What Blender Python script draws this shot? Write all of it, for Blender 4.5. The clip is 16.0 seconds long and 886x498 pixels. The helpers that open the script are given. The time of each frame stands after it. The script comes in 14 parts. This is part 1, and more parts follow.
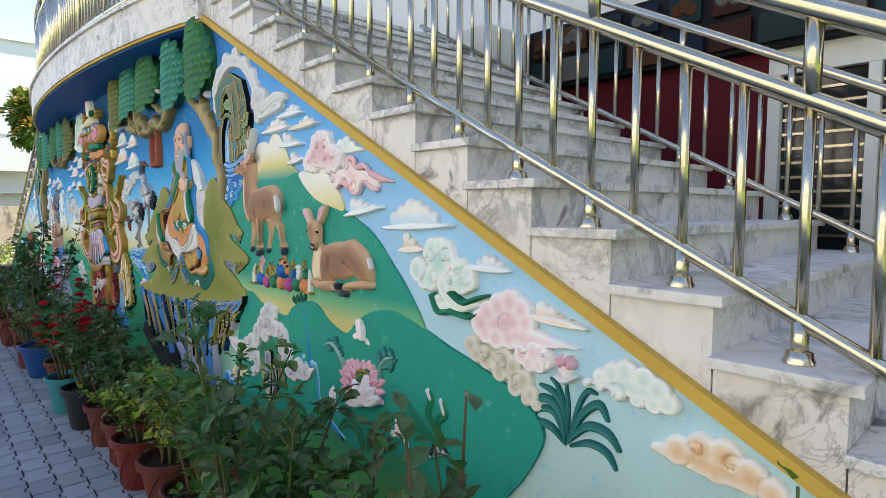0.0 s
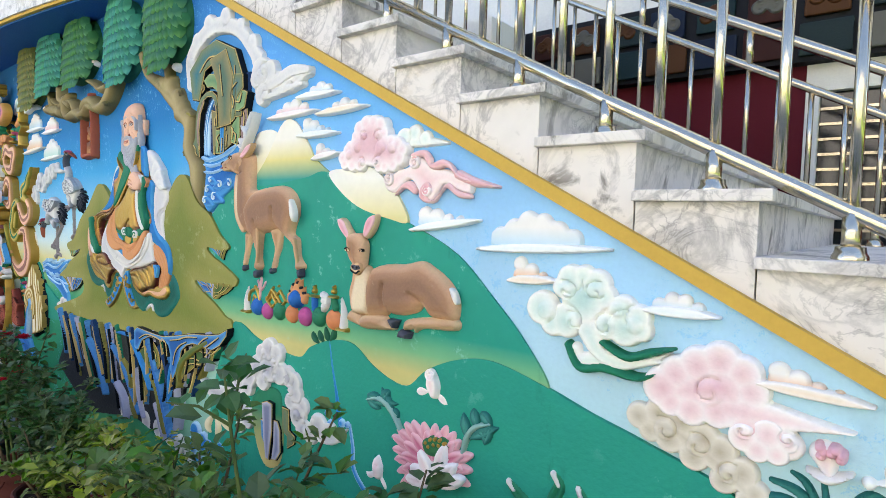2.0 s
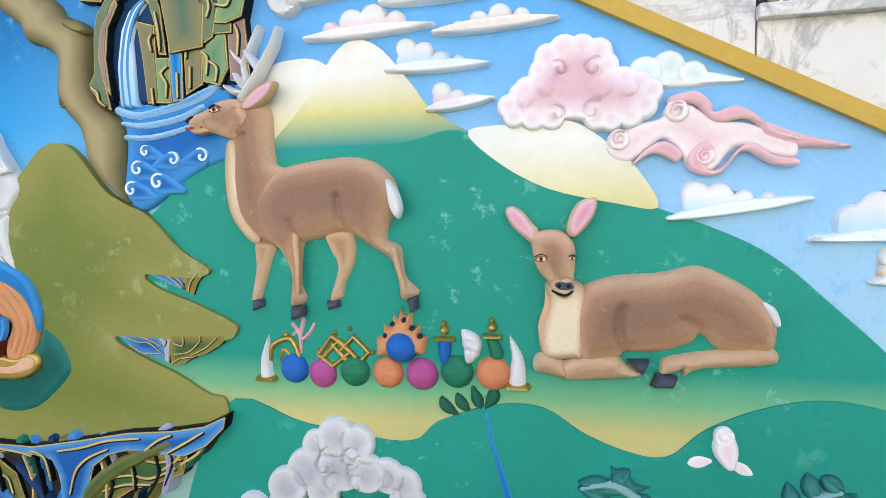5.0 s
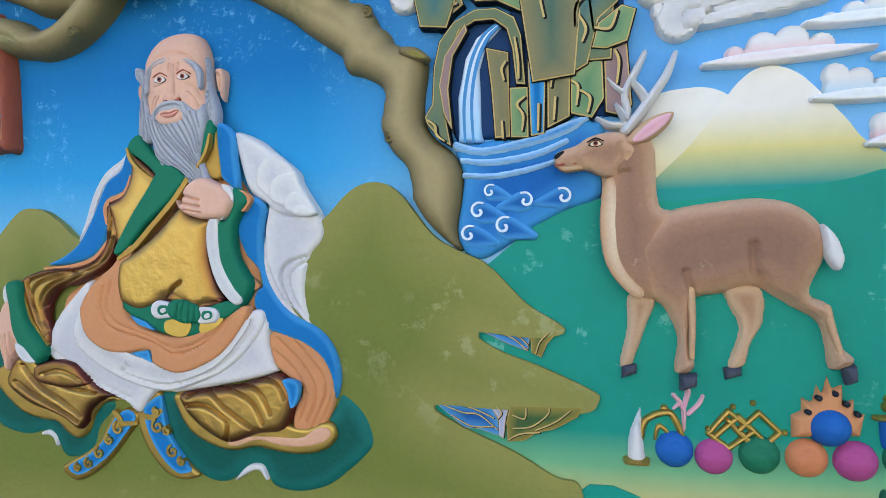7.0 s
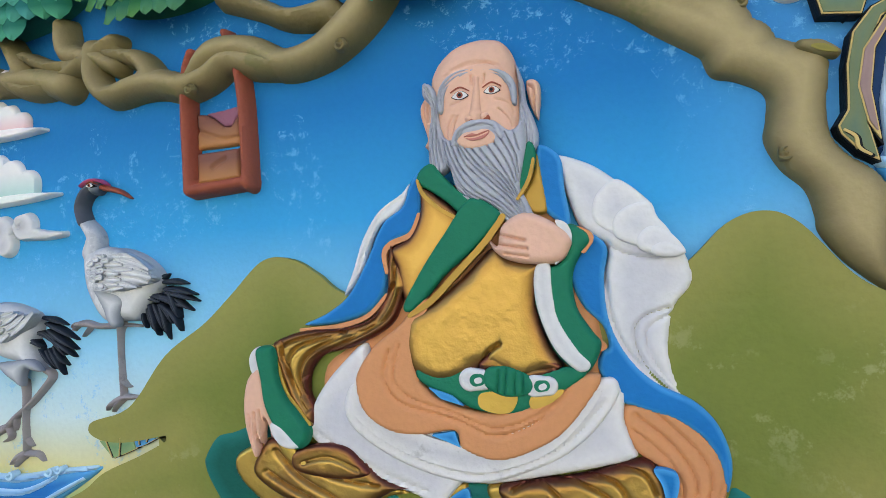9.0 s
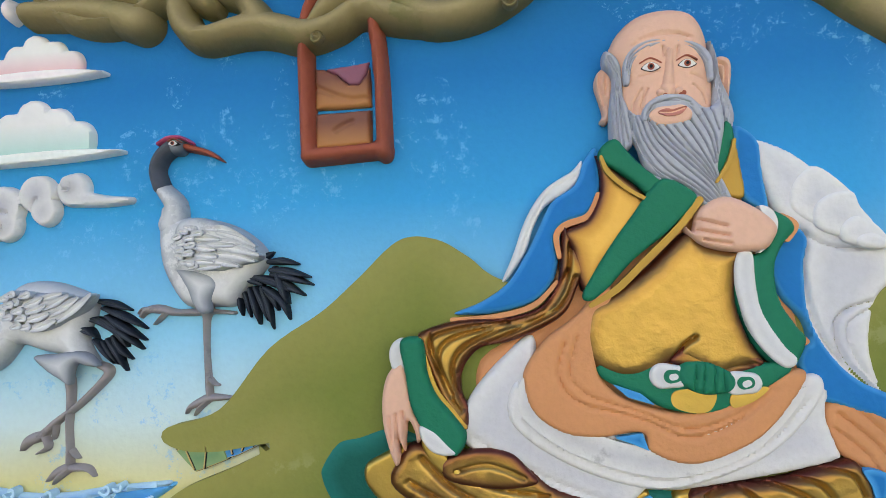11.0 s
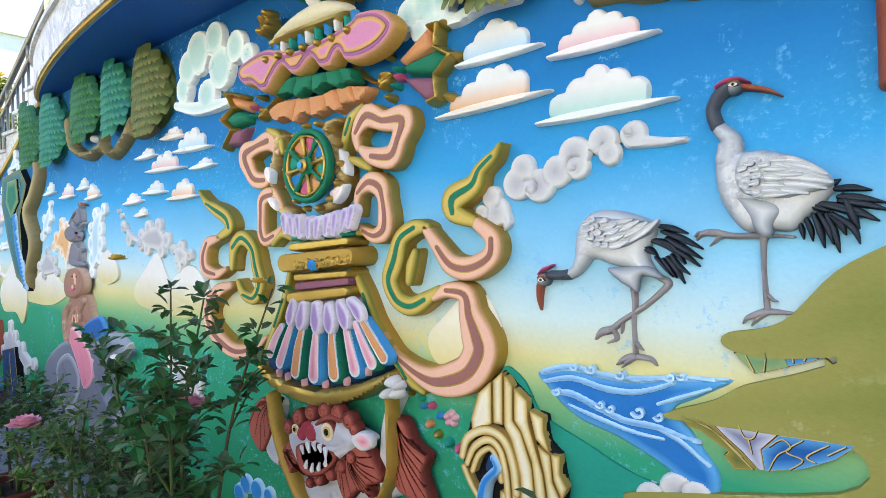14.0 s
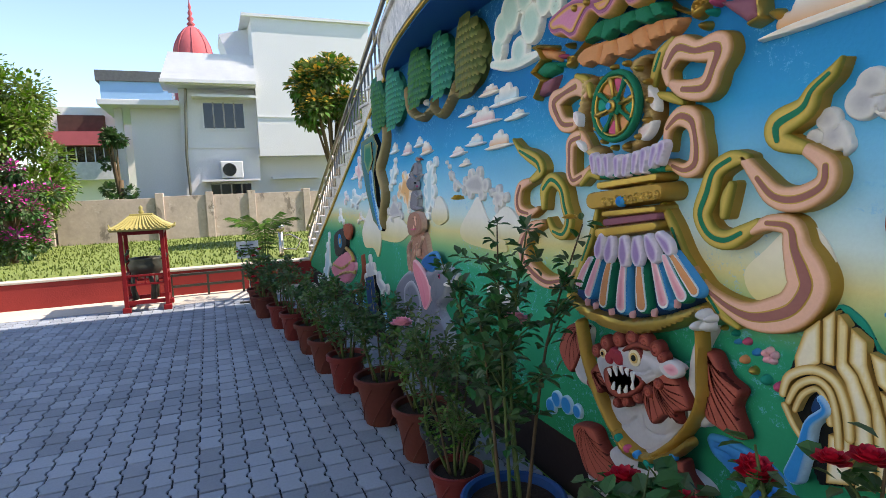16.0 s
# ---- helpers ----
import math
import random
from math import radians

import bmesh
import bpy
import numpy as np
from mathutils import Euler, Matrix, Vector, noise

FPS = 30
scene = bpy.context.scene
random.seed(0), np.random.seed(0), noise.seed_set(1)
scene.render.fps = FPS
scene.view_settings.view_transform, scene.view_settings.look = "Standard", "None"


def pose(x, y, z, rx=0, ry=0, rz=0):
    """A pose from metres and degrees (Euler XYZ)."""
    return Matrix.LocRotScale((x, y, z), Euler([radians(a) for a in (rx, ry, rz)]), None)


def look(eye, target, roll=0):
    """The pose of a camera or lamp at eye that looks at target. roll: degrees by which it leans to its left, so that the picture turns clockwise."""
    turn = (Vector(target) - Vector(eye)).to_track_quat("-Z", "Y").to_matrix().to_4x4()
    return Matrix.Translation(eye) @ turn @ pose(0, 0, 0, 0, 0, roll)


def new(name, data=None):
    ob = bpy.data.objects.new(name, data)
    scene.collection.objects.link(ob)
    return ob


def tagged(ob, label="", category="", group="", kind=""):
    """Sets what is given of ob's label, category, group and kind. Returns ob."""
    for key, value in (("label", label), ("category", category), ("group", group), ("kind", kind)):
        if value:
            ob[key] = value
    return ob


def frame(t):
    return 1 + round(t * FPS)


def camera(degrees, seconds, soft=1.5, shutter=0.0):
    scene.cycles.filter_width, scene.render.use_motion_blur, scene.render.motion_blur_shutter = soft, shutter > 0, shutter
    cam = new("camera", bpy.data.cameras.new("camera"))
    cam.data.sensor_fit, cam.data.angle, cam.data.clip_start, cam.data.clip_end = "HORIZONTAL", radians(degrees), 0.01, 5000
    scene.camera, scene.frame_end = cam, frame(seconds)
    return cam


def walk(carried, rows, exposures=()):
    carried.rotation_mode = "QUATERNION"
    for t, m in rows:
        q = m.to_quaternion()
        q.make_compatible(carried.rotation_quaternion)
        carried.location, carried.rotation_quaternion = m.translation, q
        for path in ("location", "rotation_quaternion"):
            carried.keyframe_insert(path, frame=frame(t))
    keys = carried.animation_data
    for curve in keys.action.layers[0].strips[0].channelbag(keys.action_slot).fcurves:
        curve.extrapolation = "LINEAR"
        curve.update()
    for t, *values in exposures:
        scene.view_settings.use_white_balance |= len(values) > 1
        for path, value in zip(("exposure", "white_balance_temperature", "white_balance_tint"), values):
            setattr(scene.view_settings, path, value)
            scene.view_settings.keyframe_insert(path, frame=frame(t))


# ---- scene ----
cam = camera(76.0, 16.0, soft=0.5)
PATH = [
    (0, (4.984, -1.479, 1.79), (3.513, -0.132, 1.646), 0.1),
    (0.5, (4.768, -1.46, 1.788), (3.352, -0.059, 1.607), -0.6),
    (1, (4.518, -1.523, 1.815), (3.24, 0.006, 1.649), -1.0),
    (1.5, (4.266, -1.527, 1.792), (3.027, 0.032, 1.608), 1.7),
    (2, (4.045, -1.506, 1.79), (2.8, 0.056, 1.69), 1.8),
    (2.5, (3.79, -1.518, 1.785), (2.802, 0.215, 1.643), 0.7),
    (3, (3.562, -1.504, 1.758), (2.653, 0.27, 1.592), 2.7),
    (5.5, (2.234, -1.355, 1.815), (1.851, 0.6, 1.643), -1.9),
    (6, (2.002, -1.409, 1.805), (1.505, 0.525, 1.684), -1.1),
    (6.5, (1.781, -1.378, 1.797), (1.21, 0.539, 1.808), -3.1),
    (7, (1.589, -1.355, 1.808), (1.111, 0.587, 1.826), -0.7),
    (7.5, (1.395, -1.373, 1.825), (0.982, 0.583, 1.792), -2.5),
    (8, (1.168, -1.336, 1.82), (0.709, 0.61, 1.828), -3.2),
    (8.5, (0.953, -1.288, 1.867), (0.404, 0.632, 1.988), -2.8),
    (11, (0.196, -1.219, 1.84), (-0.021, 0.764, 1.987), -0.9),
    (11.5, (0.075, -1.254, 1.838), (-0.13, 0.732, 1.941), -1.5),
    (12, (-0.075, -1.354, 1.835), (-0.361, 0.622, 1.935), -1.8),
    (12.5, (-0.183, -1.44, 1.824), (-0.712, 0.488, 1.887), 0.8),
    (13, (-0.228, -1.48, 1.81), (-1.02, 0.357, 1.808), 0.7),
    (13.5, (-0.226, -1.535, 1.81), (-1.254, 0.181, 1.778), 0.1),
    (14, (-0.204, -1.608, 1.806), (-1.461, -0.054, 1.754), -0.1),
    (14.5, (-0.167, -1.677, 1.813), (-1.644, -0.328, 1.77), -0.7),
    (15, (-0.146, -1.738, 1.819), (-1.736, -0.527, 1.743), -1.2),
    (15.5, (-0.122, -1.795, 1.819), (-1.87, -0.833, 1.675), -1.7),
    (16, (-0.101, -1.783, 1.769), (-1.942, -1.032, 1.554), -2.2),
]
EXPOSURES = [(0, 1.57, 7350, 18), (0.5, 1.82, 7350, 18), (1.5, 2.0, 7350, 18), (3, 1.92, 7200, 18), (5.5, 2.0, 6800, 19), (6, 1.86, 6600, 19), (7, 1.66, 6450, 19), (8.5, 1.69, 6800, 18), (11, 1.68, 7200, 18), (12.5, 1.76, 7250, 18), (13, 1.96, 7150, 18), (13.5, 2.02, 7100, 18), (14.0, 2.03, 7050, 18), (14.5, 1.75, 7100, 18), (15.2, 1.36, 7100, 18), (16, 1.1, 7050, 18)]
walk(cam, [(t, look(eye, target, roll)) for t, eye, target, roll in PATH], EXPOSURES)

# ---- daylight: the sun stands behind the stair building, the painted wall lies in its shade ----
SUN_FROM = Vector((0.25, 1.0, 1.25)).normalized()
world = bpy.data.worlds.new("sky")
scene.world = world
world.use_nodes = True
wn = world.node_tree
sky = wn.nodes.new("ShaderNodeTexSky")
sky.sky_type, sky.sun_disc = "NISHITA", False
sky.sun_elevation = math.asin(SUN_FROM.z)
sky.sun_rotation = math.atan2(SUN_FROM.x, SUN_FROM.y)
sky.air_density, sky.dust_density, sky.ozone_density = 1.0, 0.1, 4.0
wn.links.new(sky.outputs[0], wn.nodes["Background"].inputs[0])
wn.nodes["Background"].inputs[1].default_value = 0.15
lamp = bpy.data.lights.new("sun", "SUN")
lamp.energy, lamp.angle, lamp.color = 4.5, radians(0.5), (1.0, 0.95, 0.88)
sun = new("sun", lamp)
sun.matrix_world = look(SUN_FROM * 30, (0, 0, 0))


# ---- materials ----
def rgb(code):
    """Linear colour from a six-digit code."""
    v = [int(code[i:i + 2], 16) / 255 for i in (0, 2, 4)]
    return tuple(c / 12.92 if c < 0.04045 else ((c + 0.055) / 1.055) ** 2.4 for c in v) + (1.0,)


def material(name, color, rough=0.55, metal=0.0, grain=0.06, scale=30.0, bump=0.15, blotch=0.12, big=3.0, spec=0.3):
    """A surface with fine grain, larger stains and a little relief."""
    m = bpy.data.materials.new(name)
    m.use_nodes = True
    n, ln = m.node_tree.nodes, m.node_tree.links
    b = n["Principled BSDF"]
    b.inputs["Roughness"].default_value, b.inputs["Metallic"].default_value = rough, metal
    b.inputs["Specular IOR Level"].default_value = spec
    co = n.new("ShaderNodeTexCoord")
    fine, coarse = n.new("ShaderNodeTexNoise"), n.new("ShaderNodeTexNoise")
    fine.inputs["Scale"].default_value, fine.inputs["Detail"].default_value = scale, 6
    coarse.inputs["Scale"].default_value, coarse.inputs["Detail"].default_value = big, 5
    geo = n.new("ShaderNodeNewGeometry")
    for t in (fine, coarse):
        ln.new(geo.outputs["Position"], t.inputs["Vector"])
    hsv = n.new("ShaderNodeHueSaturation")
    hsv.inputs["Color"].default_value = color
    a = n.new("ShaderNodeMath")
    a.operation = "MULTIPLY_ADD"
    ln.new(fine.outputs["Fac"], a.inputs[0])
    a.inputs[1].default_value, a.inputs[2].default_value = grain * 2, 1 - grain - blotch
    c = n.new("ShaderNodeMath")
    c.operation = "MULTIPLY_ADD"
    ln.new(coarse.outputs["Fac"], c.inputs[0])
    c.inputs[1].default_value = blotch * 2
    ln.new(a.outputs[0], c.inputs[2])
    ln.new(c.outputs[0], hsv.inputs["Value"])
    ln.new(hsv.outputs[0], b.inputs["Base Color"])
    if bump:
        bp = n.new("ShaderNodeBump")
        bp.inputs["Strength"].default_value, bp.inputs["Distance"].default_value = bump, 0.01
        ln.new(fine.outputs["Fac"], bp.inputs["Height"])
        ln.new(bp.outputs[0], b.inputs["Normal"])
    m["hsv"] = hsv.name
    return m


def two_tone(name, top, bottom, low=0.25, high=0.75, axis="Z", rough=0.5, mid=None, **kw):
    """Airbrushed paint that runs from one colour at the foot of a shape to another at its head."""
    m = material(name, top, rough, **{"spec": 0.14, **kw})
    n, ln = m.node_tree.nodes, m.node_tree.links
    co = n.new("ShaderNodeTexCoord")
    sep = n.new("ShaderNodeSeparateXYZ")
    ln.new(co.outputs["Generated"], sep.inputs[0])
    ramp = n.new("ShaderNodeValToRGB")
    e = ramp.color_ramp.elements
    e[0].position, e[0].color = low, bottom
    e[1].position, e[1].color = high, top
    if mid:
        k = e.new((low + high) / 2)
        k.color = mid
    ln.new(sep.outputs[axis], ramp.inputs[0])
    ln.new(ramp.outputs[0], n[m["hsv"]].inputs["Color"])
    return m


def airbrush(name, rim_code, inner_code, width=0.05, mid=None, rough=0.6, **kw):
    """Paint sprayed from one colour along the outline of a relief to another inside it."""
    m = material(name, rgb(inner_code), rough, **{"spec": 0.16, "grain": 0.08, "scale": 75.0, "bump": 0.22, "blotch": 0.09, **kw})
    n, ln = m.node_tree.nodes, m.node_tree.links
    at = n.new("ShaderNodeAttribute")
    at.attribute_name = "edge"
    r = n.new("ShaderNodeMapRange")
    r.inputs["From Max"].default_value = width
    ln.new(at.outputs["Fac"], r.inputs["Value"])
    ramp = n.new("ShaderNodeValToRGB")
    e = ramp.color_ramp.elements
    e[0].position, e[0].color = 0.08, rgb(rim_code)
    e[1].position, e[1].color = 1.0, rgb(inner_code)
    if mid:
        e.new(0.5).color = rgb(mid)
    ln.new(r.outputs[0], ramp.inputs[0])
    ln.new(ramp.outputs[0], n[m["hsv"]].inputs["Color"])
    return m


def worn(m, code, limit=0.6, amount=0.5, scale=9.0, where=1.6, stretch=1.0):
    """Adds rubbed or flaked patches of another colour over the paint."""
    n, ln = m.node_tree.nodes, m.node_tree.links
    geo, hsv = n.new("ShaderNodeNewGeometry"), n[m["hsv"]]
    mp = n.new("ShaderNodeMapping")
    mp.inputs["Scale"].default_value = (1, 1, stretch)
    ln.new(geo.outputs["Position"], mp.inputs["Vector"])
    a, b = n.new("ShaderNodeTexNoise"), n.new("ShaderNodeTexNoise")
    a.inputs["Scale"].default_value, a.inputs["Detail"].default_value, a.inputs["Roughness"].default_value = scale, 10, 0.7
    b.inputs["Scale"].default_value = where
    ln.new(mp.outputs[0], a.inputs["Vector"]), ln.new(geo.outputs["Position"], b.inputs["Vector"])
    r, w, k = n.new("ShaderNodeMapRange"), n.new("ShaderNodeMapRange"), n.new("ShaderNodeMath")
    r.inputs["From Min"].default_value, r.inputs["From Max"].default_value, r.inputs["To Max"].default_value = limit - 0.035, limit + 0.015, amount
    w.inputs["From Min"].default_value, w.inputs["From Max"].default_value = 0.5, 0.62
    ln.new(a.outputs["Fac"], r.inputs["Value"]), ln.new(b.outputs["Fac"], w.inputs["Value"])
    k.operation = "MULTIPLY"
    ln.new(r.outputs[0], k.inputs[0]), ln.new(w.outputs[0], k.inputs[1])
    mx = n.new("ShaderNodeMix")
    mx.data_type = "RGBA"
    ln.new(k.outputs[0], mx.inputs["Factor"])
    if hsv.inputs["Color"].links:
        ln.new(hsv.inputs["Color"].links[0].from_socket, mx.inputs["A"])
    else:
        mx.inputs["A"].default_value = hsv.inputs["Color"].default_value
    mx.inputs["B"].default_value = rgb(code)
    ln.new(mx.outputs["Result"], hsv.inputs["Color"])
    return m


def paint(name, code, **kw):
    return material(name, rgb(code), **{"rough": 0.6, "spec": 0.16, "grain": 0.08, "scale": 75.0, "bump": 0.22, "blotch": 0.09, **kw})


# ---- mesh helpers ----
def mesh_object(name, verts, faces, mats, slots=None, parent=None, smooth=False, label=""):
    me = bpy.data.meshes.new(name)
    me.from_pydata(verts, [], faces)
    for m in mats if isinstance(mats, (list, tuple)) else [mats]:
        me.materials.append(m)
    if slots is not None:
        me.polygons.foreach_set("material_index", slots)
    if smooth:
        me.polygons.foreach_set("use_smooth", [True] * len(faces))
    me.update()
    ob = new(name, me)
    if parent is not None:
        ob.parent = parent
    if label:
        ob["label"] = label
    return ob


def part(name, bm, mat, parent=None, label="", smooth=False):
    me = bpy.data.meshes.new(name)
    bmesh.ops.recalc_face_normals(bm, faces=bm.faces)
    bm.to_mesh(me)
    bm.free()
    for m in mat if isinstance(mat, (list, tuple)) else [mat]:
        me.materials.append(m)
    if smooth:
        me.polygons.foreach_set("use_smooth", [True] * len(me.polygons))
    ob = new(name, me)
    if parent is not None:
        ob.parent = parent
    if label:
        ob["label"] = label
    return ob


def box(bm, x0, y0, z0, x1, y1, z1, bevel=0.0):
    r = bmesh.ops.create_cube(bm, size=1, matrix=Matrix.Translation(((x0 + x1) / 2, (y0 + y1) / 2, (z0 + z1) / 2)) @ Matrix.Diagonal((x1 - x0, y1 - y0, z1 - z0, 1)))
    if bevel:
        es = list({e for v in r["verts"] for e in v.link_edges})
        bmesh.ops.bevel(bm, geom=es, offset=bevel, segments=2, affect="EDGES", profile=0.6)
    return bm


def slab_from(name, outline, y0, y1, mat, parent=None, label=""):
    """An upright slab: an outline in the wall's plane, from depth y0 to y1."""
    bm = bmesh.new()
    a = [bm.verts.new((x, y0, z)) for x, z in outline]
    b = [bm.verts.new((x, y1, z)) for x, z in outline]
    bm.faces.new(a), bm.faces.new(b[::-1])
    for i in range(len(a)):
        j = (i + 1) % len(a)
        bm.faces.new((a[i], b[i], b[j], a[j]))
    return part(name, bm, mat, parent, label)


def tube(bm, pts, radii, sides=8, cap=True):
    """A round tube along points; radii one number or one for each point."""
    pts = [Vector(p) for p in pts]
    if not isinstance(radii, (list, tuple)):
        radii = [radii] * len(pts)
    rings, ref = [], None
    for i, p in enumerate(pts):
        d = (pts[min(i + 1, len(pts) - 1)] - pts[max(i - 1, 0)]).normalized()
        if ref is None:
            ref = d.orthogonal().normalized()
        ref = (ref - d * ref.dot(d)).normalized()
        other = d.cross(ref)
        rings.append([bm.verts.new(p + radii[i] * (math.cos(q) * ref + math.sin(q) * other)) for q in (2 * math.pi * k / sides for k in range(sides))])
    for a, b in zip(rings, rings[1:]):
        for k in range(sides):
            bm.faces.new((a[k], a[(k + 1) % sides], b[(k + 1) % sides], b[k]))
    if cap:
        bm.faces.new(rings[0][::-1]), bm.faces.new(rings[-1])
    return bm


def lathe(bm, profile, sides=24, center=(0, 0, 0), squash=1.0):
    """A turned shape from rows of radius and height."""
    rings = []
    for r, z in profile:
        rings.append([bm.verts.new((center[0] + r * math.cos(q), center[1] + squash * r * math.sin(q), center[2] + z)) for q in (2 * math.pi * k / sides for k in range(sides))])
    for a, b in zip(rings, rings[1:]):
        for k in range(sides):
            bm.faces.new((a[k], a[(k + 1) % sides], b[(k + 1) % sides], b[k]))
    return bm


def empty(name, at=(0, 0, 0), **tags):
    ob = new(name)
    ob.location = at
    return tagged(ob, **tags)


def curve_through(pts, steps=6, closed=False):
    """A smooth line through control points."""
    n = len(pts)
    dim = len(pts[0])
    out = []
    for i in range(n if closed else n - 1):
        p = [pts[(i + k) % n] if closed else pts[min(max(i + k, 0), n - 1)] for k in (-1, 0, 1, 2)]
        for s in range(steps):
            t = s / steps
            out.append(tuple(0.5 * (2 * p[1][c] + (p[2][c] - p[0][c]) * t + (2 * p[0][c] - 5 * p[1][c] + 4 * p[2][c] - p[3][c]) * t * t
                                    + (3 * p[1][c] - p[0][c] - 3 * p[2][c] + p[3][c]) * t ** 3) for c in range(dim)))
    if not closed:
        out.append(tuple(pts[-1]))
    return out


# ---- relief modelling: every figure is a modelled height over the plane of the wall ----
def seg_field(X, Z, pts, closed):
    """Distance to a line of points and whether inside it."""
    best = np.full(X.shape, 1e9)
    inside = np.zeros(X.shape, bool)
    m = len(pts)
    for i in range(m if closed else m - 1):
        (ax, az), (bx, bz) = pts[i][:2], pts[(i + 1) % m][:2]
        dx, dz = bx - ax, bz - az
        t = np.clip(((X - ax) * dx + (Z - az) * dz) / (dx * dx + dz * dz + 1e-12), 0, 1)
        best = np.minimum(best, (X - ax - t * dx) ** 2 + (Z - az - t * dz) ** 2)
        if closed and az != bz:
            inside ^= ((az > Z) != (bz > Z)) & (X < (bx - ax) * (Z - az) / (bz - az) + ax)
    return np.sqrt(best), inside


def shape(pts, smooth=True):
    """A closed outline: positive inside."""
    line = curve_through(pts, 5, True) if smooth else list(pts)
    return dict(line=line, box=line, kind="shape", pad=0.0)


def inset(s, d):
    """The same shape drawn in by a distance."""
    return dict(s, off=d)


def limb(*pts):
    """A limb through points of x, z and radius."""
    line = curve_through(pts, 5) if len(pts) > 2 else list(pts)
    return dict(line=line, box=line, kind="limb", pad=max(p[2] for p in line))


def discs(*pts):
    return dict(line=list(pts), box=list(pts), kind="discs", pad=max(p[2] for p in pts))


def field(s, X, Z):
    if s["kind"] == "shape":
        d, i = seg_field(X, Z, s["line"], True)
        return np.where(i, d, -d) - s.get("off", 0.0)
    best = np.full(X.shape, -1e9)
    if s["kind"] == "discs":
        for x, z, r in s["line"]:
            best = np.maximum(best, r - np.hypot(X - x, Z - z))
        return best
    for (ax, az, ar), (bx, bz, br) in zip(s["line"], s["line"][1:]):
        dx, dz = bx - ax, bz - az
        t = np.clip(((X - ax) * dx + (Z - az) * dz) / (dx * dx + dz * dz + 1e-12), 0, 1)
        best = np.maximum(best, ar + t * (br - ar) - np.hypot(X - ax - t * dx, Z - az - t * dz))
    return best


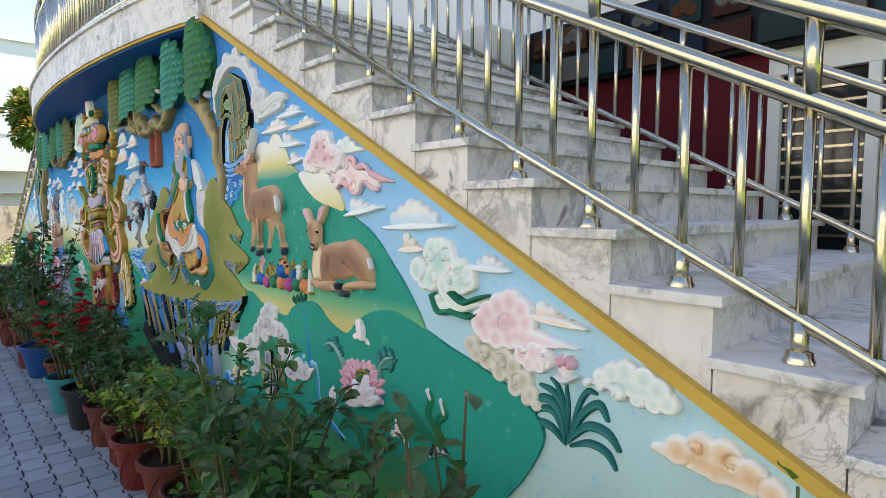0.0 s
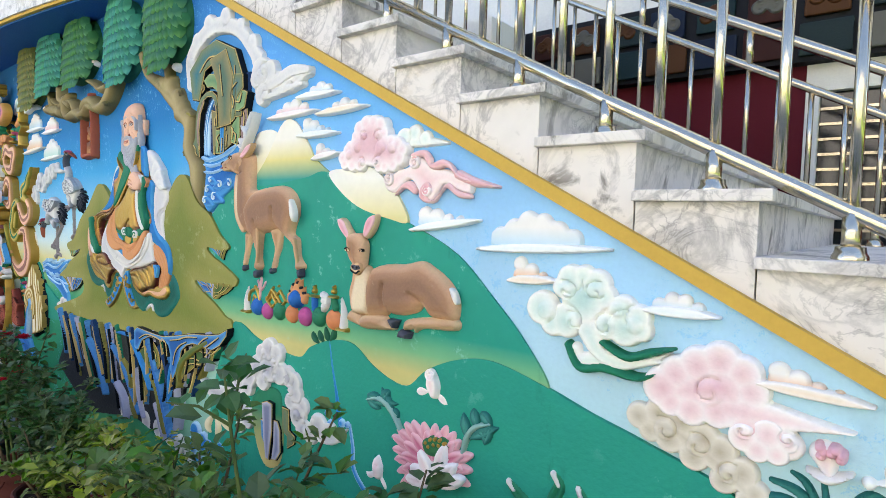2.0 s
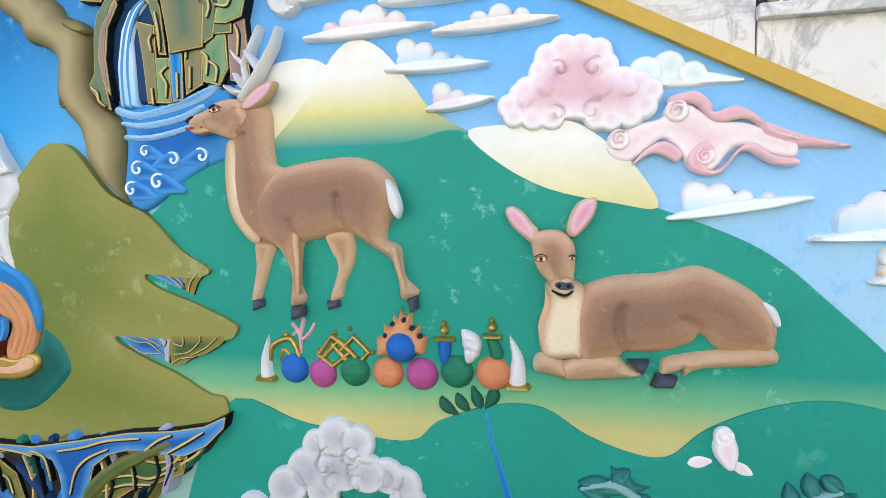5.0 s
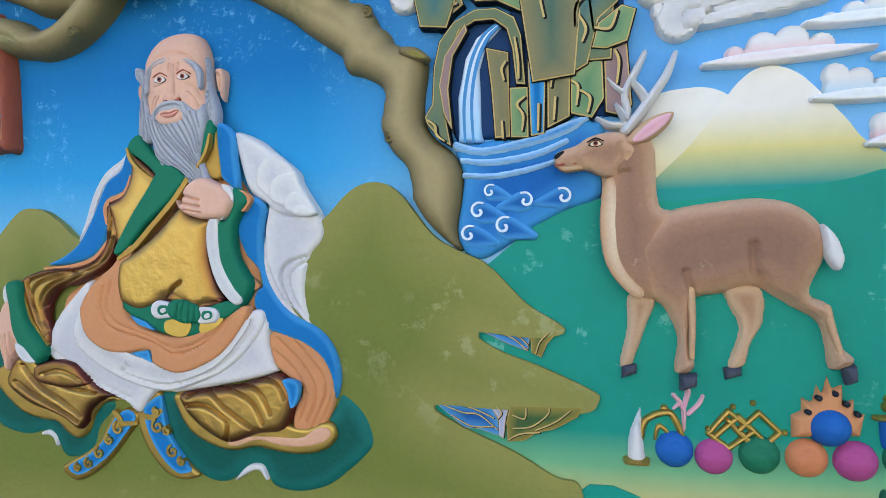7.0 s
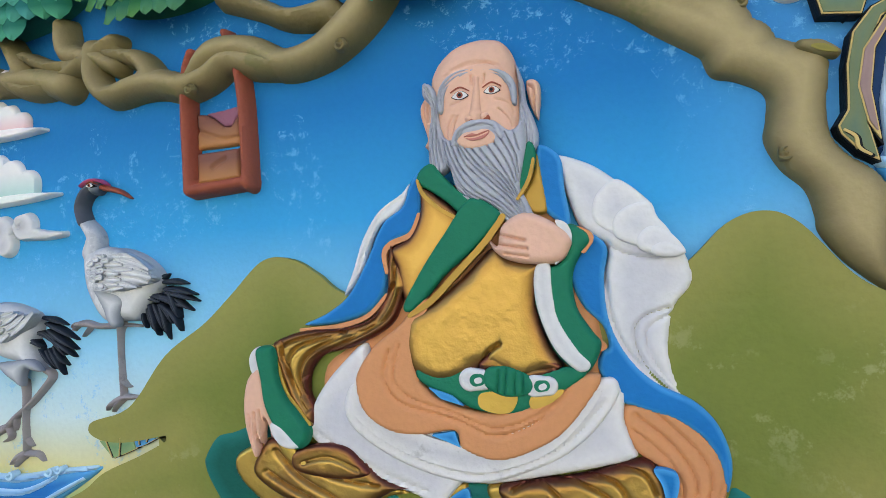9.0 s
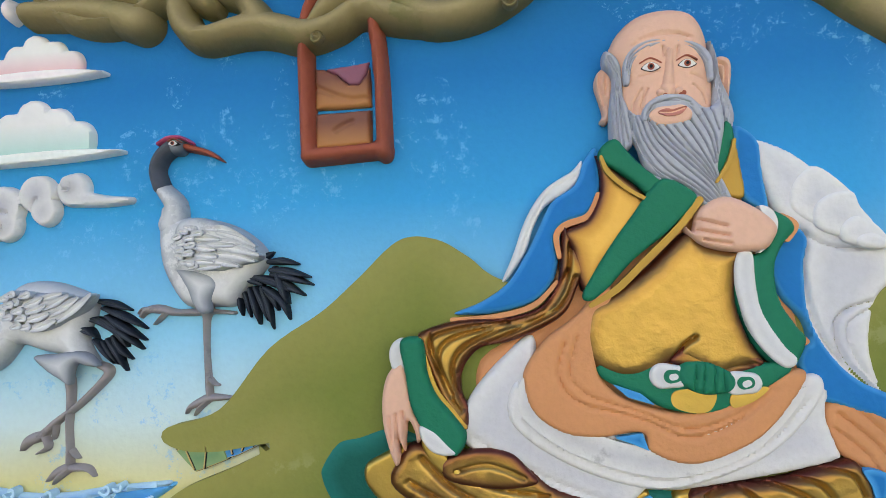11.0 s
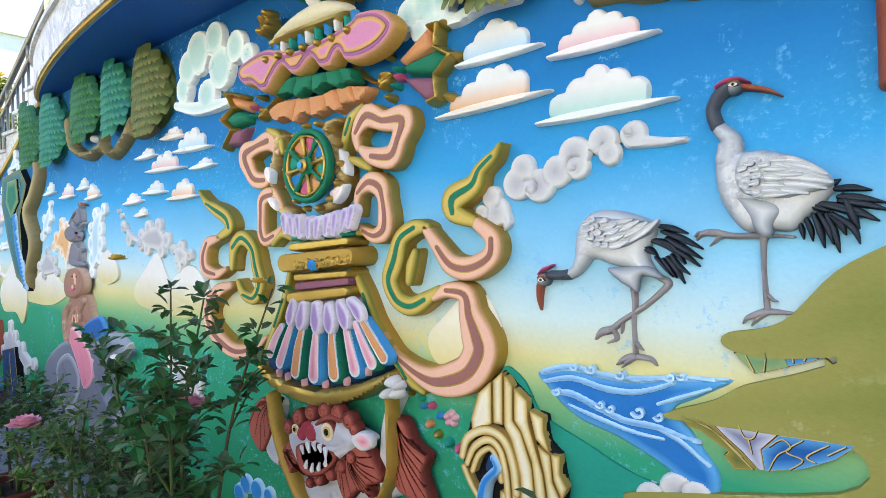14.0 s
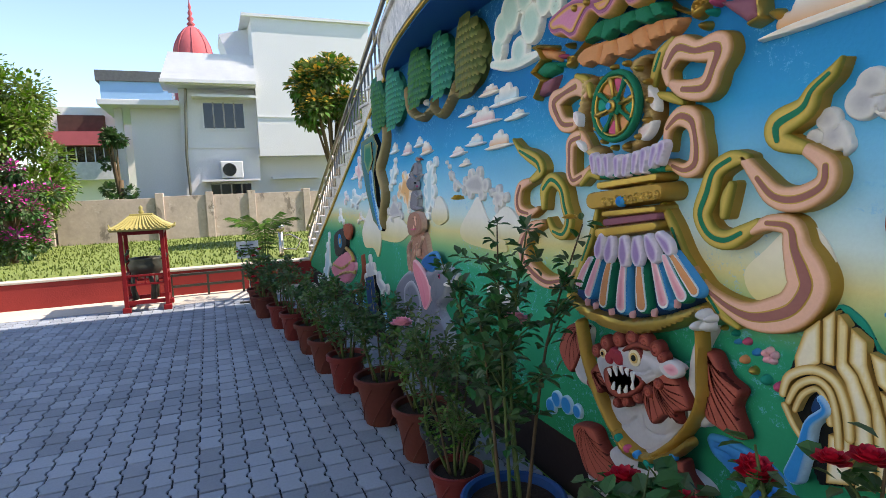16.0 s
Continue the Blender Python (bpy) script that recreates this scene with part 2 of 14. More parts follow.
class Relief:
    """Collects modelled layers of one figure into one mesh."""

    def __init__(self):
        self.verts, self.faces, self.slots, self.mats, self.edge = [], [], [], [], []

    def add(self, shapes, mat, depth=0.04, base=0.0, rim=0.03, cells=44, grooves=(), bumps=(), tilt=0.0, sink=0.012):
        """Joins shapes to one swelling layer: depth at its middle, rim the width over which its edge rounds off.
        grooves: lines with (points, width, depth); bumps: shapes with their own height."""
        shapes = shapes if isinstance(shapes, (list, tuple)) else [shapes]
        px = [p[0] for s in shapes for p in s["box"]]
        pz = [p[1] for s in shapes for p in s["box"]]
        pad = max(s["pad"] for s in shapes)
        x0, x1, z0, z1 = min(px) - pad, max(px) + pad, min(pz) - pad, max(pz) + pad
        c = max(x1 - x0, z1 - z0) / cells
        xs, zs = np.arange(x0 - 2 * c, x1 + 2.5 * c, c), np.arange(z0 - 2 * c, z1 + 2.5 * c, c)
        X, Z = np.meshgrid(xs, zs, indexing="ij")

        def total(X, Z):
            f = field(shapes[0], X, Z)
            for s in shapes[1:]:
                f = np.maximum(f, field(s, X, Z))
            return f

        D = total(X, Z)
        e = c * 0.05
        GX, GZ = (total(X + e, Z) - D) / e, (total(X, Z + e) - D) / e
        near = (D < 0.3 * c) & (D > -1.5 * c)
        G2 = np.maximum(GX ** 2 + GZ ** 2, 0.2)
        X2, Z2 = np.where(near, X - D * GX / G2, X), np.where(near, Z - D * GZ / G2, Z)
        R2 = total(X2, Z2)
        X2, Z2 = np.where(near, X2 - R2 * GX / G2, X2), np.where(near, Z2 - R2 * GZ / G2, Z2)
        keep = D > -1.5 * c
        D2 = np.where(near, 0, np.maximum(D, 0))
        k = np.clip(D2 / rim, 0, 1) if rim > 0.0065 else np.ones(X.shape)
        H = base + depth * np.sqrt(np.clip(1 - (1 - k) ** 2, 0, 1)) + tilt * (Z2 - (z0 + z1) / 2)
        for pts, width, deep in grooves:
            d, _ = seg_field(X2, Z2, curve_through(pts, 5) if len(pts) > 2 else pts, False)
            H = H - np.where(near, 0, deep * np.exp(-(d / width) ** 2))
        for s, high in bumps:
            f = field(s, X2, Z2)
            r = max(s["pad"], 0.02)
            H = H + np.where(near, 0, high * np.sqrt(np.clip(1 - (1 - np.clip(f / r, 0, 1)) ** 2, 0, 1)))
        cell = keep[:-1, :-1] & keep[1:, :-1] & keep[1:, 1:] & keep[:-1, 1:]
        four = np.stack([D[:-1, :-1], D[1:, :-1], D[1:, 1:], D[:-1, 1:]])
        inner = (four.max(0) > 0.3 * c) | (four.mean(0) > 0)
        cell &= inner
        idx = np.full(X.shape, -1)
        used = np.zeros(X.shape, bool)
        used[:-1, :-1] |= cell
        used[1:, :-1] |= cell
        used[1:, 1:] |= cell
        used[:-1, 1:] |= cell
        start = len(self.verts)
        idx[used] = start + np.arange(used.sum())
        self.verts += list(zip(X2[used].tolist(), (-H[used]).tolist(), Z2[used].tolist()))
        self.edge += D2[used].tolist()
        if mat not in self.mats:
            self.mats.append(mat)
        slot = self.mats.index(mat)
        ci, cj = np.nonzero(cell)
        quads = np.stack([idx[ci, cj], idx[ci + 1, cj], idx[ci + 1, cj + 1], idx[ci, cj + 1]], 1)
        faces = quads.tolist()
        # the edge of the layer goes back to what lies under it
        edges = {}
        for q in faces:
            for i in range(4):
                a, b = q[i], q[(i + 1) % 4]
                if (b, a) in edges:
                    del edges[(b, a)]
                else:
                    edges[(a, b)] = 1
        back = {}
        for a, b in edges:
            for v in (a, b):
                if v not in back:
                    x, y, z = self.verts[v]
                    back[v] = len(self.verts)
                    self.edge.append(0.0)
                    self.verts.append((x, max(-base + sink, min(y, 0)) if base else sink, z))
        faces += [[b, a, back[a], back[b]] for a, b in edges]
        self.faces += faces
        self.slots += [slot] * len(faces)
        return self

    def put(self, name, parent=None, label="", category="", group="", smooth=True):
        ob = mesh_object(name, self.verts, self.faces, self.mats, self.slots, parent, smooth)
        ob.data.attributes.new("edge", "FLOAT", "POINT").data.foreach_set("value", self.edge)
        if smooth:
            ob.data.set_sharp_from_angle(angle=radians(50))
        return tagged(ob, label, category, group)

# ---- the place: courtyard, painted wall, double stairs, landing ----
M_GROUND = material("earth_and_lawn", rgb("6f8f3a"), 0.9, grain=0.25, scale=20, bump=0.6, blotch=0.2, big=0.6)
M_JOINT = material("paver_joint", rgb("26282a"), 0.95, grain=0.2, scale=60, bump=0.4)
M_PAVER = material("grey_paver", rgb("8f979f"), 0.85, grain=0.12, scale=50, bump=0.4, blotch=0.12, big=1.2)
def marble_material():
    """White marble with grey veins, cloudy stains and dark grime."""
    m = material("weathered_marble", rgb("dcd5cf"), 0.45, grain=0.06, scale=22, bump=0.1, blotch=0.14, big=1.7)
    n, ln = m.node_tree.nodes, m.node_tree.links
    geo = n.new("ShaderNodeNewGeometry")
    out = None
    for scale, dist, lo, hi, code, amount in ((2.6, 1.6, 0.0, 0.05, "7d7979", 0.6), (7.0, 2.2, 0.0, 0.035, "625e5e", 0.5), (6.5, 0.6, 0.0, 0.0, "69635d", 0.85)):
        t = n.new("ShaderNodeTexNoise")
        t.inputs["Scale"].default_value, t.inputs["Detail"].default_value, t.inputs["Distortion"].default_value = scale, 9, dist
        t.inputs["Roughness"].default_value = 0.62
        ln.new(geo.outputs["Position"], t.inputs["Vector"])
        r = n.new("ShaderNodeMapRange")
        if hi:
            a = n.new("ShaderNodeMath")
            a.operation = "SUBTRACT"
            a.inputs[1].default_value = 0.5
            b = n.new("ShaderNodeMath")
            b.operation = "ABSOLUTE"
            ln.new(t.outputs["Fac"], a.inputs[0]), ln.new(a.outputs[0], b.inputs[0]), ln.new(b.outputs[0], r.inputs["Value"])
            r.inputs["From Min"].default_value, r.inputs["From Max"].default_value = lo, hi
            r.inputs["To Min"].default_value, r.inputs["To Max"].default_value = amount, 0.0
        else:
            ln.new(t.outputs["Fac"], r.inputs["Value"])
            r.inputs["From Min"].default_value, r.inputs["From Max"].default_value = 0.545, 0.63
            r.inputs["To Min"].default_value, r.inputs["To Max"].default_value = 0.0, amount
        where = n.new("ShaderNodeTexNoise")
        where.inputs["Scale"].default_value = scale * 0.45
        ln.new(geo.outputs["Position"], where.inputs["Vector"])
        w = n.new("ShaderNodeMapRange")
        w.inputs["From Min"].default_value, w.inputs["From Max"].default_value = 0.42, 0.62
        ln.new(where.outputs["Fac"], w.inputs["Value"])
        k = n.new("ShaderNodeMath")
        k.operation = "MULTIPLY"
        ln.new(r.outputs[0], k.inputs[0]), ln.new(w.outputs[0], k.inputs[1])
        mx = n.new("ShaderNodeMix")
        mx.data_type = "RGBA"
        ln.new(k.outputs[0], mx.inputs["Factor"])
        if out is None:
            mx.inputs["A"].default_value = rgb("dcd5cf")
        else:
            ln.new(out, mx.inputs["A"])
        mx.inputs["B"].default_value = rgb(code)
        out = mx.outputs["Result"]
    ln.new(out, n[m["hsv"]].inputs["Color"])
    return m


M_MARBLE = worn(worn(marble_material(), "4a4540", 0.63, 0.8, 7.0, 2.5, 0.3), "b9a98c", 0.58, 0.4, 3.0)
# warm tint puts the brownish reflections on the rails into the steel's colour
M_STEEL = material("stainless_steel", rgb("c9bda6"), 0.2, 1.0, grain=0.03, scale=12, bump=0.02, blotch=0.05)
M_BAND = paint("ochre_band", "c9a24c", blotch=0.12)
M_SOFFIT = paint("deep_blue_soffit", "17589c")
M_MAROON = paint("maroon_plaster", "5a1620", rough=0.7)

RIGHT, LEFT = 0.95, -5.86          # ends of the wall's top line, tilted to fit the camera's view
TOP = 2.98                         # its height
LAND = 3.30                        # floor of the landing
TREAD, RISER = 0.300, 0.159
LTREAD, LRISER = 0.348, 0.157


def wall_material():
    m = material("painted_plaster", rgb("2f86c8"), 0.65, spec=0.14, grain=0.06, scale=70, bump=0.22, blotch=0.08, big=2.5)
    n, ln = m.node_tree.nodes, m.node_tree.links
    geo = n.new("ShaderNodeNewGeometry")
    sep = n.new("ShaderNodeSeparateXYZ")
    ln.new(geo.outputs["Position"], sep.inputs[0])
    wob = n.new("ShaderNodeTexNoise")
    wob.inputs["Scale"].default_value = 0.8
    ln.new(geo.outputs["Position"], wob.inputs["Vector"])

    def math_node(op, a, b):
        k = n.new("ShaderNodeMath")
        k.operation = op
        for i, v in enumerate((a, b)):
            if isinstance(v, (int, float)):
                k.inputs[i].default_value = v
            else:
                ln.new(v, k.inputs[i])
        return k.outputs[0]

    h = math_node("ADD", sep.outputs["Z"], math_node("MULTIPLY", math_node("SUBTRACT", wob.outputs["Fac"], 0.5), 0.12))
    ramp = n.new("ShaderNodeValToRGB")
    el = ramp.color_ramp.elements
    rows = [(0.10, "127a50"), (0.40, "1a9470"), (0.445, "7fb07a"), (0.49, "d3c98c"), (0.535, "c3d8d6"), (0.60, "86c6e2"), (0.70, "289acf"), (0.80, "0874b0"), (0.98, "065a92")]
    el[0].position, el[0].color = rows[0][0], rgb(rows[0][1])
    el[1].position, el[1].color = rows[-1][0], rgb(rows[-1][1])
    for p, c in rows[1:-1]:
        el.new(p).color = rgb(c)
    ln.new(math_node("DIVIDE", h, 2.9), ramp.inputs[0])
    pale = n.new("ShaderNodeValToRGB")
    pe = pale.color_ramp.elements
    pe[0].position, pe[0].color = 0.3, rgb("b4d2c8")
    pe[1].position, pe[1].color = 1.0, rgb("2f86cf")
    for p, c in ((0.48, "a9cfe0"), (0.62, "93c3e6"), (0.76, "63aae0")):
        pe.new(p).color = rgb(c)
    ln.new(math_node("DIVIDE", sep.outputs["Z"], 2.9), pale.inputs[0])
    side = n.new("ShaderNodeMapRange")
    side.inputs["From Min"].default_value, side.inputs["From Max"].default_value = 0.9, 1.7
    ln.new(sep.outputs["X"], side.inputs["Value"])
    both = n.new("ShaderNodeMix")
    both.data_type = "RGBA"
    ln.new(side.outputs[0], both.inputs["Factor"])
    ln.new(ramp.outputs[0], both.inputs["A"])
    ln.new(pale.outputs[0], both.inputs["B"])
    # paint flaked off to the pale ground coat
    fl = n.new("ShaderNodeTexNoise")
    fl.inputs["Scale"].default_value, fl.inputs["Detail"].default_value, fl.inputs["Roughness"].default_value = 24, 12, 0.85
    ln.new(geo.outputs["Position"], fl.inputs["Vector"])
    patch = n.new("ShaderNodeTexNoise")
    patch.inputs["Scale"].default_value = 2.2
    ln.new(geo.outputs["Position"], patch.inputs["Vector"])
    amt = math_node("MULTIPLY", math_node("GREATER_THAN", fl.outputs["Fac"], 0.556), math_node("MULTIPLY", math_node("GREATER_THAN", patch.outputs["Fac"], 0.51), 0.5))
    mix = n.new("ShaderNodeMix")
    mix.data_type = "RGBA"
    ln.new(amt, mix.inputs["Factor"])
    ln.new(both.outputs["Result"], mix.inputs["A"])
    mix.inputs["B"].default_value = rgb("6fb8e2")
    ln.new(mix.outputs["Result"], n[m["hsv"]].inputs["Color"])
    return m


M_WALL = wall_material()


def right_z(x):
    return TOP + 0.10 - 0.52 * (x - RIGHT)


def left_z(x):
    return TOP - 0.07 - 0.444 * (LEFT - x)


ground = part("ground", box(bmesh.new(), -400, -400, -0.5, 400, 400, -0.03), M_GROUND)
tagged(ground, "dry grassy earth reaching away on all sides", "ground", kind="structure")

wall = slab_from("wall_mural", [(6.25, 0.33), (RIGHT, TOP + 0.10), (LEFT, TOP - 0.07), (-11.6, 0.33)], 0.0, 0.25, M_WALL)
tagged(wall, "plastered stair wall painted with blue sky and green hills", "wall", kind="structure")


# near-black colour stands for the shade in the recess under the wall
plinth = slab_from("wall_plinth", [(6.9, -0.1), (6.9, 0.0), (6.25, 0.33), (-11.6, 0.33), (-12.3, 0.0), (-12.3, -0.1)], 0.03, 0.25, material("dark_plinth", rgb("2b211f"), 0.8, grain=0.2, blotch=0.2))
tagged(plinth, "recessed plinth below the painted wall, coloured dark for the shaded recess", "wall", kind="structure")


def landing():
    top = empty("landing", (0, 0, 0), label="curved marble landing with a deep blue soffit over the painted wall", category="landing", kind="structure")
    n = 40
    front = []
    for i in range(n + 1):
        s = i / n
        x = RIGHT + (LEFT - RIGHT) * s
        front.append((x, -0.42 * (1 - (2 * s - 1) ** 2) ** 0.85 - 0.004))
    for name, z0, z1, out, mat in (("soffit", TOP - 0.0, TOP + 0.03, 0.0, M_SOFFIT), ("edge_band", TOP + 0.012, TOP + 0.03, 0.022, M_BAND), ("face", TOP + 0.03, LAND - 0.03, 0.035, M_MARBLE), ("floor_slab", LAND - 0.03, LAND, 0.06, M_MARBLE)):
        bm = bmesh.new()
        # slight fall to the left fits the slab to the camera's view
        tilt = lambda x: 0.13 * (x - RIGHT) / (RIGHT - LEFT) + 0.06
        ring = [(x, y - out) for x, y in front]
        if name == "edge_band":
            back = [(x, y - out + 0.04) for x, y in front][::-1]
        else:
            back = [(LEFT, 2.2 if name != "soffit" else 0.02), (RIGHT, 2.2 if name != "soffit" else 0.02)]
        loop = ring + back
        a = [bm.verts.new((x, y, z0 + tilt(x))) for x, y in loop]
        b = [bm.verts.new((x, y, z1 + tilt(x))) for x, y in loop]
        bm.faces.new(a), bm.faces.new(b[::-1])
        for i in range(len(a)):
            j = (i + 1) % len(a)
            bm.faces.new((a[i], b[i], b[j], a[j]))
        part(name, bm, mat, top)
    return top, front


landing_thing, landing_front = landing()


def flight(name, x_top, sign, tread, riser, z_top, count, width, band_z, label):
    """A marble flight seen from its open side: each step a riser block with a projecting tread."""
    top = empty(name, (x_top, 0, 0), label=label, category="stairs", kind="structure")
    for k in range(count):
        z = z_top - riser * k
        if z < 0.02:
            break
        x0, x1 = x_top + sign * tread * k, x_top + sign * tread * (k + 1)
        lo, hi = min(x0, x1), max(x0, x1)
        low_z = max(0.0, min(band_z(lo), band_z(hi)) - 0.02)
        bm = bmesh.new()
        box(bm, lo - x_top + 0.002, 0.012, low_z, hi - x_top - 0.002, width, z - 0.03, 0.002)
        part("step_block", bm, M_MARBLE, top)
        bm = bmesh.new()
        nose = 0.03
        a, b = (lo - 0.002, hi + nose) if sign > 0 else (lo - nose, hi + 0.002)
        box(bm, a - x_top, -0.016, z - 0.03, b - x_top, width, z, 0.004)
        part("tread", bm, M_MARBLE, top)
    return top


# first noses placed to fit the camera's view, from the landing outwards
flight("stair_right", 4.69 - TREAD * 13, 1, TREAD, RISER, 1.411 + RISER * 12, 22, 2.1, right_z, "weathered white marble steps rising beside the painted wall")
flight("stair_left", LEFT - 0.02, -1, LTREAD, LRISER, LAND - 0.20, 22, 2.1, left_z, "weathered marble steps descending beside the painted wall")

for nm, pts in (("trim_band", [(RIGHT, right_z(RIGHT)), (6.9, right_z(6.9))]), ("trim_band", [(LEFT, left_z(LEFT)), (-12.4, left_z(-12.4))])):
    (xa, za), (xb, zb) = pts
    t = slab_from(nm, [(xa, za - 0.021), (xb, zb - 0.021), (xb, zb + 0.021), (xa, za + 0.021)], -0.022, 0.0125, M_BAND)
    tagged(t, "raised ochre plaster band along the stair edge", "trim", kind="structure")

pave = part("pavement", box(bmesh.new(), -10.4, -9, -0.2, 9, 0.0, -0.012), M_JOINT)
tagged(pave, "courtyard of grey interlocking concrete pavers in shade", "pavement", kind="structure")

# ---- the painted relief: paints ----
P_TEAL = worn(worn(paint("teal_green", "07907c", blotch=0.12), "7fc4b4", 0.63, 0.4, 16.0), "0a5c50", 0.62, 0.5, 5.0, 1.1, 0.25)
P_TEAL_FADE = worn(worn(two_tone("hill_teal_to_straw", rgb("07907c"), rgb("c3b878"), 0.12, 0.31, mid=rgb("6fae80"), blotch=0.12), "8fcfc0", 0.63, 0.4, 16.0), "0a5c50", 0.62, 0.5, 5.0, 1.1, 0.25)
P_TEAL_FADE_UP = two_tone("hill_teal_below_straw", rgb("d6cb84"), rgb("1c9274"), 0.62, 0.98)
P_SNOW = two_tone("mountain_snow_to_teal", rgb("ece6da"), rgb("148f86"), 0.58, 0.86, mid=rgb("d8cc86"))
P_SNOW2 = two_tone("mountain_snow_to_cream", rgb("e9e6dc"), rgb("d9cd92"), 0.1, 0.8)
P_OLIVE = worn(worn(airbrush("olive_hill", "8f8b4a", "737c38", 0.16, blotch=0.12), "b9b98a", 0.60, 0.35), "5f6434", 0.62, 0.35, 4.0, 1.2)
P_LEAFGREEN = paint("leaf_green", "2d6d45")
P_GREEN_DARK = paint("dark_leaf_green", "1c5c45")
P_WHITE = worn(airbrush("white_paint", "dcd8d2", "c6c4c6", 0.05, blotch=0.1), "8f8a86", 0.69, 0.4)
P_GREYWHITE = worn(airbrush("greyish_white_paint", "d6d3ce", "b0aeb2", 0.045, blotch=0.12), "7f7b78", 0.67, 0.4)
P_PINKCLOUD = worn(airbrush("cloud_white_to_pink", "f0eae6", "deb3b8", 0.055, mid="ead0d0"), "8f8078", 0.64, 0.6)
P_ROSECLOUD = airbrush("cloud_rose", "f0e2de", "e6bcbc", 0.06)
P_ROSEDEEP = airbrush("cloud_deep_rose", "eac0be", "d88c92", 0.025)
P_BLUECLOUD = worn(airbrush("cloud_white_to_pale_green", "eeece4", "b4d2ca", 0.055, mid="d3e0d8"), "8f8a80", 0.64, 0.6)
P_SKYCLOUD = worn(airbrush("cloud_white_to_pale_blue", "efeeea", "b4d0da", 0.05, mid="d8e4e6"), "8f8a80", 0.64, 0.6)
P_PEACHCLOUD = worn(airbrush("cloud_white_to_peach", "f0e8de", "dfaa72", 0.05, mid="eacba8"), "8f8070", 0.64, 0.6)
P_SANDCLOUD = airbrush("cloud_sand", "ded7c9", "a4967c", 0.05)
P_BROWN = worn(airbrush("deer_brown", "d2a886", "8f6c57", 0.070, mid="a57c60", grain=0.14, scale=110), "d9bf9c", 0.66, 0.25, 22.0)
P_TAN = airbrush("deer_tan", "d6b592", "a98160", 0.03, grain=0.12, scale=110)
P_DEERCREAM = airbrush("deer_cream", "c39a74", "e2cfb0", 0.03, grain=0.12, scale=110)
P_PINK = airbrush("pink_paint", "e6b4ba", "cf7f90", 0.025)
P_PINKDEEP = airbrush("deep_petal_pink", "eab8be", "c46c84", 0.02)
P_ROSE = paint("deep_rose", "c4577a")
P_BLUE = airbrush("blue_paint", "3f9ad0", "0472b2", 0.012)
P_BLUE_PALE = airbrush("wave_blue", "b8dcee", "1f80c0", 0.014)
P_WATER = two_tone("falling_water", rgb("e6eef2"), rgb("9ac9e8"), 0.0, 0.9)
P_NAVY = paint("navy_paint", "173a63")
P_GOLD = material("gold_paint", rgb("bd9a4c"), 0.34, 0.75, grain=0.08, scale=25, bump=0.25, blotch=0.15, big=8)
P_GOLD_DULL = material("dull_gold", rgb("b08a3c"), 0.5, 0.35, grain=0.08, scale=25, bump=0.2, blotch=0.15, big=8)
P_GOLDLINE = paint("gold_line", "cdb070")
P_GOLDROBE = worn(airbrush("gold_leaf_robe", "6a3830", "b8934c", 0.040, mid="a07a3e", rough=0.34, metal=0.75, grain=0.10, bump=0.35, scale=30), "7a5236", 0.56, 0.5, 6.0, 2.4)
P_SLABTEAL = airbrush("slab_teal", "6f7a58", "2a6f78", 0.06)
P_SLABOLIVE = airbrush("slab_olive", "8a8058", "4f6a58", 0.06)
P_SLABGREEN = airbrush("slab_green", "7f9a6a", "12735c", 0.06)
P_SLABMAUVE = airbrush("slab_mauve", "9a7f78", "6a5a66", 0.05)
P_POOL = airbrush("pool_blue", "3a90ca", "0f62aa", 0.08)
P_WAVE = airbrush("wave_body", "4b9cd4", "1463a6", 0.02)
P_CREST = paint("wave_crest", "dbe9ee")
P_RIVER = airbrush("river_blue", "56a6d8", "176fb4", 0.035)
P_MOUND = airbrush("mound_green", "2f8a62", "4a8f4e", 0.2, blotch=0.15)
P_MAT = airbrush("mat_teal", "13736a", "06584d", 0.05)
P_TRUNK = worn(airbrush("trunk_olive_brown", "7a6e4a", "a8966a", 0.05, mid="90805a"), "5f6a38", 0.58, 0.6, 5.0)
P_ORANGE = paint("salmon_orange", "d08f60")
P_SKIN = paint("skin_plaster", "dfb096")
P_GREY = paint("slate_grey", "50535a", blotch=0.15)
P_HOOF = paint("hoof_slate", "4a4d58")
P_INK = paint("black_line", "16181a")
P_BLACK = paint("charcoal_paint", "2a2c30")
P_BEARD = paint("grey_beard", "a9aab0", grain=0.15)
P_LILAC = airbrush("lilac_petal", "e0d6de", "9a80ae", 0.022)
P_MAUVE = paint("mauve_paint", "8c5a6a")
P_FLESHPINK = paint("ribbon_flesh_pink", "dda988")
P_GREENEDGE = paint("robe_green", "0f7254")
P_RUST = paint("rust_red", "99503c")
P_CREAM = paint("cream_paint", "e0d2ae")
P_SWING = two_tone("swing_brown", rgb("7d5245"), rgb("b9814f"), 0.0, 0.7)
P_ROCKBLUE = airbrush("rock_blue", "4a90c4", "155a9c", 0.025)
P_ROCKGREY = airbrush("rock_lilac_grey", "b4b4c4", "777d99", 0.02)
P_GROTTO = two_tone("grotto_green_to_straw", rgb("1f7a5c"), rgb("c9b878"), 0.1, 0.7)
P_STEMPALE = paint("pale_teal_stem", "86ada4")
P_FROND = airbrush("frond_teal", "0f5f5c", "3f8f86", 0.02)
P_ROCKOLIVE = airbrush("rock_olive", "8c7f3c", "3f5f35", 0.025)


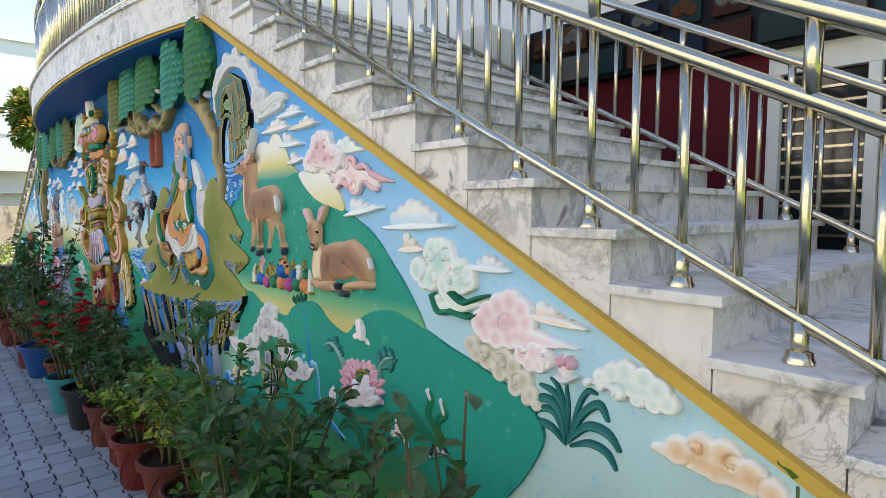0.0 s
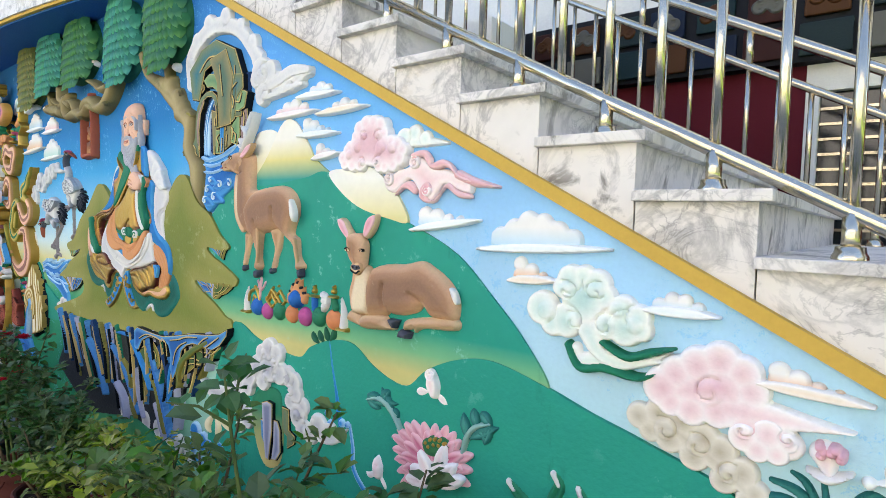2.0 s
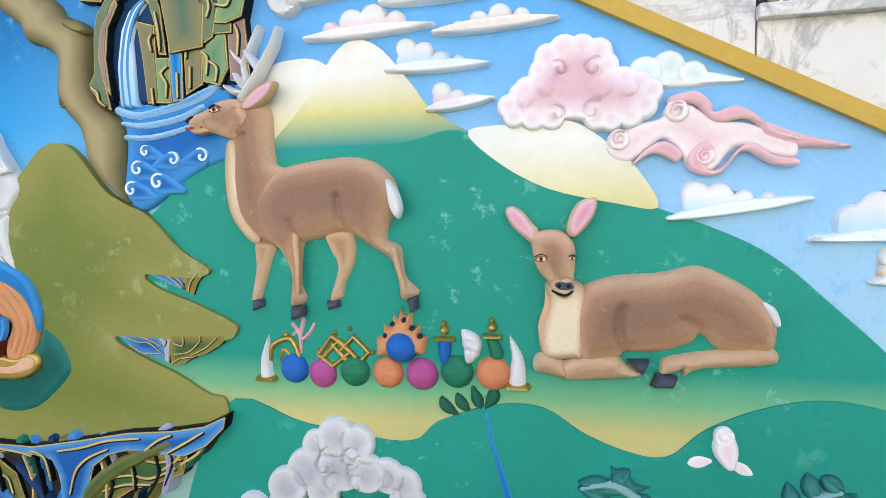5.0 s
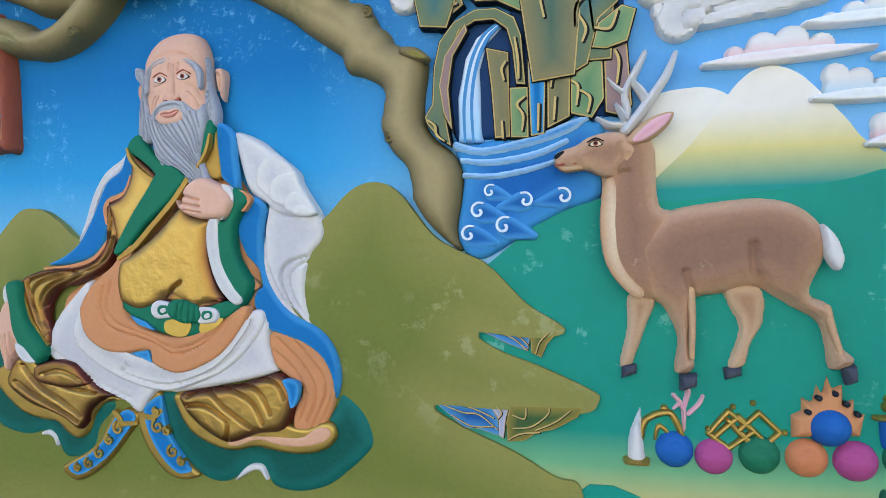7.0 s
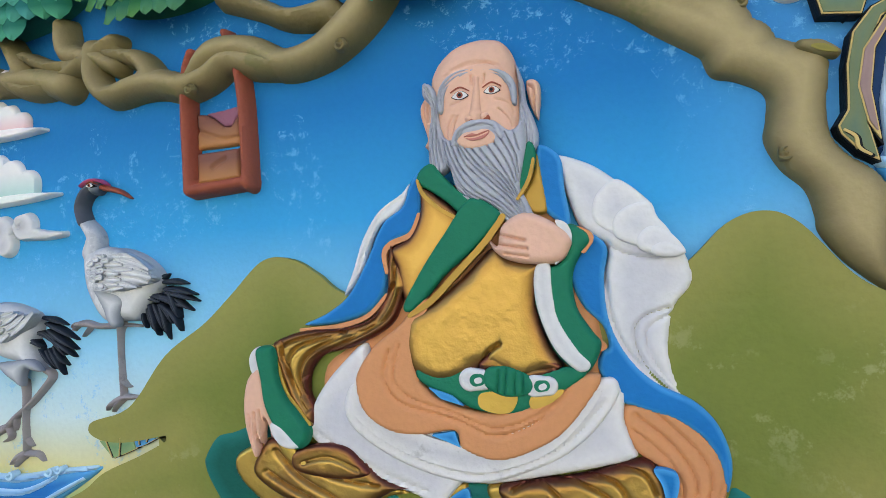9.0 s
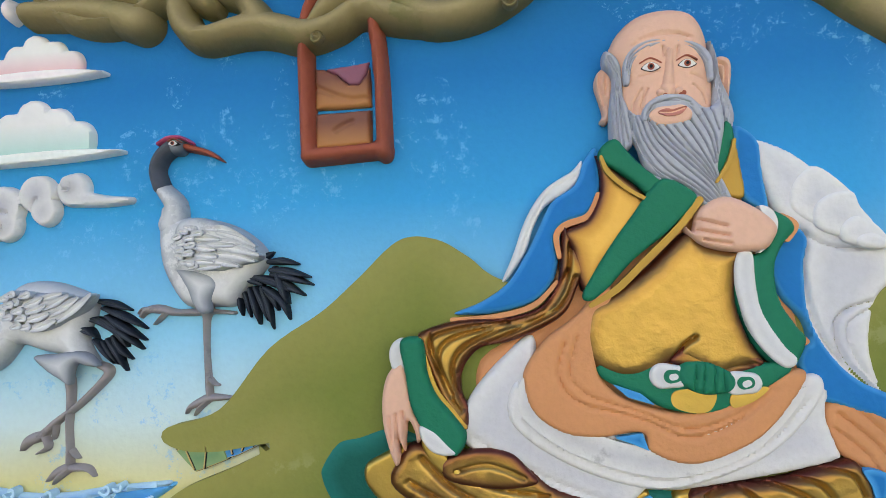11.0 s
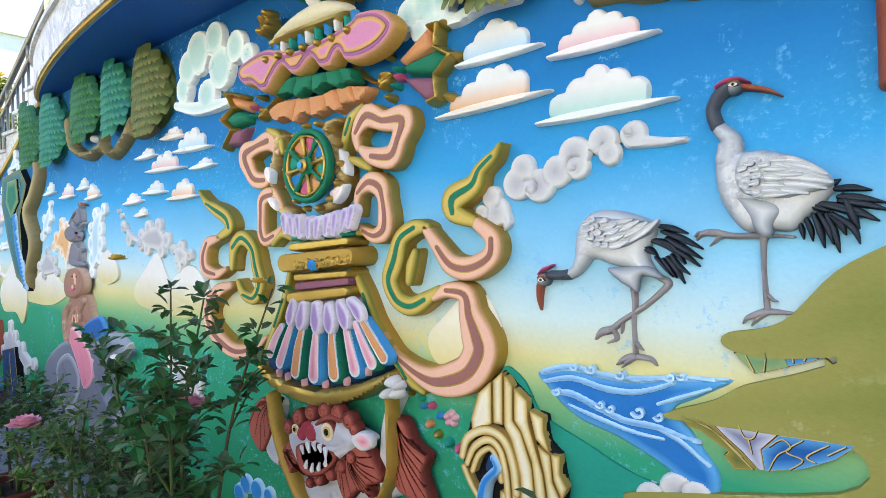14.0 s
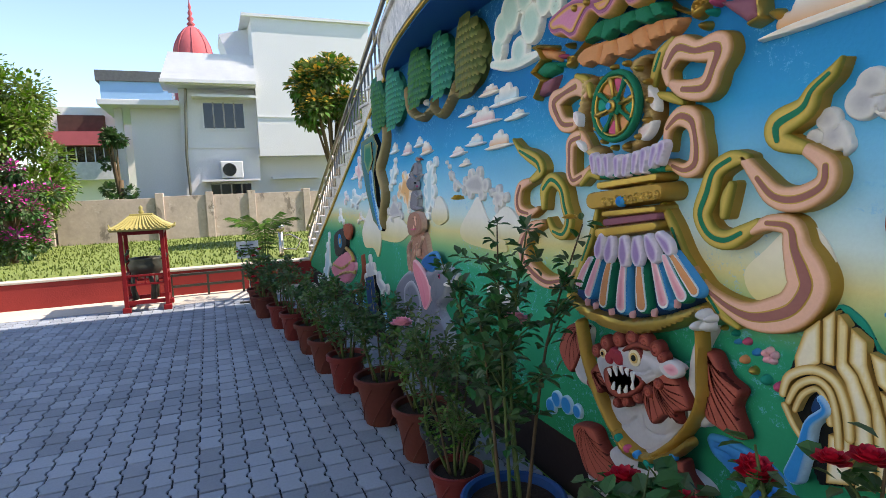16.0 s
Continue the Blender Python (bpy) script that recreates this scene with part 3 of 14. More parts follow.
STREAK = {}
for nm, src, low in (("pink", P_PINKCLOUD, "dca4a6"), ("pale_green", P_BLUECLOUD, "9cc8bc"), ("pale_blue", P_SKYCLOUD, "a4c8d8"), ("peach", P_PEACHCLOUD, "dca066")):
    STREAK[src.name] = two_tone("streak_cloud_" + nm, rgb("e2ded8"), rgb(low), 0.12, 0.62)
P_LEG = worn(paint("leg_grey_pink", "978e8c"), "6a6466", 0.58, 0.6, 20.0, 4.0)


def spiral(x, z, r, turns=1.3, start=0.0, hand=1):
    return [(x + r * (1 - 0.8 * s / 10) * math.cos(start + hand * turns * 2 * math.pi * s / 10), z + r * (1 - 0.8 * s / 10) * math.sin(start + hand * turns * 2 * math.pi * s / 10)) for s in range(11)]


def streak_cloud(tips, mat, lobes=4, label="small raised plaster cloud with a flat foot on the painted sky", group="small clouds"):
    """tips: left end, right end and crown; a scalloped cloud over a thin raised streak."""
    (xl, zl), (xr, zr), (xt, zt) = tips
    w = xr - xl
    foot = lambda x: zl + (zr - zl) * (x - xl) / w
    h = zt - foot(xt)
    ds = []
    for i in range(lobes):
        f = (i + 0.5) / lobes
        x = xl + w * (0.14 + 0.64 * f)
        high = h * max(0.40, 1 - 1.9 * max(0.0, abs(x - xt) / w - 0.04))
        r = min(max(0.30 * h, 0.40 * w / lobes), high * 0.52)
        ds.append((x, foot(x) + high - r, r))
    body = [(ds[0][0] - ds[0][2], foot(ds[0][0]))] + [(x, z) for x, z, r in ds] + [(ds[-1][0] + ds[-1][2], foot(ds[-1][0]))]
    low = [(x, foot(x) + r * 0.8, r) for x, z, r in ds]
    R = Relief()
    R.add([discs(*ds), discs(*low), shape(body, False)], STREAK.get(mat.name, mat), 0.016, rim=0.010, cells=52)
    cloud = R.put("cloud_relief", label=label, category="cloud relief", group=group)
    R = Relief()
    R.add([limb((xl + 0.012, zl + 0.004, 0.007), (xl + 0.3 * w, foot(xl + 0.3 * w) + 0.006, 0.015), (xl + 0.7 * w, foot(xl + 0.7 * w) + 0.006, 0.014), (xr - 0.01, zr + 0.004, 0.005))], mat, 0.030, rim=0.007, cells=130)
    R.put("streak", cloud)
    return cloud


def puff_cloud(lobes, mat, depth=0.035, curls=(), tails=(), cells=46, label="large raised plaster cloud with curled lobes", group="large clouds", body=None):
    """A flat cloud with scalloped lobes, carved lobe lines and raised front lobes that end in a curl."""
    if body == "ring":
        body = [(x, z) for x, z, r in lobes]
    shapes = [discs(*lobes)] + list(tails) + ([shape(body, False)] if body else [])
    mx, mz = sum(p[0] for p in lobes) / len(lobes), sum(p[1] for p in lobes) / len(lobes)
    arcs = []
    for k, (x, z, r) in enumerate(lobes):
        if body or k % 2 or math.hypot(x - mx, z - mz) < 0.5 * r:
            continue
        a = math.atan2(mz - z, mx - x)
        arcs.append(([(x + r * 0.92 * math.cos(a + s * 0.42), z + r * 0.92 * math.sin(a + s * 0.42)) for s in range(-3, 3)], 0.0032, 0.007))
    size = max(max(p[c] for p in lobes) - min(p[c] for p in lobes) for c in (0, 1))
    swell = []
    for k, (x, z, r) in enumerate(curls):
        hand = 1 if x > mx else -1
        if k < 4:
            arcs.append((spiral(x, z, r * 1.05, 0.9, math.radians(60 if hand > 0 else 120), hand), 0.0030, 0.009))
        swell.append((discs((x, z, r * 0.8)), 0.007))
    R = Relief()
    R.add(shapes, mat, depth * 0.7, rim=0.009, cells=int(min(160, max(cells * 1.7, size / 0.0026))), grooves=arcs, bumps=swell)
    cloud = R.put("cloud_relief", label=label, category="cloud relief", group=group)
    return cloud


def line_on(R, pts, mat, w=0.004, at=0.03, high=0.004):
    """A thin painted or carved line on a relief."""
    n = len(pts)
    size = max(max(p[c] for p in pts) - min(p[c] for p in pts) for c in (0, 1))
    return R.add([limb(*[(p[0], p[1], w * (0.6 + 0.5 * math.sin(math.pi * (k + 0.5) / n))) for k, p in enumerate(pts)])], mat, high, base=at, rim=w, cells=min(200, max(40, int(size / (0.7 * w)))))


def gilt_slab(outline, mat, depth, label, cells=56, cracks=(), name="rock_slab_relief", group="painted rock slabs", edge=0.005):
    """A flat painted slab with a black and gold border and cracked gold lines."""
    o = shape(outline, False)
    cells = min(230, max(cells, int(max(max(p[c] for p in outline) - min(p[c] for p in outline) for c in (0, 1)) / 0.002)))
    R = Relief().add([o], P_INK, depth, rim=0.006, cells=cells)
    R.add([inset(o, edge * 0.5)], P_GOLDLINE, 0.003, base=depth, rim=0.003, cells=cells)
    R.add([inset(o, edge * 1.1)], mat, 0.004, base=depth + 0.001, rim=0.004, cells=cells)
    for c in cracks:
        line_on(R, [(x + edge * 0.7, z - edge * 0.5) for x, z in c], P_INK, edge * 0.9, depth + 0.004, 0.002)
        line_on(R, c, P_GOLDLINE, edge * 0.55, depth + 0.005, 0.003)
    return R.put(name, label=label, category="rock relief", group=group)


def ridge(name, outline, mat, depth=0.012, label="", cells=60, rim=0.006, smooth=True, category="hill relief", grooves=()):
    R = Relief().add([shape(outline, smooth)], mat, depth, rim=rim, cells=cells, grooves=grooves)
    return R.put(name, label=label, category=category)


# ---- right half: hills and mountains ----
ridge("mountain_relief", [(1.66, 1.84), (1.72, 1.94), (1.83, 2.05), (1.94, 2.19), (2.03, 2.19), (2.12, 2.09), (2.19, 2.01), (2.44, 1.87), (2.62, 1.75), (2.74, 1.69), (2.40, 1.63), (1.87, 1.59), (1.69, 1.67)], P_SNOW, 0.008, "painted snowy mountain fading to teal at its foot")
ridge("mountain_relief", [(1.71, 1.98), (1.73, 2.14), (1.83, 2.17), (1.90, 2.15), (1.94, 2.09), (1.87, 1.98), (1.78, 1.93)], P_SNOW2, 0.006, "small cream mountain behind the snowy peak", cells=30)
ridge("hill_relief", [(1.35, 1.77), (1.56, 1.92), (1.81, 1.92), (2.10, 1.95), (2.25, 1.97), (2.48, 1.85), (2.71, 1.77), (2.91, 1.68), (3.06, 1.55), (3.18, 1.43), (3.27, 1.30), (3.19, 1.26), (2.76, 1.16), (2.11, 1.15), (1.55, 1.24), (1.28, 1.35), (1.19, 1.59), (1.25, 1.74)], P_TEAL_FADE, 0.010, "broad teal hill with a straw-coloured foot where the deer stand", cells=90)
ridge("snow_slope_relief", [(2.26, 1.97), (2.39, 1.98), (2.50, 1.98), (2.59, 1.92), (2.65, 1.86), (2.69, 1.78), (2.60, 1.79), (2.44, 1.83), (2.32, 1.90)], P_SNOW2, 0.013, "cream snow slope behind the teal hill", cells=40)
ridge("hill_relief", [(1.55, 1.24), (1.81, 1.22), (2.08, 1.19), (2.17, 1.25), (2.31, 1.30), (2.43, 1.30), (2.53, 1.24), (2.64, 1.20), (2.72, 1.20), (2.80, 1.27), (2.93, 1.33), (3.07, 1.35), (3.25, 1.31), (3.41, 1.26), (3.56, 1.22), (3.79, 1.14), (3.86, 0.99), (3.53, 0.63), (2.67, 0.36), (1.54, 0.15), (1.36, 0.62)], P_TEAL, 0.016, "rounded teal hills along the foot of the wall", cells=110)
ridge("hill_relief", [(1.46, 0.16), (1.70, 0.44), (2.10, 0.65), (2.50, 0.69), (2.84, 0.66), (3.17, 0.74), (3.36, 0.65), (3.12, 0.35), (2.35, -0.01), (1.56, -0.19)], P_MOUND, 0.020, "low green mound behind the flower pots", cells=50)

# ---- right half: clouds ----
streak_cloud([(1.84, 2.21), (2.19, 2.22), (2.01, 2.29)], P_PINKCLOUD, 4)
streak_cloud([(2.17, 2.20), (2.48, 2.21), (2.33, 2.26)], P_PEACHCLOUD, 4)
streak_cloud([(2.05, 2.12), (2.32, 2.12), (2.12, 2.20)], P_SKYCLOUD, 4)
streak_cloud([(2.04, 2.28), (2.32, 2.28), (2.19, 2.34)], P_SKYCLOUD, 4)
streak_cloud([(2.15, 2.02), (2.33, 2.04), (2.19, 2.09)], P_PINKCLOUD, 3)
streak_cloud([(2.70, 1.75), (3.01, 1.79), (2.78, 1.84)], P_SKYCLOUD, 4)
streak_cloud([(2.99, 1.70), (3.45, 1.72), (3.19, 1.83)], P_SKYCLOUD, 6)
streak_cloud([(3.11, 1.61), (3.29, 1.62), (3.16, 1.69)], P_PEACHCLOUD, 3)
streak_cloud([(3.53, 1.57), (3.73, 1.57), (3.62, 1.63)], P_SKYCLOUD, 4)
streak_cloud([(3.80, 1.43), (4.04, 1.42), (3.86, 1.49)], P_PEACHCLOUD, 4)
puff_cloud([(2.359, 2.020, 0.031), (2.370, 1.997, 0.029), (2.399, 2.055, 0.033), (2.385, 2.047, 0.029), (2.431, 2.096, 0.029), (2.449, 2.124, 0.035), (2.484, 2.139, 0.037), (2.522, 2.139, 0.035), (2.559, 2.129, 0.034), (2.576, 2.099, 0.030), (2.613, 2.064, 0.032), (2.646, 2.055, 0.032), (2.669, 2.036, 0.031), (2.656, 2.008, 0.033), (2.627, 1.985, 0.030), (2.586, 1.981, 0.030), (2.556, 1.982, 0.029), (2.456, 1.992, 0.032), (2.413, 1.991, 0.031)], P_PINKCLOUD, 0.045, [(2.466, 1.995, 0.022), (2.546, 1.997, 0.025), (2.473, 2.093, 0.020), (2.549, 2.091, 0.024), (2.563, 2.050, 0.030), (2.623, 2.046, 0.027), (2.395, 2.029, 0.021), (2.442, 2.055, 0.024)], body=[(2.348, 2.021), (2.385, 2.070), (2.431, 2.125), (2.491, 2.164), (2.552, 2.155), (2.593, 2.098), (2.666, 2.057), (2.686, 2.020), (2.627, 1.967), (2.559, 1.971), (2.504, 1.982), (2.420, 1.979), (2.363, 1.990)], cells=60)
puff_cloud([(2.66, 2.08, 0.036), (2.71, 2.09, 0.035), (2.76, 2.07, 0.030)], P_BLUECLOUD, 0.02, tails=[limb((2.63, 2.06, 0.017), (2.76, 2.06, 0.018), (2.86, 2.05, 0.006))], cells=36)
R = Relief()
R.add([shape([(2.573, 1.913), (2.590, 1.890), (2.614, 1.882), (2.634, 1.885), (2.664, 1.908), (2.699, 1.931), (2.732, 1.898), (2.752, 1.865), (2.784, 1.853), (2.812, 1.866), (2.839, 1.900), (2.870, 1.909), (2.913, 1.889), (2.967, 1.880), (2.966, 1.927), (2.912, 1.944), (2.869, 1.960), (2.820, 1.967), (2.782, 1.986), (2.756, 2.005), (2.731, 2.003), (2.702, 1.998), (2.692, 1.978), (2.640, 1.967), (2.613, 1.954), (2.580, 1.934)])], P_ROSECLOUD, 0.020, rim=0.012, cells=90)
R.add([shape([(2.631, 1.875), (2.660, 1.908), (2.693, 1.925), (2.719, 1.918), (2.737, 1.898), (2.727, 1.878), (2.693, 1.896), (2.670, 1.897), (2.647, 1.883)])], P_ROSEDEEP, 0.010, base=0.018, rim=0.01, cells=40)
R.add([shape([(2.705, 2.016), (2.731, 2.028), (2.769, 2.029), (2.797, 2.002), (2.801, 1.984), (2.844, 1.995), (2.881, 1.979), (2.918, 1.944), (2.966, 1.924), (2.966, 1.914), (2.918, 1.927), (2.869, 1.966), (2.820, 1.960), (2.792, 1.968), (2.766, 2.001), (2.737, 2.006), (2.718, 1.997)])], P_ROSEDEEP, 0.010, base=0.018, rim=0.01, cells=60)
R.add([shape([(2.751, 1.897), (2.780, 1.922), (2.802, 1.909), (2.799, 1.884), (2.787, 1.871), (2.799, 1.858), (2.824, 1.867), (2.852, 1.903), (2.882, 1.915), (2.919, 1.889), (2.967, 1.877), (2.967, 1.863), (2.919, 1.867), (2.870, 1.897), (2.846, 1.886), (2.818, 1.852), (2.784, 1.848), (2.752, 1.863)])], P_ROSEDEEP, 0.010, base=0.018, rim=0.01, cells=60)
for c in ((2.725, 1.990, 0.025), (2.783, 1.890, 0.021), (2.603, 1.933, 0.024)):
    R.add([discs(c)], P_ROSECLOUD, 0.010, base=0.020, rim=0.008, cells=22, grooves=[(spiral(c[0], c[1], c[2] * 0.7, 1.3, 1.0), c[2] * 0.1, 0.012)])
R.add([limb((2.91, 1.94, 0.019), (2.96, 1.92, 0.017), (3.01, 1.91, 0.012), (3.07, 1.90, 0.005))], P_ROSEDEEP, 0.022, rim=0.012, cells=40)
R.put("cloud_relief", label="rose-coloured trailing cloud with wavy ribbons", category="cloud relief", group="large clouds")
puff_cloud([(3.24, 1.542, 0.053), (3.276, 1.501, 0.0401), (3.317, 1.514, 0.0515), (3.304, 1.61, 0.0343), (3.327, 1.635, 0.0437), (3.366, 1.645, 0.0352), (3.405, 1.627, 0.044), (3.429, 1.594, 0.0367), (3.369, 1.58, 0.0681), (3.482, 1.565, 0.0427), (3.525, 1.549, 0.0372), (3.533, 1.516, 0.033), (3.491, 1.517, 0.0523), (3.441, 1.517, 0.0427)], P_BLUECLOUD, 0.036, [(3.344, 1.515, 0.0303), (3.436, 1.516, 0.0352), (3.318, 1.597, 0.0343), (3.403, 1.605, 0.0323), (3.472, 1.566, 0.0275), (3.257, 1.537, 0.033), (3.519, 1.528, 0.0275)], tails=[limb((3.389, 1.495, 0.0352), (3.425, 1.439, 0.0256), (3.482, 1.421, 0.022), (3.551, 1.436, 0.0133), (3.622, 1.447, 0.004))], cells=60, label="pale green curled cloud with a trailing teal ribbon")
Relief().add([limb((3.35, 1.44, 0.017), (3.36, 1.41, 0.020), (3.43, 1.42, 0.023), (3.49, 1.42, 0.020), (3.56, 1.44, 0.013), (3.61, 1.47, 0.005))], P_BLUECLOUD, 0.022, rim=0.012, cells=60).put("cloud_ribbon_relief", label="pale ribbon trailing below the cloud", category="ribbon relief")
Relief().add([limb((3.33, 1.45, 0.011), (3.37, 1.39, 0.014), (3.44, 1.40, 0.014), (3.53, 1.39, 0.012), (3.58, 1.41, 0.006)), limb((3.43, 1.47, 0.009), (3.50, 1.44, 0.012), (3.56, 1.46, 0.012), (3.62, 1.48, 0.005))], P_GREENEDGE, 0.042, rim=0.012, cells=60).put("cloud_ribbon_relief", label="teal ribbon trailing below the pale cloud", category="ribbon relief")
puff_cloud([(3.60, 1.38, 0.056), (3.63, 1.42, 0.049), (3.68, 1.45, 0.051), (3.73, 1.47, 0.050), (3.78, 1.45, 0.045), (3.80, 1.41, 0.043), (3.79, 1.36, 0.043), (3.73, 1.35, 0.047), (3.67, 1.34, 0.046), (3.62, 1.35, 0.043)], P_PINKCLOUD, 0.040, [(3.71, 1.39, 0.038)], tails=[limb((3.75, 1.36, 0.041), (3.84, 1.36, 0.033), (3.92, 1.36, 0.018), (4.00, 1.36, 0.005)), limb((3.79, 1.33, 0.037), (3.84, 1.31, 0.051), (3.88, 1.30, 0.033))], body="ring", cells=64, label="big pink cloud with curled lobes and a pointed tail")
puff_cloud([(3.79, 1.30, 0.037), (3.82, 1.28, 0.034), (3.86, 1.28, 0.030), (3.88, 1.31, 0.026), (3.84, 1.32, 0.039)], P_PINKCLOUD, 0.046, [(3.79, 1.32, 0.028), (3.88, 1.32, 0.020)], body="ring", cells=40, label="lower lobe of the pink cloud")
puff_cloud([(3.54, 1.29, 0.038), (3.59, 1.31, 0.040), (3.65, 1.30, 0.043), (3.70, 1.27, 0.041), (3.74, 1.25, 0.041), (3.79, 1.21, 0.038), (3.82, 1.17, 0.031), (3.84, 1.14, 0.023), (3.80, 1.15, 0.025), (3.75, 1.18, 0.035), (3.68, 1.22, 0.039), (3.62, 1.25, 0.040), (3.57, 1.26, 0.034)], P_SANDCLOUD, 0.03, [(3.61, 1.27, 0.034), (3.69, 1.25, 0.032), (3.76, 1.20, 0.028)], body="ring", cells=60, label="sand-coloured cloud along the edge of the hill")
puff_cloud([(4.03, 1.26, 0.014), (4.08, 1.29, 0.027), (4.12, 1.31, 0.035), (4.16, 1.32, 0.039), (4.22, 1.31, 0.041), (4.26, 1.29, 0.040), (4.29, 1.26, 0.032), (4.25, 1.25, 0.030), (4.20, 1.25, 0.026), (4.14, 1.25, 0.022), (4.08, 1.26, 0.017)], P_BLUECLOUD, 0.034, [(4.14, 1.25, 0.033)], body="ring", cells=60, label="pale green cloud above the tall flower")
puff_cloud([(4.32, 1.14, 0.043), (4.38, 1.16, 0.048), (4.44, 1.16, 0.049), (4.50, 1.13, 0.047), (4.55, 1.11, 0.038), (4.42, 1.12, 0.038)], P_PEACHCLOUD, 0.03, [(4.46, 1.15, 0.026), (4.37, 1.16, 0.021)], tails=[limb((4.25, 1.13, 0.012), (4.40, 1.13, 0.039), (4.60, 1.10, 0.014))], label="peach cloud low on the painted wall")
# white cloud bank over the waterfall
puff_cloud([(1.79, 2.43, 0.067), (1.86, 2.42, 0.055), (1.76, 2.40, 0.048), (1.80, 2.32, 0.048), (1.82, 2.33, 0.040)], P_WHITE, 0.04, [(1.83, 2.31, 0.032), (1.82, 2.43, 0.035)], tails=[limb((1.79, 2.35, 0.028), (1.91, 2.37, 0.031), (2.02, 2.40, 0.031), (2.13, 2.39, 0.018)), limb((1.85, 2.31, 0.016), (1.99, 2.33, 0.019), (2.09, 2.34, 0.013))], label="white cloud bank beside the painted waterfall")
puff_cloud([(1.17, 2.45, 0.044), (1.16, 2.56, 0.049), (1.23, 2.65, 0.054), (1.34, 2.72, 0.052), (1.49, 2.73, 0.048), (1.62, 2.66, 0.044), (1.72, 2.57, 0.043), (1.76, 2.49, 0.046), (1.81, 2.41, 0.051), (1.90, 2.36, 0.045), (1.78, 2.35, 0.037)], P_WHITE, 0.034, [(1.17, 2.55, 0.035), (1.78, 2.42, 0.033)], tails=[limb((1.17, 2.45, 0.035), (1.17, 2.59, 0.044), (1.36, 2.70, 0.044), (1.58, 2.66, 0.039), (1.73, 2.53, 0.039), (1.82, 2.40, 0.043), (1.96, 2.38, 0.035), (2.13, 2.38, 0.017)), limb((1.82, 2.37, 0.025), (1.99, 2.33, 0.022), (2.09, 2.36, 0.012))], label="white cloud bank above the painted waterfall", cells=60)
T = "flat painted rock slab with gold edge above the waterfall"
gilt_slab([(1.21, 2.36), (1.18, 2.51), (1.30, 2.60), (1.43, 2.63), (1.60, 2.56), (1.67, 2.42), (1.66, 2.24), (1.58, 2.24), (1.53, 2.44), (1.42, 2.52), (1.33, 2.49), (1.28, 2.35)], P_SLABTEAL, 0.03, T, 60, [[(1.29, 2.49), (1.38, 2.55), (1.52, 2.53)], [(1.60, 2.48), (1.62, 2.31)]])
gilt_slab([(1.38, 2.54), (1.53, 2.57), (1.60, 2.43), (1.58, 2.21), (1.48, 2.20), (1.45, 2.42)], P_SLABOLIVE, 0.036, T, 50, [[(1.48, 2.50), (1.51, 2.35)]])
puff_cloud([(1.895, 1.192, 0.0556), (1.841, 1.168, 0.0449), (1.955, 1.182, 0.0484), (1.812, 1.098, 0.0622), (1.751, 1.045, 0.06), (1.736, 0.994, 0.0475), (1.906, 1.114, 0.0694), (1.855, 1.044, 0.0481), (1.978, 1.101, 0.0551)], P_GREYWHITE, 0.05, [(1.885, 1.065, 0.0321), (1.947, 1.07, 0.0252), (1.864, 1.114, 0.0315), (1.937, 1.137, 0.0302), (1.865, 1.168, 0.0315), (1.981, 1.158, 0.0333), (1.802, 1.084, 0.0327), (1.799, 1.01, 0.0393)], cells=60, label="heavy white cloud over a painted grotto")
puff_cloud([(2.031, 1.097, 0.0514), (2.074, 1.077, 0.0514), (2.093, 1.034, 0.0444), (2.051, 0.994, 0.0393), (2.107, 0.944, 0.0563), (2.136, 0.989, 0.0415), (2.139, 0.897, 0.0493), (2.192, 0.889, 0.0493), (2.239, 0.933, 0.0556), (2.311, 0.925, 0.0472), (2.351, 0.919, 0.0299)], P_GREYWHITE, 0.044, [(2.026, 1.085, 0.0272), (2.048, 1.033, 0.0333), (2.102, 0.94, 0.0296), (2.154, 0.888, 0.0319), (2.2, 0.982, 0.0256), (2.211, 0.944, 0.0194)], tails=[limb((2.252, 0.913, 0.0483), (2.33, 0.913, 0.0353), (2.411, 0.961, 0.0052))], cells=60, label="heavy white cloud down one side of the grotto")
puff_cloud([(1.646, 0.969, 0.0553), (1.577, 0.941, 0.0493), (1.657, 0.915, 0.0622), (1.718, 0.882, 0.05), (1.731, 0.832, 0.0441), (1.671, 0.789, 0.0373)], P_GREYWHITE, 0.044, [(1.635, 0.957, 0.0346), (1.721, 0.877, 0.0306), (1.606, 0.873, 0.0352)], tails=[limb((1.31, 0.937, 0.0097), (1.398, 0.909, 0.0377), (1.509, 0.901, 0.0537), (1.616, 0.899, 0.0622))], cells=60, label="heavy white cloud with a pointed tail beside the grotto")

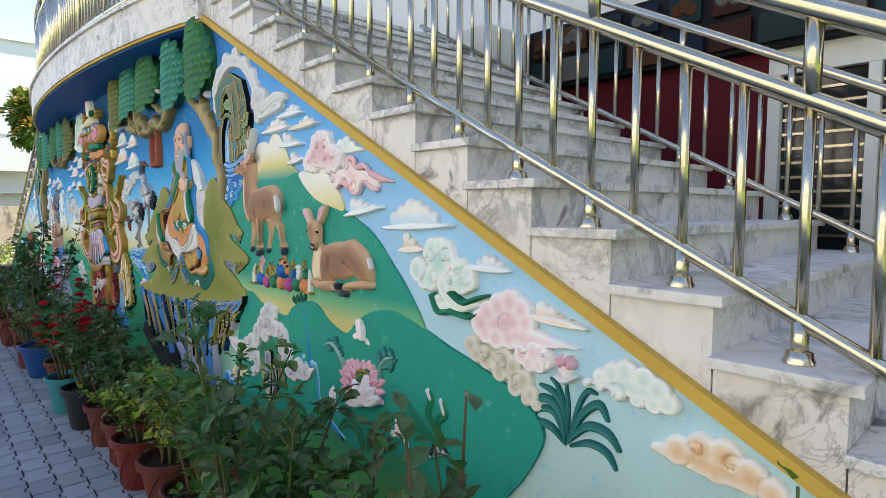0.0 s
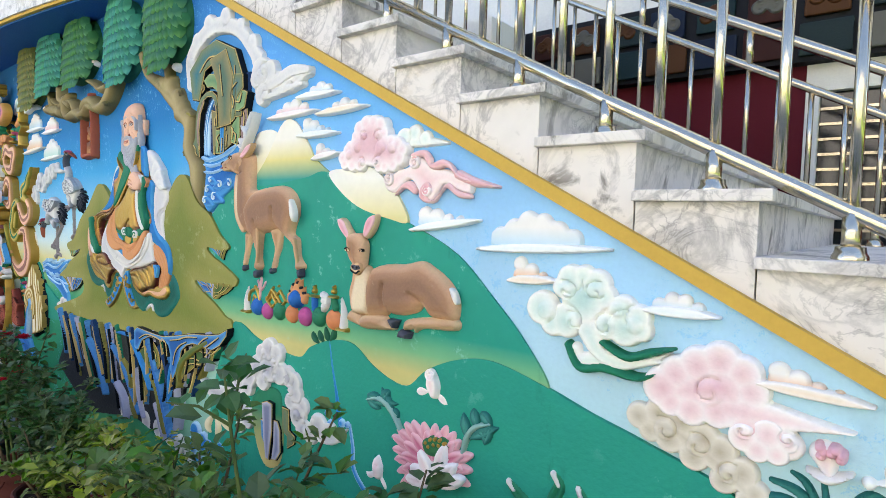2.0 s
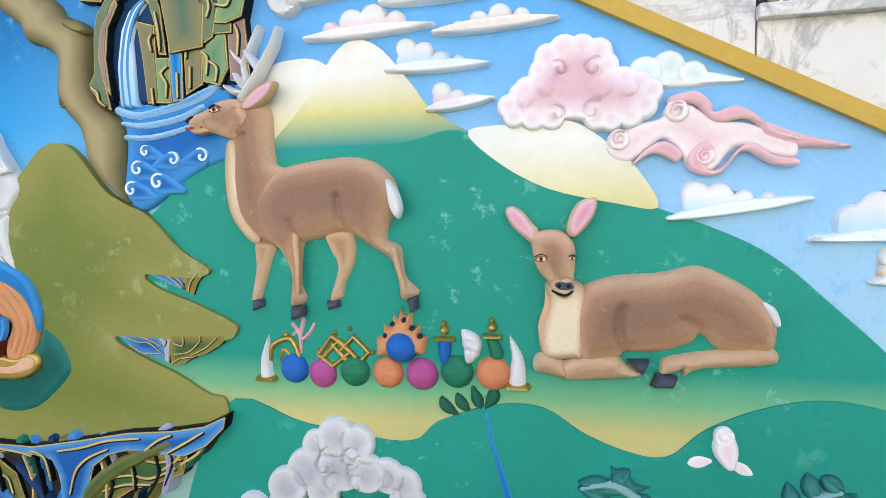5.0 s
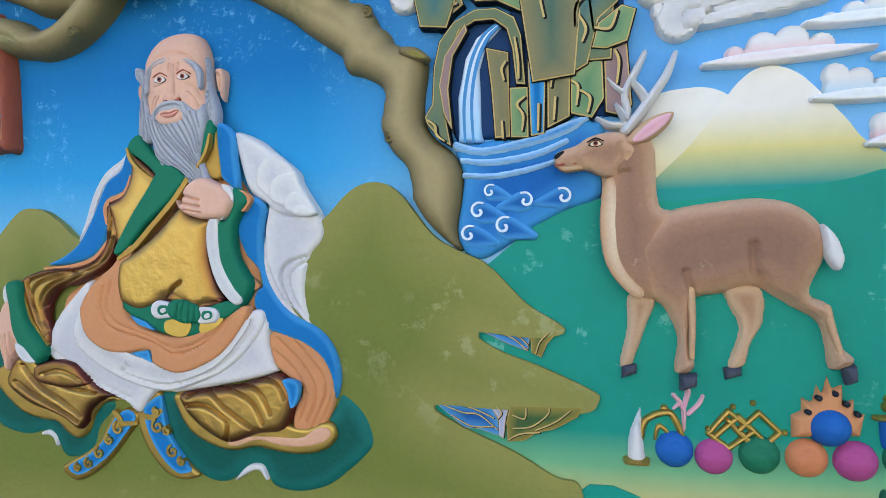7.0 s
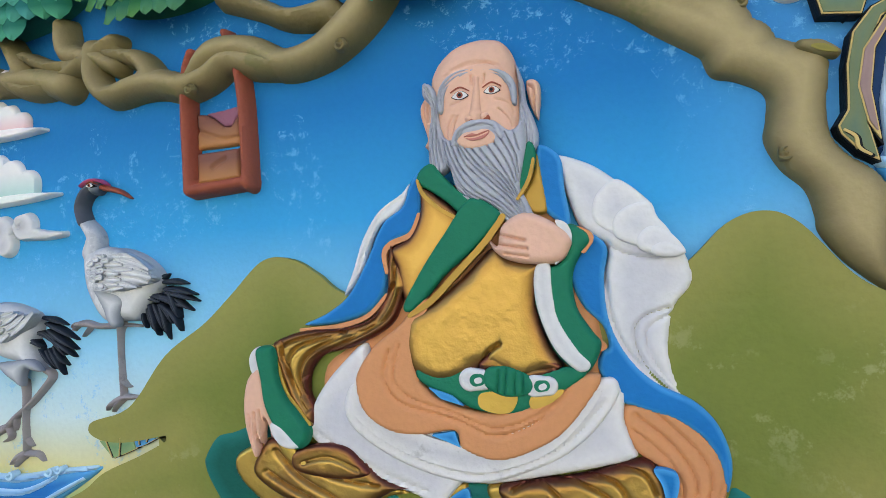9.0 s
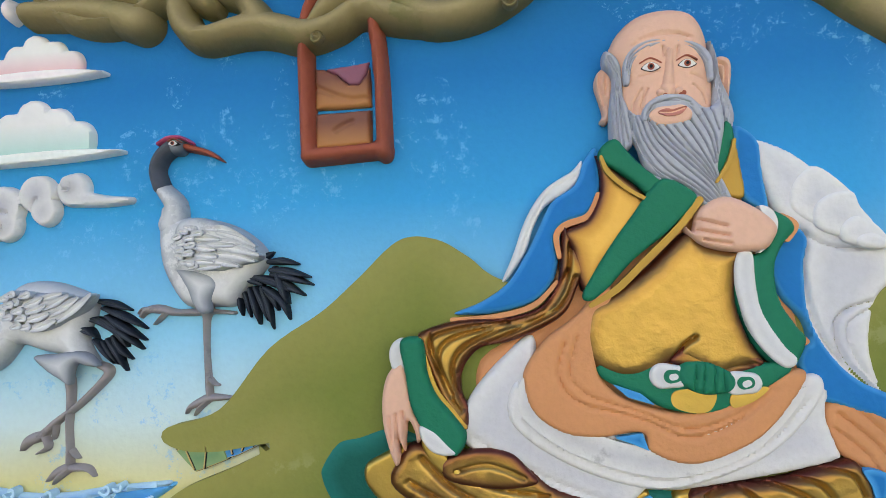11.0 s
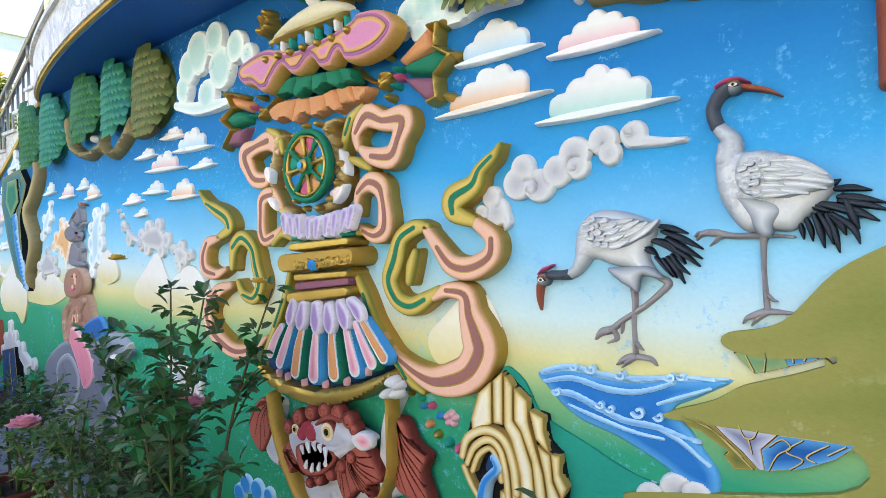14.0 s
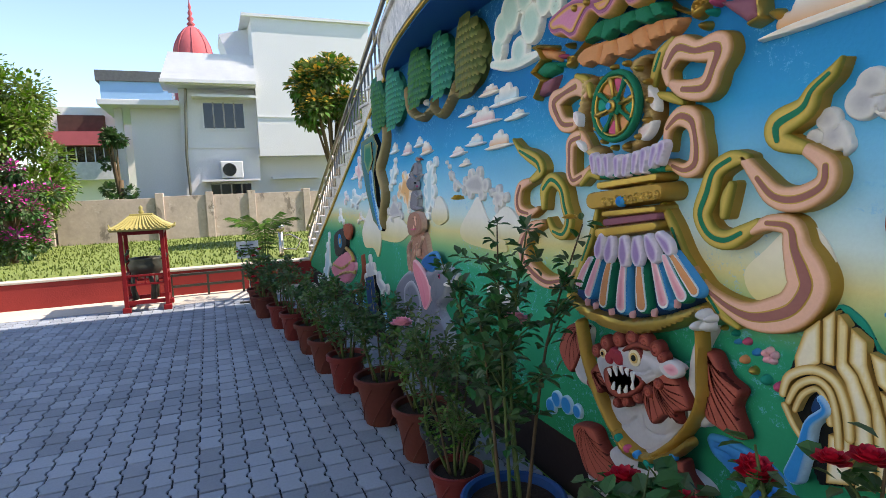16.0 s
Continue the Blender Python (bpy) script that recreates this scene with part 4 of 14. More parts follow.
# ---- deer ----
def eye(R, c, at, white=P_WHITE, ring=P_INK, iris=P_RUST):
    x, z, r = c
    R.add([limb((x - r * 0.9, z - r * 0.14, r * 0.12), (x, z, r * 0.52), (x + r * 0.9, z - r * 0.1, r * 0.12))], ring, 0.002, base=at, rim=0.003, cells=26)
    R.add([limb((x - r * 0.8, z - r * 0.12, r * 0.10), (x, z, r * 0.46), (x + r * 0.8, z - r * 0.08, r * 0.10))], white, 0.002, base=at + 0.0015, rim=0.003, cells=26)
    R.add([discs((x, z, r * 0.36))], iris, 0.002, base=at + 0.003, rim=0.003, cells=14)
    R.add([discs((x, z, r * 0.18))], P_INK, 0.002, base=at + 0.0045, rim=0.003, cells=10)
    line_on(R, [(x - r * 1.1, z + r * 0.45), (x, z + r * 0.95), (x + r * 1.1, z + r * 0.4)], P_RUST, r * 0.08, at + 0.001, 0.002)


def deer_eye(R, c, at):
    """A small amber eye in dark lids."""
    x, z, r = c[0], c[1], c[2] * 0.78
    R.add([limb((x - r, z - r * 0.2, r * 0.10), (x, z, r * 0.55), (x + r, z - r * 0.15, r * 0.10))], P_INK, 0.002, base=at, rim=0.003, cells=30)
    R.add([limb((x - r * 0.75, z - r * 0.12, r * 0.10), (x, z, r * 0.42), (x + r * 0.75, z - r * 0.10, r * 0.10))], P_CREAM, 0.002, base=at + 0.0015, rim=0.003, cells=30)
    R.add([discs((x, z, r * 0.38))], P_RUST, 0.002, base=at + 0.003, rim=0.003, cells=18)
    R.add([discs((x, z, r * 0.20))], P_INK, 0.002, base=at + 0.0045, rim=0.003, cells=12)
    line_on(R, [(x - r * 1.2, z + r * 0.3), (x, z + r * 0.85), (x + r * 1.2, z + r * 0.3)], P_INK, r * 0.07, at + 0.001, 0.002)


def stag():
    R = Relief()
    R.add([shape([(1.686, 1.712), (1.746, 1.703), (1.729, 1.649), (1.706, 1.583), (1.692, 1.552), (1.665, 1.553), (1.682, 1.638)])], P_TAN, 0.028, rim=0.02, cells=40)
    R.add([shape([(1.883, 1.732), (1.958, 1.730), (1.964, 1.658), (1.939, 1.607), (1.924, 1.558), (1.888, 1.555), (1.912, 1.638), (1.892, 1.689)])], P_TAN, 0.028, rim=0.02, cells=40)
    R.add([shape([(1.632, 1.967), (1.608, 1.991), (1.575, 1.993), (1.550, 2.009), (1.546, 2.033), (1.577, 2.048), (1.611, 2.067), (1.662, 2.076), (1.695, 2.079), (1.732, 2.069), (1.750, 2.036), (1.752, 1.966), (1.759, 1.910), (1.782, 1.896), (1.772, 1.834), (1.764, 1.743), (1.752, 1.702), (1.692, 1.711), (1.640, 1.776), (1.626, 1.869)])], P_BROWN, 0.055, rim=0.05, cells=80, grooves=[([(1.688, 1.984), (1.658, 1.980), (1.632, 1.977)], 0.006, 0.008)])
    R.add([shape([(1.638, 1.961), (1.663, 1.965), (1.684, 1.888), (1.680, 1.785), (1.719, 1.718), (1.692, 1.713), (1.642, 1.778), (1.629, 1.869)])], P_DEERCREAM, 0.004, base=0.048, rim=0.03, cells=44)
    R.add([shape([(1.694, 1.826), (1.725, 1.864), (1.774, 1.899), (1.864, 1.915), (1.957, 1.921), (2.017, 1.909), (2.055, 1.883), (2.079, 1.848), (2.083, 1.805), (2.073, 1.776), (2.050, 1.718), (2.086, 1.693), (2.092, 1.639), (2.103, 1.610), (2.130, 1.584), (2.118, 1.563), (2.083, 1.559), (2.075, 1.610), (2.059, 1.659), (1.992, 1.699), (1.937, 1.731), (1.879, 1.714), (1.829, 1.703), (1.819, 1.660), (1.815, 1.599), (1.826, 1.560), (1.809, 1.539), (1.781, 1.545), (1.788, 1.619), (1.762, 1.681), (1.735, 1.704), (1.704, 1.754), (1.691, 1.800)])], P_BROWN, 0.060, rim=0.05, cells=130,
          grooves=[([(1.934, 1.819), (1.938, 1.769), (1.962, 1.724), (2.002, 1.699)], 0.010, 0.012), ([(1.802, 1.762), (1.812, 1.732), (1.825, 1.706)], 0.008, 0.010), ([(1.702, 1.836), (1.696, 1.785), (1.720, 1.728)], 0.008, 0.008)])
    R.add([shape([(2.063, 1.861), (2.089, 1.832), (2.101, 1.790), (2.090, 1.764), (2.071, 1.788), (2.064, 1.825)])], P_WHITE, 0.016, base=0.05, rim=0.012, cells=26)
    R.add([limb((1.812, 1.726, 0.009), (1.816, 1.660, 0.007), (1.814, 1.579, 0.005))], P_DEERCREAM, 0.004, base=0.045, rim=0.012, cells=40)
    R.add([limb((2.073, 1.688, 0.008), (2.084, 1.639, 0.007), (2.097, 1.595, 0.006))], P_DEERCREAM, 0.004, base=0.04, rim=0.012, cells=30)
    R.add([shape([(1.671, 1.555), (1.703, 1.557), (1.704, 1.536), (1.670, 1.523)], False)], P_HOOF, 0.020, base=0.012, rim=0.012, cells=14)
    R.add([shape([(1.791, 1.539), (1.827, 1.543), (1.825, 1.515), (1.790, 1.504)], False)], P_HOOF, 0.022, base=0.03, rim=0.012, cells=14)
    R.add([shape([(1.881, 1.555), (1.917, 1.559), (1.918, 1.539), (1.885, 1.528)], False)], P_HOOF, 0.020, base=0.012, rim=0.012, cells=14)
    R.add([shape([(2.102, 1.566), (2.126, 1.573), (2.128, 1.539), (2.109, 1.529)], False)], P_HOOF, 0.022, base=0.03, rim=0.012, cells=14)
    R.add([limb((1.685, 2.082, 0.0102), (1.689, 2.126, 0.0114), (1.686, 2.165, 0.0099), (1.711, 2.215, 0.0092), (1.73, 2.253, 0.0064)), limb((1.687, 2.161, 0.0089), (1.665, 2.18, 0.0078), (1.649, 2.2, 0.0048)), limb((1.683, 2.092, 0.0099), (1.652, 2.096, 0.0092), (1.626, 2.112, 0.0057))], P_WHITE, 0.030, base=0.012, rim=0.018, cells=110)
    R.add([limb((1.686, 2.076, 0.0116), (1.717, 2.114, 0.0121), (1.745, 2.154, 0.0102), (1.773, 2.195, 0.0095), (1.791, 2.239, 0.0061)), limb((1.732, 2.142, 0.0092), (1.715, 2.169, 0.0085), (1.699, 2.189, 0.0048)), limb((1.687, 2.103, 0.0075), (1.675, 2.123, 0.0074), (1.666, 2.137, 0.0043))], P_WHITE, 0.034, base=0.030, rim=0.018, cells=110)
    R.add([shape([(1.529, 2.02), (1.538, 2.037), (1.577, 2.05), (1.606, 2.067), (1.641, 2.075), (1.678, 2.072), (1.696, 2.052), (1.709, 2.028), (1.687, 1.995), (1.658, 1.974), (1.624, 1.981), (1.596, 1.993), (1.554, 1.99), (1.536, 2.002)])], P_BROWN, 0.030, base=0.036, rim=0.035, cells=100, grooves=[([(1.675, 2.045), (1.681, 2.015), (1.663, 1.984)], 0.006, 0.006), ([(1.596, 2.037), (1.582, 2.023), (1.585, 2.001)], 0.006, 0.004)])
    R.add([shape([(1.531, 2.006), (1.547, 2.011), (1.575, 2.008), (1.592, 1.995), (1.555, 1.99), (1.537, 1.999)])], P_DEERCREAM, 0.005, base=0.052, rim=0.01, cells=44)
    line_on(R, [(1.532, 2.004), (1.546, 2.005), (1.562, 2.01), (1.577, 2.006)], P_RUST, 0.0025, 0.058, 0.003)
    R.add([limb((1.533, 2.023, 0.0036), (1.54, 2.027, 0.005), (1.549, 2.033, 0.003))], P_INK, 0.004, base=0.055, rim=0.005, cells=26)
    R.add([shape([(1.684, 2.045), (1.692, 2.064), (1.709, 2.082), (1.742, 2.103), (1.783, 2.11), (1.776, 2.085), (1.748, 2.059), (1.715, 2.044)])], P_DEERCREAM, 0.016, base=0.046, rim=0.014, cells=60)
    R.add([shape([(1.698, 2.049), (1.707, 2.065), (1.74, 2.093), (1.776, 2.104), (1.769, 2.085), (1.745, 2.064), (1.716, 2.048)])], P_PINK, 0.004, base=0.060, rim=0.010, cells=56)
    deer_eye(R, (1.62, 2.047, 0.0185), 0.064)
    R.put("deer_relief", label="standing brown stag in raised plaster with pale antlers", category="deer relief")


stag()


def doe():
    R = Relief()
    R.add([shape([(2.442, 1.611), (2.438, 1.560), (2.425, 1.514), (2.420, 1.468), (2.437, 1.423), (2.497, 1.423), (2.531, 1.435), (2.531, 1.597)])], P_DEERCREAM, 0.045, rim=0.03, cells=50)
    R.add([shape([(2.440, 1.597), (2.436, 1.556), (2.422, 1.510), (2.427, 1.468), (2.437, 1.441), (2.443, 1.506), (2.451, 1.561)])], P_BROWN, 0.004, base=0.036, rim=0.02, cells=34)
    R.add([shape([(2.695, 1.418), (2.711, 1.439), (2.819, 1.459), (2.927, 1.468), (2.932, 1.426), (2.789, 1.411), (2.747, 1.391), (2.744, 1.409), (2.735, 1.402), (2.697, 1.394)])], P_TAN, 0.045, rim=0.03, cells=60)
    R.add([shape([(2.496, 1.507), (2.502, 1.552), (2.519, 1.588), (2.531, 1.606), (2.597, 1.626), (2.693, 1.634), (2.771, 1.650), (2.832, 1.628), (2.881, 1.599), (2.914, 1.569), (2.937, 1.528), (2.939, 1.481), (2.924, 1.454), (2.887, 1.454), (2.819, 1.457), (2.784, 1.486), (2.757, 1.464), (2.695, 1.444), (2.630, 1.440), (2.581, 1.427), (2.523, 1.421), (2.502, 1.461)])], P_BROWN, 0.056, rim=0.06, cells=100,
          grooves=[([(2.609, 1.553), (2.602, 1.509), (2.614, 1.464), (2.624, 1.433)], 0.010, 0.014), ([(2.741, 1.529), (2.772, 1.512), (2.784, 1.482)], 0.012, 0.012), ([(2.630, 1.440), (2.695, 1.444), (2.757, 1.464)], 0.012, 0.010)])
    R.add([shape([(2.903, 1.569), (2.929, 1.557), (2.941, 1.523), (2.930, 1.515), (2.915, 1.536)])], P_WHITE, 0.012, base=0.03, rim=0.012, cells=20)
    R.add([shape([(2.406, 1.415), (2.420, 1.437), (2.455, 1.437), (2.485, 1.415), (2.493, 1.378), (2.442, 1.384), (2.411, 1.392)])], P_TAN, 0.050, rim=0.03, cells=36)
    R.add([shape([(2.475, 1.415), (2.514, 1.434), (2.598, 1.439), (2.622, 1.420), (2.657, 1.405), (2.653, 1.389), (2.614, 1.382), (2.497, 1.372), (2.477, 1.387)])], P_TAN, 0.052, rim=0.03, cells=50, grooves=[([(2.493, 1.406), (2.548, 1.422), (2.606, 1.415)], 0.006, 0.006)])
    R.add([shape([(2.622, 1.429), (2.674, 1.430), (2.657, 1.394), (2.642, 1.408)], False)], P_HOOF, 0.030, base=0.02, rim=0.012, cells=16)
    R.add([shape([(2.687, 1.400), (2.735, 1.393), (2.724, 1.368), (2.675, 1.368)], False)], P_HOOF, 0.030, base=0.02, rim=0.012, cells=16)
    R.add([shape([(2.347, 1.781), (2.363, 1.789), (2.386, 1.777), (2.409, 1.749), (2.424, 1.729), (2.412, 1.701), (2.394, 1.711), (2.366, 1.736), (2.351, 1.76)])], P_TAN, 0.018, base=0.025, rim=0.012, cells=40)
    R.add([shape([(2.352, 1.78), (2.364, 1.784), (2.384, 1.773), (2.403, 1.747), (2.415, 1.728), (2.409, 1.711), (2.394, 1.72), (2.37, 1.742), (2.356, 1.761)])], P_PINK, 0.004, base=0.042, rim=0.008, cells=36)
    R.add([shape([(2.488, 1.727), (2.494, 1.763), (2.51, 1.791), (2.534, 1.803), (2.555, 1.803), (2.553, 1.773), (2.536, 1.741), (2.507, 1.714)])], P_TAN, 0.018, base=0.025, rim=0.012, cells=40)
    R.add([shape([(2.498, 1.731), (2.501, 1.76), (2.516, 1.787), (2.535, 1.798), (2.551, 1.798), (2.549, 1.774), (2.532, 1.746), (2.509, 1.722)])], P_PINK, 0.004, base=0.042, rim=0.008, cells=36)
    R.add([shape([(2.407, 1.705), (2.415, 1.723), (2.437, 1.732), (2.471, 1.731), (2.494, 1.715), (2.507, 1.691), (2.507, 1.65), (2.503, 1.614), (2.504, 1.592), (2.488, 1.577), (2.471, 1.58), (2.454, 1.596), (2.443, 1.614), (2.426, 1.632), (2.414, 1.657)])], P_BROWN, 0.034, base=0.03, rim=0.035, cells=90, grooves=[([(2.462, 1.704), (2.469, 1.668), (2.477, 1.632)], 0.008, -0.004), ([(2.446, 1.672), (2.453, 1.648), (2.462, 1.623)], 0.006, 0.004)])
    R.add([shape([(2.451, 1.608), (2.462, 1.621), (2.483, 1.626), (2.501, 1.618), (2.504, 1.594), (2.488, 1.577), (2.471, 1.58), (2.455, 1.594)])], P_DEERCREAM, 0.006, base=0.058, rim=0.012, cells=40)
    R.add([shape([(2.461, 1.609), (2.471, 1.616), (2.485, 1.614), (2.498, 1.614), (2.503, 1.602), (2.488, 1.597), (2.471, 1.599)])], P_HOOF, 0.004, base=0.063, rim=0.006, cells=34)
    for c in ((2.471, 1.607, 0.0046), (2.492, 1.606, 0.0048)):
        R.add([discs(c)], P_INK, 0.002, base=0.066, rim=0.003, cells=10)
    line_on(R, [(2.456, 1.595), (2.47, 1.588), (2.486, 1.585), (2.501, 1.594)], P_INK, 0.003, 0.062)
    deer_eye(R, (2.431, 1.668, 0.0162), 0.060)
    deer_eye(R, (2.5, 1.669, 0.0115), 0.056)
    R.put("deer_relief", label="brown doe lying down in raised plaster with pink ears", category="deer relief")


doe()

# ---- the offerings between the deer ----
def jewel(c, mat, label):
    x, z, r = c
    R = Relief()
    R.add([discs((x, z, r))], mat, r * 0.9, rim=r, cells=22, grooves=[([(x - r * 0.3, z + r * 0.45), (x, z + r * 0.6), (x + r * 0.3, z + r * 0.45)], r * 0.09, r * 0.10), ([(x - r * 0.5, z + r * 0.15), (x, z + r * 0.3), (x + r * 0.5, z + r * 0.15)], r * 0.07, r * 0.07)])
    R.put("jewel_relief", label=label, category="jewel", group="row of painted jewels")


P_JBLUE, P_JPINK, P_JGREEN, P_JORANGE = paint("jewel_blue", "1d63ad"), paint("jewel_magenta", "b04f86"), paint("jewel_green", "1d7454"), paint("jewel_orange", "d08257")
for c, m, w in ((((1.78, 1.37, 0.042)), P_JBLUE, "blue"), (((1.86, 1.36, 0.041)), P_JPINK, "magenta"), (((1.95, 1.37, 0.043)), P_JGREEN, "green"), (((2.04, 1.37, 0.043)), P_JORANGE, "orange"),
                (((2.13, 1.37, 0.044)), P_JPINK, "magenta"), (((2.22, 1.38, 0.044)), P_JGREEN, "green"), (((2.31, 1.38, 0.045)), P_JORANGE, "orange")):
    jewel(c, m, f"round {w} jewel ball of painted plaster in a row")
R = Relief()
flame = [(2.01, 1.41), (2.01, 1.46), (2.03, 1.47), (2.03, 1.50), (2.05, 1.49), (2.06, 1.53), (2.07, 1.51), (2.08, 1.55), (2.09, 1.52), (2.11, 1.53), (2.11, 1.49), (2.13, 1.50), (2.13, 1.47), (2.15, 1.47), (2.14, 1.42)]
R.add([shape(flame, False)], P_ORANGE, 0.03, rim=0.02, cells=44)
for q in ((2.04, 1.47, 0.006), (2.06, 1.50, 0.006), (2.09, 1.51, 0.006), (2.11, 1.49, 0.006), (2.13, 1.47, 0.006)):
    R.add([discs(q)], P_BLACK, 0.004, base=0.030, rim=0.01, cells=6)
R.add([discs((2.08, 1.44, 0.041))], P_JBLUE, 0.05, base=0.012, rim=0.05, cells=22)
R.put("flaming_jewel_relief", label="blue jewel in a crown of orange flames", category="jewel")
for pts, in (([(1.70, 1.35, 0.021), (1.70, 1.40, 0.016), (1.71, 1.46, 0.003)],), ([(2.37, 1.36, 0.024), (2.37, 1.42, 0.017), (2.35, 1.48, 0.003)],)):
    R = Relief().add([limb(*pts)], P_WHITE, 0.03, rim=0.02, cells=30)
    x, z, r = pts[0]
    R.add([limb((x - r, z - 0.01, 0.010), (x + r, z - 0.01, 0.010))], P_GOLD, 0.04, rim=0.012, cells=16)
    R.put("tusk_relief", label="white tusk in a gold socket at the end of the jewels", category="tusk relief", group="tusks")
R = Relief()
for c in ([(1.80, 1.41, 0.005), (1.80, 1.46, 0.008), (1.78, 1.49, 0.007)], [(1.80, 1.46, 0.007), (1.81, 1.50, 0.008), (1.80, 1.51, 0.004)], [(1.81, 1.45, 0.007), (1.83, 1.47, 0.007), (1.84, 1.49, 0.006)], [(1.79, 1.47, 0.006), (1.78, 1.46, 0.005)]):
    R.add([limb(*c)], P_PINK, 0.022, rim=0.012, cells=24)
R.put("coral_relief", label="small pink coral branch", category="coral relief")
R = Relief()
for a in ([(1.85, 1.41), (1.89, 1.46), (1.94, 1.42), (1.89, 1.38), (1.85, 1.41)], [(1.91, 1.42), (1.95, 1.46), (1.99, 1.42), (1.95, 1.38), (1.91, 1.42)], [(1.86, 1.40), (1.91, 1.45), (1.96, 1.40)], [(1.89, 1.44), (1.94, 1.38)]):
    for p, q in zip(a, a[1:]):
        R.add([limb((*p, 0.008), (*q, 0.008))], P_GOLD, 0.02, rim=0.008, cells=26)
for q in ((1.90, 1.47, 0.008), (1.94, 1.48, 0.008), (2.00, 1.42, 0.008), (1.85, 1.42, 0.008)):
    R.add([discs(q)], P_GOLD, 0.022, rim=0.01, cells=8)
R.put("knot_relief", label="gilt endless knot ornament", category="knot ornament")
R = Relief()
R.add([limb((1.71, 1.39, 0.009), (1.72, 1.43, 0.010), (1.76, 1.45, 0.010), (1.78, 1.44, 0.010), (1.80, 1.39, 0.008))], P_GOLD, 0.02, rim=0.01, cells=30).add([limb((1.74, 1.39, 0.006), (1.75, 1.42, 0.008), (1.78, 1.39, 0.006))], P_GOLD, 0.016, rim=0.01, cells=20).add([discs((1.76, 1.46, 0.010))], P_GOLD, 0.02, rim=0.01, cells=8)
R.put("gold_wheel_relief", label="half-hidden gilt ring ornament", category="ring ornament")
for pts, m in (([(2.19, 1.41, 0.016), (2.19, 1.45, 0.019)], P_JBLUE), ([(2.32, 1.43, 0.019), (2.31, 1.46, 0.016)], P_JGREEN)):
    R = Relief().add([limb(*pts)], m, 0.03, rim=0.02, cells=20)
    x, z, r = pts[1]
    R.add([limb((x - r * 1.2, z + 0.012, 0.008), (x + r * 1.2, z + 0.012, 0.008))], P_GOLD, 0.034, rim=0.01, cells=16)
    R.add([discs((x, z + 0.035, 0.014)), discs((x, z + 0.052, 0.009))], P_GOLD, 0.03, rim=0.012, cells=14)
    R.put("jar_relief", label="little jar with a gilt neck and knob", category="jar relief", group="jars")
Relief().add([limb((2.25, 1.41, 0.011), (2.26, 1.45, 0.027), (2.24, 1.48, 0.011))], P_WHITE, 0.035, rim=0.02, cells=22, grooves=[([(2.23, 1.46), (2.26, 1.46), (2.27, 1.45)], 0.005, 0.008), ([(2.23, 1.44), (2.25, 1.44), (2.28, 1.43)], 0.005, 0.008)]).put("conch_relief", label="white conch shell standing among the jewels", category="shell relief")
for c in ([(2.18, 1.31, 0.008), (2.19, 1.29, 0.018), (2.22, 1.27, 0.006)], [(2.22, 1.32, 0.008), (2.23, 1.30, 0.018), (2.25, 1.28, 0.005)], [(2.26, 1.34, 0.008), (2.27, 1.31, 0.018), (2.28, 1.29, 0.006)], [(2.31, 1.34, 0.009), (2.31, 1.32, 0.019), (2.29, 1.29, 0.006)]):
    Relief().add([limb(*c)], P_GREEN_DARK, 0.022, rim=0.014, cells=20).put("leaf_relief", label="dark green leaf under the jewels", category="leaf relief", group="leaves under the jewels")
R = Relief()
R.add([limb((2.29, 1.29, 0.009), (2.31, 1.19, 0.012), (2.34, 1.08, 0.016), (2.36, 0.97, 0.024))], P_BLUE, 0.018, rim=0.01, cells=60, grooves=[([(2.26, 1.27), (2.29, 1.16), (2.31, 1.06), (2.33, 0.95)], 0.003, 0.006), ([(2.27, 1.27), (2.30, 1.16), (2.32, 1.07), (2.35, 0.96)], 0.003, 0.006)])
R.add([limb((2.42, 0.98, 0.014), (2.44, 0.90, 0.016), (2.45, 0.81, 0.018), (2.54, 0.73, 0.020), (2.68, 0.66, 0.023))], P_BLUE_PALE, 0.02, rim=0.012, cells=60)
for q in ((2.31, 0.96, 0.020), (2.38, 0.98, 0.020), (2.29, 1.00, 0.016), (2.41, 0.98, 0.016)):
    R.add([discs(q)], P_BLUE_PALE, 0.03, rim=0.012, cells=12)
R.put("stream_relief", label="narrow blue stream falling over the teal hill", category="stream relief")

# ---- grotto below the cloud arch ----
grotto = Relief().add([shape([(1.75, 0.916), (1.798, 0.988), (1.892, 1.027), (1.969, 1.015), (1.988, 0.953), (2.002, 0.822), (1.973, 0.692), (1.871, 0.651), (1.792, 0.742)])], P_GROTTO, 0.012, base=0.010, rim=0.01, cells=60).put("grotto_relief", label="painted grotto with blue and lilac rock slabs", category="grotto relief")
for outline, m, d in (([(1.861, 0.952), (1.902, 0.966), (1.942, 0.961), (1.944, 0.844), (1.922, 0.702), (1.896, 0.701), (1.875, 0.8)], P_ROCKGREY, 0.036), ([(1.94, 0.888), (1.971, 0.888), (1.991, 0.853), (1.997, 0.754), (1.966, 0.709), (1.927, 0.702), (1.94, 0.787)], P_ROCKGREY, 0.028), ([(1.99, 0.958), (2.043, 0.956), (2.047, 0.865), (2.089, 0.848), (2.082, 0.81), (2.032, 0.778), (2.029, 0.834), (1.996, 0.852)], P_SLABTEAL, 0.022), ([(1.836, 0.869), (1.856, 0.867), (1.883, 0.784), (1.88, 0.742), (1.845, 0.789)], P_ROCKBLUE, 0.024)):
    gilt_slab(outline, m, d, "lilac and blue rock slab in the painted grotto, edged in black")

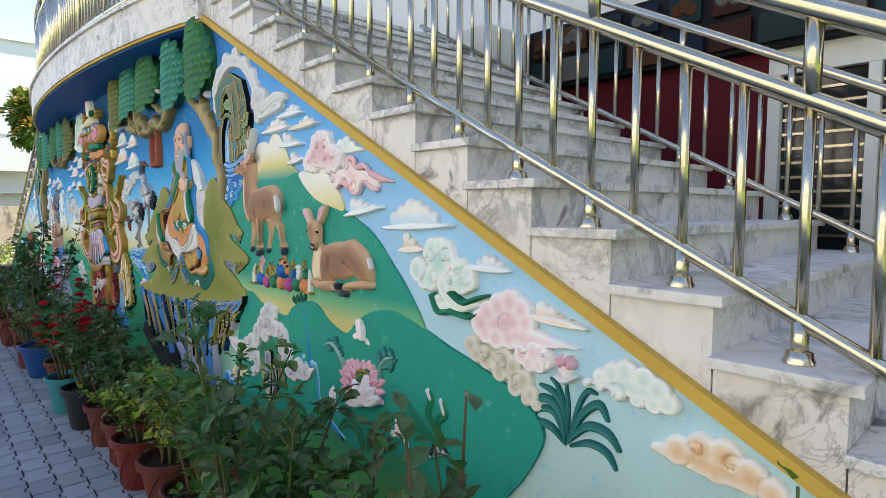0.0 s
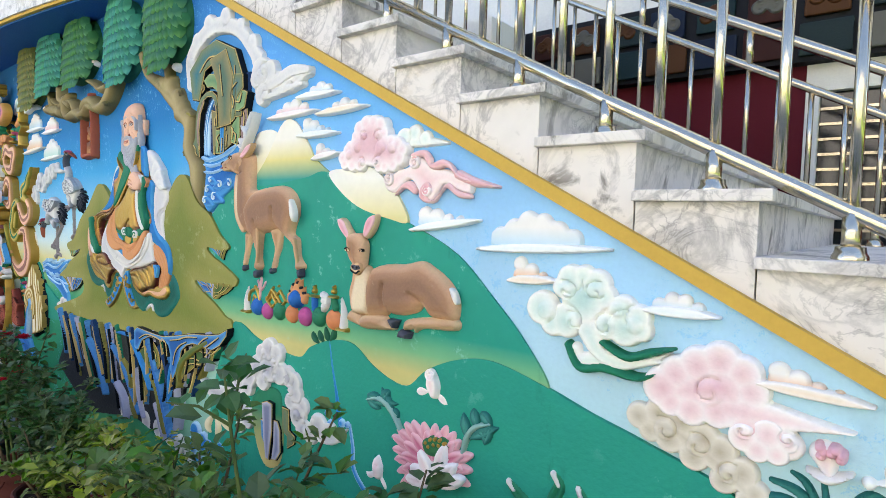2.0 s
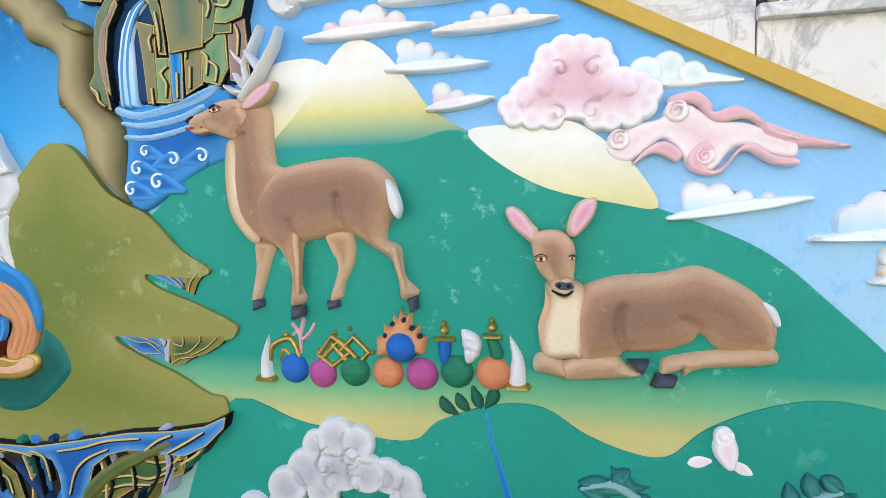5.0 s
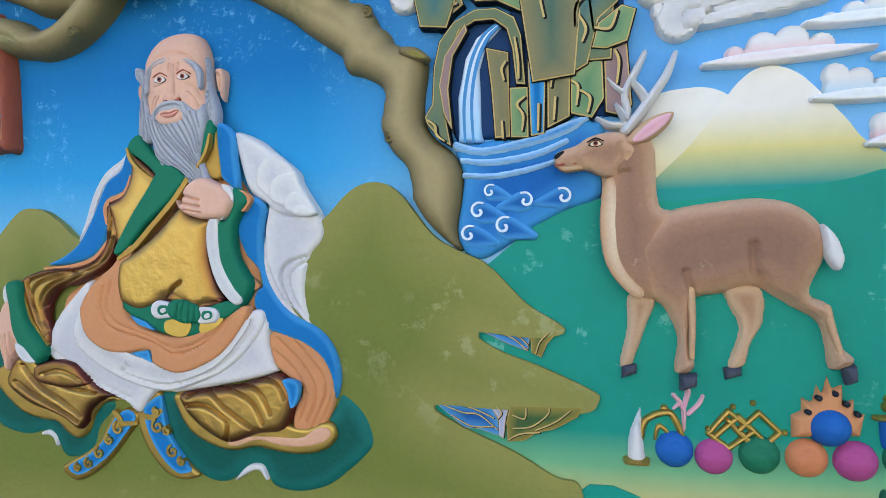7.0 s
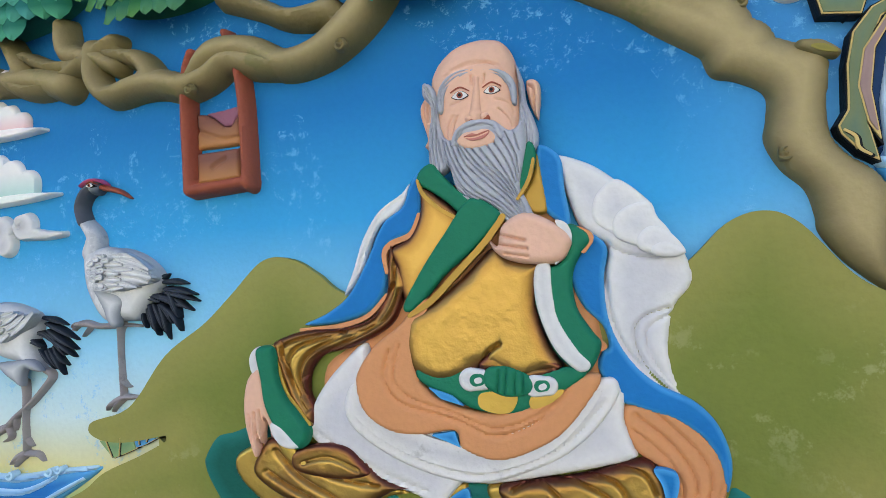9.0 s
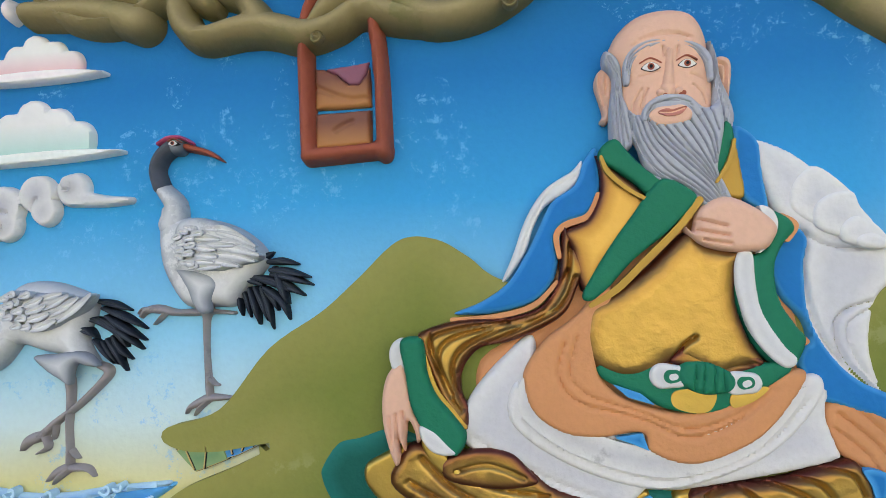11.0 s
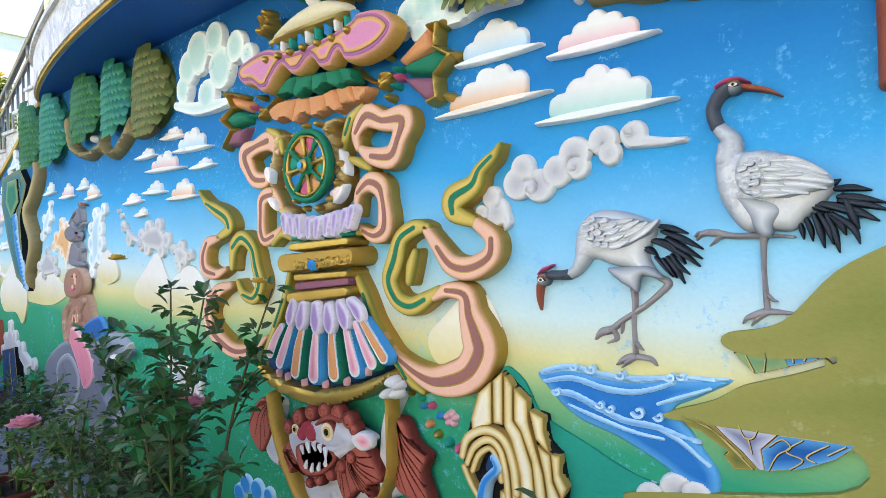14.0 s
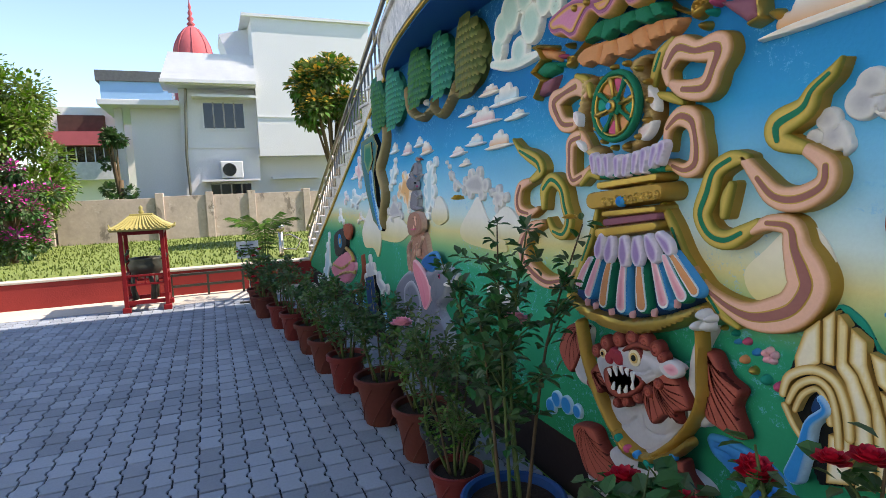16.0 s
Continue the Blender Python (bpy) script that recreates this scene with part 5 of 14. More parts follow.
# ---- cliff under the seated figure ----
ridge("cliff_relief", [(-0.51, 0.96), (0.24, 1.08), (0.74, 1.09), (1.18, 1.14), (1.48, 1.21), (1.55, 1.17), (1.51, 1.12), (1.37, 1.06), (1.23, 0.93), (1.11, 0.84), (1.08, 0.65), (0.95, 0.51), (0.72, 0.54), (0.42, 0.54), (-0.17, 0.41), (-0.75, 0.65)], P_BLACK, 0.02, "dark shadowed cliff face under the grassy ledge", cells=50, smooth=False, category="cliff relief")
T = "curling blue and olive rock slab of the cliff, lined in gold"
gilt_slab([(0.636, 1.119), (0.817, 1.112), (0.945, 1.112), (1.104, 1.141), (1.278, 1.176), (1.422, 1.191), (1.522, 1.210), (1.595, 1.245), (1.586, 1.206), (1.529, 1.152), (1.458, 1.117), (1.357, 1.121), (1.275, 1.121), (1.210, 1.102), (1.159, 1.065), (1.127, 0.974), (1.066, 0.890), (1.036, 0.946), (1.036, 1.026), (1.011, 1.073), (0.932, 1.086), (0.779, 1.081), (0.705, 1.051), (0.650, 0.985), (0.601, 0.991), (0.597, 1.095)], P_ROCKBLUE, 0.05, T, 110, [[(1.041, 1.105), (1.125, 1.122), (1.213, 1.148), (1.318, 1.162)], [(1.337, 1.130), (1.380, 1.161), (1.421, 1.178)], [(1.409, 1.128), (1.460, 1.157), (1.521, 1.193)], [(1.072, 0.979), (1.098, 1.050), (1.145, 1.093), (1.211, 1.122)], [(0.669, 1.059), (0.756, 1.094), (0.875, 1.094), (0.943, 1.083)], [(0.944, 1.098), (0.989, 1.082), (1.007, 1.014)]])
gilt_slab([(1.186, 1.057), (1.316, 1.116), (1.458, 1.115), (1.441, 1.058), (1.352, 1.022), (1.268, 0.996), (1.179, 0.940), (1.122, 0.895), (1.120, 0.954)], P_ROCKOLIVE, 0.035, T, 70, [[(1.207, 1.059), (1.272, 1.073), (1.294, 1.094), (1.356, 1.089), (1.438, 1.104)], [(1.195, 1.029), (1.270, 1.044), (1.333, 1.040), (1.416, 1.075)], [(1.171, 0.988), (1.247, 1.014), (1.332, 1.021)]])
gilt_slab([(0.626, 0.993), (0.704, 1.041), (0.789, 1.057), (0.857, 1.012), (0.881, 0.932), (0.836, 0.888), (0.692, 0.895), (0.619, 0.909)], P_ROCKOLIVE, 0.03, T, 60, [[(0.651, 0.995), (0.727, 1.022), (0.773, 0.995)], [(0.749, 1.003), (0.821, 0.999), (0.841, 0.949)]])
for i, (line, m, w) in enumerate((([(0.23, 0.94), (0.39, 0.85), (0.51, 0.72), (0.62, 0.60)], P_ROCKBLUE, 0.020), ([(0.74, 1.05), (0.83, 0.90), (0.93, 0.73), (1.01, 0.56)], P_ROCKBLUE, 0.026), ([(0.55, 1.02), (0.69, 0.90), (0.78, 0.78)], P_BLUE, 0.016),
                                  ([(0.39, 0.88), (0.49, 0.81), (0.52, 0.64), (0.57, 0.56)], P_ROCKOLIVE, 0.014), ([(0.78, 0.86), (0.86, 0.77), (0.91, 0.64), (0.95, 0.57)], P_ROCKOLIVE, 0.016), ([(0.32, 0.72), (0.42, 0.65), (0.46, 0.54)], P_ROCKGREY, 0.018),
                                  ([(0.59, 0.86), (0.61, 0.72), (0.67, 0.59)], P_ROCKGREY, 0.014), ([(1.12, 1.08), (1.03, 0.96), (1.00, 0.82), (1.04, 0.70)], P_BLUE, 0.018), ([(1.41, 1.15), (1.24, 1.07), (1.13, 0.98), (1.11, 0.87)], P_ROCKOLIVE, 0.022),
                                  ([(1.52, 1.19), (1.33, 1.11), (1.20, 1.03)], P_BLUE, 0.016), ([(0.88, 1.04), (0.96, 0.95), (0.99, 0.82)], P_NAVY, 0.016), ([(-0.12, 0.92), (0.05, 0.79), (0.15, 0.62)], P_ROCKBLUE, 0.02), ([(0.82, 0.70), (0.88, 0.61), (0.93, 0.53)], P_ROCKGREY, 0.016),
                                  ([(0.18, 1.03), (0.55, 1.05), (0.93, 1.09), (1.26, 1.13)], P_BLUE, 0.012), ([(1.08, 0.84), (1.09, 0.73), (1.07, 0.62)], P_ROCKGREY, 0.012))):
    n = len(line)
    Relief().add([limb(*[(x, z, w * (0.7 + 0.5 * math.sin(math.pi * (k + 0.6) / n))) for k, (x, z) in enumerate(line)])], m, 0.045 + 0.006 * (i % 3), rim=0.014, cells=44).put("rock_rib_relief", label="curling painted rock rib of the cliff", category="rock relief", group="ribs of the cliff")
edge_line = curve_through([(-0.639, 1.061), (-0.232, 1.043), (0.248, 1.071), (0.710, 1.108), (1.064, 1.142), (1.300, 1.157), (1.517, 1.198)], 8)
foot_line = curve_through([(-0.513, 0.707), (-0.041, 0.568), (0.353, 0.524), (0.714, 0.619), (1.032, 0.703), (1.223, 0.835), (1.441, 1.067)], 8)
rr = random.Random(5)
for k in range(30):
    f = (k + 0.5) / 30
    (x0, z0), (x1, z1) = edge_line[int(f * (len(edge_line) - 1))], foot_line[int(f * (len(foot_line) - 1))]
    g = rr.uniform(0.55, 1.0)
    bend = rr.uniform(-0.03, 0.03)
    tip = (x0 + (x1 - x0) * g, z0 + (z1 - z0) * g)
    mid = (x0 + (tip[0] - x0) * 0.35 + bend, z0 + (tip[1] - z0) * 0.5)
    top = (x0 - 0.04 + bend, z0 - 0.01)
    w = rr.uniform(0.010, 0.020)
    m = (P_ROCKBLUE, P_NAVY, P_ROCKOLIVE, P_ROCKBLUE, P_ROCKGREY, P_GREENEDGE)[k % 6]
    R = Relief().add([limb((*top, w * 1.5), (*mid, w), (*tip, w * 0.8))], m, 0.030 + 0.018 * rr.random(), rim=0.008, cells=46)
    line_on(R, [(top[0] + w * 0.6, top[1] - 0.02), (mid[0] + w * 0.5, mid[1]), (tip[0] + w * 0.3, tip[1] + 0.02)], P_GOLDLINE if k % 2 else P_INK, 0.003, 0.044, 0.004)
    R.put("rock_rib_relief", label="curling painted rock rib of the cliff", category="rock relief", group="ribs of the cliff")
puff_cloud([(0.48, 0.61, 0.066), (0.59, 0.65, 0.070), (0.38, 0.54, 0.054), (0.68, 0.57, 0.063), (0.82, 0.56, 0.057), (0.96, 0.55, 0.060), (1.06, 0.53, 0.054), (1.17, 0.50, 0.048)], P_GREYWHITE, 0.03, label="grey-white cloud bank at the foot of the cliff")
ridge("mound_relief", [(-2.13, 0.16), (-0.79, 0.32), (0.20, 0.49), (0.52, 0.55), (0.81, 0.51), (1.07, 0.41), (1.31, 0.34), (0.69, -0.03), (-1.27, -0.37)], P_MOUND, 0.022, "green mound at the foot of the wall", cells=50)
R = Relief()
for c in ([(1.41, 0.77, 0.015), (1.37, 0.72, 0.031), (1.39, 0.69, 0.015)], [(1.45, 0.77, 0.015), (1.47, 0.73, 0.030), (1.45, 0.66, 0.012)], [(1.49, 0.77, 0.015), (1.54, 0.76, 0.027), (1.57, 0.74, 0.010)]):
    R.add([limb(*c)], P_CREAM, 0.03, rim=0.02, cells=18)
R.add([discs((1.44, 0.79, 0.029))], P_LEAFGREEN, 0.03, base=0.01, rim=0.03, cells=12)
R.put("lotus_relief", label="small cream lotus in the blue waves", category="lotus relief")
puff_cloud([(1.23, 0.65, 0.047), (1.31, 0.61, 0.051), (1.19, 0.56, 0.048), (1.38, 0.60, 0.046), (1.48, 0.62, 0.040), (1.27, 0.50, 0.047)], P_BLUE_PALE, 0.026, [(1.23, 0.62, 0.031), (1.35, 0.60, 0.031)], label="curling blue waves below the cliff", group="waves")

# ---- flowers on the right slope ----
lotus = empty("lotus_relief", (0, 0, 0), label="large pink lotus with a green seed head in raised plaster", category="lotus relief")
for root, tips, w, m, base in (((2.854, 0.96), [(2.96, 1.066), (3.012, 1.033), (3.011, 0.98), (3.003, 0.928), (2.9, 1.1), (2.85, 1.094), (2.749, 1.082), (2.712, 1.066), (2.678, 1.035), (2.651, 1.003), (2.656, 0.958), (2.668, 0.922), (2.683, 0.88), (2.701, 0.839), (2.936, 1.087), (2.797, 1.087)], 0.024, P_PINK, 0.018), ((2.859, 0.956), [(2.94, 1.058), (2.977, 1.028), (2.98, 0.981), (2.974, 0.938), (2.88, 1.075), (2.822, 1.066), (2.757, 1.043), (2.722, 1.001), (2.711, 0.954), (2.72, 0.905), (2.731, 0.863)], 0.024, P_PINKDEEP, 0.028), ((2.876, 0.898), [(2.806, 0.996), (2.915, 1.047), (2.887, 0.978), (2.771, 0.934), (2.96, 0.992), (2.751, 0.887), (2.992, 0.953), (2.845, 0.937)], 0.026, P_PINKCLOUD, 0.044)):
    for x, z in tips:
        dx, dz = x - root[0], z - root[1]
        Relief().add([limb((root[0] + 0.25 * dx, root[1] + 0.25 * dz, w * 0.7), (root[0] + 0.62 * dx, root[1] + 0.62 * dz, w), (x - 0.1 * dx, z - 0.1 * dz, w * 0.55), (x, z, 0.002))], m, 0.014, base=base, rim=0.012, cells=34, grooves=[([(root[0] + 0.5 * dx, root[1] + 0.5 * dz), (x - 0.06 * dx, z - 0.06 * dz)], 0.003, 0.004)]).put("petal", lotus)
seed = Relief().add([shape([(2.811, 1.032), (2.845, 1.057), (2.902, 1.065), (2.925, 1.05), (2.922, 1.017), (2.872, 0.989), (2.825, 0.993)])], P_LEAFGREEN, 0.02, base=0.03, rim=0.02, cells=40)
for x, z in ((2.834, 1.033), (2.853, 1.048), (2.873, 1.055), (2.894, 1.056), (2.913, 1.05), (2.846, 1.023), (2.869, 1.035), (2.891, 1.039), (2.908, 1.035)):
    seed.add([discs((x, z, 0.007))], P_GOLD_DULL, 0.008, base=0.048, rim=0.007, cells=10)
seed.put("seed_head", lotus)


def bud(px, m=P_PINKCLOUD):
    (x, z, r), = [px]
    R = Relief()
    R.add([limb((x - r * 0.3, z - r * 0.6, r * 0.35), (x - r * 1.1, z - r * 1.0, r * 0.4), (x - r * 1.6, z - r * 0.7, r * 0.08))], m, 0.02, rim=0.012, cells=18)
    R.add([limb((x + r * 0.3, z - r * 0.7, r * 0.35), (x + r * 0.9, z - r * 1.4, r * 0.35), (x + r * 1.0, z - r * 1.8, r * 0.08))], m, 0.02, rim=0.012, cells=18)
    R.add([limb((x, z - r * 0.5, r * 0.7), (x, z + r * 0.3, r * 0.75), (x + r * 0.1, z + r, r * 0.3))], m, 0.035, rim=0.03, cells=22, grooves=[(spiral(x, z + r * 0.5, r * 0.5), 0.005, 0.008)])
    R.put("lotus_bud_relief", label="pink lotus bud in raised plaster", category="lotus bud", group="lotus buds")


R = Relief()
for pts, d in (([(2.806, 1.197, 0.0133), (2.778, 1.192, 0.0217), (2.754, 1.187, 0.0034)], 0.018), ([(2.851, 1.198, 0.013), (2.877, 1.182, 0.0205), (2.905, 1.168, 0.0031)], 0.018), ([(2.846, 1.197, 0.0178), (2.838, 1.23, 0.0292), (2.834, 1.261, 0.0184)], 0.04)):
    R.add([limb(*pts)], P_PINKCLOUD, d, rim=0.014, cells=44)
R.add([discs((2.832, 1.263, 0.0216))], P_PINKCLOUD, 0.008, base=0.034, rim=0.008, cells=34, grooves=[(spiral(2.832, 1.263, 0.018, 1.3, 0.6), 0.003, 0.007)])
R.add([limb((2.838, 1.18, 0.0054), (2.837, 1.139, 0.0044), (2.837, 1.096, 0.0044))], P_STEMPALE, 0.012, rim=0.008, cells=30)
R.put("lotus_bud_relief", label="pink lotus bud on a thin stem in raised plaster", category="lotus bud", group="lotus buds")
for q in ((2.58, 0.86, 0.041), (3.12, 0.86, 0.049)):
    bud(q)


def frond(points, mat, w=0.02, depth=0.02, label="curved green leaf in raised plaster", group="painted leaves"):
    n = len(points)
    R = Relief().add([limb(*[(x, z, w * (0.25 + math.sin(math.pi * (k + 0.4) / n))) for k, (x, z) in enumerate(points)])], mat, depth, rim=0.016, cells=46, grooves=[(points, 0.004, 0.008)])
    R.put("leaf_relief", label=label, category="leaf relief", group=group)


for stem, leaflets in (([(2.973, 1.031, 0.0084), (2.986, 1.083, 0.0112), (3.021, 1.128, 0.0105), (3.074, 1.15, 0.0049)], [(2.967, 1.162), (3.007, 1.186), (3.037, 1.18), (3.107, 1.147), (3.077, 1.11), (3.052, 1.076)]), ([(2.691, 1.038, 0.0094), (2.654, 1.089, 0.0123), (2.593, 1.124, 0.0111), (2.519, 1.108, 0.0049)], [(2.589, 1.166), (2.631, 1.163), (2.678, 1.122), (2.674, 1.082), (2.512, 1.122), (2.588, 1.086)])):
    leaf = Relief()
    for k, (x, z) in enumerate(leaflets):
        bx_, bz_, _ = stem[1 + min(2, k % 3)]
        leaf.add([limb((bx_, bz_, 0.008), ((bx_ + x) / 2, (bz_ + z) / 2, 0.021), (x, z, 0.003))], P_FROND, 0.014, base=0.014, rim=0.012, cells=34, grooves=[([(bx_, bz_), (x, z)], 0.003, 0.005)])
    leaf.add([limb(*stem)], P_STEMPALE, 0.020, base=0.016, rim=0.012, cells=50)
    leaf.put("leaf_relief", label="feathered teal leaf with a pale curved stem", category="leaf relief", group="painted leaves")
for pts, w in (([(2.84, 0.59), (2.81, 0.74), (2.71, 0.76), (2.64, 0.71)], 0.03), ([(2.84, 0.59), (2.90, 0.75), (2.97, 0.75)], 0.03)):
    frond(pts, P_LEAFGREEN, w)
for pts, w in (([(3.95, 1.05), (3.93, 1.14), (3.87, 1.17), (3.79, 1.14)], 0.013), ([(3.96, 1.06), (3.94, 1.16), (3.90, 1.20), (3.85, 1.21)], 0.010), ([(3.97, 1.06), (4.01, 1.15), (4.07, 1.20), (4.10, 1.16)], 0.012), ([(3.96, 1.05), (4.03, 1.12), (4.10, 1.12), (4.14, 1.08)], 0.013), ([(3.95, 1.04), (3.90, 1.08), (3.84, 1.08), (3.79, 1.04)], 0.012), ([(3.96, 1.06), (3.96, 1.16), (3.95, 1.24)], 0.007),
               ([(3.96, 1.05), (4.00, 1.18), (4.03, 1.23), (4.06, 1.23)], 0.009), ([(3.95, 1.05), (3.91, 1.13), (3.85, 1.13), (3.81, 1.09)], 0.010), ([(3.97, 1.04), (4.04, 1.07), (4.10, 1.06), (4.13, 1.02)], 0.011), ([(3.96, 1.05), (3.95, 1.15), (3.92, 1.22), (3.89, 1.24)], 0.008)):
    frond(pts, P_FROND, w, 0.018, label="arching teal leaf of the tall flower")
R = Relief()
R.add([limb((3.96, 1.26, 0.014), (3.95, 1.30, 0.032))], P_PINKCLOUD, 0.03, rim=0.02, cells=20).add([limb((3.92, 1.26, 0.006), (3.96, 1.25, 0.013), (4.00, 1.27, 0.006))], P_WHITE, 0.04, rim=0.012, cells=24)
R.add([discs(*[(x + 0.02 * math.cos(k * 1.3), z + 0.010 * math.sin(k * 2.1), 0.012) for k in range(8) for x, z, r in [(3.96, 1.31, 0.015)]])], P_PINK, 0.036, base=0.01, rim=0.012, cells=26)
R.put("flower_relief", label="pale pink flower head on a tall stem in raised plaster", category="flower relief")
for pts in ([(3.35, 0.87), (3.28, 0.90), (3.23, 0.93), (3.17, 0.97), (3.15, 0.99)], [(3.36, 0.87), (3.32, 0.94), (3.30, 0.97), (3.32, 1.03), (3.30, 1.06)], [(3.37, 0.88), (3.36, 0.95), (3.40, 0.99), (3.38, 1.04)], [(3.34, 0.86), (3.23, 0.89), (3.16, 0.89), (3.15, 0.84)]):
    frond(pts, P_GREENEDGE, 0.020, 0.026, "wavy teal flame-like leaf with white curl", "wavy leaves")
    Relief().add([limb((pts[-2][0], pts[-2][1], 0.010), (pts[-1][0], pts[-1][1], 0.012))], P_GREYWHITE, 0.03, rim=0.01, cells=14).put("leaf_curl_relief", label="white curled tip of a wavy leaf", category="leaf relief", group="leaf curls")
R = Relief()
R.add([shape([(3.24, 0.76), (3.25, 0.81), (3.32, 0.83), (3.33, 0.86), (3.41, 0.86), (3.44, 0.84)], False)], P_BLACK, 0.026, rim=0.01, cells=20).add([shape([(3.26, 0.77), (3.26, 0.80), (3.31, 0.81), (3.32, 0.79)], False), shape([(3.34, 0.80), (3.35, 0.85), (3.40, 0.85), (3.42, 0.83)], False)], P_ROCKGREY, 0.008, base=0.026, rim=0.008, cells=24)
R.put("rock_relief", label="small blue-grey rock edged in black", category="rock relief")
for pts in ([(1.55, 1.17), (1.58, 1.12), (1.53, 1.05)], [(1.58, 1.15), (1.62, 1.10), (1.61, 1.04)], [(1.55, 1.09), (1.58, 1.05), (1.62, 1.02)]):
    frond(pts, P_GREENEDGE, 0.012, 0.012, "curled dark green sprig on the teal hill", "sprigs")

# ---- olive hill and ledges behind the seated figure ----
ridge("hill_relief", [(-0.31, 1.20), (-0.28, 1.31), (-0.47, 1.31), (-0.69, 1.30), (-0.69, 1.32), (-0.58, 1.37), (-0.51, 1.42), (-0.39, 1.47), (-0.30, 1.52), (-0.43, 1.50), (-0.51, 1.50), (-0.56, 1.52), (-0.55, 1.55), (-0.43, 1.59), (-0.32, 1.72), (-0.20, 1.80), (-0.12, 1.87), (-0.03, 1.95), (0.05, 1.95), (0.12, 1.91)] + [(0.19, 1.86), (0.41, 1.79), (0.72, 1.77), (0.92, 1.88), (1.02, 1.97), (1.09, 1.99), (1.15, 1.96), (1.23, 1.86), (1.29, 1.82), (1.37, 1.78), (1.46, 1.69), (1.54, 1.64), (1.54, 1.62), (1.47, 1.61), (1.34, 1.62), (1.39, 1.58), (1.50, 1.54), (1.61, 1.49), (1.62, 1.47), (1.58, 1.44), (1.38, 1.44), (1.23, 1.44), (1.31, 1.39), (1.43, 1.34), (1.52, 1.29)] + [(1.57, 1.28), (1.58, 1.23), (1.52, 1.17), (1.39, 1.12), (1.17, 1.10), (0.89, 1.11), (0.59, 1.09)] + [(0.42, 1.06), (-0.32, 1.05), (-0.83, 1.05)], P_OLIVE, 0.022, "olive green hill with jutting ledges behind the seated figure", cells=220, rim=0.006,
      grooves=[([(0.90, 1.83), (1.01, 1.82), (1.21, 1.83)], 0.004, 0.004)])
T = "painted rock under a ledge with blue and olive ribs"
gilt_slab([(1.337, 1.628), (1.470, 1.628), (1.462, 1.577), (1.417, 1.592)], P_ROCKBLUE, 0.012, T, 50, [[(1.362, 1.623), (1.417, 1.613), (1.458, 1.583)], [(1.408, 1.624), (1.444, 1.609), (1.462, 1.592)]], edge=0.0022)
gilt_slab([(1.466, 1.628), (1.543, 1.631), (1.524, 1.615), (1.507, 1.597), (1.493, 1.564), (1.469, 1.574)], P_ROCKOLIVE, 0.016, T, 50, [[(1.511, 1.624), (1.489, 1.601), (1.480, 1.574)]], edge=0.0022)
gilt_slab([(1.229, 1.451), (1.370, 1.449), (1.389, 1.418), (1.394, 1.374), (1.342, 1.388), (1.305, 1.390), (1.267, 1.420)], P_ROCKBLUE, 0.012, T, 60, [[(1.248, 1.446), (1.305, 1.427), (1.343, 1.424), (1.388, 1.391)], [(1.286, 1.447), (1.333, 1.437), (1.379, 1.418)], [(1.277, 1.419), (1.324, 1.396), (1.379, 1.398)]], edge=0.0022)
gilt_slab([(1.367, 1.448), (1.418, 1.450), (1.409, 1.419), (1.403, 1.369), (1.390, 1.377), (1.389, 1.418)], P_ROCKGREY, 0.016, T, 40, [[(1.387, 1.445), (1.398, 1.432), (1.390, 1.418)]], edge=0.0022)
gilt_slab([(1.418, 1.451), (1.587, 1.455), (1.574, 1.431), (1.522, 1.400), (1.482, 1.390), (1.451, 1.369), (1.411, 1.364), (1.408, 1.410)], P_ROCKOLIVE, 0.018, T, 70, [[(1.425, 1.429), (1.452, 1.422), (1.456, 1.447)], [(1.425, 1.398), (1.469, 1.405), (1.505, 1.434), (1.509, 1.450)], [(1.478, 1.397), (1.522, 1.418), (1.557, 1.446)], [(1.415, 1.371), (1.442, 1.386), (1.487, 1.392)]], edge=0.0022)
gilt_slab([(-0.535, 1.501), (-0.425, 1.519), (-0.411, 1.482), (-0.460, 1.463), (-0.486, 1.454), (-0.511, 1.477)], P_SLABGREEN, 0.014, T, 50, [[(-0.507, 1.499), (-0.488, 1.461)], [(-0.461, 1.510), (-0.465, 1.464)]], edge=0.0022)
gilt_slab([(-0.425, 1.517), (-0.290, 1.539), (-0.339, 1.514), (-0.390, 1.490), (-0.423, 1.481)], P_ROCKBLUE, 0.012, T, 50, [[(-0.407, 1.514), (-0.403, 1.495)], [(-0.373, 1.522), (-0.381, 1.502)], [(-0.335, 1.530), (-0.356, 1.513)]], edge=0.0022)
gilt_slab([(-0.681, 1.319), (-0.593, 1.318), (-0.554, 1.282), (-0.511, 1.249), (-0.473, 1.214), (-0.530, 1.201), (-0.556, 1.230), (-0.544, 1.243), (-0.613, 1.282), (-0.644, 1.287)], P_ROCKOLIVE, 0.014, T, 60, [[(-0.654, 1.311), (-0.583, 1.292), (-0.525, 1.246), (-0.487, 1.213)], [(-0.623, 1.316), (-0.563, 1.280), (-0.511, 1.239)]], edge=0.0022)
gilt_slab([(-0.591, 1.318), (-0.433, 1.312), (-0.469, 1.267), (-0.460, 1.217), (-0.473, 1.214), (-0.511, 1.251), (-0.554, 1.284)], P_ROCKGREY, 0.016, T, 60, [[(-0.520, 1.317), (-0.506, 1.290), (-0.487, 1.293), (-0.478, 1.314)], [(-0.497, 1.286), (-0.489, 1.253)]], edge=0.0022)
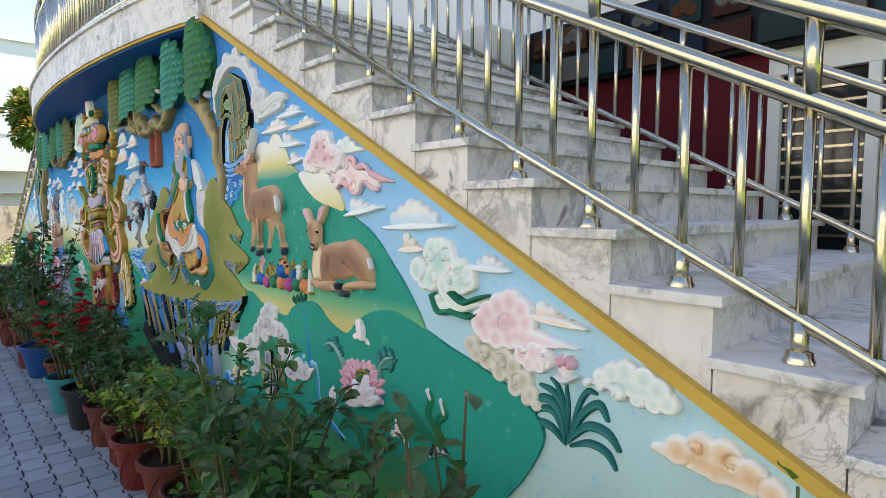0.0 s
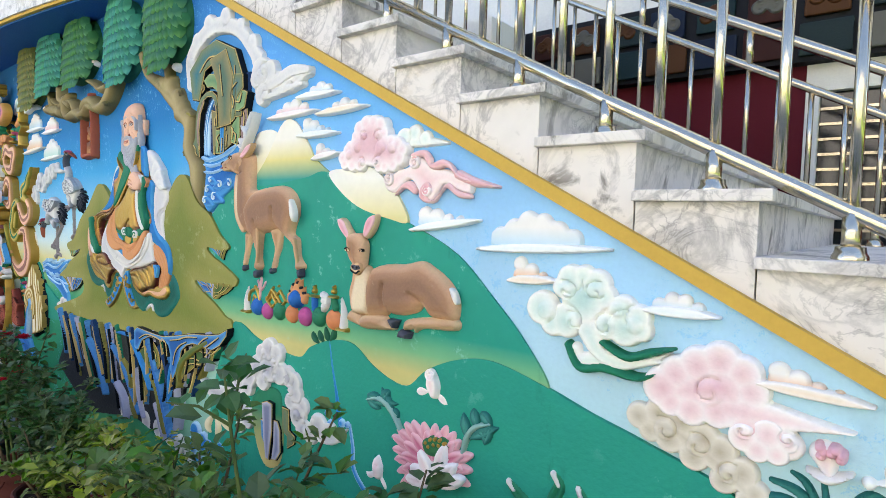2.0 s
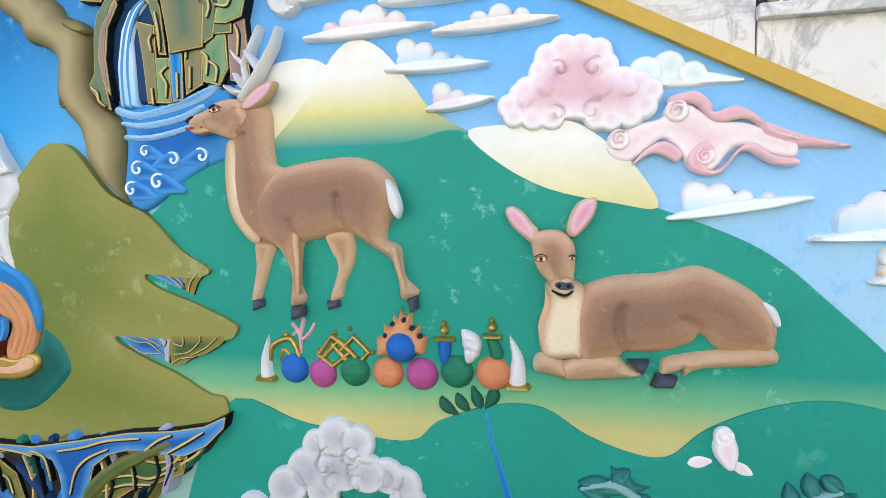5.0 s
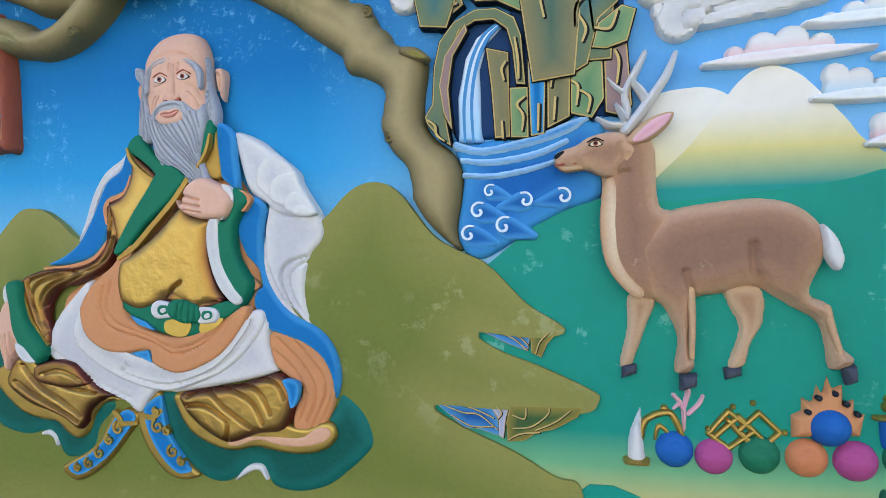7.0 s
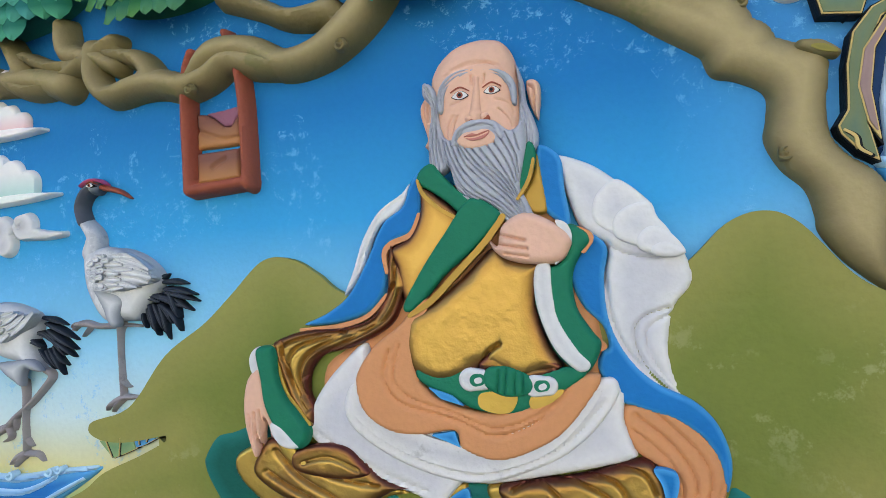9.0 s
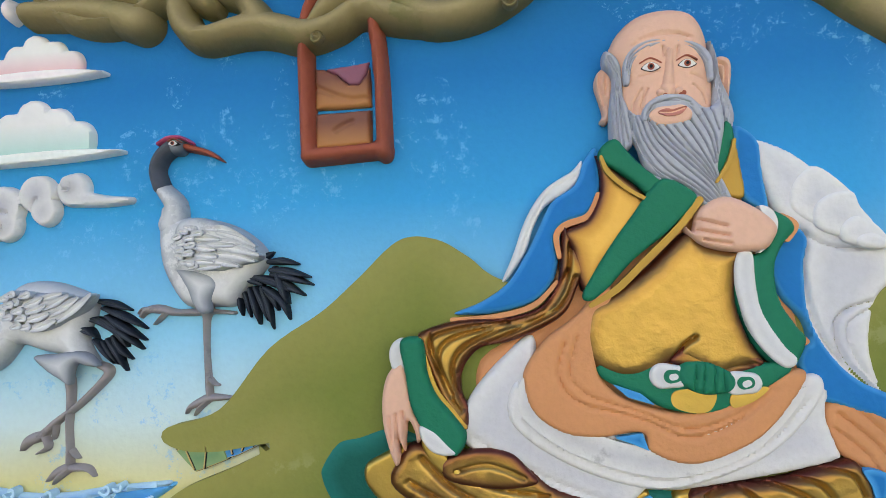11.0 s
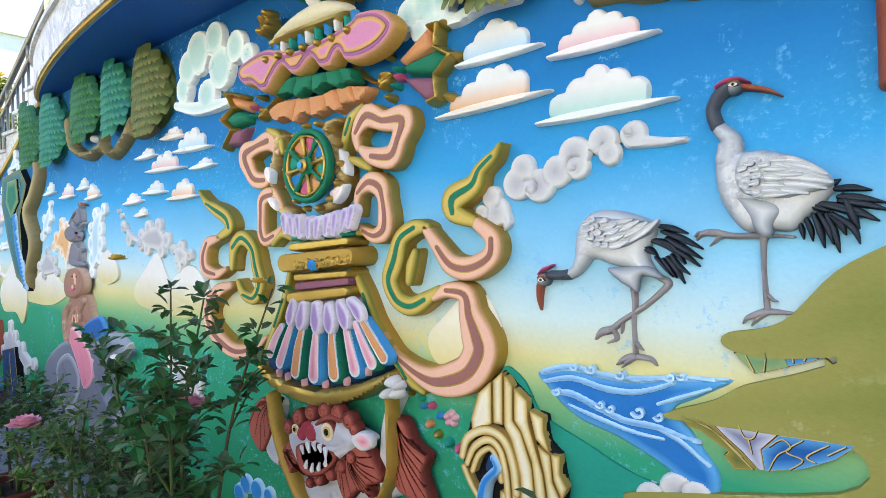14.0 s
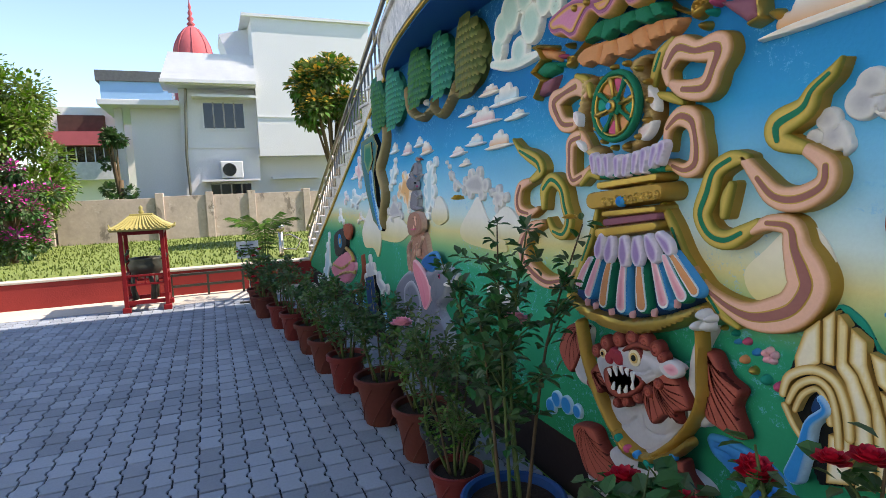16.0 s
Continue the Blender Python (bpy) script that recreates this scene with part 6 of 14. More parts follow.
gilt_slab([(-0.431, 1.313), (-0.274, 1.323), (-0.313, 1.281), (-0.380, 1.240), (-0.460, 1.215), (-0.469, 1.267)], P_ROCKBLUE, 0.018, T, 70, [[(-0.451, 1.280), (-0.424, 1.304), (-0.406, 1.288), (-0.433, 1.263), (-0.451, 1.221)], [(-0.380, 1.312), (-0.415, 1.277), (-0.380, 1.264), (-0.406, 1.235)], [(-0.330, 1.311), (-0.372, 1.275), (-0.355, 1.264)], [(-0.297, 1.315), (-0.330, 1.288)]], edge=0.0022)

P_LIP = paint("lip_rose", "c07a6c")
# ---- the seated bald figure: one modelled shape ----
R = Relief()
R.add([shape([(-0.119, 1.545), (-0.170, 1.531), (-0.207, 1.481), (-0.212, 1.448), (-0.189, 1.398), (-0.134, 1.325), (-0.076, 1.293), (0.001, 1.283), (0.068, 1.298), (0.095, 1.279), (0.121, 1.238), (0.157, 1.227), (0.213, 1.242), (0.250, 1.280), (0.264, 1.327), (0.321, 1.399), (0.235, 1.445), (-0.001, 1.556), (-0.059, 1.564)])], P_MAT, 0.0279, base=0.0, rim=0.03, cells=90)
R.add([shape([(0.455, 1.444), (0.468, 1.372), (0.482, 1.319), (0.521, 1.266), (0.569, 1.223), (0.617, 1.202), (0.666, 1.203), (0.707, 1.226), (0.732, 1.251), (0.764, 1.255), (0.778, 1.232), (0.796, 1.206), (0.838, 1.194), (0.892, 1.196), (0.960, 1.218), (1.021, 1.264), (1.063, 1.303), (1.086, 1.341), (1.070, 1.399), (1.036, 1.441), (0.989, 1.464), (0.954, 1.411), (0.816, 1.365), (0.580, 1.435)])], P_MAT, 0.031, base=0.0, rim=0.03, cells=100)
R.add([limb((0.055, 1.300, 0.005), (0.082, 1.304, 0.009), (0.100, 1.293, 0.009), (0.108, 1.271, 0.005))], P_GREYWHITE, 0.0087, base=0.0217, rim=0.008, cells=40)
R.add([limb((0.693, 1.219, 0.003), (0.722, 1.244, 0.008), (0.748, 1.257, 0.009), (0.770, 1.253, 0.009), (0.784, 1.229, 0.005))], P_GREYWHITE, 0.0087, base=0.0248, rim=0.008, cells=40)
R.add([shape([(0.376, 1.356), (0.407, 1.331), (0.398, 1.292), (0.346, 1.235), (0.281, 1.193), (0.198, 1.167), (0.152, 1.168), (0.237, 1.207)])], P_LEG, 0.0186, base=0.0031, rim=0.02, cells=50)
R.add([shape([(0.358, 1.392), (0.393, 1.368), (0.348, 1.304), (0.297, 1.245), (0.241, 1.201), (0.185, 1.175), (0.140, 1.191), (0.132, 1.213), (0.158, 1.231), (0.214, 1.260), (0.259, 1.296), (0.287, 1.338), (0.310, 1.369)])], P_GOLD, 0.0136, base=0.0217, rim=0.008, cells=70)
R.add([shape([(0.358, 1.387), (0.385, 1.367), (0.343, 1.311), (0.295, 1.257), (0.239, 1.217), (0.195, 1.196), (0.163, 1.204), (0.160, 1.217), (0.179, 1.230), (0.231, 1.257), (0.276, 1.296), (0.301, 1.336), (0.322, 1.367)])], P_BLUE, 0.0025, base=0.0347, rim=0.006, cells=70)
R.add([shape([(0.394, 1.397), (0.412, 1.415), (0.463, 1.444), (0.475, 1.391), (0.489, 1.339), (0.523, 1.287), (0.559, 1.249), (0.587, 1.226), (0.560, 1.210), (0.513, 1.208), (0.469, 1.230), (0.426, 1.276), (0.398, 1.329), (0.390, 1.367)])], P_GOLD, 0.0149, base=0.0217, rim=0.008, cells=70)
R.add([shape([(0.417, 1.399), (0.468, 1.433), (0.477, 1.386), (0.491, 1.337), (0.523, 1.287), (0.554, 1.249), (0.563, 1.235), (0.526, 1.227), (0.491, 1.247), (0.453, 1.289), (0.425, 1.340), (0.417, 1.375)])], P_BLUE, 0.0025, base=0.036, rim=0.006, cells=70)
R.add([limb(*[(x, z, 0.0035) for x, z in spiral(*(0.332, 1.337, 0.018), 1.1, 2.0)])], P_GOLD, 0.007, base=0.0360, rim=0.004, cells=30)
R.add([limb(*[(x, z, 0.0035) for x, z in spiral(*(0.302, 1.302, 0.014), 1.1, 2.0)])], P_GOLD, 0.007, base=0.0360, rim=0.004, cells=30)
R.add([limb(*[(x, z, 0.0035) for x, z in spiral(*(0.268, 1.264, 0.016), 1.1, 2.0)])], P_GOLD, 0.007, base=0.0360, rim=0.004, cells=30)
R.add([limb(*[(x, z, 0.0035) for x, z in spiral(*(0.231, 1.232, 0.015), 1.1, 2.0)])], P_GOLD, 0.007, base=0.0360, rim=0.004, cells=30)
R.add([limb(*[(x, z, 0.0035) for x, z in spiral(*(0.194, 1.218, 0.012), 1.1, 2.0)])], P_GOLD, 0.007, base=0.0360, rim=0.004, cells=30)
R.add([limb(*[(x, z, 0.0035) for x, z in spiral(*(0.462, 1.350, 0.020), 1.1, 2.0)])], P_GOLD, 0.007, base=0.0372, rim=0.004, cells=30)
R.add([limb(*[(x, z, 0.0035) for x, z in spiral(*(0.491, 1.339, 0.012), 1.1, 2.0)])], P_GOLD, 0.007, base=0.0372, rim=0.004, cells=30)
R.add([limb(*[(x, z, 0.0035) for x, z in spiral(*(0.508, 1.285, 0.017), 1.1, 2.0)])], P_GOLD, 0.007, base=0.0372, rim=0.004, cells=30)
R.add([limb(*[(x, z, 0.0035) for x, z in spiral(*(0.536, 1.260, 0.012), 1.1, 2.0)])], P_GOLD, 0.007, base=0.0372, rim=0.004, cells=30)
R.add([limb(*[(x, z, 0.0035) for x, z in spiral(*(0.457, 1.390, 0.011), 1.1, 2.0)])], P_GOLD, 0.007, base=0.0372, rim=0.004, cells=30)
R.add([limb((0.318, 1.379, 0.007), (0.337, 1.358, 0.008), (0.319, 1.339, 0.007), (0.351, 1.349, 0.007), (0.389, 1.353, 0.005)), limb((0.416, 1.375, 0.007), (0.444, 1.372, 0.008), (0.469, 1.391, 0.006))], P_GOLD, 0.0037, base=0.036, rim=0.004, cells=60)
R.add([shape([(0.373, 2.090), (0.322, 1.948), (0.271, 1.807), (0.199, 1.749), (0.127, 1.691), (0.137, 1.575), (0.263, 1.508), (0.473, 1.456), (0.668, 1.481), (0.771, 1.624), (0.762, 1.846), (0.696, 2.019), (0.556, 2.083)])], P_ORANGE, 0.031, base=0.0, rim=0.03, cells=60)
R.add([shape([(-0.076, 1.499), (-0.105, 1.476), (-0.100, 1.438), (-0.058, 1.395), (-0.003, 1.359), (0.062, 1.343), (0.118, 1.338), (0.153, 1.311), (0.192, 1.296), (0.226, 1.318), (0.247, 1.365), (0.281, 1.401), (0.338, 1.418), (0.234, 1.450), (0.110, 1.512), (-0.001, 1.528)])], P_GOLD, 0.0124, base=0.0279, rim=0.01, cells=90)
R.add([shape([(-0.038, 1.486), (-0.049, 1.451), (-0.023, 1.422), (0.041, 1.388), (0.105, 1.371), (0.159, 1.352), (0.206, 1.326), (0.232, 1.343), (0.250, 1.385), (0.296, 1.417), (0.342, 1.430), (0.284, 1.446), (0.238, 1.482), (0.187, 1.516), (0.086, 1.507), (0.003, 1.531)])], P_GOLDROBE, 0.0211, base=0.0372, rim=0.022, cells=110, grooves=[([(-0.008, 1.454), (0.054, 1.420), (0.143, 1.381), (0.209, 1.352)], 0.005, 0.012), ([(0.018, 1.502), (0.074, 1.447), (0.154, 1.406), (0.218, 1.367)], 0.005, 0.012), ([(0.042, 1.518), (0.103, 1.468), (0.192, 1.441), (0.271, 1.433)], 0.004, 0.01)])
R.add([shape([(0.064, 1.502), (0.130, 1.522), (0.196, 1.515), (0.231, 1.484), (0.251, 1.457), (0.191, 1.444), (0.110, 1.449), (0.063, 1.464)])], P_GOLDROBE, 0.0099, base=0.0527, rim=0.014, cells=60, grooves=[([(0.089, 1.478), (0.154, 1.491), (0.224, 1.467)], 0.004, 0.008)])
R.add([shape([(0.018, 1.533), (0.038, 1.545), (0.076, 1.502), (0.119, 1.455), (0.091, 1.455), (0.041, 1.489)])], P_GOLD, 0.0074, base=0.0527, rim=0.008, cells=40)
R.add([shape([(0.520, 1.443), (0.529, 1.388), (0.565, 1.339), (0.627, 1.309), (0.690, 1.297), (0.753, 1.311), (0.807, 1.306), (0.867, 1.301), (0.920, 1.307), (0.964, 1.325), (0.986, 1.354), (0.977, 1.385), (0.949, 1.390), (0.900, 1.372), (0.826, 1.387), (0.674, 1.442)])], P_GOLD, 0.0136, base=0.031, rim=0.01, cells=100)
R.add([shape([(0.887, 1.348), (0.930, 1.373), (0.962, 1.378), (0.973, 1.359), (0.945, 1.336), (0.886, 1.323), (0.826, 1.324), (0.766, 1.333), (0.710, 1.314), (0.679, 1.316), (0.704, 1.336), (0.797, 1.346)])], P_FLESHPINK, 0.0037, base=0.0434, rim=0.008, cells=70)
R.add([shape([(0.540, 1.444), (0.619, 1.460), (0.714, 1.475), (0.800, 1.502), (0.841, 1.508), (0.866, 1.477), (0.874, 1.428), (0.858, 1.381), (0.830, 1.359), (0.769, 1.350), (0.690, 1.322), (0.628, 1.343), (0.577, 1.378), (0.551, 1.407)])], P_GOLDROBE, 0.0223, base=0.0403, rim=0.026, cells=120, grooves=[([(0.568, 1.439), (0.625, 1.460), (0.678, 1.417), (0.753, 1.370)], 0.0045, 0.012), ([(0.641, 1.466), (0.696, 1.464), (0.760, 1.433), (0.791, 1.380)], 0.0045, 0.012), ([(0.720, 1.477), (0.776, 1.465), (0.813, 1.406)], 0.0045, 0.011), ([(0.776, 1.496), (0.829, 1.485), (0.851, 1.446)], 0.004, 0.01), ([(0.565, 1.415), (0.626, 1.416), (0.684, 1.380), (0.684, 1.331)], 0.005, 0.013)])
R.add([shape([(0.849, 1.495), (0.890, 1.489), (0.890, 1.451), (0.872, 1.425), (0.862, 1.465)])], P_BLUE, 0.005, base=0.0558, rim=0.006, cells=30)
R.add([shape([(0.104, 1.593), (0.094, 1.545), (0.135, 1.506), (0.215, 1.471), (0.301, 1.430), (0.364, 1.408), (0.402, 1.382), (0.433, 1.417), (0.472, 1.452), (0.518, 1.444), (0.629, 1.463), (0.756, 1.490), (0.819, 1.510), (0.817, 1.531), (0.800, 1.588), (0.803, 1.645), (0.758, 1.667), (0.684, 1.603), (0.571, 1.575), (0.404, 1.576), (0.269, 1.638), (0.249, 1.746), (0.184, 1.701), (0.129, 1.640)])], P_WHITE, 0.0149, base=0.0341, rim=0.014, cells=100, grooves=[([(0.119, 1.544), (0.179, 1.508), (0.282, 1.458), (0.381, 1.423)], 0.004, 0.008)])
R.add([shape([(0.212, 1.656), (0.193, 1.609), (0.208, 1.563), (0.271, 1.514), (0.372, 1.469), (0.488, 1.448), (0.588, 1.471), (0.685, 1.516), (0.758, 1.583), (0.795, 1.647), (0.763, 1.669), (0.658, 1.591), (0.493, 1.533), (0.343, 1.563), (0.234, 1.640)])], P_WHITE, 0.0074, base=0.0484, rim=0.008, cells=100, grooves=[([(0.228, 1.579), (0.295, 1.526), (0.393, 1.485), (0.492, 1.467), (0.591, 1.490), (0.689, 1.541), (0.762, 1.619)], 0.004, 0.007)])
R.add([shape([(0.236, 1.664), (0.215, 1.610), (0.237, 1.572), (0.303, 1.526), (0.395, 1.492), (0.494, 1.475), (0.576, 1.490), (0.658, 1.527), (0.724, 1.592), (0.757, 1.648), (0.662, 1.599), (0.497, 1.534), (0.348, 1.564)])], P_GREYWHITE, 0.005, base=0.0558, rim=0.006, cells=100)
R.add([shape([(0.275, 1.742), (0.233, 1.687), (0.227, 1.649), (0.245, 1.595), (0.299, 1.557), (0.367, 1.548), (0.452, 1.559), (0.466, 1.523), (0.531, 1.500), (0.596, 1.513), (0.677, 1.557), (0.740, 1.632), (0.760, 1.674), (0.730, 1.678), (0.666, 1.636), (0.585, 1.605), (0.512, 1.598), (0.422, 1.624), (0.377, 1.666), (0.373, 1.714), (0.390, 1.759), (0.406, 1.832), (0.385, 1.848), (0.339, 1.790)])], P_ORANGE, 0.0099, base=0.057, rim=0.01, cells=110, grooves=[([(0.310, 1.734), (0.296, 1.671), (0.332, 1.618), (0.424, 1.592), (0.473, 1.577), (0.537, 1.551), (0.618, 1.577), (0.700, 1.642)], 0.0035, 0.007), ([(0.335, 1.746), (0.317, 1.674), (0.355, 1.629), (0.449, 1.599), (0.538, 1.568), (0.627, 1.594), (0.700, 1.650)], 0.003, 0.006)])
R.add([shape([(0.398, 1.550), (0.452, 1.559), (0.464, 1.526), (0.434, 1.538)], False)], P_BLUE, 0.0037, base=0.0608, rim=0.005, cells=30)
R.add([shape([(0.390, 1.747), (0.375, 1.711), (0.371, 1.677), (0.395, 1.654), (0.449, 1.633), (0.489, 1.609), (0.545, 1.597), (0.586, 1.599), (0.618, 1.611), (0.667, 1.636), (0.731, 1.678), (0.701, 1.693), (0.606, 1.683), (0.477, 1.694)])], P_GREENEDGE, 0.0062, base=0.0608, rim=0.01, cells=80)
R.add([shape([(0.398, 1.653), (0.452, 1.635), (0.478, 1.613), (0.426, 1.628)], False)], P_BLUE, 0.0031, base=0.0657, rim=0.004, cells=30)
R.add([shape([(0.516, 1.641), (0.587, 1.641), (0.580, 1.606), (0.548, 1.599), (0.511, 1.612)]), shape([(0.622, 1.637), (0.685, 1.649), (0.662, 1.624), (0.620, 1.610)])], P_GOLD, 0.0037, base=0.0657, rim=0.006, cells=60)
R.add([shape([(0.360, 2.108), (0.339, 2.086), (0.289, 2.055), (0.259, 2.020), (0.234, 1.973), (0.213, 1.914), (0.188, 1.856), (0.208, 1.872), (0.239, 1.919), (0.257, 1.970), (0.283, 2.014), (0.326, 2.039), (0.356, 2.074)])], P_WHITE, 0.0124, base=0.0217, rim=0.012, cells=70, grooves=[([(0.341, 2.073), (0.294, 2.044), (0.258, 1.989), (0.227, 1.913)], 0.003, 0.006)])
R.add([shape([(0.385, 2.132), (0.361, 2.100), (0.342, 2.054), (0.295, 2.020), (0.259, 1.950), (0.234, 1.904), (0.198, 1.852), (0.143, 1.815), (0.087, 1.791), (0.165, 1.791), (0.247, 1.812), (0.290, 1.851), (0.305, 1.900), (0.301, 1.941), (0.320, 1.973), (0.369, 1.992), (0.395, 2.043), (0.393, 2.102)])], P_BLUE, 0.0161, base=0.0279, rim=0.014, cells=90)
line_on(R, [(0.387, 2.031), (0.366, 1.988), (0.320, 1.970), (0.301, 1.948), (0.306, 1.905)], P_ORANGE, 0.006, 0.0434, 0.006)
line_on(R, [(0.300, 1.854), (0.253, 1.808), (0.177, 1.786), (0.083, 1.780)], P_ORANGE, 0.005, 0.0372, 0.005)
R.add([shape([(0.317, 1.970), (0.308, 1.911), (0.301, 1.853), (0.265, 1.805), (0.200, 1.784), (0.098, 1.779), (0.028, 1.760), (0.011, 1.742), (0.033, 1.684), (0.055, 1.627), (0.088, 1.576), (0.113, 1.557), (0.116, 1.599), (0.101, 1.636), (0.106, 1.682), (0.141, 1.722), (0.199, 1.734), (0.268, 1.761), (0.316, 1.794), (0.342, 1.847), (0.358, 1.878), (0.340, 1.921)])], P_GOLDROBE, 0.0186, base=0.0403, rim=0.016, cells=150, grooves=[([(0.328, 1.932), (0.317, 1.853), (0.268, 1.786), (0.177, 1.759), (0.102, 1.719), (0.083, 1.668), (0.107, 1.601)], 0.0045, 0.01), ([(0.321, 1.876), (0.274, 1.799), (0.188, 1.770), (0.085, 1.742), (0.055, 1.697), (0.083, 1.629)], 0.0045, 0.01), ([(0.335, 1.864), (0.302, 1.802), (0.199, 1.750), (0.125, 1.717), (0.097, 1.672)], 0.004, 0.009), ([(0.200, 1.775), (0.102, 1.763), (0.038, 1.737), (0.055, 1.674)], 0.004, 0.008), ([(0.038, 1.752), (0.044, 1.714), (0.071, 1.640), (0.099, 1.595)], 0.004, 0.008)])
R.add([limb((0.017, 1.742, 0.005), (0.028, 1.697, 0.007), (0.048, 1.640, 0.007), (0.082, 1.595, 0.007), (0.109, 1.566, 0.004))], P_GOLD, 0.005, base=0.0558, rim=0.006, cells=60)
R.add([shape([(-0.018, 1.697), (-0.049, 1.672), (-0.062, 1.623), (-0.060, 1.566), (-0.047, 1.516), (-0.034, 1.486), (-0.025, 1.499), (-0.029, 1.541), (-0.015, 1.514), (-0.013, 1.543), (-0.008, 1.578), (0.005, 1.555), (0.010, 1.532), (0.021, 1.544), (0.019, 1.573), (0.007, 1.593), (0.000, 1.629), (-0.007, 1.665)])], P_SKIN, 0.0161, base=0.0527, rim=0.012, cells=70, grooves=[([(-0.032, 1.591), (-0.029, 1.540)], 0.003, 0.008), ([(-0.018, 1.596), (-0.013, 1.546)], 0.003, 0.008), ([(-0.046, 1.585), (-0.039, 1.518)], 0.003, 0.006)])
R.add([shape([(-0.047, 1.714), (-0.037, 1.736), (-0.018, 1.743), (-0.006, 1.714), (-0.014, 1.674), (-0.028, 1.674), (-0.042, 1.685)])], P_GREYWHITE, 0.0136, base=0.0527, rim=0.008, cells=30)
R.add([shape([(-0.023, 1.737), (0.017, 1.746), (0.029, 1.721), (0.034, 1.676), (0.052, 1.631), (0.085, 1.592), (0.109, 1.559), (0.108, 1.532), (0.089, 1.510), (0.063, 1.520), (0.028, 1.553), (-0.001, 1.606), (-0.012, 1.670)])], P_GREENEDGE, 0.0186, base=0.0608, rim=0.014, cells=80)
R.add([shape([(0.020, 1.571), (0.048, 1.561), (0.074, 1.536), (0.090, 1.519), (0.069, 1.514), (0.042, 1.522), (0.021, 1.548)])], P_GREYWHITE, 0.005, base=0.0769, rim=0.008, cells=36)
R.add([shape([(0.360, 1.807), (0.346, 1.763), (0.346, 1.727), (0.360, 1.685), (0.407, 1.660), (0.450, 1.660), (0.488, 1.677), (0.520, 1.695), (0.557, 1.678), (0.603, 1.666), (0.661, 1.683), (0.688, 1.695), (0.662, 1.738), (0.642, 1.804), (0.645, 1.869), (0.652, 1.908), (0.589, 1.924), (0.553, 1.949), (0.480, 1.884), (0.413, 1.835)])], P_GOLDROBE, 0.0248, base=0.0465, rim=0.034, cells=110, grooves=[([(0.514, 1.695), (0.536, 1.727), (0.558, 1.742)], 0.004, 0.014)])
R.add([shape([(0.511, 1.696), (0.531, 1.720), (0.564, 1.739), (0.620, 1.735), (0.666, 1.709), (0.683, 1.692), (0.648, 1.676), (0.596, 1.666), (0.553, 1.679)])], P_GOLDROBE, 0.0087, base=0.0608, rim=0.016, cells=60, grooves=[([(0.595, 1.673), (0.626, 1.691), (0.667, 1.691)], 0.0035, 0.007)])
R.add([shape([(0.376, 2.126), (0.393, 2.104), (0.421, 2.080), (0.483, 2.020), (0.474, 1.963), (0.411, 1.888), (0.355, 1.828), (0.330, 1.916), (0.318, 1.956), (0.364, 1.981), (0.390, 2.035), (0.388, 2.093)])], P_GOLDROBE, 0.0136, base=0.0465, rim=0.016, cells=80)
R.add([shape([(0.655, 2.145), (0.667, 2.071), (0.670, 2.017), (0.635, 2.018), (0.618, 2.048), (0.644, 2.095)])], P_GOLD_DULL, 0.0099, base=0.0434, rim=0.008, cells=50)
R.add([limb((0.493, 1.669, 0.025), (0.522, 1.668, 0.021))], P_GREYWHITE, 0.0074, base=0.0682, rim=0.008, cells=36)
R.add([limb((0.506, 1.669, 0.013), (0.515, 1.670, 0.012))], P_GREENEDGE, 0.0019, base=0.075, rim=0.004, cells=20)
R.add([limb((0.509, 1.668, 0.006), (0.514, 1.669, 0.006))], P_GREYWHITE, 0.0025, base=0.0756, rim=0.004, cells=16)
R.add([limb((0.627, 1.656, 0.023), (0.655, 1.656, 0.020))], P_GREYWHITE, 0.0074, base=0.0682, rim=0.008, cells=36)
R.add([limb((0.639, 1.657, 0.012), (0.648, 1.658, 0.011))], P_GREENEDGE, 0.0019, base=0.075, rim=0.004, cells=20)
R.add([limb((0.642, 1.655, 0.006), (0.647, 1.657, 0.006))], P_GREYWHITE, 0.0025, base=0.0756, rim=0.004, cells=16)
R.add([limb((0.545, 1.671, 0.026), (0.572, 1.665, 0.031), (0.605, 1.659, 0.022))], P_GREENEDGE, 0.0099, base=0.0694, rim=0.012, cells=40, grooves=[([(0.556, 1.690), (0.550, 1.646)], 0.0025, 0.006), ([(0.572, 1.693), (0.566, 1.640)], 0.0025, 0.006), ([(0.590, 1.688), (0.586, 1.639)], 0.0025, 0.006), ([(0.606, 1.679), (0.604, 1.642)], 0.0025, 0.006)])
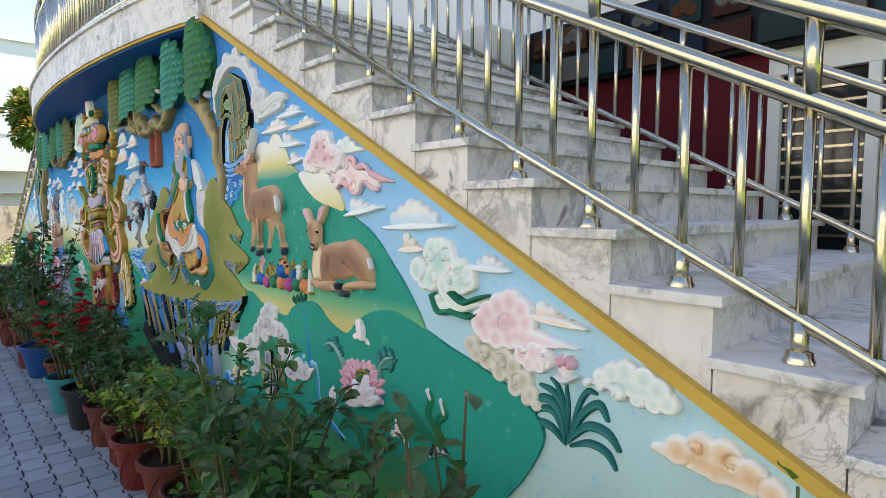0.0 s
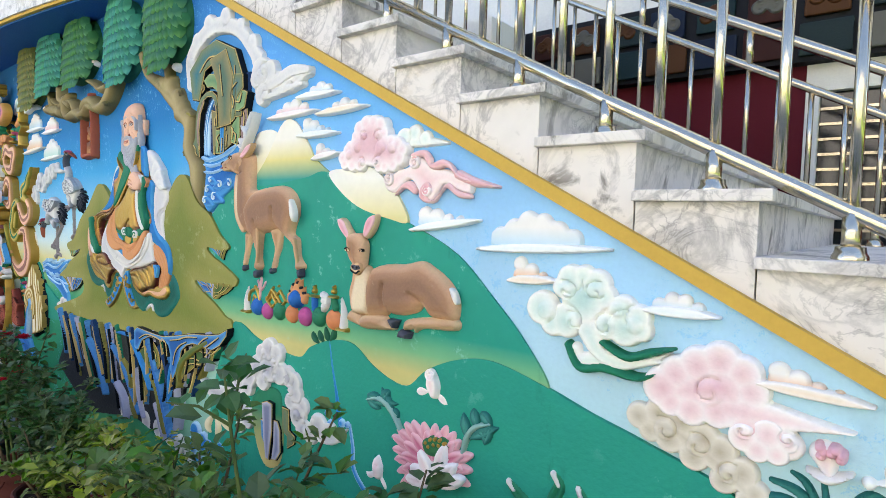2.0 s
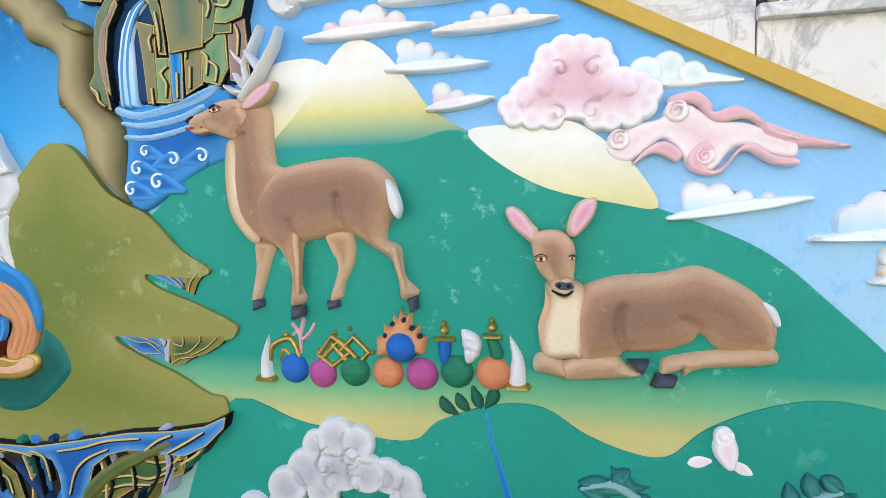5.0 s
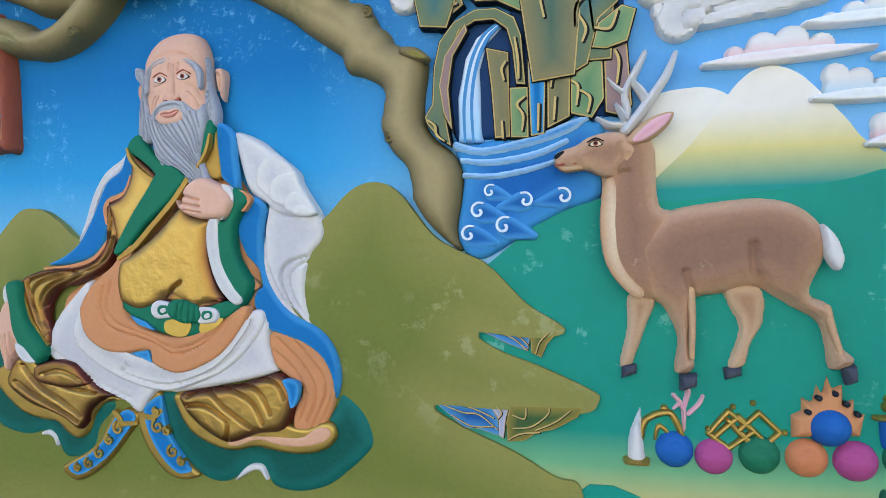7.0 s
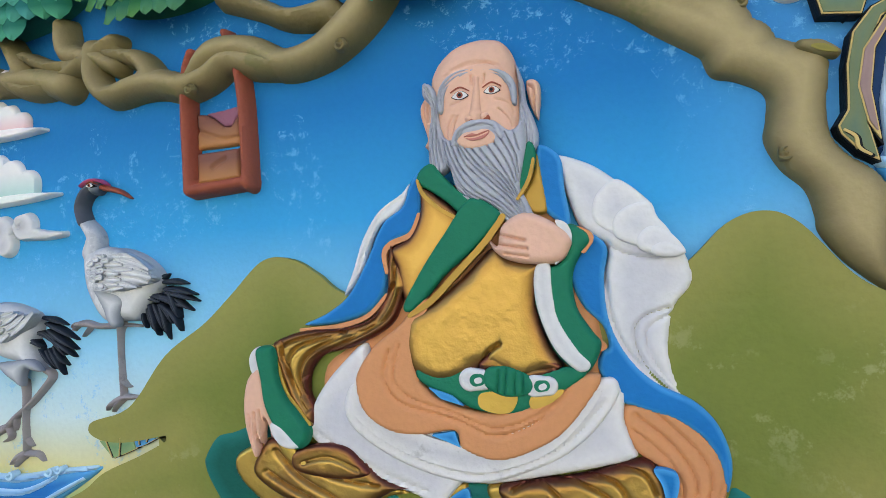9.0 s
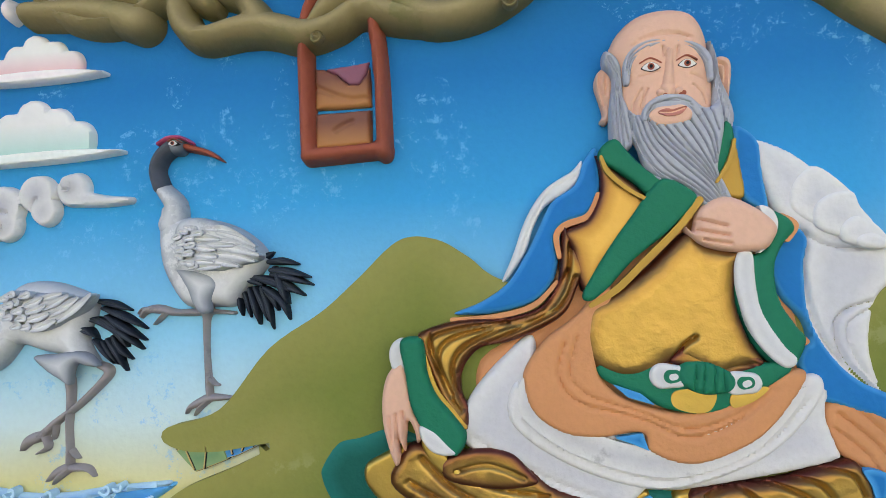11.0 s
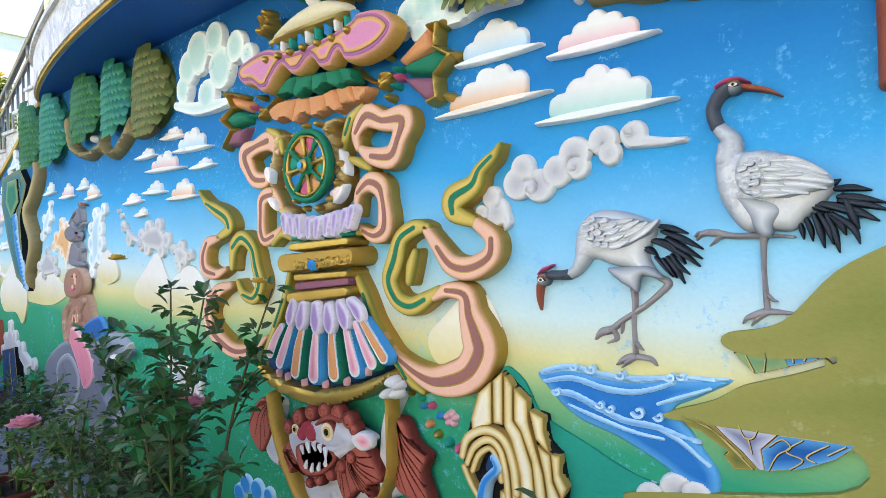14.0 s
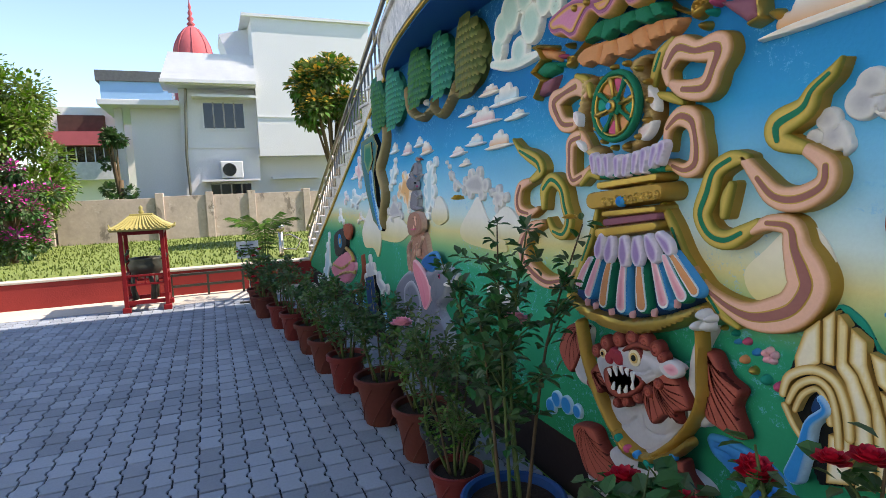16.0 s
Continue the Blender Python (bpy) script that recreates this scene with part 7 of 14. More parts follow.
R.add([shape([(0.690, 2.140), (0.761, 2.117), (0.816, 2.075), (0.875, 2.027), (0.887, 1.996), (0.918, 1.947), (0.939, 1.914), (0.951, 1.870), (0.941, 1.841), (0.915, 1.811), (0.901, 1.763), (0.897, 1.709), (0.911, 1.649), (0.949, 1.601), (0.980, 1.555), (0.994, 1.509), (0.988, 1.460), (0.970, 1.531), (0.933, 1.587), (0.872, 1.622), (0.803, 1.683), (0.776, 1.760), (0.776, 1.861), (0.789, 1.935), (0.752, 1.963), (0.728, 1.997), (0.706, 2.070)])], P_WHITE, 0.0211, base=0.0112, rim=0.018, cells=160, grooves=[([(0.779, 1.898), (0.790, 1.786), (0.825, 1.709), (0.898, 1.627), (0.961, 1.571)], 0.004, 0.01), ([(0.900, 1.806), (0.851, 1.789), (0.830, 1.753), (0.852, 1.687), (0.923, 1.613)], 0.004, 0.011), ([(0.909, 1.796), (0.870, 1.776), (0.853, 1.745), (0.876, 1.680), (0.938, 1.609)], 0.004, 0.008), ([(0.784, 1.945), (0.826, 1.918), (0.878, 1.910), (0.931, 1.921)], 0.004, 0.01)])
R.add([shape([(0.769, 1.984), (0.761, 2.019), (0.778, 2.056), (0.817, 2.076), (0.875, 2.026), (0.886, 1.996), (0.878, 1.966), (0.822, 1.952)])], P_WHITE, 0.0074, base=0.0285, rim=0.01, cells=80)
R.add([shape([(0.808, 1.952), (0.803, 1.990), (0.829, 2.017), (0.875, 2.023), (0.889, 1.992), (0.913, 1.951), (0.870, 1.930)])], P_WHITE, 0.0074, base=0.0335, rim=0.01, cells=80)
R.add([shape([(0.853, 1.925), (0.847, 1.950), (0.873, 1.973), (0.910, 1.958), (0.938, 1.915), (0.893, 1.913)])], P_WHITE, 0.0074, base=0.0384, rim=0.01, cells=80)
R.add([shape([(0.877, 1.914), (0.875, 1.931), (0.902, 1.939), (0.935, 1.918), (0.916, 1.907)])], P_WHITE, 0.0074, base=0.0434, rim=0.01, cells=80)
R.add([shape([(0.799, 1.604), (0.837, 1.615), (0.911, 1.600), (0.967, 1.558), (0.987, 1.502), (0.981, 1.446), (0.959, 1.389), (0.921, 1.351), (0.884, 1.350), (0.863, 1.380), (0.872, 1.423), (0.891, 1.470), (0.846, 1.501), (0.810, 1.535)])], P_ORANGE, 0.0112, base=0.0298, rim=0.014, cells=70, grooves=[([(0.823, 1.595), (0.894, 1.531), (0.929, 1.461), (0.905, 1.387)], 0.0035, 0.007), ([(0.856, 1.605), (0.935, 1.524), (0.956, 1.461), (0.916, 1.373)], 0.0035, 0.007), ([(0.898, 1.599), (0.968, 1.524), (0.975, 1.461), (0.940, 1.383)], 0.003, 0.006), ([(0.812, 1.567), (0.871, 1.517), (0.903, 1.453), (0.885, 1.396)], 0.003, 0.006)])
R.add([shape([(0.748, 1.968), (0.787, 1.937), (0.778, 1.873), (0.782, 1.786), (0.814, 1.712), (0.865, 1.657), (0.933, 1.622), (0.975, 1.576), (0.995, 1.507), (0.982, 1.444), (0.972, 1.501), (0.945, 1.550), (0.896, 1.584), (0.832, 1.606), (0.785, 1.627), (0.755, 1.688), (0.766, 1.722), (0.779, 1.731), (0.769, 1.774), (0.733, 1.813), (0.711, 1.864), (0.710, 1.902), (0.728, 1.939)])], P_BLUE, 0.0136, base=0.0298, rim=0.01, cells=110)
R.add([shape([(0.752, 1.753), (0.776, 1.733), (0.763, 1.722), (0.748, 1.726)])], P_ORANGE, 0.0062, base=0.0384, rim=0.006, cells=20)
R.add([shape([(0.659, 2.162), (0.702, 2.132), (0.708, 2.067), (0.716, 1.987), (0.687, 1.998), (0.657, 2.035), (0.653, 2.098)])], P_BLUE, 0.0112, base=0.0384, rim=0.012, cells=50)
R.add([limb((0.732, 1.972, 0.008), (0.754, 1.956, 0.008), (0.740, 1.930, 0.006))], P_ORANGE, 0.0074, base=0.0527, rim=0.006, cells=30)
R.add([shape([(0.710, 1.986), (0.743, 1.974), (0.756, 1.948), (0.732, 1.918), (0.715, 1.876), (0.720, 1.814), (0.748, 1.764), (0.765, 1.737), (0.745, 1.691), (0.719, 1.678), (0.675, 1.717), (0.653, 1.767), (0.636, 1.817), (0.634, 1.868), (0.640, 1.905), (0.685, 1.903), (0.708, 1.939)])], P_GREENEDGE, 0.0186, base=0.0496, rim=0.014, cells=90)
R.add([shape([(0.643, 1.902), (0.670, 1.905), (0.674, 1.853), (0.683, 1.791), (0.718, 1.729), (0.740, 1.705), (0.736, 1.688), (0.713, 1.687), (0.672, 1.730), (0.646, 1.793), (0.636, 1.855)])], P_GREYWHITE, 0.005, base=0.0663, rim=0.008, cells=70)
R.add([shape([(0.687, 1.995), (0.710, 1.986), (0.719, 1.956), (0.704, 1.924), (0.682, 1.903), (0.695, 1.939), (0.695, 1.971)])], P_GREYWHITE, 0.0074, base=0.0645, rim=0.006, cells=40)
R.add([shape([(0.397, 2.128), (0.389, 2.100), (0.424, 2.076), (0.456, 2.052), (0.488, 2.024), (0.521, 2.049), (0.482, 2.076), (0.447, 2.114), (0.424, 2.141)])], P_GREENEDGE, 0.0087, base=0.057, rim=0.01, cells=60)
R.add([shape([(0.638, 2.169), (0.653, 2.150), (0.648, 2.106), (0.622, 2.058), (0.608, 2.072), (0.619, 2.128)])], P_GREENEDGE, 0.0087, base=0.0527, rim=0.01, cells=40)
R.add([shape([(0.507, 2.055), (0.561, 2.033), (0.571, 2.008), (0.515, 1.949), (0.448, 1.895), (0.397, 1.840), (0.363, 1.815), (0.348, 1.828), (0.378, 1.883), (0.409, 1.930), (0.450, 1.985)])], P_GREENEDGE, 0.0087, base=0.0645, rim=0.01, cells=80)
R.add([limb((0.578, 2.010, 0.007), (0.537, 1.958, 0.007), (0.470, 1.892, 0.007), (0.414, 1.838, 0.007), (0.363, 1.807, 0.005)), limb((0.392, 2.104, 0.003), (0.405, 2.072, 0.005), (0.441, 2.037, 0.004), (0.480, 2.013, 0.004)), limb((0.649, 2.127, 0.003), (0.637, 2.084, 0.004), (0.612, 2.045, 0.003))], P_GOLD_DULL, 0.005, base=0.0645, rim=0.006, cells=110)
R.add([shape([(0.422, 2.324), (0.427, 2.350), (0.445, 2.379), (0.475, 2.404), (0.510, 2.416), (0.549, 2.418), (0.585, 2.409), (0.606, 2.386), (0.618, 2.352), (0.622, 2.311), (0.628, 2.252), (0.618, 2.182), (0.565, 2.126), (0.487, 2.129), (0.438, 2.191), (0.429, 2.263)])], P_SKIN, 0.0476, base=0.0168, rim=0.06, cells=110, grooves=[([(0.463, 2.332), (0.513, 2.349), (0.568, 2.347), (0.597, 2.323)], 0.003, 0.004), ([(0.477, 2.343), (0.529, 2.356), (0.584, 2.343)], 0.003, 0.003), ([(0.523, 2.326), (0.524, 2.307)], 0.0022, 0.006), ([(0.552, 2.324), (0.550, 2.303)], 0.0022, 0.006), ([(0.479, 2.239), (0.465, 2.217), (0.462, 2.196)], 0.0025, 0.005), ([(0.490, 2.239), (0.478, 2.214), (0.475, 2.193)], 0.0025, 0.005), ([(0.579, 2.245), (0.597, 2.227), (0.605, 2.207)], 0.0025, 0.005), ([(0.575, 2.266), (0.602, 2.256), (0.610, 2.232)], 0.0025, 0.004), ([(0.474, 2.265), (0.498, 2.271), (0.512, 2.275)], 0.0022, 0.003)])
R.add([shape([(0.412, 2.305), (0.424, 2.298), (0.429, 2.275), (0.426, 2.239), (0.420, 2.196), (0.412, 2.182), (0.400, 2.189), (0.407, 2.204), (0.400, 2.234), (0.392, 2.265), (0.396, 2.290)])], P_SKIN, 0.0168, base=0.0168, rim=0.012, cells=50, grooves=[([(0.403, 2.289), (0.402, 2.261), (0.410, 2.221)], 0.003, 0.009), ([(0.414, 2.281), (0.413, 2.242)], 0.003, 0.006)])
R.add([shape([(0.638, 2.311), (0.654, 2.314), (0.666, 2.304), (0.668, 2.279), (0.663, 2.243), (0.659, 2.225), (0.646, 2.254), (0.639, 2.285)])], P_SKIN, 0.0168, base=0.0168, rim=0.012, cells=40, grooves=[([(0.644, 2.298), (0.654, 2.288), (0.652, 2.247)], 0.003, 0.009)])
R.add([shape([(0.408, 2.328), (0.427, 2.322), (0.442, 2.295), (0.445, 2.235), (0.456, 2.199), (0.463, 2.140), (0.447, 2.118), (0.424, 2.123), (0.415, 2.151), (0.417, 2.210), (0.424, 2.270), (0.406, 2.299)])], P_BEARD, 0.0196, base=0.0392, rim=0.01, cells=100, grooves=[([(0.414, 2.314), (0.430, 2.268), (0.428, 2.197), (0.432, 2.127)], 0.0016, 0.006), ([(0.420, 2.314), (0.437, 2.262), (0.436, 2.191), (0.441, 2.124)], 0.0016, 0.006), ([(0.411, 2.305), (0.424, 2.256), (0.421, 2.192), (0.423, 2.133)], 0.0016, 0.006), ([(0.432, 2.244), (0.443, 2.179), (0.452, 2.132)], 0.0016, 0.006)])
R.add([shape([(0.620, 2.345), (0.633, 2.308), (0.638, 2.261), (0.651, 2.225), (0.660, 2.190), (0.657, 2.160), (0.641, 2.130), (0.629, 2.071), (0.616, 2.083), (0.614, 2.174), (0.621, 2.238), (0.622, 2.297)])], P_BEARD, 0.0179, base=0.0364, rim=0.01, cells=100, grooves=[([(0.621, 2.317), (0.626, 2.258), (0.635, 2.188), (0.624, 2.096)], 0.0016, 0.006), ([(0.624, 2.323), (0.630, 2.258), (0.643, 2.193), (0.635, 2.136)], 0.0016, 0.006), ([(0.622, 2.235), (0.626, 2.177), (0.618, 2.097)], 0.0016, 0.006), ([(0.634, 2.246), (0.649, 2.185), (0.642, 2.144)], 0.0016, 0.005)])
R.add([shape([(0.543, 2.219), (0.569, 2.223), (0.596, 2.199), (0.613, 2.200), (0.629, 2.211), (0.635, 2.162), (0.627, 2.117), (0.619, 2.072), (0.630, 2.043), (0.643, 2.009), (0.642, 1.981), (0.618, 1.978), (0.590, 1.987), (0.574, 2.010), (0.543, 2.034), (0.506, 2.047), (0.480, 2.076), (0.468, 2.117), (0.458, 2.141), (0.449, 2.199), (0.466, 2.189), (0.484, 2.193), (0.503, 2.215)])], P_BEARD, 0.0168, base=0.0549, rim=0.016, cells=190, grooves=[([(0.454, 2.186), (0.467, 2.133), (0.499, 2.075), (0.562, 2.033), (0.615, 1.983)], 0.0016, 0.007), ([(0.462, 2.182), (0.480, 2.127), (0.516, 2.074), (0.573, 2.033), (0.621, 1.983)], 0.0016, 0.007), ([(0.471, 2.184), (0.491, 2.127), (0.532, 2.076), (0.586, 2.032), (0.626, 1.983)], 0.0016, 0.007), ([(0.482, 2.183), (0.502, 2.132), (0.548, 2.082), (0.599, 2.032), (0.630, 1.985)], 0.0016, 0.007), ([(0.490, 2.172), (0.515, 2.131), (0.559, 2.086), (0.605, 2.037), (0.633, 1.985)], 0.0016, 0.007), ([(0.503, 2.164), (0.532, 2.125), (0.571, 2.085), (0.611, 2.037), (0.635, 1.989)], 0.0016, 0.007), ([(0.519, 2.161), (0.547, 2.124), (0.584, 2.083), (0.617, 2.031), (0.637, 2.000)], 0.0016, 0.007), ([(0.536, 2.160), (0.562, 2.123), (0.594, 2.080), (0.623, 2.025)], 0.0016, 0.007), ([(0.553, 2.164), (0.577, 2.126), (0.603, 2.077), (0.625, 2.025)], 0.0016, 0.007), ([(0.566, 2.174), (0.592, 2.128), (0.609, 2.082)], 0.0016, 0.007), ([(0.576, 2.188), (0.603, 2.136), (0.614, 2.084)], 0.0016, 0.007), ([(0.591, 2.191), (0.612, 2.140), (0.617, 2.102)], 0.0016, 0.007), ([(0.608, 2.193), (0.621, 2.149)], 0.0016, 0.006), ([(0.460, 2.122), (0.488, 2.070), (0.552, 2.033), (0.592, 1.990)], 0.0016, 0.006), ([(0.457, 2.157), (0.477, 2.104), (0.510, 2.057), (0.567, 2.018)], 0.0016, 0.006)])
R.add([shape([(0.486, 2.181), (0.503, 2.199), (0.527, 2.202), (0.555, 2.203), (0.573, 2.186), (0.564, 2.168), (0.525, 2.161), (0.501, 2.165)])], P_SKIN, 0.0056, base=0.0683, rim=0.01, cells=50)
R.add([limb((0.479, 2.176, 0.006), (0.489, 2.199, 0.008), (0.514, 2.214, 0.009), (0.540, 2.216, 0.008), (0.566, 2.209, 0.009), (0.584, 2.182, 0.006))], P_BEARD, 0.0056, base=0.0694, rim=0.007, cells=70, grooves=[([(0.484, 2.183), (0.495, 2.202), (0.521, 2.211), (0.548, 2.213), (0.571, 2.198)], 0.0015, 0.005), ([(0.488, 2.193), (0.515, 2.208), (0.542, 2.210), (0.567, 2.205)], 0.0015, 0.004)])
R.add([shape([(0.505, 2.188), (0.521, 2.194), (0.532, 2.191), (0.543, 2.194), (0.560, 2.196), (0.549, 2.182), (0.527, 2.178), (0.514, 2.181)])], P_LIP, 0.0045, base=0.0722, rim=0.006, cells=34, grooves=[([(0.505, 2.187), (0.531, 2.186), (0.557, 2.194)], 0.0018, 0.005)])
R.add([limb((0.450, 2.256, 0.006), (0.454, 2.296, 0.009), (0.472, 2.321, 0.010), (0.501, 2.334, 0.009), (0.528, 2.338, 0.003))], P_BEARD, 0.0067, base=0.0594, rim=0.007, cells=60, grooves=[([(0.453, 2.270), (0.461, 2.304), (0.495, 2.327)], 0.0015, 0.005), ([(0.449, 2.278), (0.457, 2.308), (0.489, 2.332), (0.520, 2.337)], 0.0015, 0.005)])
R.add([limb((0.548, 2.337, 0.004), (0.571, 2.328, 0.009), (0.594, 2.317, 0.009), (0.610, 2.296, 0.008), (0.614, 2.256, 0.005))], P_BEARD, 0.0067, base=0.0582, rim=0.007, cells=60, grooves=[([(0.556, 2.333), (0.588, 2.320), (0.608, 2.290)], 0.0015, 0.005), ([(0.553, 2.328), (0.586, 2.315), (0.606, 2.284)], 0.0015, 0.005)])
R.add([limb((0.535, 2.317, 0.007), (0.533, 2.280, 0.010), (0.530, 2.247, 0.013)), limb((0.529, 2.237, 0.016), (0.529, 2.232, 0.014)), limb((0.513, 2.230, 0.009), (0.516, 2.229, 0.009)), limb((0.551, 2.231, 0.010), (0.548, 2.230, 0.010))], P_SKIN, 0.0146, base=0.0594, rim=0.014, cells=60)
R.add([limb((0.520, 2.222, 0.004), (0.524, 2.222, 0.005)), limb((0.553, 2.225, 0.005), (0.557, 2.226, 0.005))], P_RUST, 0.0017, base=0.0694, rim=0.003, cells=40)
eye(R, (0.497, 2.284, 0.019), 0.0633)
eye(R, (0.568, 2.287, 0.018), 0.0633)
R.add([shape([(0.576, 1.992), (0.610, 2.014), (0.645, 2.012), (0.693, 1.984), (0.718, 1.956), (0.713, 1.931), (0.689, 1.907), (0.624, 1.907), (0.579, 1.920), (0.555, 1.939), (0.546, 1.962), (0.563, 1.948), (0.568, 1.968)])], P_SKIN, 0.0223, base=0.0608, rim=0.018, cells=80, grooves=[([(0.569, 1.971), (0.598, 1.963), (0.623, 1.956)], 0.003, 0.009), ([(0.571, 1.950), (0.601, 1.943), (0.626, 1.938)], 0.003, 0.009), ([(0.579, 1.931), (0.605, 1.926), (0.628, 1.922)], 0.003, 0.008)])
R.put("seated_statue_relief", label="seated bald bearded figure in gold, white and blue robes, raised plaster", category="statue relief")

# ---- trees ----
def crown_relief(ends, mats, tree, rng):
    """A tall cone of overlapping plaster leaves; ends: left, top, right, bottom."""
    (lx, lz), (tx, tz), (rx, rz), (bx, bz) = ends
    w, h = (rx - lx) / 2, (tz - bz) / 2
    cx, cz = (lx + rx) / 2, (tz + bz) / 2
    lean = (tx - bx) / (tz - bz + 1e-6)
    R = Relief()
    R.add([shape([(cx + lean * h * math.sin(a) + w * 0.95 * math.cos(a) * (1 - 0.12 * math.sin(a)), cz + h * 0.97 * math.sin(a)) for a in (k * math.pi / 8 for k in range(16))])], mats[0], 0.08, rim=w, cells=30)
    crown = R.put("crown", tree)
    leaf = bpy.data.meshes.new("leaf")
    vs, fs = [], []
    for i in range(5):
        s = i / 4
        hw = 0.033 * (0.75, 1.0, 0.98, 0.7, 0.05)[i]
        for u in (-1, 0, 1):
            vs.append((u * hw, -0.006 - 0.020 * s + (0.012 if u else 0), 0.03 - 0.078 * s))
    for i in range(4):
        for u in range(2):
            a = i * 3 + u
            fs.append((a, a + 1, a + 4, a + 3))
    leaf.from_pydata(vs, [], fs)
    leaf.materials.append(mats[1])
    leaf.polygons.foreach_set("use_smooth", [True] * len(fs))
    rows = max(5, int(2 * h / 0.052))
    for r in range(rows + 1):
        f = r / rows
        z = cz + h * (0.92 - 1.84 * f)
        half = w * math.sqrt(max(0.0, 1 - ((z - cz) / h) ** 2)) * (1 - 0.12 * (z - cz) / h)
        n = max(1, int(2 * half / 0.042))
        for k in range(n):
            x = cx + lean * (z - cz) + (half * 0.9 * (2 * (k + 0.5 + 0.5 * (r % 2) - 0.25) / n - 1) if n > 1 else 0)
            d = (x - cx - lean * (z - cz)) / (w + 1e-6)
            o = new("leaf", leaf)
            o.parent = crown
            y = -0.08 * math.sqrt(max(0.0, 1 - min(1, d * d))) - 0.004
            o.location = (x, y, z)
            o.rotation_euler = (rng.uniform(0.0, 0.12), -0.35 * d + rng.uniform(-0.1, 0.1), 0.9 * d + rng.uniform(-0.12, 0.12))
            o.scale = [rng.uniform(1.0, 1.15)] * 3
    return crown


def leaf_pair(name, dark, light):
    m = two_tone(name + "_edge", rgb(dark), rgb(light), 0.0, 0.5)
    n = m.node_tree
    info = n.nodes.new("ShaderNodeObjectInfo")
    mr = n.nodes.new("ShaderNodeMapRange")
    mr.inputs["To Min"].default_value, mr.inputs["To Max"].default_value = 0.47, 0.53
    n.links.new(info.outputs["Random"], mr.inputs["Value"])
    hsv = n.nodes[m["hsv"]]
    n.links.new(mr.outputs[0], hsv.inputs["Hue"])
    return (paint(name, dark), m)


L_TEAL, L_GREEN, L_OLIVE = leaf_pair("leaf_teal", "1a6b5c", "4aa58a"), leaf_pair("leaf_mid_green", "1f5f40", "4f8a55"), leaf_pair("leaf_olive", "4f5a2e", "8a8a52")


def fruit(c, parent, m=P_PINKCLOUD):
    x, z, r = c
    Relief().add([limb((x, z + r * 0.5, r * 0.5), (x, z - r * 0.3, r * 0.8), (x, z - r, r * 0.3))], m, 0.05, rim=r, cells=14).put("fruit", parent)


tree = empty("tree_relief", (0, 0, 0), label="raised plaster tree with olive trunk and scaly green crowns", category="tree relief")
R = Relief()
R.add([limb((1.079, 2.327, 0.059), (1.017, 2.369, 0.054), (0.934, 2.420, 0.047), (0.872, 2.462, 0.041), (0.779, 2.513, 0.037), (0.676, 2.565, 0.027), (0.614, 2.679, 0.033)), limb((1.027, 2.369, 0.040), (0.955, 2.462, 0.033), (0.924, 2.565, 0.039), (0.903, 2.679, 0.035)), shape([(0.741, 2.530), (0.807, 2.502), (0.839, 2.478), (0.872, 2.431), (0.925, 2.395), (0.966, 2.386), (0.992, 2.335), (1.013, 2.275), (1.058, 2.258), (1.108, 2.225), (1.108, 2.174), (1.101, 2.128), (1.127, 2.070), (1.166, 2.026), (1.180, 1.974), (1.185, 1.938), (1.231, 1.873), (1.306, 1.813), (1.296, 1.872), (1.307, 1.943), (1.309, 2.005), (1.288, 2.052), (1.243, 2.091), (1.219, 2.129), (1.215, 2.184), (1.224, 2.290), (1.157, 2.328), (1.118, 2.351), (1.088, 2.411), (1.058, 2.447), (1.018, 2.458), (0.997, 2.517), (0.871, 2.534)])], P_TRUNK, 0.045, rim=0.05, cells=150)
R.add([limb((1.171, 2.304, 0.011), (1.199, 2.295, 0.016), (1.228, 2.281, 0.009))], P_TRUNK, 0.014, base=0.036, rim=0.01, cells=30)
R.add([limb((1.186, 2.296, 0.003), (1.204, 2.290, 0.007), (1.224, 2.281, 0.003))], P_ROCKOLIVE, 0.003, base=0.048, rim=0.006, cells=26)
for c in ((1.131, 2.100, 0.017), (1.075, 2.415, 0.016)):
    R.add([limb((c[0], c[1] + c[2] * 0.3, c[2] * 0.75), (c[0], c[1] - c[2] * 0.3, c[2] * 0.75))], P_TRUNK, 0.010, base=0.032, rim=0.010, cells=22, grooves=[(spiral(*c), 0.004, 0.010)])
R.put("trunk", tree)
R = Relief()
R.add([limb((-0.224, 2.427, 0.023), (-0.152, 2.489, 0.042), (-0.046, 2.483, 0.041), (0.045, 2.436, 0.042), (0.133, 2.445, 0.044), (0.203, 2.483, 0.049), (0.272, 2.544, 0.051), (0.335, 2.620, 0.041), (0.377, 2.690, 0.033)), limb((-0.129, 2.627, 0.021), (-0.023, 2.592, 0.027), (0.068, 2.549, 0.028), (0.177, 2.547, 0.037))], P_TRUNK, 0.075, rim=0.05, cells=80)
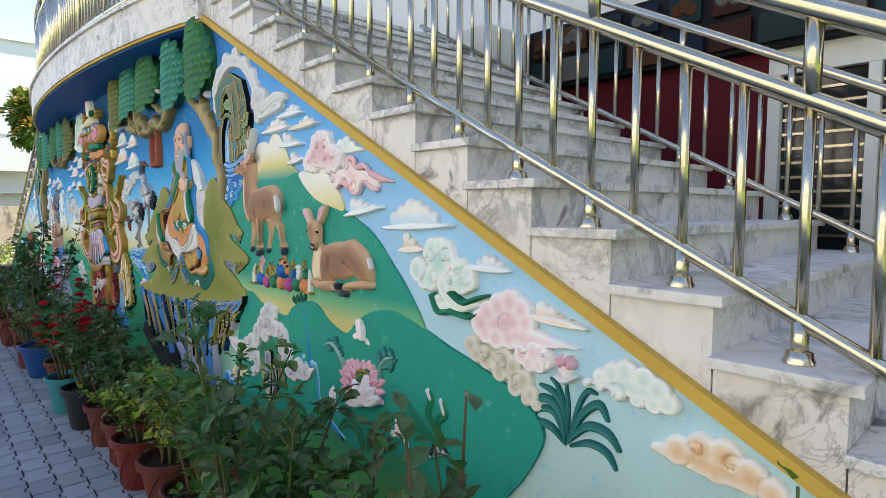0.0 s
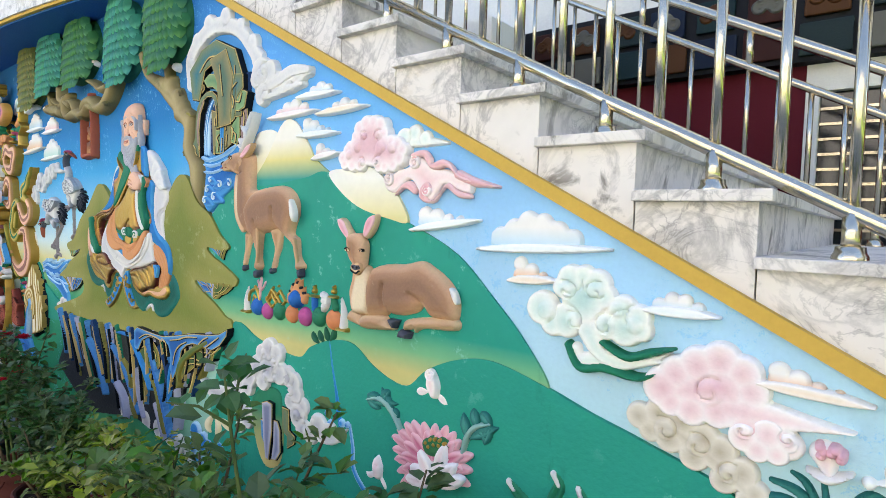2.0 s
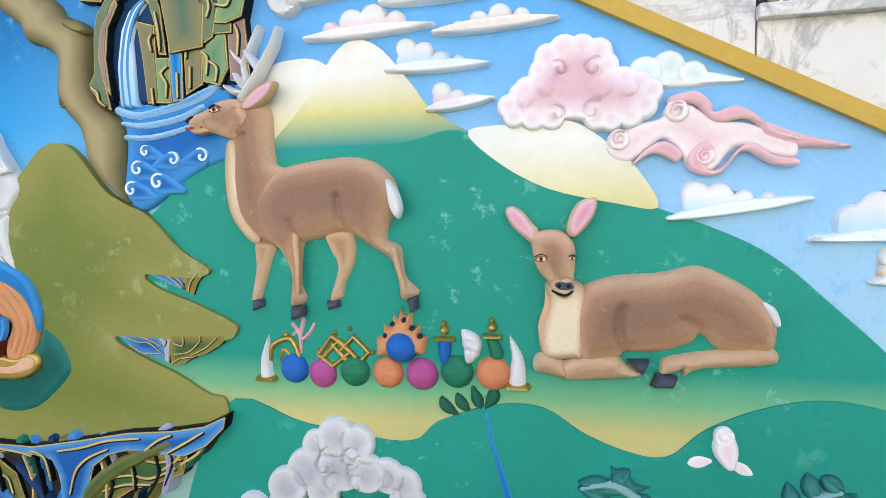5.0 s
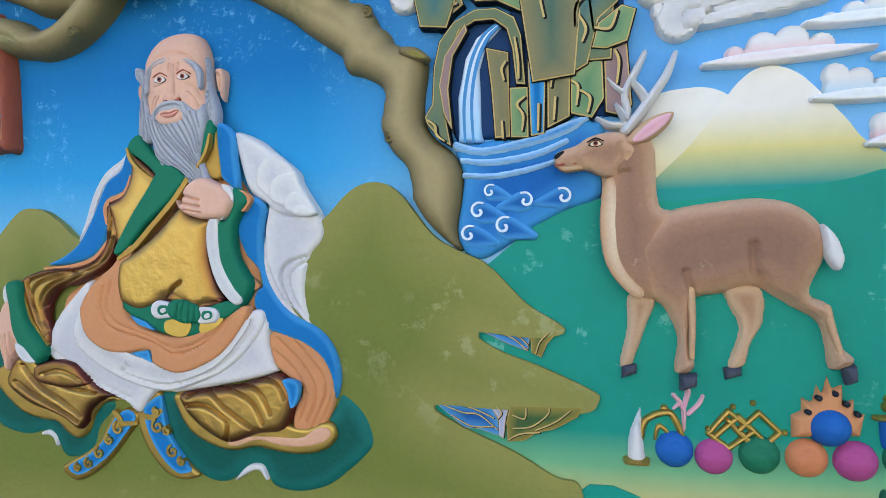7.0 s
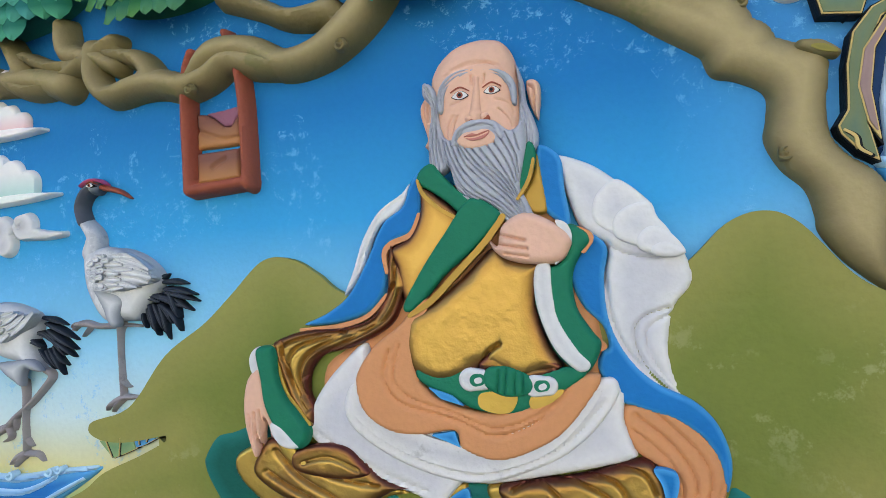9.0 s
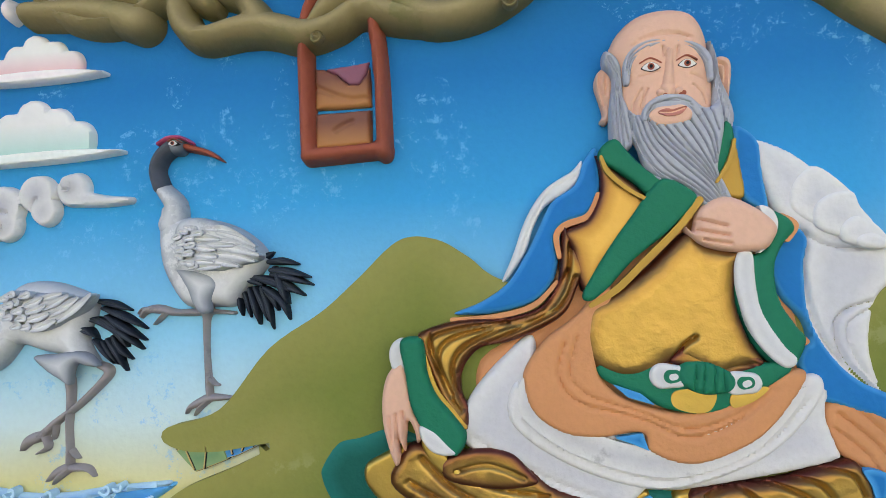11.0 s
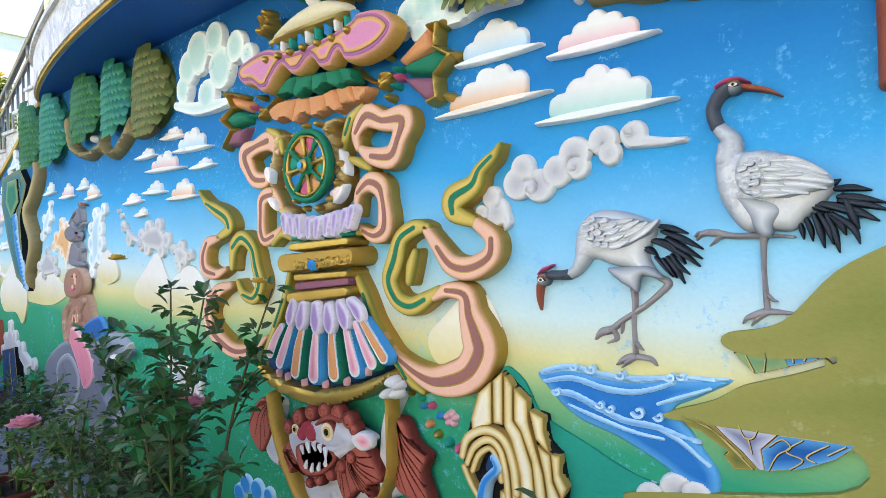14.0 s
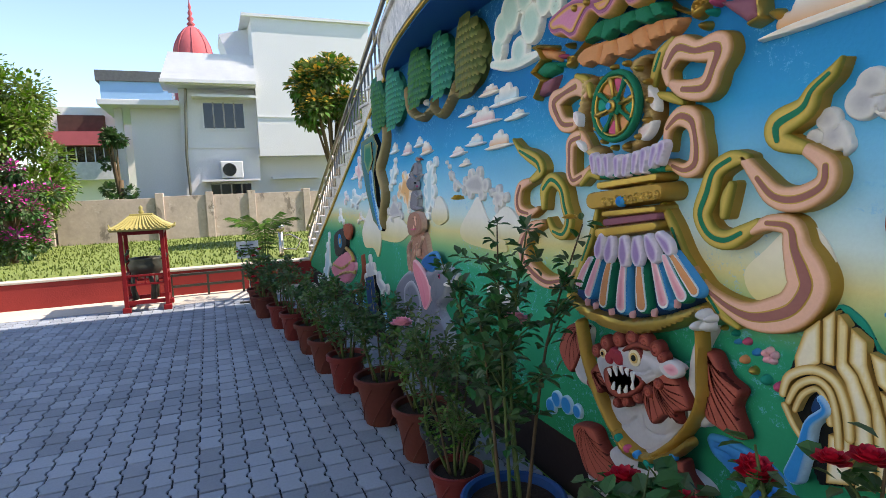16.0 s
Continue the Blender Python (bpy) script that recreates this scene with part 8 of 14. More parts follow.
R.add([limb((-0.883, 2.540, 0.021), (-0.823, 2.497, 0.028), (-0.745, 2.470, 0.026), (-0.669, 2.475, 0.026), (-0.613, 2.501, 0.024), (-0.547, 2.534, 0.028), (-0.464, 2.571, 0.026)), limb((-0.529, 2.556, 0.034), (-0.530, 2.473, 0.035), (-0.480, 2.423, 0.034), (-0.388, 2.436, 0.038), (-0.316, 2.436, 0.041), (-0.243, 2.416, 0.040), (-0.172, 2.430, 0.036), (-0.110, 2.463, 0.036), (-0.022, 2.444, 0.038), (0.077, 2.423, 0.030)), limb((-0.482, 2.535, 0.022), (-0.389, 2.511, 0.029), (-0.343, 2.462, 0.033)), limb((-0.777, 2.572, 0.022), (-0.680, 2.528, 0.025), (-0.594, 2.523, 0.022))], P_TRUNK, 0.075, rim=0.05, cells=110)
R.add([limb((-0.91, 2.51, 0.034), (-0.74, 2.50, 0.040), (-0.63, 2.47, 0.047)), limb((-0.64, 2.64, 0.030), (-0.62, 2.56, 0.037), (-0.52, 2.53, 0.032), (-0.46, 2.50, 0.028)), limb((-0.84, 2.62, 0.027), (-0.79, 2.54, 0.033))], P_TRUNK, 0.07, rim=0.045, cells=60)
for c in ((0.219, 2.441, 0.017), (-0.197, 2.390, 0.015)):
    R.add([discs(c)], P_TRUNK, 0.014, base=0.07, rim=0.010, cells=22, grooves=[(spiral(*c), 0.004, 0.010)])
R.put("branch", tree)
rng = random.Random(4)
for ends, mats in (([(0.68, 2.82), (0.96, 3.05), (1.17, 2.75), (0.97, 2.56)], L_GREEN), ([(0.14, 2.86), (0.41, 3.04), (0.65, 2.77), (0.39, 2.55)], L_TEAL), ([(-0.58, 2.88), (-0.24, 3.06), (0.02, 2.79), (-0.31, 2.62)], L_GREEN), ([(-1.14, 2.89), (-0.76, 3.05), (-0.50, 2.82), (-0.83, 2.63)], L_TEAL), ([(-1.53, 2.84), (-1.24, 3.03), (-0.97, 2.76), (-1.22, 2.56)], L_OLIVE)):
    crown_relief(ends, mats, tree, rng)
for c in ((0.81, 2.70, 0.024), (1.02, 2.56, 0.023), (0.40, 3.02, 0.024), (-0.40, 2.83, 0.023), (-0.05, 2.74, 0.022), (-1.09, 3.00, 0.026), (-0.85, 2.53, 0.022), (-0.97, 2.53, 0.026)):
    fruit(c, tree)

tree = empty("tree_relief", (0, 0, 0), label="raised plaster tree with drooping branch and scaly green crowns", category="tree relief")
R = Relief()
R.add([limb((-5.08, 2.66, 0.041), (-5.00, 2.45, 0.041), (-4.72, 2.37, 0.035), (-4.51, 2.41, 0.030), (-4.31, 2.34, 0.033), (-4.09, 2.43, 0.035), (-3.98, 2.53, 0.035)), limb((-4.09, 2.46, 0.027), (-3.87, 2.43, 0.030), (-3.70, 2.47, 0.029)), limb((-4.46, 2.48, 0.025), (-4.49, 2.39, 0.033))], P_TRUNK, 0.08, rim=0.05, cells=60)
R.add([limb((-5.814, 2.394, 0.056), (-5.814, 2.281, 0.061), (-5.951, 2.131, 0.064), (-6.101, 1.990, 0.071), (-5.949, 1.737, 0.064), (-6.085, 1.496, 0.043), (-6.082, 1.340, 0.015))], P_TRUNK, 0.08, rim=0.05, cells=60)
R.put("trunk", tree)
for ends, mats in (([(-6.26, 2.71), (-5.96, 2.92), (-5.71, 2.67), (-5.93, 2.39)], L_GREEN), ([(-5.73, 2.68), (-5.39, 2.90), (-5.16, 2.62), (-5.42, 2.37)], L_TEAL), ([(-5.04, 2.79), (-4.69, 2.94), (-4.46, 2.67), (-4.76, 2.49)], L_GREEN), ([(-4.46, 2.79), (-4.22, 2.94), (-4.00, 2.69), (-4.24, 2.48)], L_TEAL), ([(-3.99, 2.75), (-3.69, 2.92), (-3.48, 2.64), (-3.71, 2.43)], L_OLIVE)):
    crown_relief(ends, mats, tree, rng)
for c in ((-5.53, 2.75, 0.029), (-4.89, 2.79, 0.027), (-4.67, 2.49, 0.026), (-4.31, 2.77, 0.024), (-3.96, 2.56, 0.027), (-3.80, 2.87, 0.022), (-3.81, 2.50, 0.022)):
    fruit(c, tree)

# ---- waterfall and rock pillars beside the stag ----
T = "flat painted rock slab with gold edge beside the waterfall"
Relief().add([shape([(1.263, 2.150), (1.270, 2.267), (1.301, 2.350), (1.360, 2.388), (1.417, 2.368), (1.483, 2.475), (1.690, 2.447), (1.682, 2.121), (1.613, 2.117), (1.564, 2.116), (1.510, 2.098), (1.428, 2.082), (1.358, 2.083), (1.295, 2.083)], False)], P_NAVY, 0.012, rim=0.02, cells=60).put("rock_face_relief", label="dark hollow rock face behind the painted waterfall", category="rock relief")
for pts, m, d, cracks in (
        ([(1.220, 2.141), (1.239, 2.171), (1.244, 2.259), (1.258, 2.320), (1.294, 2.365), (1.348, 2.390), (1.400, 2.388), (1.443, 2.361), (1.459, 2.317), (1.463, 2.256), (1.468, 2.198), (1.442, 2.202), (1.434, 2.285), (1.421, 2.334), (1.391, 2.358), (1.348, 2.359), (1.312, 2.341), (1.280, 2.273), (1.271, 2.204), (1.275, 2.141), (1.289, 2.063), (1.257, 2.083), (1.225, 2.123)], P_SLABTEAL, 0.03, [[(1.231, 2.131), (1.248, 2.117), (1.252, 2.095), (1.270, 2.080)], [(1.442, 2.310), (1.449, 2.258), (1.450, 2.215)]]),
        ([(1.233, 2.381), (1.263, 2.431), (1.295, 2.467), (1.323, 2.406), (1.285, 2.379), (1.258, 2.349)], P_SLABOLIVE, 0.025, [[(1.276, 2.398), (1.290, 2.405), (1.303, 2.408)]]),
        ([(1.313, 2.447), (1.366, 2.475), (1.469, 2.462), (1.462, 2.368), (1.400, 2.403), (1.348, 2.407)], P_SLABGREEN, 0.028, []),
        ([(1.257, 2.213), (1.271, 2.283), (1.325, 2.361), (1.332, 2.339), (1.296, 2.281), (1.284, 2.202), (1.294, 2.092), (1.268, 2.142)], P_SLABMAUVE, 0.033, []),
        ([(1.369, 2.302), (1.427, 2.285), (1.429, 2.081), (1.389, 2.080), (1.381, 2.203)], P_SLABOLIVE, 0.017, [[(1.418, 2.260), (1.409, 2.244), (1.414, 2.218)], [(1.408, 2.119), (1.410, 2.081)]]),
        ([(1.426, 2.199), (1.472, 2.197), (1.473, 2.075), (1.428, 2.078)], P_SLABGREEN, 0.025, [[(1.462, 2.171), (1.445, 2.155), (1.459, 2.129), (1.456, 2.095)]]),
        ([(1.469, 2.462), (1.513, 2.456), (1.513, 2.192), (1.509, 2.081), (1.474, 2.077), (1.469, 2.239)], P_BLUE, 0.028, [[(1.496, 2.407), (1.492, 2.373)], [(1.495, 2.151), (1.493, 2.092)]]),
        ([(1.514, 2.285), (1.572, 2.305), (1.567, 2.119), (1.512, 2.093)], P_SLABOLIVE, 0.025, [[(1.517, 2.247), (1.527, 2.233), (1.523, 2.191)], [(1.533, 2.165), (1.529, 2.115)]]),
        ([(1.515, 2.455), (1.573, 2.448), (1.547, 2.307), (1.514, 2.292)], P_SLABGREEN, 0.03, [[(1.542, 2.409), (1.535, 2.368), (1.541, 2.325)]]),
        ([(1.569, 2.448), (1.672, 2.435), (1.676, 2.368), (1.633, 2.332), (1.608, 2.233), (1.566, 2.211), (1.572, 2.305), (1.551, 2.315)], P_SLABTEAL, 0.033, [[(1.624, 2.399), (1.584, 2.371), (1.579, 2.321)], [(1.588, 2.345), (1.603, 2.314), (1.595, 2.286)]]),
        ([(1.566, 2.211), (1.640, 2.264), (1.643, 2.155), (1.615, 2.111), (1.565, 2.125)], P_SLABGREEN, 0.025, [[(1.570, 2.200), (1.584, 2.186), (1.580, 2.145)], [(1.590, 2.176), (1.610, 2.159), (1.605, 2.127)]]),
        ([(1.613, 2.267), (1.628, 2.324), (1.681, 2.361), (1.714, 2.347), (1.694, 2.276), (1.647, 2.262)], P_SLABGREEN, 0.036, [[(1.623, 2.312), (1.655, 2.308), (1.671, 2.344)]]),
        ([(1.640, 2.263), (1.694, 2.284), (1.703, 2.136), (1.676, 2.113), (1.642, 2.124)], P_SLABMAUVE, 0.022, [[(1.666, 2.262), (1.674, 2.236), (1.669, 2.188)]])):
    gilt_slab(pts, m, d, T, 70, cracks, edge=0.005)
R = Relief().add([shape([(1.300, 2.077), (1.299, 2.184), (1.319, 2.279), (1.347, 2.328), (1.398, 2.362), (1.414, 2.347), (1.374, 2.308), (1.357, 2.249), (1.361, 2.073)], False)], P_WATER, 0.022, rim=0.010, cells=110)
for l in ([(1.319, 2.077), (1.318, 2.173), (1.336, 2.268), (1.365, 2.326), (1.400, 2.353)], [(1.339, 2.076), (1.336, 2.172), (1.349, 2.258), (1.374, 2.317), (1.405, 2.348)]):
    line_on(R, l, P_ROCKBLUE, 0.004, 0.0205, 0.002)
R.put("waterfall_relief", label="white waterfall pouring from the rock hollow", category="waterfall relief")
R = Relief()
R.add([shape([(1.286, 2.088), (1.324, 2.073), (1.395, 2.081), (1.481, 2.085), (1.556, 2.114), (1.581, 2.135), (1.605, 2.123), (1.618, 2.110), (1.641, 2.117), (1.638, 2.005), (1.631, 1.934), (1.562, 1.907), (1.479, 1.867), (1.358, 1.795), (1.304, 1.823), (1.294, 1.871), (1.305, 1.941), (1.310, 2.003), (1.290, 2.057)])], P_POOL, 0.02, rim=0.02, cells=70)
for c in ([(1.296, 2.068, 0.011), (1.363, 2.051, 0.011), (1.482, 2.071, 0.013), (1.565, 2.098, 0.014), (1.605, 2.117, 0.006)], [(1.310, 2.033, 0.007), (1.380, 2.024, 0.010), (1.482, 2.037, 0.010), (1.556, 2.065, 0.008)], [(1.317, 1.996, 0.008), (1.397, 1.992, 0.009), (1.498, 2.010, 0.008), (1.564, 2.033, 0.005)]):
    R.add([limb(*c)], P_BLUE_PALE, 0.014, base=0.016, rim=0.014, cells=60)
pool = R.put("pool_relief", label="blue pool with curling waves below the waterfall", category="water relief")
for body, curl, hand in (([(1.428, 1.938, 0.0075), (1.405, 1.946, 0.0162), (1.384, 1.952, 0.0222)], (1.378, 1.955, 0.0188), -1), ([(1.399, 1.917, 0.0097), (1.428, 1.924, 0.0193), (1.453, 1.928, 0.0275)], (1.461, 1.931, 0.0224), 1), ([(1.485, 1.923, 0.0102), (1.515, 1.929, 0.0194), (1.541, 1.934, 0.0277)], (1.548, 1.937, 0.0234), 1), ([(1.414, 1.888, 0.0105), (1.385, 1.898, 0.021), (1.358, 1.905, 0.0288)], (1.35, 1.909, 0.0244), -1), ([(1.477, 1.849, 0.0106), (1.447, 1.86, 0.0211), (1.419, 1.868, 0.0301)], (1.41, 1.872, 0.0255), -1), ([(1.391, 1.833, 0.0105), (1.361, 1.843, 0.0218), (1.334, 1.85, 0.0288)], (1.326, 1.854, 0.0244), -1)):
    W = Relief().add([limb(*body)], P_WAVE, 0.010, base=0.014, rim=0.010, cells=50)
    sp = spiral(curl[0], curl[1], curl[2] * 0.9, 0.9, math.pi / 2 + hand * 0.5, -hand)
    W.add([limb(*[(x, z, curl[2] * (0.10 + 0.004 * k)) for k, (x, z) in enumerate(sp)])], P_CREST, 0.007, base=0.022, rim=0.006, cells=60)
    W.put("wave", pool)

# ---- swing ----
swing = empty("swing_relief", (0, 0, 0), label="brown wooden seat hung from the branch in raised plaster", category="swing relief")
Relief().add([limb((-0.22, 2.50, 0.017), (-0.24, 2.41, 0.018), (-0.23, 2.14, 0.019)), limb((-0.12, 2.54, 0.015), (-0.09, 2.47, 0.018), (-0.07, 2.35, 0.018), (-0.06, 2.14, 0.018)), limb((-0.23, 2.14, 0.020), (-0.06, 2.15, 0.019))], P_RUST, 0.05, rim=0.018, cells=60).put("frame", swing)
Relief().add([shape([(-0.222, 2.345), (-0.2, 2.343), (-0.171, 2.328), (-0.143, 2.304), (-0.12, 2.304), (-0.102, 2.327), (-0.096, 2.351), (-0.092, 2.304), (-0.091, 2.251), (-0.156, 2.249), (-0.221, 2.249)], False)], P_SWING, 0.016, rim=0.012, cells=50, grooves=[([(-0.221, 2.302), (-0.185, 2.285), (-0.138, 2.269), (-0.093, 2.271)], 0.006, 0.006)]).put("back_panel", swing)
Relief().add([shape([(-0.222, 2.342), (-0.186, 2.346), (-0.139, 2.35), (-0.096, 2.356), (-0.102, 2.327), (-0.12, 2.304), (-0.143, 2.304), (-0.171, 2.328), (-0.2, 2.343)], False)], P_MAUVE, 0.008, rim=0.008, cells=50).put("top_panel", swing)
Relief().add([shape([(-0.221, 2.24), (-0.156, 2.242), (-0.091, 2.244), (-0.09, 2.162), (-0.155, 2.158), (-0.22, 2.155)], False)], P_SWING, 0.020, rim=0.012, cells=50, grooves=[([(-0.171, 2.198), (-0.152, 2.209), (-0.134, 2.217)], 0.006, 0.007)]).put("seat_panel", swing)

# ---- cranes ----
P_HEADGREY = airbrush("crane_head_grey", "5a6068", "a3a8ac", 0.02)


P_CRANE = worn(worn(airbrush("crane_plumage", "a4a7aa", "d8d7d5", 0.03), "8a8e94", 0.52, 0.5, 30.0), "5d6268", 0.60, 0.5, 14.0)


P_FEATHER = worn(airbrush("wing_feather", "b4b5b6", "e6e3de", 0.010), "80848a", 0.58, 0.45, 40.0)
P_QUILL = airbrush("tail_feather", "1d2229", "4a525e", 0.012, grain=0.12)
P_THIGH = airbrush("crane_thigh", "868b92", "cfcfce", 0.03)


def crane(body, thigh, neck, head, crest, beak, wing, long_rows, mid_rows, scales, tail, legs, label):
    """A modelled crane: body, neck, head, beak, a wing of single feathers, tail feathers and legs."""
    bird = empty("crane_relief", (0, 0, 0), label=label, category="crane relief", group="pair of cranes")
    for l in legs:
        Relief().add([limb(*l)], P_LEG, 0.020, rim=0.010, cells=60).put("leg", bird)
    for k, f in enumerate(tail):
        Relief().add([limb(*f)], P_QUILL, 0.014 + 0.003 * (k % 4), base=0.006 + 0.002 * (k % 3), rim=0.008, cells=44, grooves=[([(p[0], p[1]) for p in f], 0.0022, 0.005)]).put("tail_feather", bird)
    Relief().add([body], P_CRANE, 0.042, rim=0.05, cells=80).put("body", bird)
    Relief().add([shape(thigh)], P_THIGH, 0.012, base=0.034, rim=0.02, cells=50).put("thigh", bird)
    Relief().add([limb(*neck)], P_CRANE, 0.034, base=0.006, rim=0.03, cells=60).add([limb(*[(x, z, r * 1.03) for x, z, r in neck[2:]])], P_GREY, 0.034, base=0.009, rim=0.025, cells=56).put("neck", bird)
    x, z, r = head
    R = Relief().add([discs(head)], P_HEADGREY, 0.030, base=0.012, rim=0.025, cells=40)
    R.add([limb(*crest)], P_ROSE, 0.020, base=0.022, rim=0.008, cells=34)
    eye(R, (x + r * 0.15, z, r * 0.55), 0.041)
    R.put("head", bird)
    Relief().add([limb(*beak)], P_RUST, 0.024, base=0.006, rim=0.010, cells=50, grooves=[([(p[0], p[1]) for p in beak], 0.0018, 0.004)]).put("beak", bird)
    plate = Relief().add([shape(wing)], P_CRANE, 0.018, base=0.036, rim=0.014, cells=70).put("wing", bird)
    for rows, m, base in ((long_rows, P_FEATHER, 0.050), (mid_rows, P_FEATHER, 0.054), (scales, P_FEATHER, 0.057)):
        for k, f in enumerate(rows):
            Relief().add([limb(*f)], m, 0.007, base=base + 0.0015 * (k % 3), rim=0.006, cells=40, grooves=[([(p[0], p[1]) for p in f], 0.0016, 0.003)]).put("feather", plate)


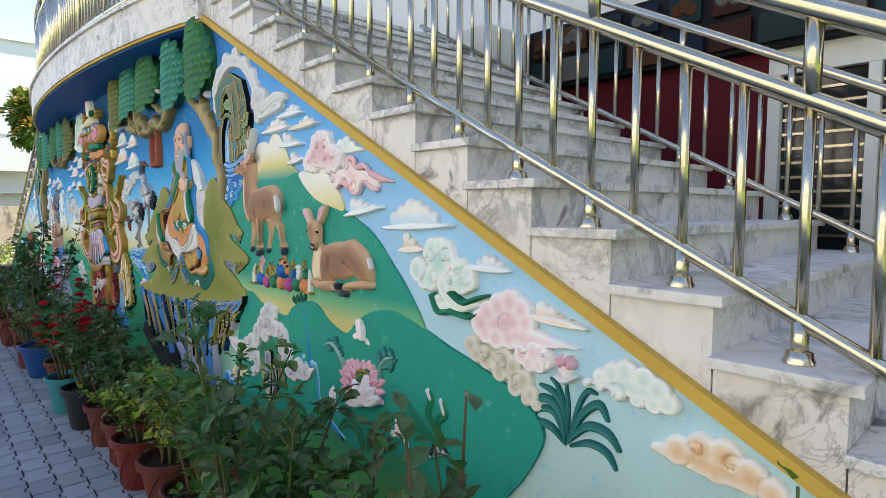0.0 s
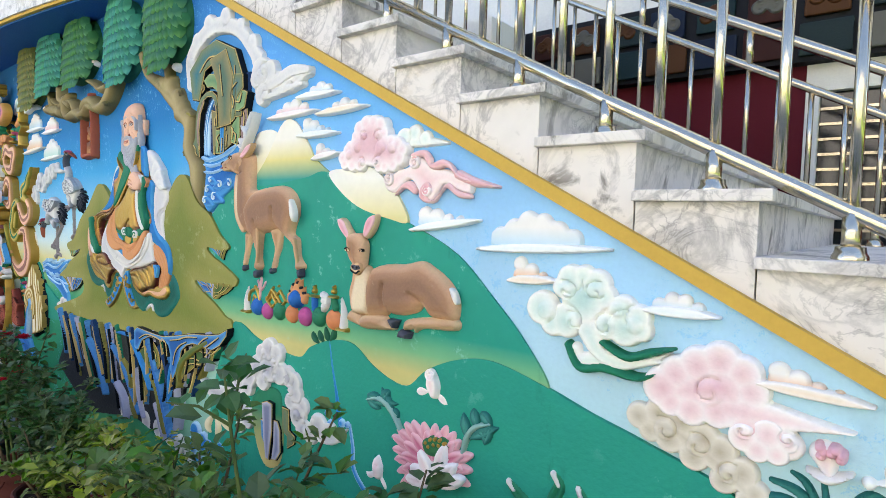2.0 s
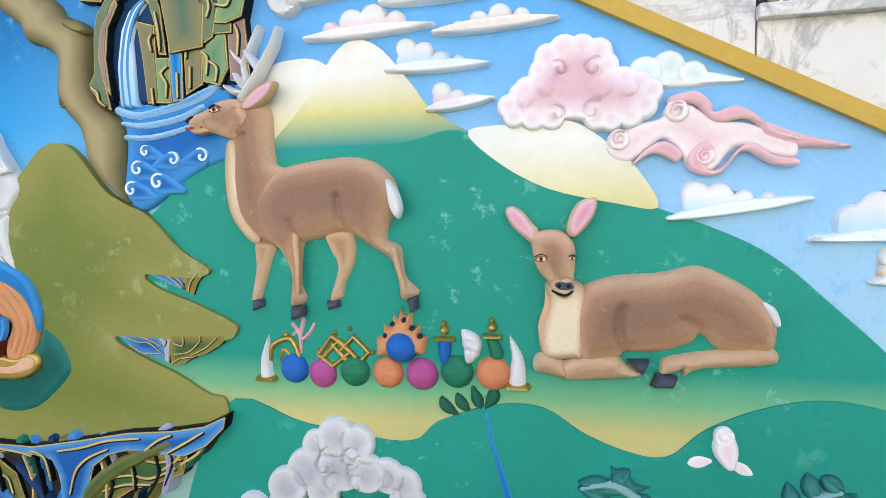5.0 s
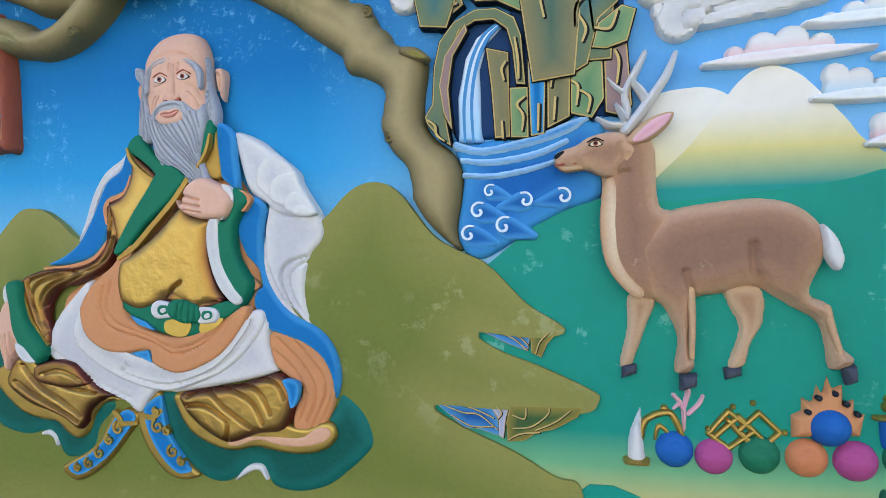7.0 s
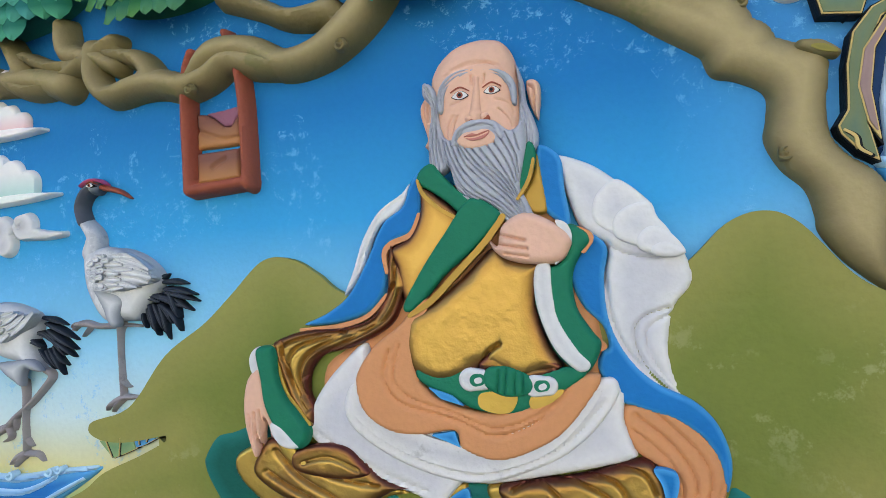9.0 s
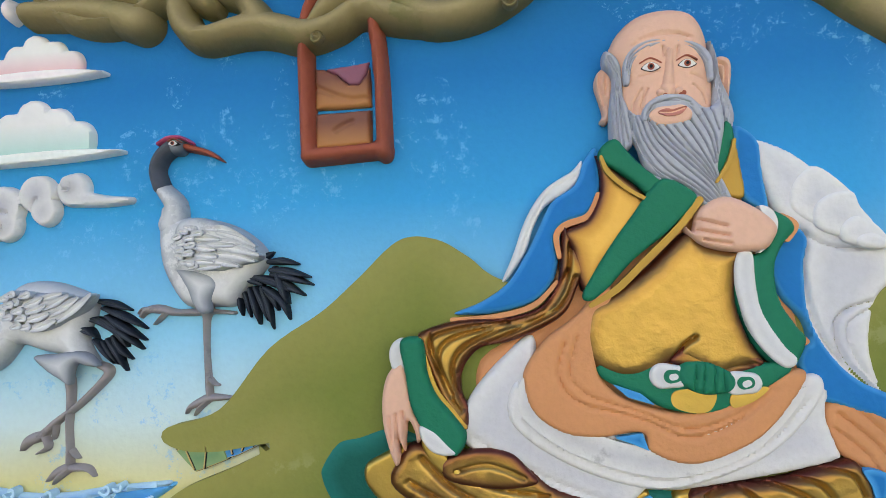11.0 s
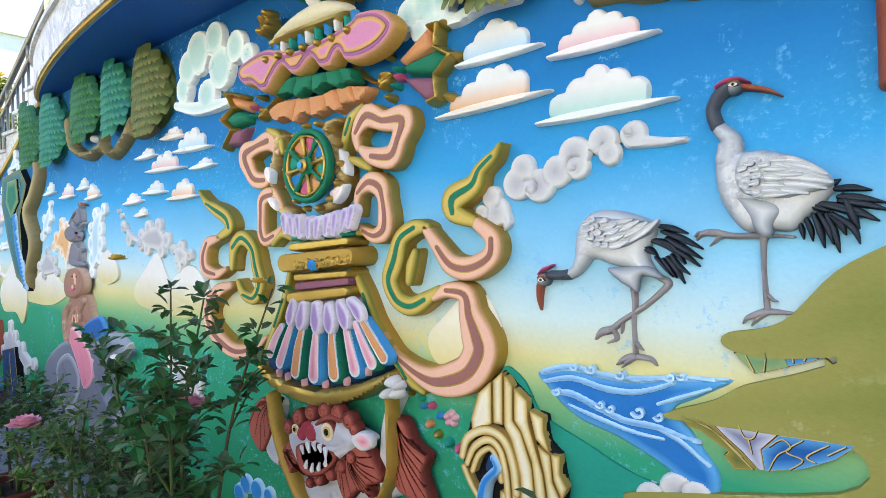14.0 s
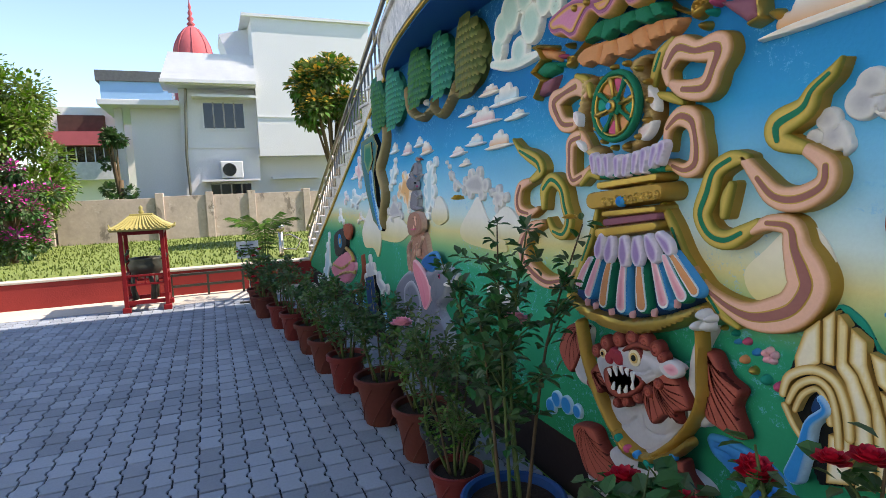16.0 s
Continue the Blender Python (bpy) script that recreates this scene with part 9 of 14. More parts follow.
crane(shape([(-0.583, 2.018), (-0.584, 1.962), (-0.575, 1.906), (-0.553, 1.86), (-0.525, 1.822), (-0.497, 1.809), (-0.45, 1.812), (-0.404, 1.813), (-0.379, 1.844), (-0.342, 1.883), (-0.326, 1.909), (-0.33, 1.935), (-0.355, 1.962), (-0.393, 1.987), (-0.446, 2.006), (-0.513, 2.015), (-0.541, 2.037), (-0.576, 2.043)]), [(-0.529, 1.899), (-0.516, 1.874), (-0.497, 1.843), (-0.486, 1.816), (-0.467, 1.798), (-0.448, 1.804), (-0.447, 1.83), (-0.428, 1.858), (-0.443, 1.883), (-0.489, 1.897)],
      [(-0.552, 2, 0.0334), (-0.547, 2.042, 0.0254), (-0.58, 2.085, 0.0174), (-0.592, 2.124, 0.016), (-0.579, 2.158, 0.0166), (-0.557, 2.176, 0.0174)], (-0.541, 2.179, 0.0214), [(-0.582, 2.182, 0.004), (-0.557, 2.194, 0.0067), (-0.528, 2.195, 0.0052), (-0.504, 2.183, 0.0026)], [(-0.52, 2.176, 0.009), (-0.469, 2.161, 0.0065), (-0.435, 2.141, 0.0019)],
      [(-0.53, 1.972), (-0.524, 1.993), (-0.509, 2.007), (-0.476, 2.01), (-0.436, 2.001), (-0.391, 1.978), (-0.353, 1.957), (-0.33, 1.934), (-0.331, 1.914), (-0.378, 1.899), (-0.422, 1.889), (-0.468, 1.893), (-0.501, 1.9), (-0.522, 1.918), (-0.532, 1.945)], [[(-0.422, 1.974, 0.0052), (-0.378, 1.963, 0.0084), (-0.339, 1.943, 0.0031)], [(-0.441, 1.958, 0.0052), (-0.39, 1.95, 0.0081), (-0.337, 1.933, 0.0031)], [(-0.435, 1.944, 0.006), (-0.377, 1.936, 0.009), (-0.329, 1.923, 0.0037)], [(-0.435, 1.926, 0.006), (-0.384, 1.923, 0.0094), (-0.34, 1.91, 0.0031)], [(-0.454, 1.911, 0.0054), (-0.415, 1.909, 0.0084), (-0.374, 1.9, 0.0031)], [(-0.47, 1.898, 0.0047), (-0.447, 1.9, 0.0078), (-0.414, 1.901, 0.0033)], [(-0.448, 1.983, 0.0052), (-0.41, 1.981, 0.008), (-0.365, 1.963, 0.0032)]], [[(-0.471, 1.962, 0.0047), (-0.448, 1.963, 0.008), (-0.418, 1.959, 0.0039)], [(-0.454, 1.948, 0.0045), (-0.422, 1.947, 0.0071), (-0.384, 1.945, 0.0032)], [(-0.471, 1.944, 0.0054), (-0.448, 1.94, 0.0087), (-0.427, 1.937, 0.0039)], [(-0.467, 1.924, 0.0054), (-0.446, 1.924, 0.0084), (-0.424, 1.921, 0.0039)], [(-0.477, 1.91, 0.0054), (-0.454, 1.912, 0.008), (-0.431, 1.909, 0.0039)]],
      [[(-0.492, 1.986, 0.006), (-0.476, 1.983, 0.0071)], [(-0.503, 1.976, 0.006), (-0.492, 1.977, 0.0074)], [(-0.516, 1.963, 0.006), (-0.507, 1.967, 0.0076)], [(-0.511, 1.949, 0.006), (-0.5, 1.953, 0.0074)], [(-0.521, 1.947, 0.0054), (-0.516, 1.944, 0.0067)], [(-0.509, 1.936, 0.0062), (-0.5, 1.937, 0.0074)], [(-0.493, 1.961, 0.006), (-0.479, 1.963, 0.0074)], [(-0.489, 1.945, 0.0062), (-0.476, 1.947, 0.008)], [(-0.493, 1.928, 0.006), (-0.48, 1.93, 0.008)], [(-0.513, 1.925, 0.0054), (-0.503, 1.922, 0.0071)], [(-0.498, 1.91, 0.006), (-0.477, 1.907, 0.008)], [(-0.472, 1.971, 0.006), (-0.458, 1.973, 0.0074)], [(-0.482, 1.899, 0.0054), (-0.469, 1.903, 0.0067)]],
      [[(-0.343, 1.917, 0.0058), (-0.329, 1.924, 0.0075), (-0.317, 1.931, 0.0026)], [(-0.324, 1.91, 0.0065), (-0.293, 1.911, 0.0087), (-0.259, 1.904, 0.0025)], [(-0.318, 1.891, 0.0062), (-0.281, 1.887, 0.0097), (-0.232, 1.875, 0.0024)], [(-0.317, 1.882, 0.0062), (-0.275, 1.874, 0.0097), (-0.226, 1.858, 0.0024)], [(-0.33, 1.874, 0.0065), (-0.287, 1.858, 0.0106), (-0.244, 1.835, 0.0025)], [(-0.361, 1.878, 0.0062), (-0.311, 1.864, 0.011), (-0.273, 1.844, 0.003)], [(-0.388, 1.877, 0.0052), (-0.37, 1.873, 0.0103), (-0.34, 1.86, 0.0052)], [(-0.33, 1.851, 0.0058), (-0.292, 1.821, 0.0084), (-0.277, 1.783, 0.0019)], [(-0.335, 1.851, 0.0058), (-0.314, 1.828, 0.0084), (-0.304, 1.804, 0.0026)], [(-0.342, 1.851, 0.0058), (-0.326, 1.808, 0.0084), (-0.315, 1.762, 0.0019)], [(-0.356, 1.853, 0.0052), (-0.338, 1.818, 0.0078), (-0.327, 1.781, 0.0018)], [(-0.367, 1.851, 0.0052), (-0.353, 1.811, 0.0078), (-0.344, 1.773, 0.0019)], [(-0.383, 1.844, 0.0047), (-0.373, 1.817, 0.0071), (-0.368, 1.789, 0.0019)], [(-0.395, 1.834, 0.0039), (-0.39, 1.814, 0.006), (-0.386, 1.793, 0.0019)], [(-0.311, 1.896, 0.0054), (-0.293, 1.851, 0.0097), (-0.28, 1.818, 0.0031)]],
      [[(-0.469, 1.804, 0.0139), (-0.472, 1.782, 0.0083), (-0.471, 1.727, 0.0062), (-0.467, 1.672, 0.0067), (-0.462, 1.617, 0.008)], [(-0.46, 1.652, 0.0056), (-0.45, 1.642, 0.0047), (-0.441, 1.639, 0.0027)], [(-0.462, 1.612, 0.0107), (-0.487, 1.601, 0.0097), (-0.507, 1.591, 0.0062), (-0.515, 1.578, 0.0029)], [(-0.46, 1.612, 0.0094), (-0.433, 1.612, 0.0067), (-0.406, 1.612, 0.0033)], [(-0.467, 1.606, 0.008), (-0.483, 1.592, 0.0069), (-0.495, 1.574, 0.0028)], [(-0.405, 1.798, 0.004), (-0.452, 1.801, 0.006), (-0.486, 1.801, 0.009), (-0.541, 1.8, 0.0083), (-0.584, 1.808, 0.0108), (-0.613, 1.807, 0.0083), (-0.629, 1.791, 0.0042)], [(-0.568, 1.802, 0.0062), (-0.58, 1.789, 0.0056), (-0.595, 1.775, 0.0029)], [(-0.609, 1.805, 0.0057), (-0.624, 1.809, 0.005), (-0.633, 1.799, 0.0029)]], "grey and white crane with dark tail, wings folded, in raised plaster")
crane(shape([(-0.968, 1.824), (-0.937, 1.861), (-0.903, 1.876), (-0.844, 1.875), (-0.793, 1.862), (-0.75, 1.844), (-0.732, 1.823), (-0.737, 1.794), (-0.752, 1.759), (-0.748, 1.73), (-0.73, 1.701), (-0.719, 1.685), (-0.749, 1.685), (-0.777, 1.687), (-0.805, 1.704), (-0.856, 1.714), (-0.889, 1.724), (-0.916, 1.73), (-0.943, 1.715), (-0.963, 1.698), (-0.978, 1.711), (-0.978, 1.767)]), [(-0.865, 1.706), (-0.832, 1.674), (-0.801, 1.656), (-0.776, 1.643), (-0.771, 1.675), (-0.76, 1.691), (-0.739, 1.686), (-0.714, 1.683), (-0.71, 1.689), (-0.732, 1.71), (-0.764, 1.718), (-0.814, 1.712)],
      [(-0.947, 1.74, 0.0277), (-0.968, 1.701, 0.0192), (-0.996, 1.682, 0.0163), (-1.024, 1.678, 0.0149), (-1.057, 1.677, 0.0143)], (-1.081, 1.663, 0.023), [(-1.095, 1.679, 0.0029), (-1.077, 1.695, 0.0063), (-1.047, 1.709, 0.0041)], [(-1.095, 1.643, 0.0122), (-1.098, 1.608, 0.0091), (-1.094, 1.564, 0.0021)],
      [(-0.938, 1.836), (-0.927, 1.848), (-0.897, 1.856), (-0.861, 1.851), (-0.817, 1.848), (-0.773, 1.842), (-0.737, 1.841), (-0.719, 1.845), (-0.722, 1.829), (-0.743, 1.806), (-0.773, 1.788), (-0.804, 1.77), (-0.842, 1.761), (-0.881, 1.764), (-0.914, 1.781), (-0.934, 1.799)], [[(-0.796, 1.785, 0.0054), (-0.753, 1.813, 0.0088), (-0.717, 1.843, 0.004)], [(-0.808, 1.8, 0.0054), (-0.774, 1.818, 0.0085), (-0.746, 1.837, 0.0035)], [(-0.824, 1.815, 0.0056), (-0.796, 1.828, 0.0085), (-0.768, 1.842, 0.0035)], [(-0.833, 1.837, 0.0054), (-0.808, 1.842, 0.0076), (-0.787, 1.847, 0.0037)]], [[(-0.866, 1.821, 0.0058), (-0.846, 1.828, 0.0085), (-0.832, 1.837, 0.0044)], [(-0.862, 1.807, 0.0056), (-0.84, 1.813, 0.0087), (-0.823, 1.821, 0.0042)], [(-0.862, 1.789, 0.0056), (-0.836, 1.794, 0.0093), (-0.813, 1.802, 0.0047)], [(-0.862, 1.768, 0.0056), (-0.827, 1.775, 0.01), (-0.798, 1.787, 0.0048)]],
      [[(-0.929, 1.835, 0.0058), (-0.915, 1.839, 0.009)], [(-0.93, 1.816, 0.0058), (-0.916, 1.819, 0.009)], [(-0.934, 1.801, 0.0059), (-0.92, 1.804, 0.009)], [(-0.914, 1.843, 0.0058), (-0.9, 1.847, 0.0087)], [(-0.902, 1.825, 0.0056), (-0.888, 1.829, 0.0087)], [(-0.915, 1.793, 0.0056), (-0.901, 1.796, 0.0087)], [(-0.894, 1.807, 0.0056), (-0.88, 1.81, 0.0087)], [(-0.895, 1.773, 0.0056), (-0.881, 1.777, 0.0087)], [(-0.882, 1.79, 0.0056), (-0.868, 1.794, 0.0087)], [(-0.872, 1.771, 0.0056), (-0.859, 1.775, 0.0087)], [(-0.876, 1.841, 0.0056), (-0.862, 1.845, 0.0087)], [(-0.914, 1.821, 0.0058), (-0.9, 1.824, 0.0087)]],
      [[(-0.735, 1.829, 0.0053), (-0.693, 1.821, 0.0088), (-0.652, 1.807, 0.0023)], [(-0.717, 1.812, 0.0054), (-0.664, 1.792, 0.0091), (-0.614, 1.766, 0.0023)], [(-0.705, 1.794, 0.0053), (-0.664, 1.769, 0.0088), (-0.615, 1.74, 0.0023)], [(-0.699, 1.771, 0.0053), (-0.658, 1.749, 0.0079), (-0.621, 1.72, 0.0023)], [(-0.693, 1.748, 0.0047), (-0.675, 1.72, 0.0076), (-0.646, 1.697, 0.0017)], [(-0.704, 1.742, 0.0045), (-0.681, 1.714, 0.0078), (-0.658, 1.672, 0.0018)], [(-0.716, 1.736, 0.0047), (-0.698, 1.713, 0.0062), (-0.679, 1.686, 0.0017)], [(-0.734, 1.741, 0.0047), (-0.71, 1.716, 0.0064), (-0.688, 1.688, 0.0018)], [(-0.723, 1.788, 0.0058), (-0.687, 1.766, 0.0109), (-0.658, 1.726, 0.0029)], [(-0.753, 1.788, 0.0058), (-0.717, 1.78, 0.0103), (-0.684, 1.754, 0.0035)], [(-0.784, 1.77, 0.0062), (-0.753, 1.762, 0.0097), (-0.733, 1.747, 0.0029)]],
      [[(-0.798, 1.649, 0.0112), (-0.794, 1.613, 0.0091), (-0.797, 1.553, 0.0068), (-0.794, 1.505, 0.0068), (-0.792, 1.466, 0.0081)], [(-0.793, 1.457, 0.0097), (-0.822, 1.444, 0.01), (-0.845, 1.425, 0.0037)], [(-0.793, 1.454, 0.0097), (-0.816, 1.436, 0.0081), (-0.83, 1.418, 0.0025)], [(-0.784, 1.455, 0.0093), (-0.747, 1.453, 0.0072), (-0.73, 1.437, 0.0024)], [(-0.787, 1.493, 0.0053), (-0.778, 1.482, 0.0048), (-0.77, 1.476, 0.0024)], [(-0.724, 1.683, 0.0091), (-0.702, 1.671, 0.0109), (-0.717, 1.648, 0.0094), (-0.772, 1.597, 0.0085), (-0.829, 1.556, 0.0087), (-0.862, 1.526, 0.0115), (-0.894, 1.514, 0.0119), (-0.911, 1.492, 0.004)], [(-0.855, 1.523, 0.0075), (-0.847, 1.5, 0.0071), (-0.873, 1.485, 0.0032)], [(-0.829, 1.55, 0.005), (-0.83, 1.532, 0.005), (-0.833, 1.518, 0.0025)]], "stooping grey and white crane with dark tail in raised plaster")

# ---- clouds and water between the cranes and the vase ----
streak_cloud([(-1.44, 2.39), (-1.08, 2.40), (-1.27, 2.53)], P_SKYCLOUD, 5)
streak_cloud([(-1.08, 2.35), (-0.72, 2.36), (-0.91, 2.47)], P_PINKCLOUD, 5)
streak_cloud([(-1.53, 2.22), (-1.05, 2.25), (-1.28, 2.38)], P_PEACHCLOUD, 5)
streak_cloud([(-1.12, 2.15), (-0.67, 2.17), (-0.91, 2.31)], P_BLUECLOUD, 5)
puff_cloud([(-1.32, 1.88, 0.030), (-1.26, 1.88, 0.050), (-1.28, 1.93, 0.040), (-1.18, 1.97, 0.056), (-1.16, 2.02, 0.046), (-1.10, 1.96, 0.056), (-1.04, 2.00, 0.052), (-0.98, 2.05, 0.054), (-0.97, 2.01, 0.041), (-0.89, 2.08, 0.047), (-0.87, 2.04, 0.037), (-0.80, 2.09, 0.041)], P_GREYWHITE, 0.032, [(-1.13, 1.95, 0.033), (-0.98, 2.01, 0.032), (-0.81, 2.10, 0.026)], tails=[limb((-0.81, 2.07, 0.022), (-0.72, 2.06, 0.014), (-0.66, 2.06, 0.009)), limb((-1.24, 1.88, 0.023), (-1.22, 1.85, 0.020), (-1.23, 1.82, 0.005))], cells=56, label="string of white curled clouds beside the cranes")
puff_cloud([(-3.19, 2.79, 0.122), (-3.02, 2.83, 0.094), (-2.82, 2.75, 0.086), (-3.30, 2.73, 0.100), (-2.96, 2.67, 0.115), (-3.35, 2.62, 0.084), (-3.10, 2.55, 0.092), (-2.71, 2.69, 0.060)], P_BLUECLOUD, 0.05, [(-3.07, 2.71, 0.069), (-3.28, 2.59, 0.049), (-2.85, 2.60, 0.046)], tails=[limb((-3.44, 2.54, 0.028), (-3.25, 2.50, 0.039), (-3.06, 2.49, 0.037), (-2.87, 2.49, 0.020))], label="pale green cloud bank beside the canopy")
puff_cloud([(-1.56, 2.63, 0.077), (-1.64, 2.62, 0.067), (-1.49, 2.64, 0.065), (-1.69, 2.58, 0.040), (-1.59, 2.55, 0.047)], P_BLUECLOUD, 0.05, [(-1.60, 2.64, 0.043), (-1.65, 2.58, 0.028)], tails=[limb((-1.54, 2.58, 0.035), (-1.42, 2.56, 0.026), (-1.32, 2.58, 0.025), (-1.18, 2.57, 0.018))], label="pale green cloud bank beside the canopy")
R = Relief()
R.add([shape([(-1.109, 1.360), (-1.008, 1.396), (-0.909, 1.387), (-0.808, 1.393), (-0.680, 1.410), (-0.581, 1.423), (-0.537, 1.423), (-0.621, 1.366), (-0.684, 1.324), (-0.646, 1.283), (-0.597, 1.219), (-0.566, 1.171), (-0.574, 1.112), (-0.647, 1.125), (-0.734, 1.169), (-0.848, 1.212), (-0.953, 1.236), (-1.021, 1.272), (-1.062, 1.312)])], P_RIVER, 0.014, rim=0.02, cells=90)
for c in ([(-1.086, 1.366, 0.011), (-0.995, 1.395, 0.011), (-0.897, 1.386, 0.010), (-0.798, 1.388, 0.011), (-0.689, 1.408, 0.008), (-0.552, 1.426, 0.005)], [(-1.079, 1.339, 0.008), (-0.984, 1.364, 0.011), (-0.877, 1.349, 0.012), (-0.779, 1.357, 0.010), (-0.681, 1.398, 0.007)], [(-1.049, 1.310, 0.009), (-0.984, 1.315, 0.013), (-0.898, 1.289, 0.013), (-0.818, 1.267, 0.012), (-0.725, 1.267, 0.011), (-0.615, 1.247, 0.006)], [(-0.996, 1.281, 0.005), (-0.898, 1.258, 0.009), (-0.799, 1.240, 0.008), (-0.707, 1.237, 0.006)], [(-0.725, 1.332, 0.006), (-0.655, 1.366, 0.007), (-0.591, 1.397, 0.005)], [(-0.761, 1.274, 0.006), (-0.673, 1.246, 0.009), (-0.591, 1.192, 0.006)]):
    R.add([limb(*c)], P_BLUE_PALE, 0.012, base=0.010, rim=0.012, cells=70)
for c in ((-0.918, 1.405, 0.016), (-0.972, 1.404, 0.013), (-0.827, 1.402, 0.015), (-0.689, 1.417, 0.015), (-0.659, 1.423, 0.012), (-0.888, 1.305, 0.014), (-0.857, 1.298, 0.014), (-0.775, 1.305, 0.021), (-0.718, 1.302, 0.015), (-1.030, 1.319, 0.015)):
    R.add([limb(*[(x, z, c[2] * 0.20) for x, z in spiral(c[0], c[1], c[2], 0.8, 3.6)])], P_BLUE_PALE, 0.012, base=0.018, rim=0.006, cells=26)
R.put("river_relief", label="blue river with white-crested waves in raised plaster", category="water relief")
ridge("shore_relief", [(-1.24, 1.35), (-1.16, 1.33), (-1.09, 1.23), (-0.94, 1.17), (-0.77, 1.11), (-0.55, 1.09), (-0.70, 0.98), (-1.04, 0.96), (-1.20, 1.10)], P_TEAL, 0.010, "teal green bank below the river", cells=40)

# ---- the great vase with wheel, canopy and ribbons: the middle of the wall ----
vase = empty("vase_ornament", (0, 0, 0), label="tall painted vase with wheel, lotus, canopy and scrolling ribbons", category="vase ornament")


P_RIBBONMID = paint("ribbon_brown_mauve", "96635c")
P_RIBBONFACE = airbrush("ribbon_face", "c08f5c", "e2b098", 0.014)
P_RIBBONGOLD = airbrush("ribbon_gold", "8f8436", "c9ac58", 0.018)


def ribbon(pts, name="ribbon", kind="pink"):
    """A scrolling ribbon: gilt edge, coloured face and a darker middle line."""
    R = Relief()
    edge, face, mid = {"pink": (P_GOLD_DULL, P_RIBBONFACE, P_RIBBONMID), "gold": (P_GOLD_DULL, P_RIBBONGOLD, P_GREENEDGE)}[kind]
    R.add([limb(*[(x, z, r * 1.04) for x, z, r in pts])], edge, 0.058, rim=0.007, cells=180)
    R.add([limb(*[(x, z, r * 0.97) for x, z, r in pts])], face, 0.010, base=0.056, rim=0.012, cells=180)
    R.add([limb(*[(x, z, max(r * 0.33, 0.008)) for x, z, r in pts[1:-1]])], P_GOLD, 0.002, base=0.0645, rim=0.004, cells=180)
    R.add([limb(*[(x, z, max(r * 0.25, 0.006)) for x, z, r in pts[1:-1]])], mid, 0.002, base=0.066, rim=0.004, cells=180)
    return R.put(name, vase)


for pts in (
    [(-1.89, 2.15, 0.018), (-1.90, 2.21, 0.029), (-1.84, 2.27, 0.049), (-1.75, 2.24, 0.041), (-1.65, 2.23, 0.057), (-1.67, 2.16, 0.040), (-1.71, 2.10, 0.047), (-1.81, 2.11, 0.037), (-1.87, 2.14, 0.020)],
    [(-1.90, 1.89, 0.014), (-1.89, 1.97, 0.023), (-1.83, 2.01, 0.040), (-1.77, 1.99, 0.044), (-1.75, 1.94, 0.033), (-1.74, 1.87, 0.039), (-1.75, 1.82, 0.041), (-1.80, 1.80, 0.031), (-1.86, 1.82, 0.020), (-1.89, 1.84, 0.011)],
    [(-1.31, 1.84, 0.023), (-1.25, 1.79, 0.032), (-1.26, 1.73, 0.037), (-1.34, 1.69, 0.043), (-1.42, 1.70, 0.040), (-1.48, 1.76, 0.030), (-1.54, 1.83, 0.020)],
    [(-1.50, 1.58, 0.016), (-1.44, 1.61, 0.028), (-1.36, 1.60, 0.037), (-1.34, 1.53, 0.049), (-1.31, 1.46, 0.069), (-1.30, 1.41, 0.071), (-1.34, 1.34, 0.067), (-1.41, 1.30, 0.064), (-1.50, 1.28, 0.050), (-1.59, 1.30, 0.034), (-1.69, 1.35, 0.019), (-1.75, 1.42, 0.011)],
    [(-2.43, 2.19, 0.023), (-2.50, 2.24, 0.047), (-2.61, 2.22, 0.040), (-2.69, 2.19, 0.060), (-2.66, 2.12, 0.048), (-2.61, 2.07, 0.043), (-2.53, 2.06, 0.037), (-2.47, 2.09, 0.018)],
    [(-2.40, 1.93, 0.018), (-2.47, 1.99, 0.034), (-2.55, 1.97, 0.040), (-2.56, 1.89, 0.034), (-2.56, 1.82, 0.038), (-2.53, 1.78, 0.032), (-2.46, 1.80, 0.026), (-2.40, 1.84, 0.013)],
    [(-2.94, 1.79, 0.020), (-3.06, 1.76, 0.033), (-3.10, 1.69, 0.042), (-3.08, 1.62, 0.042), (-2.98, 1.60, 0.029), (-2.88, 1.63, 0.015)],
    [(-2.84, 1.55, 0.021), (-2.97, 1.51, 0.039), (-3.06, 1.42, 0.045), (-3.04, 1.32, 0.048), (-2.92, 1.25, 0.047), (-2.79, 1.22, 0.040), (-2.65, 1.25, 0.031), (-2.53, 1.32, 0.013)],
):
    ribbon(pts)
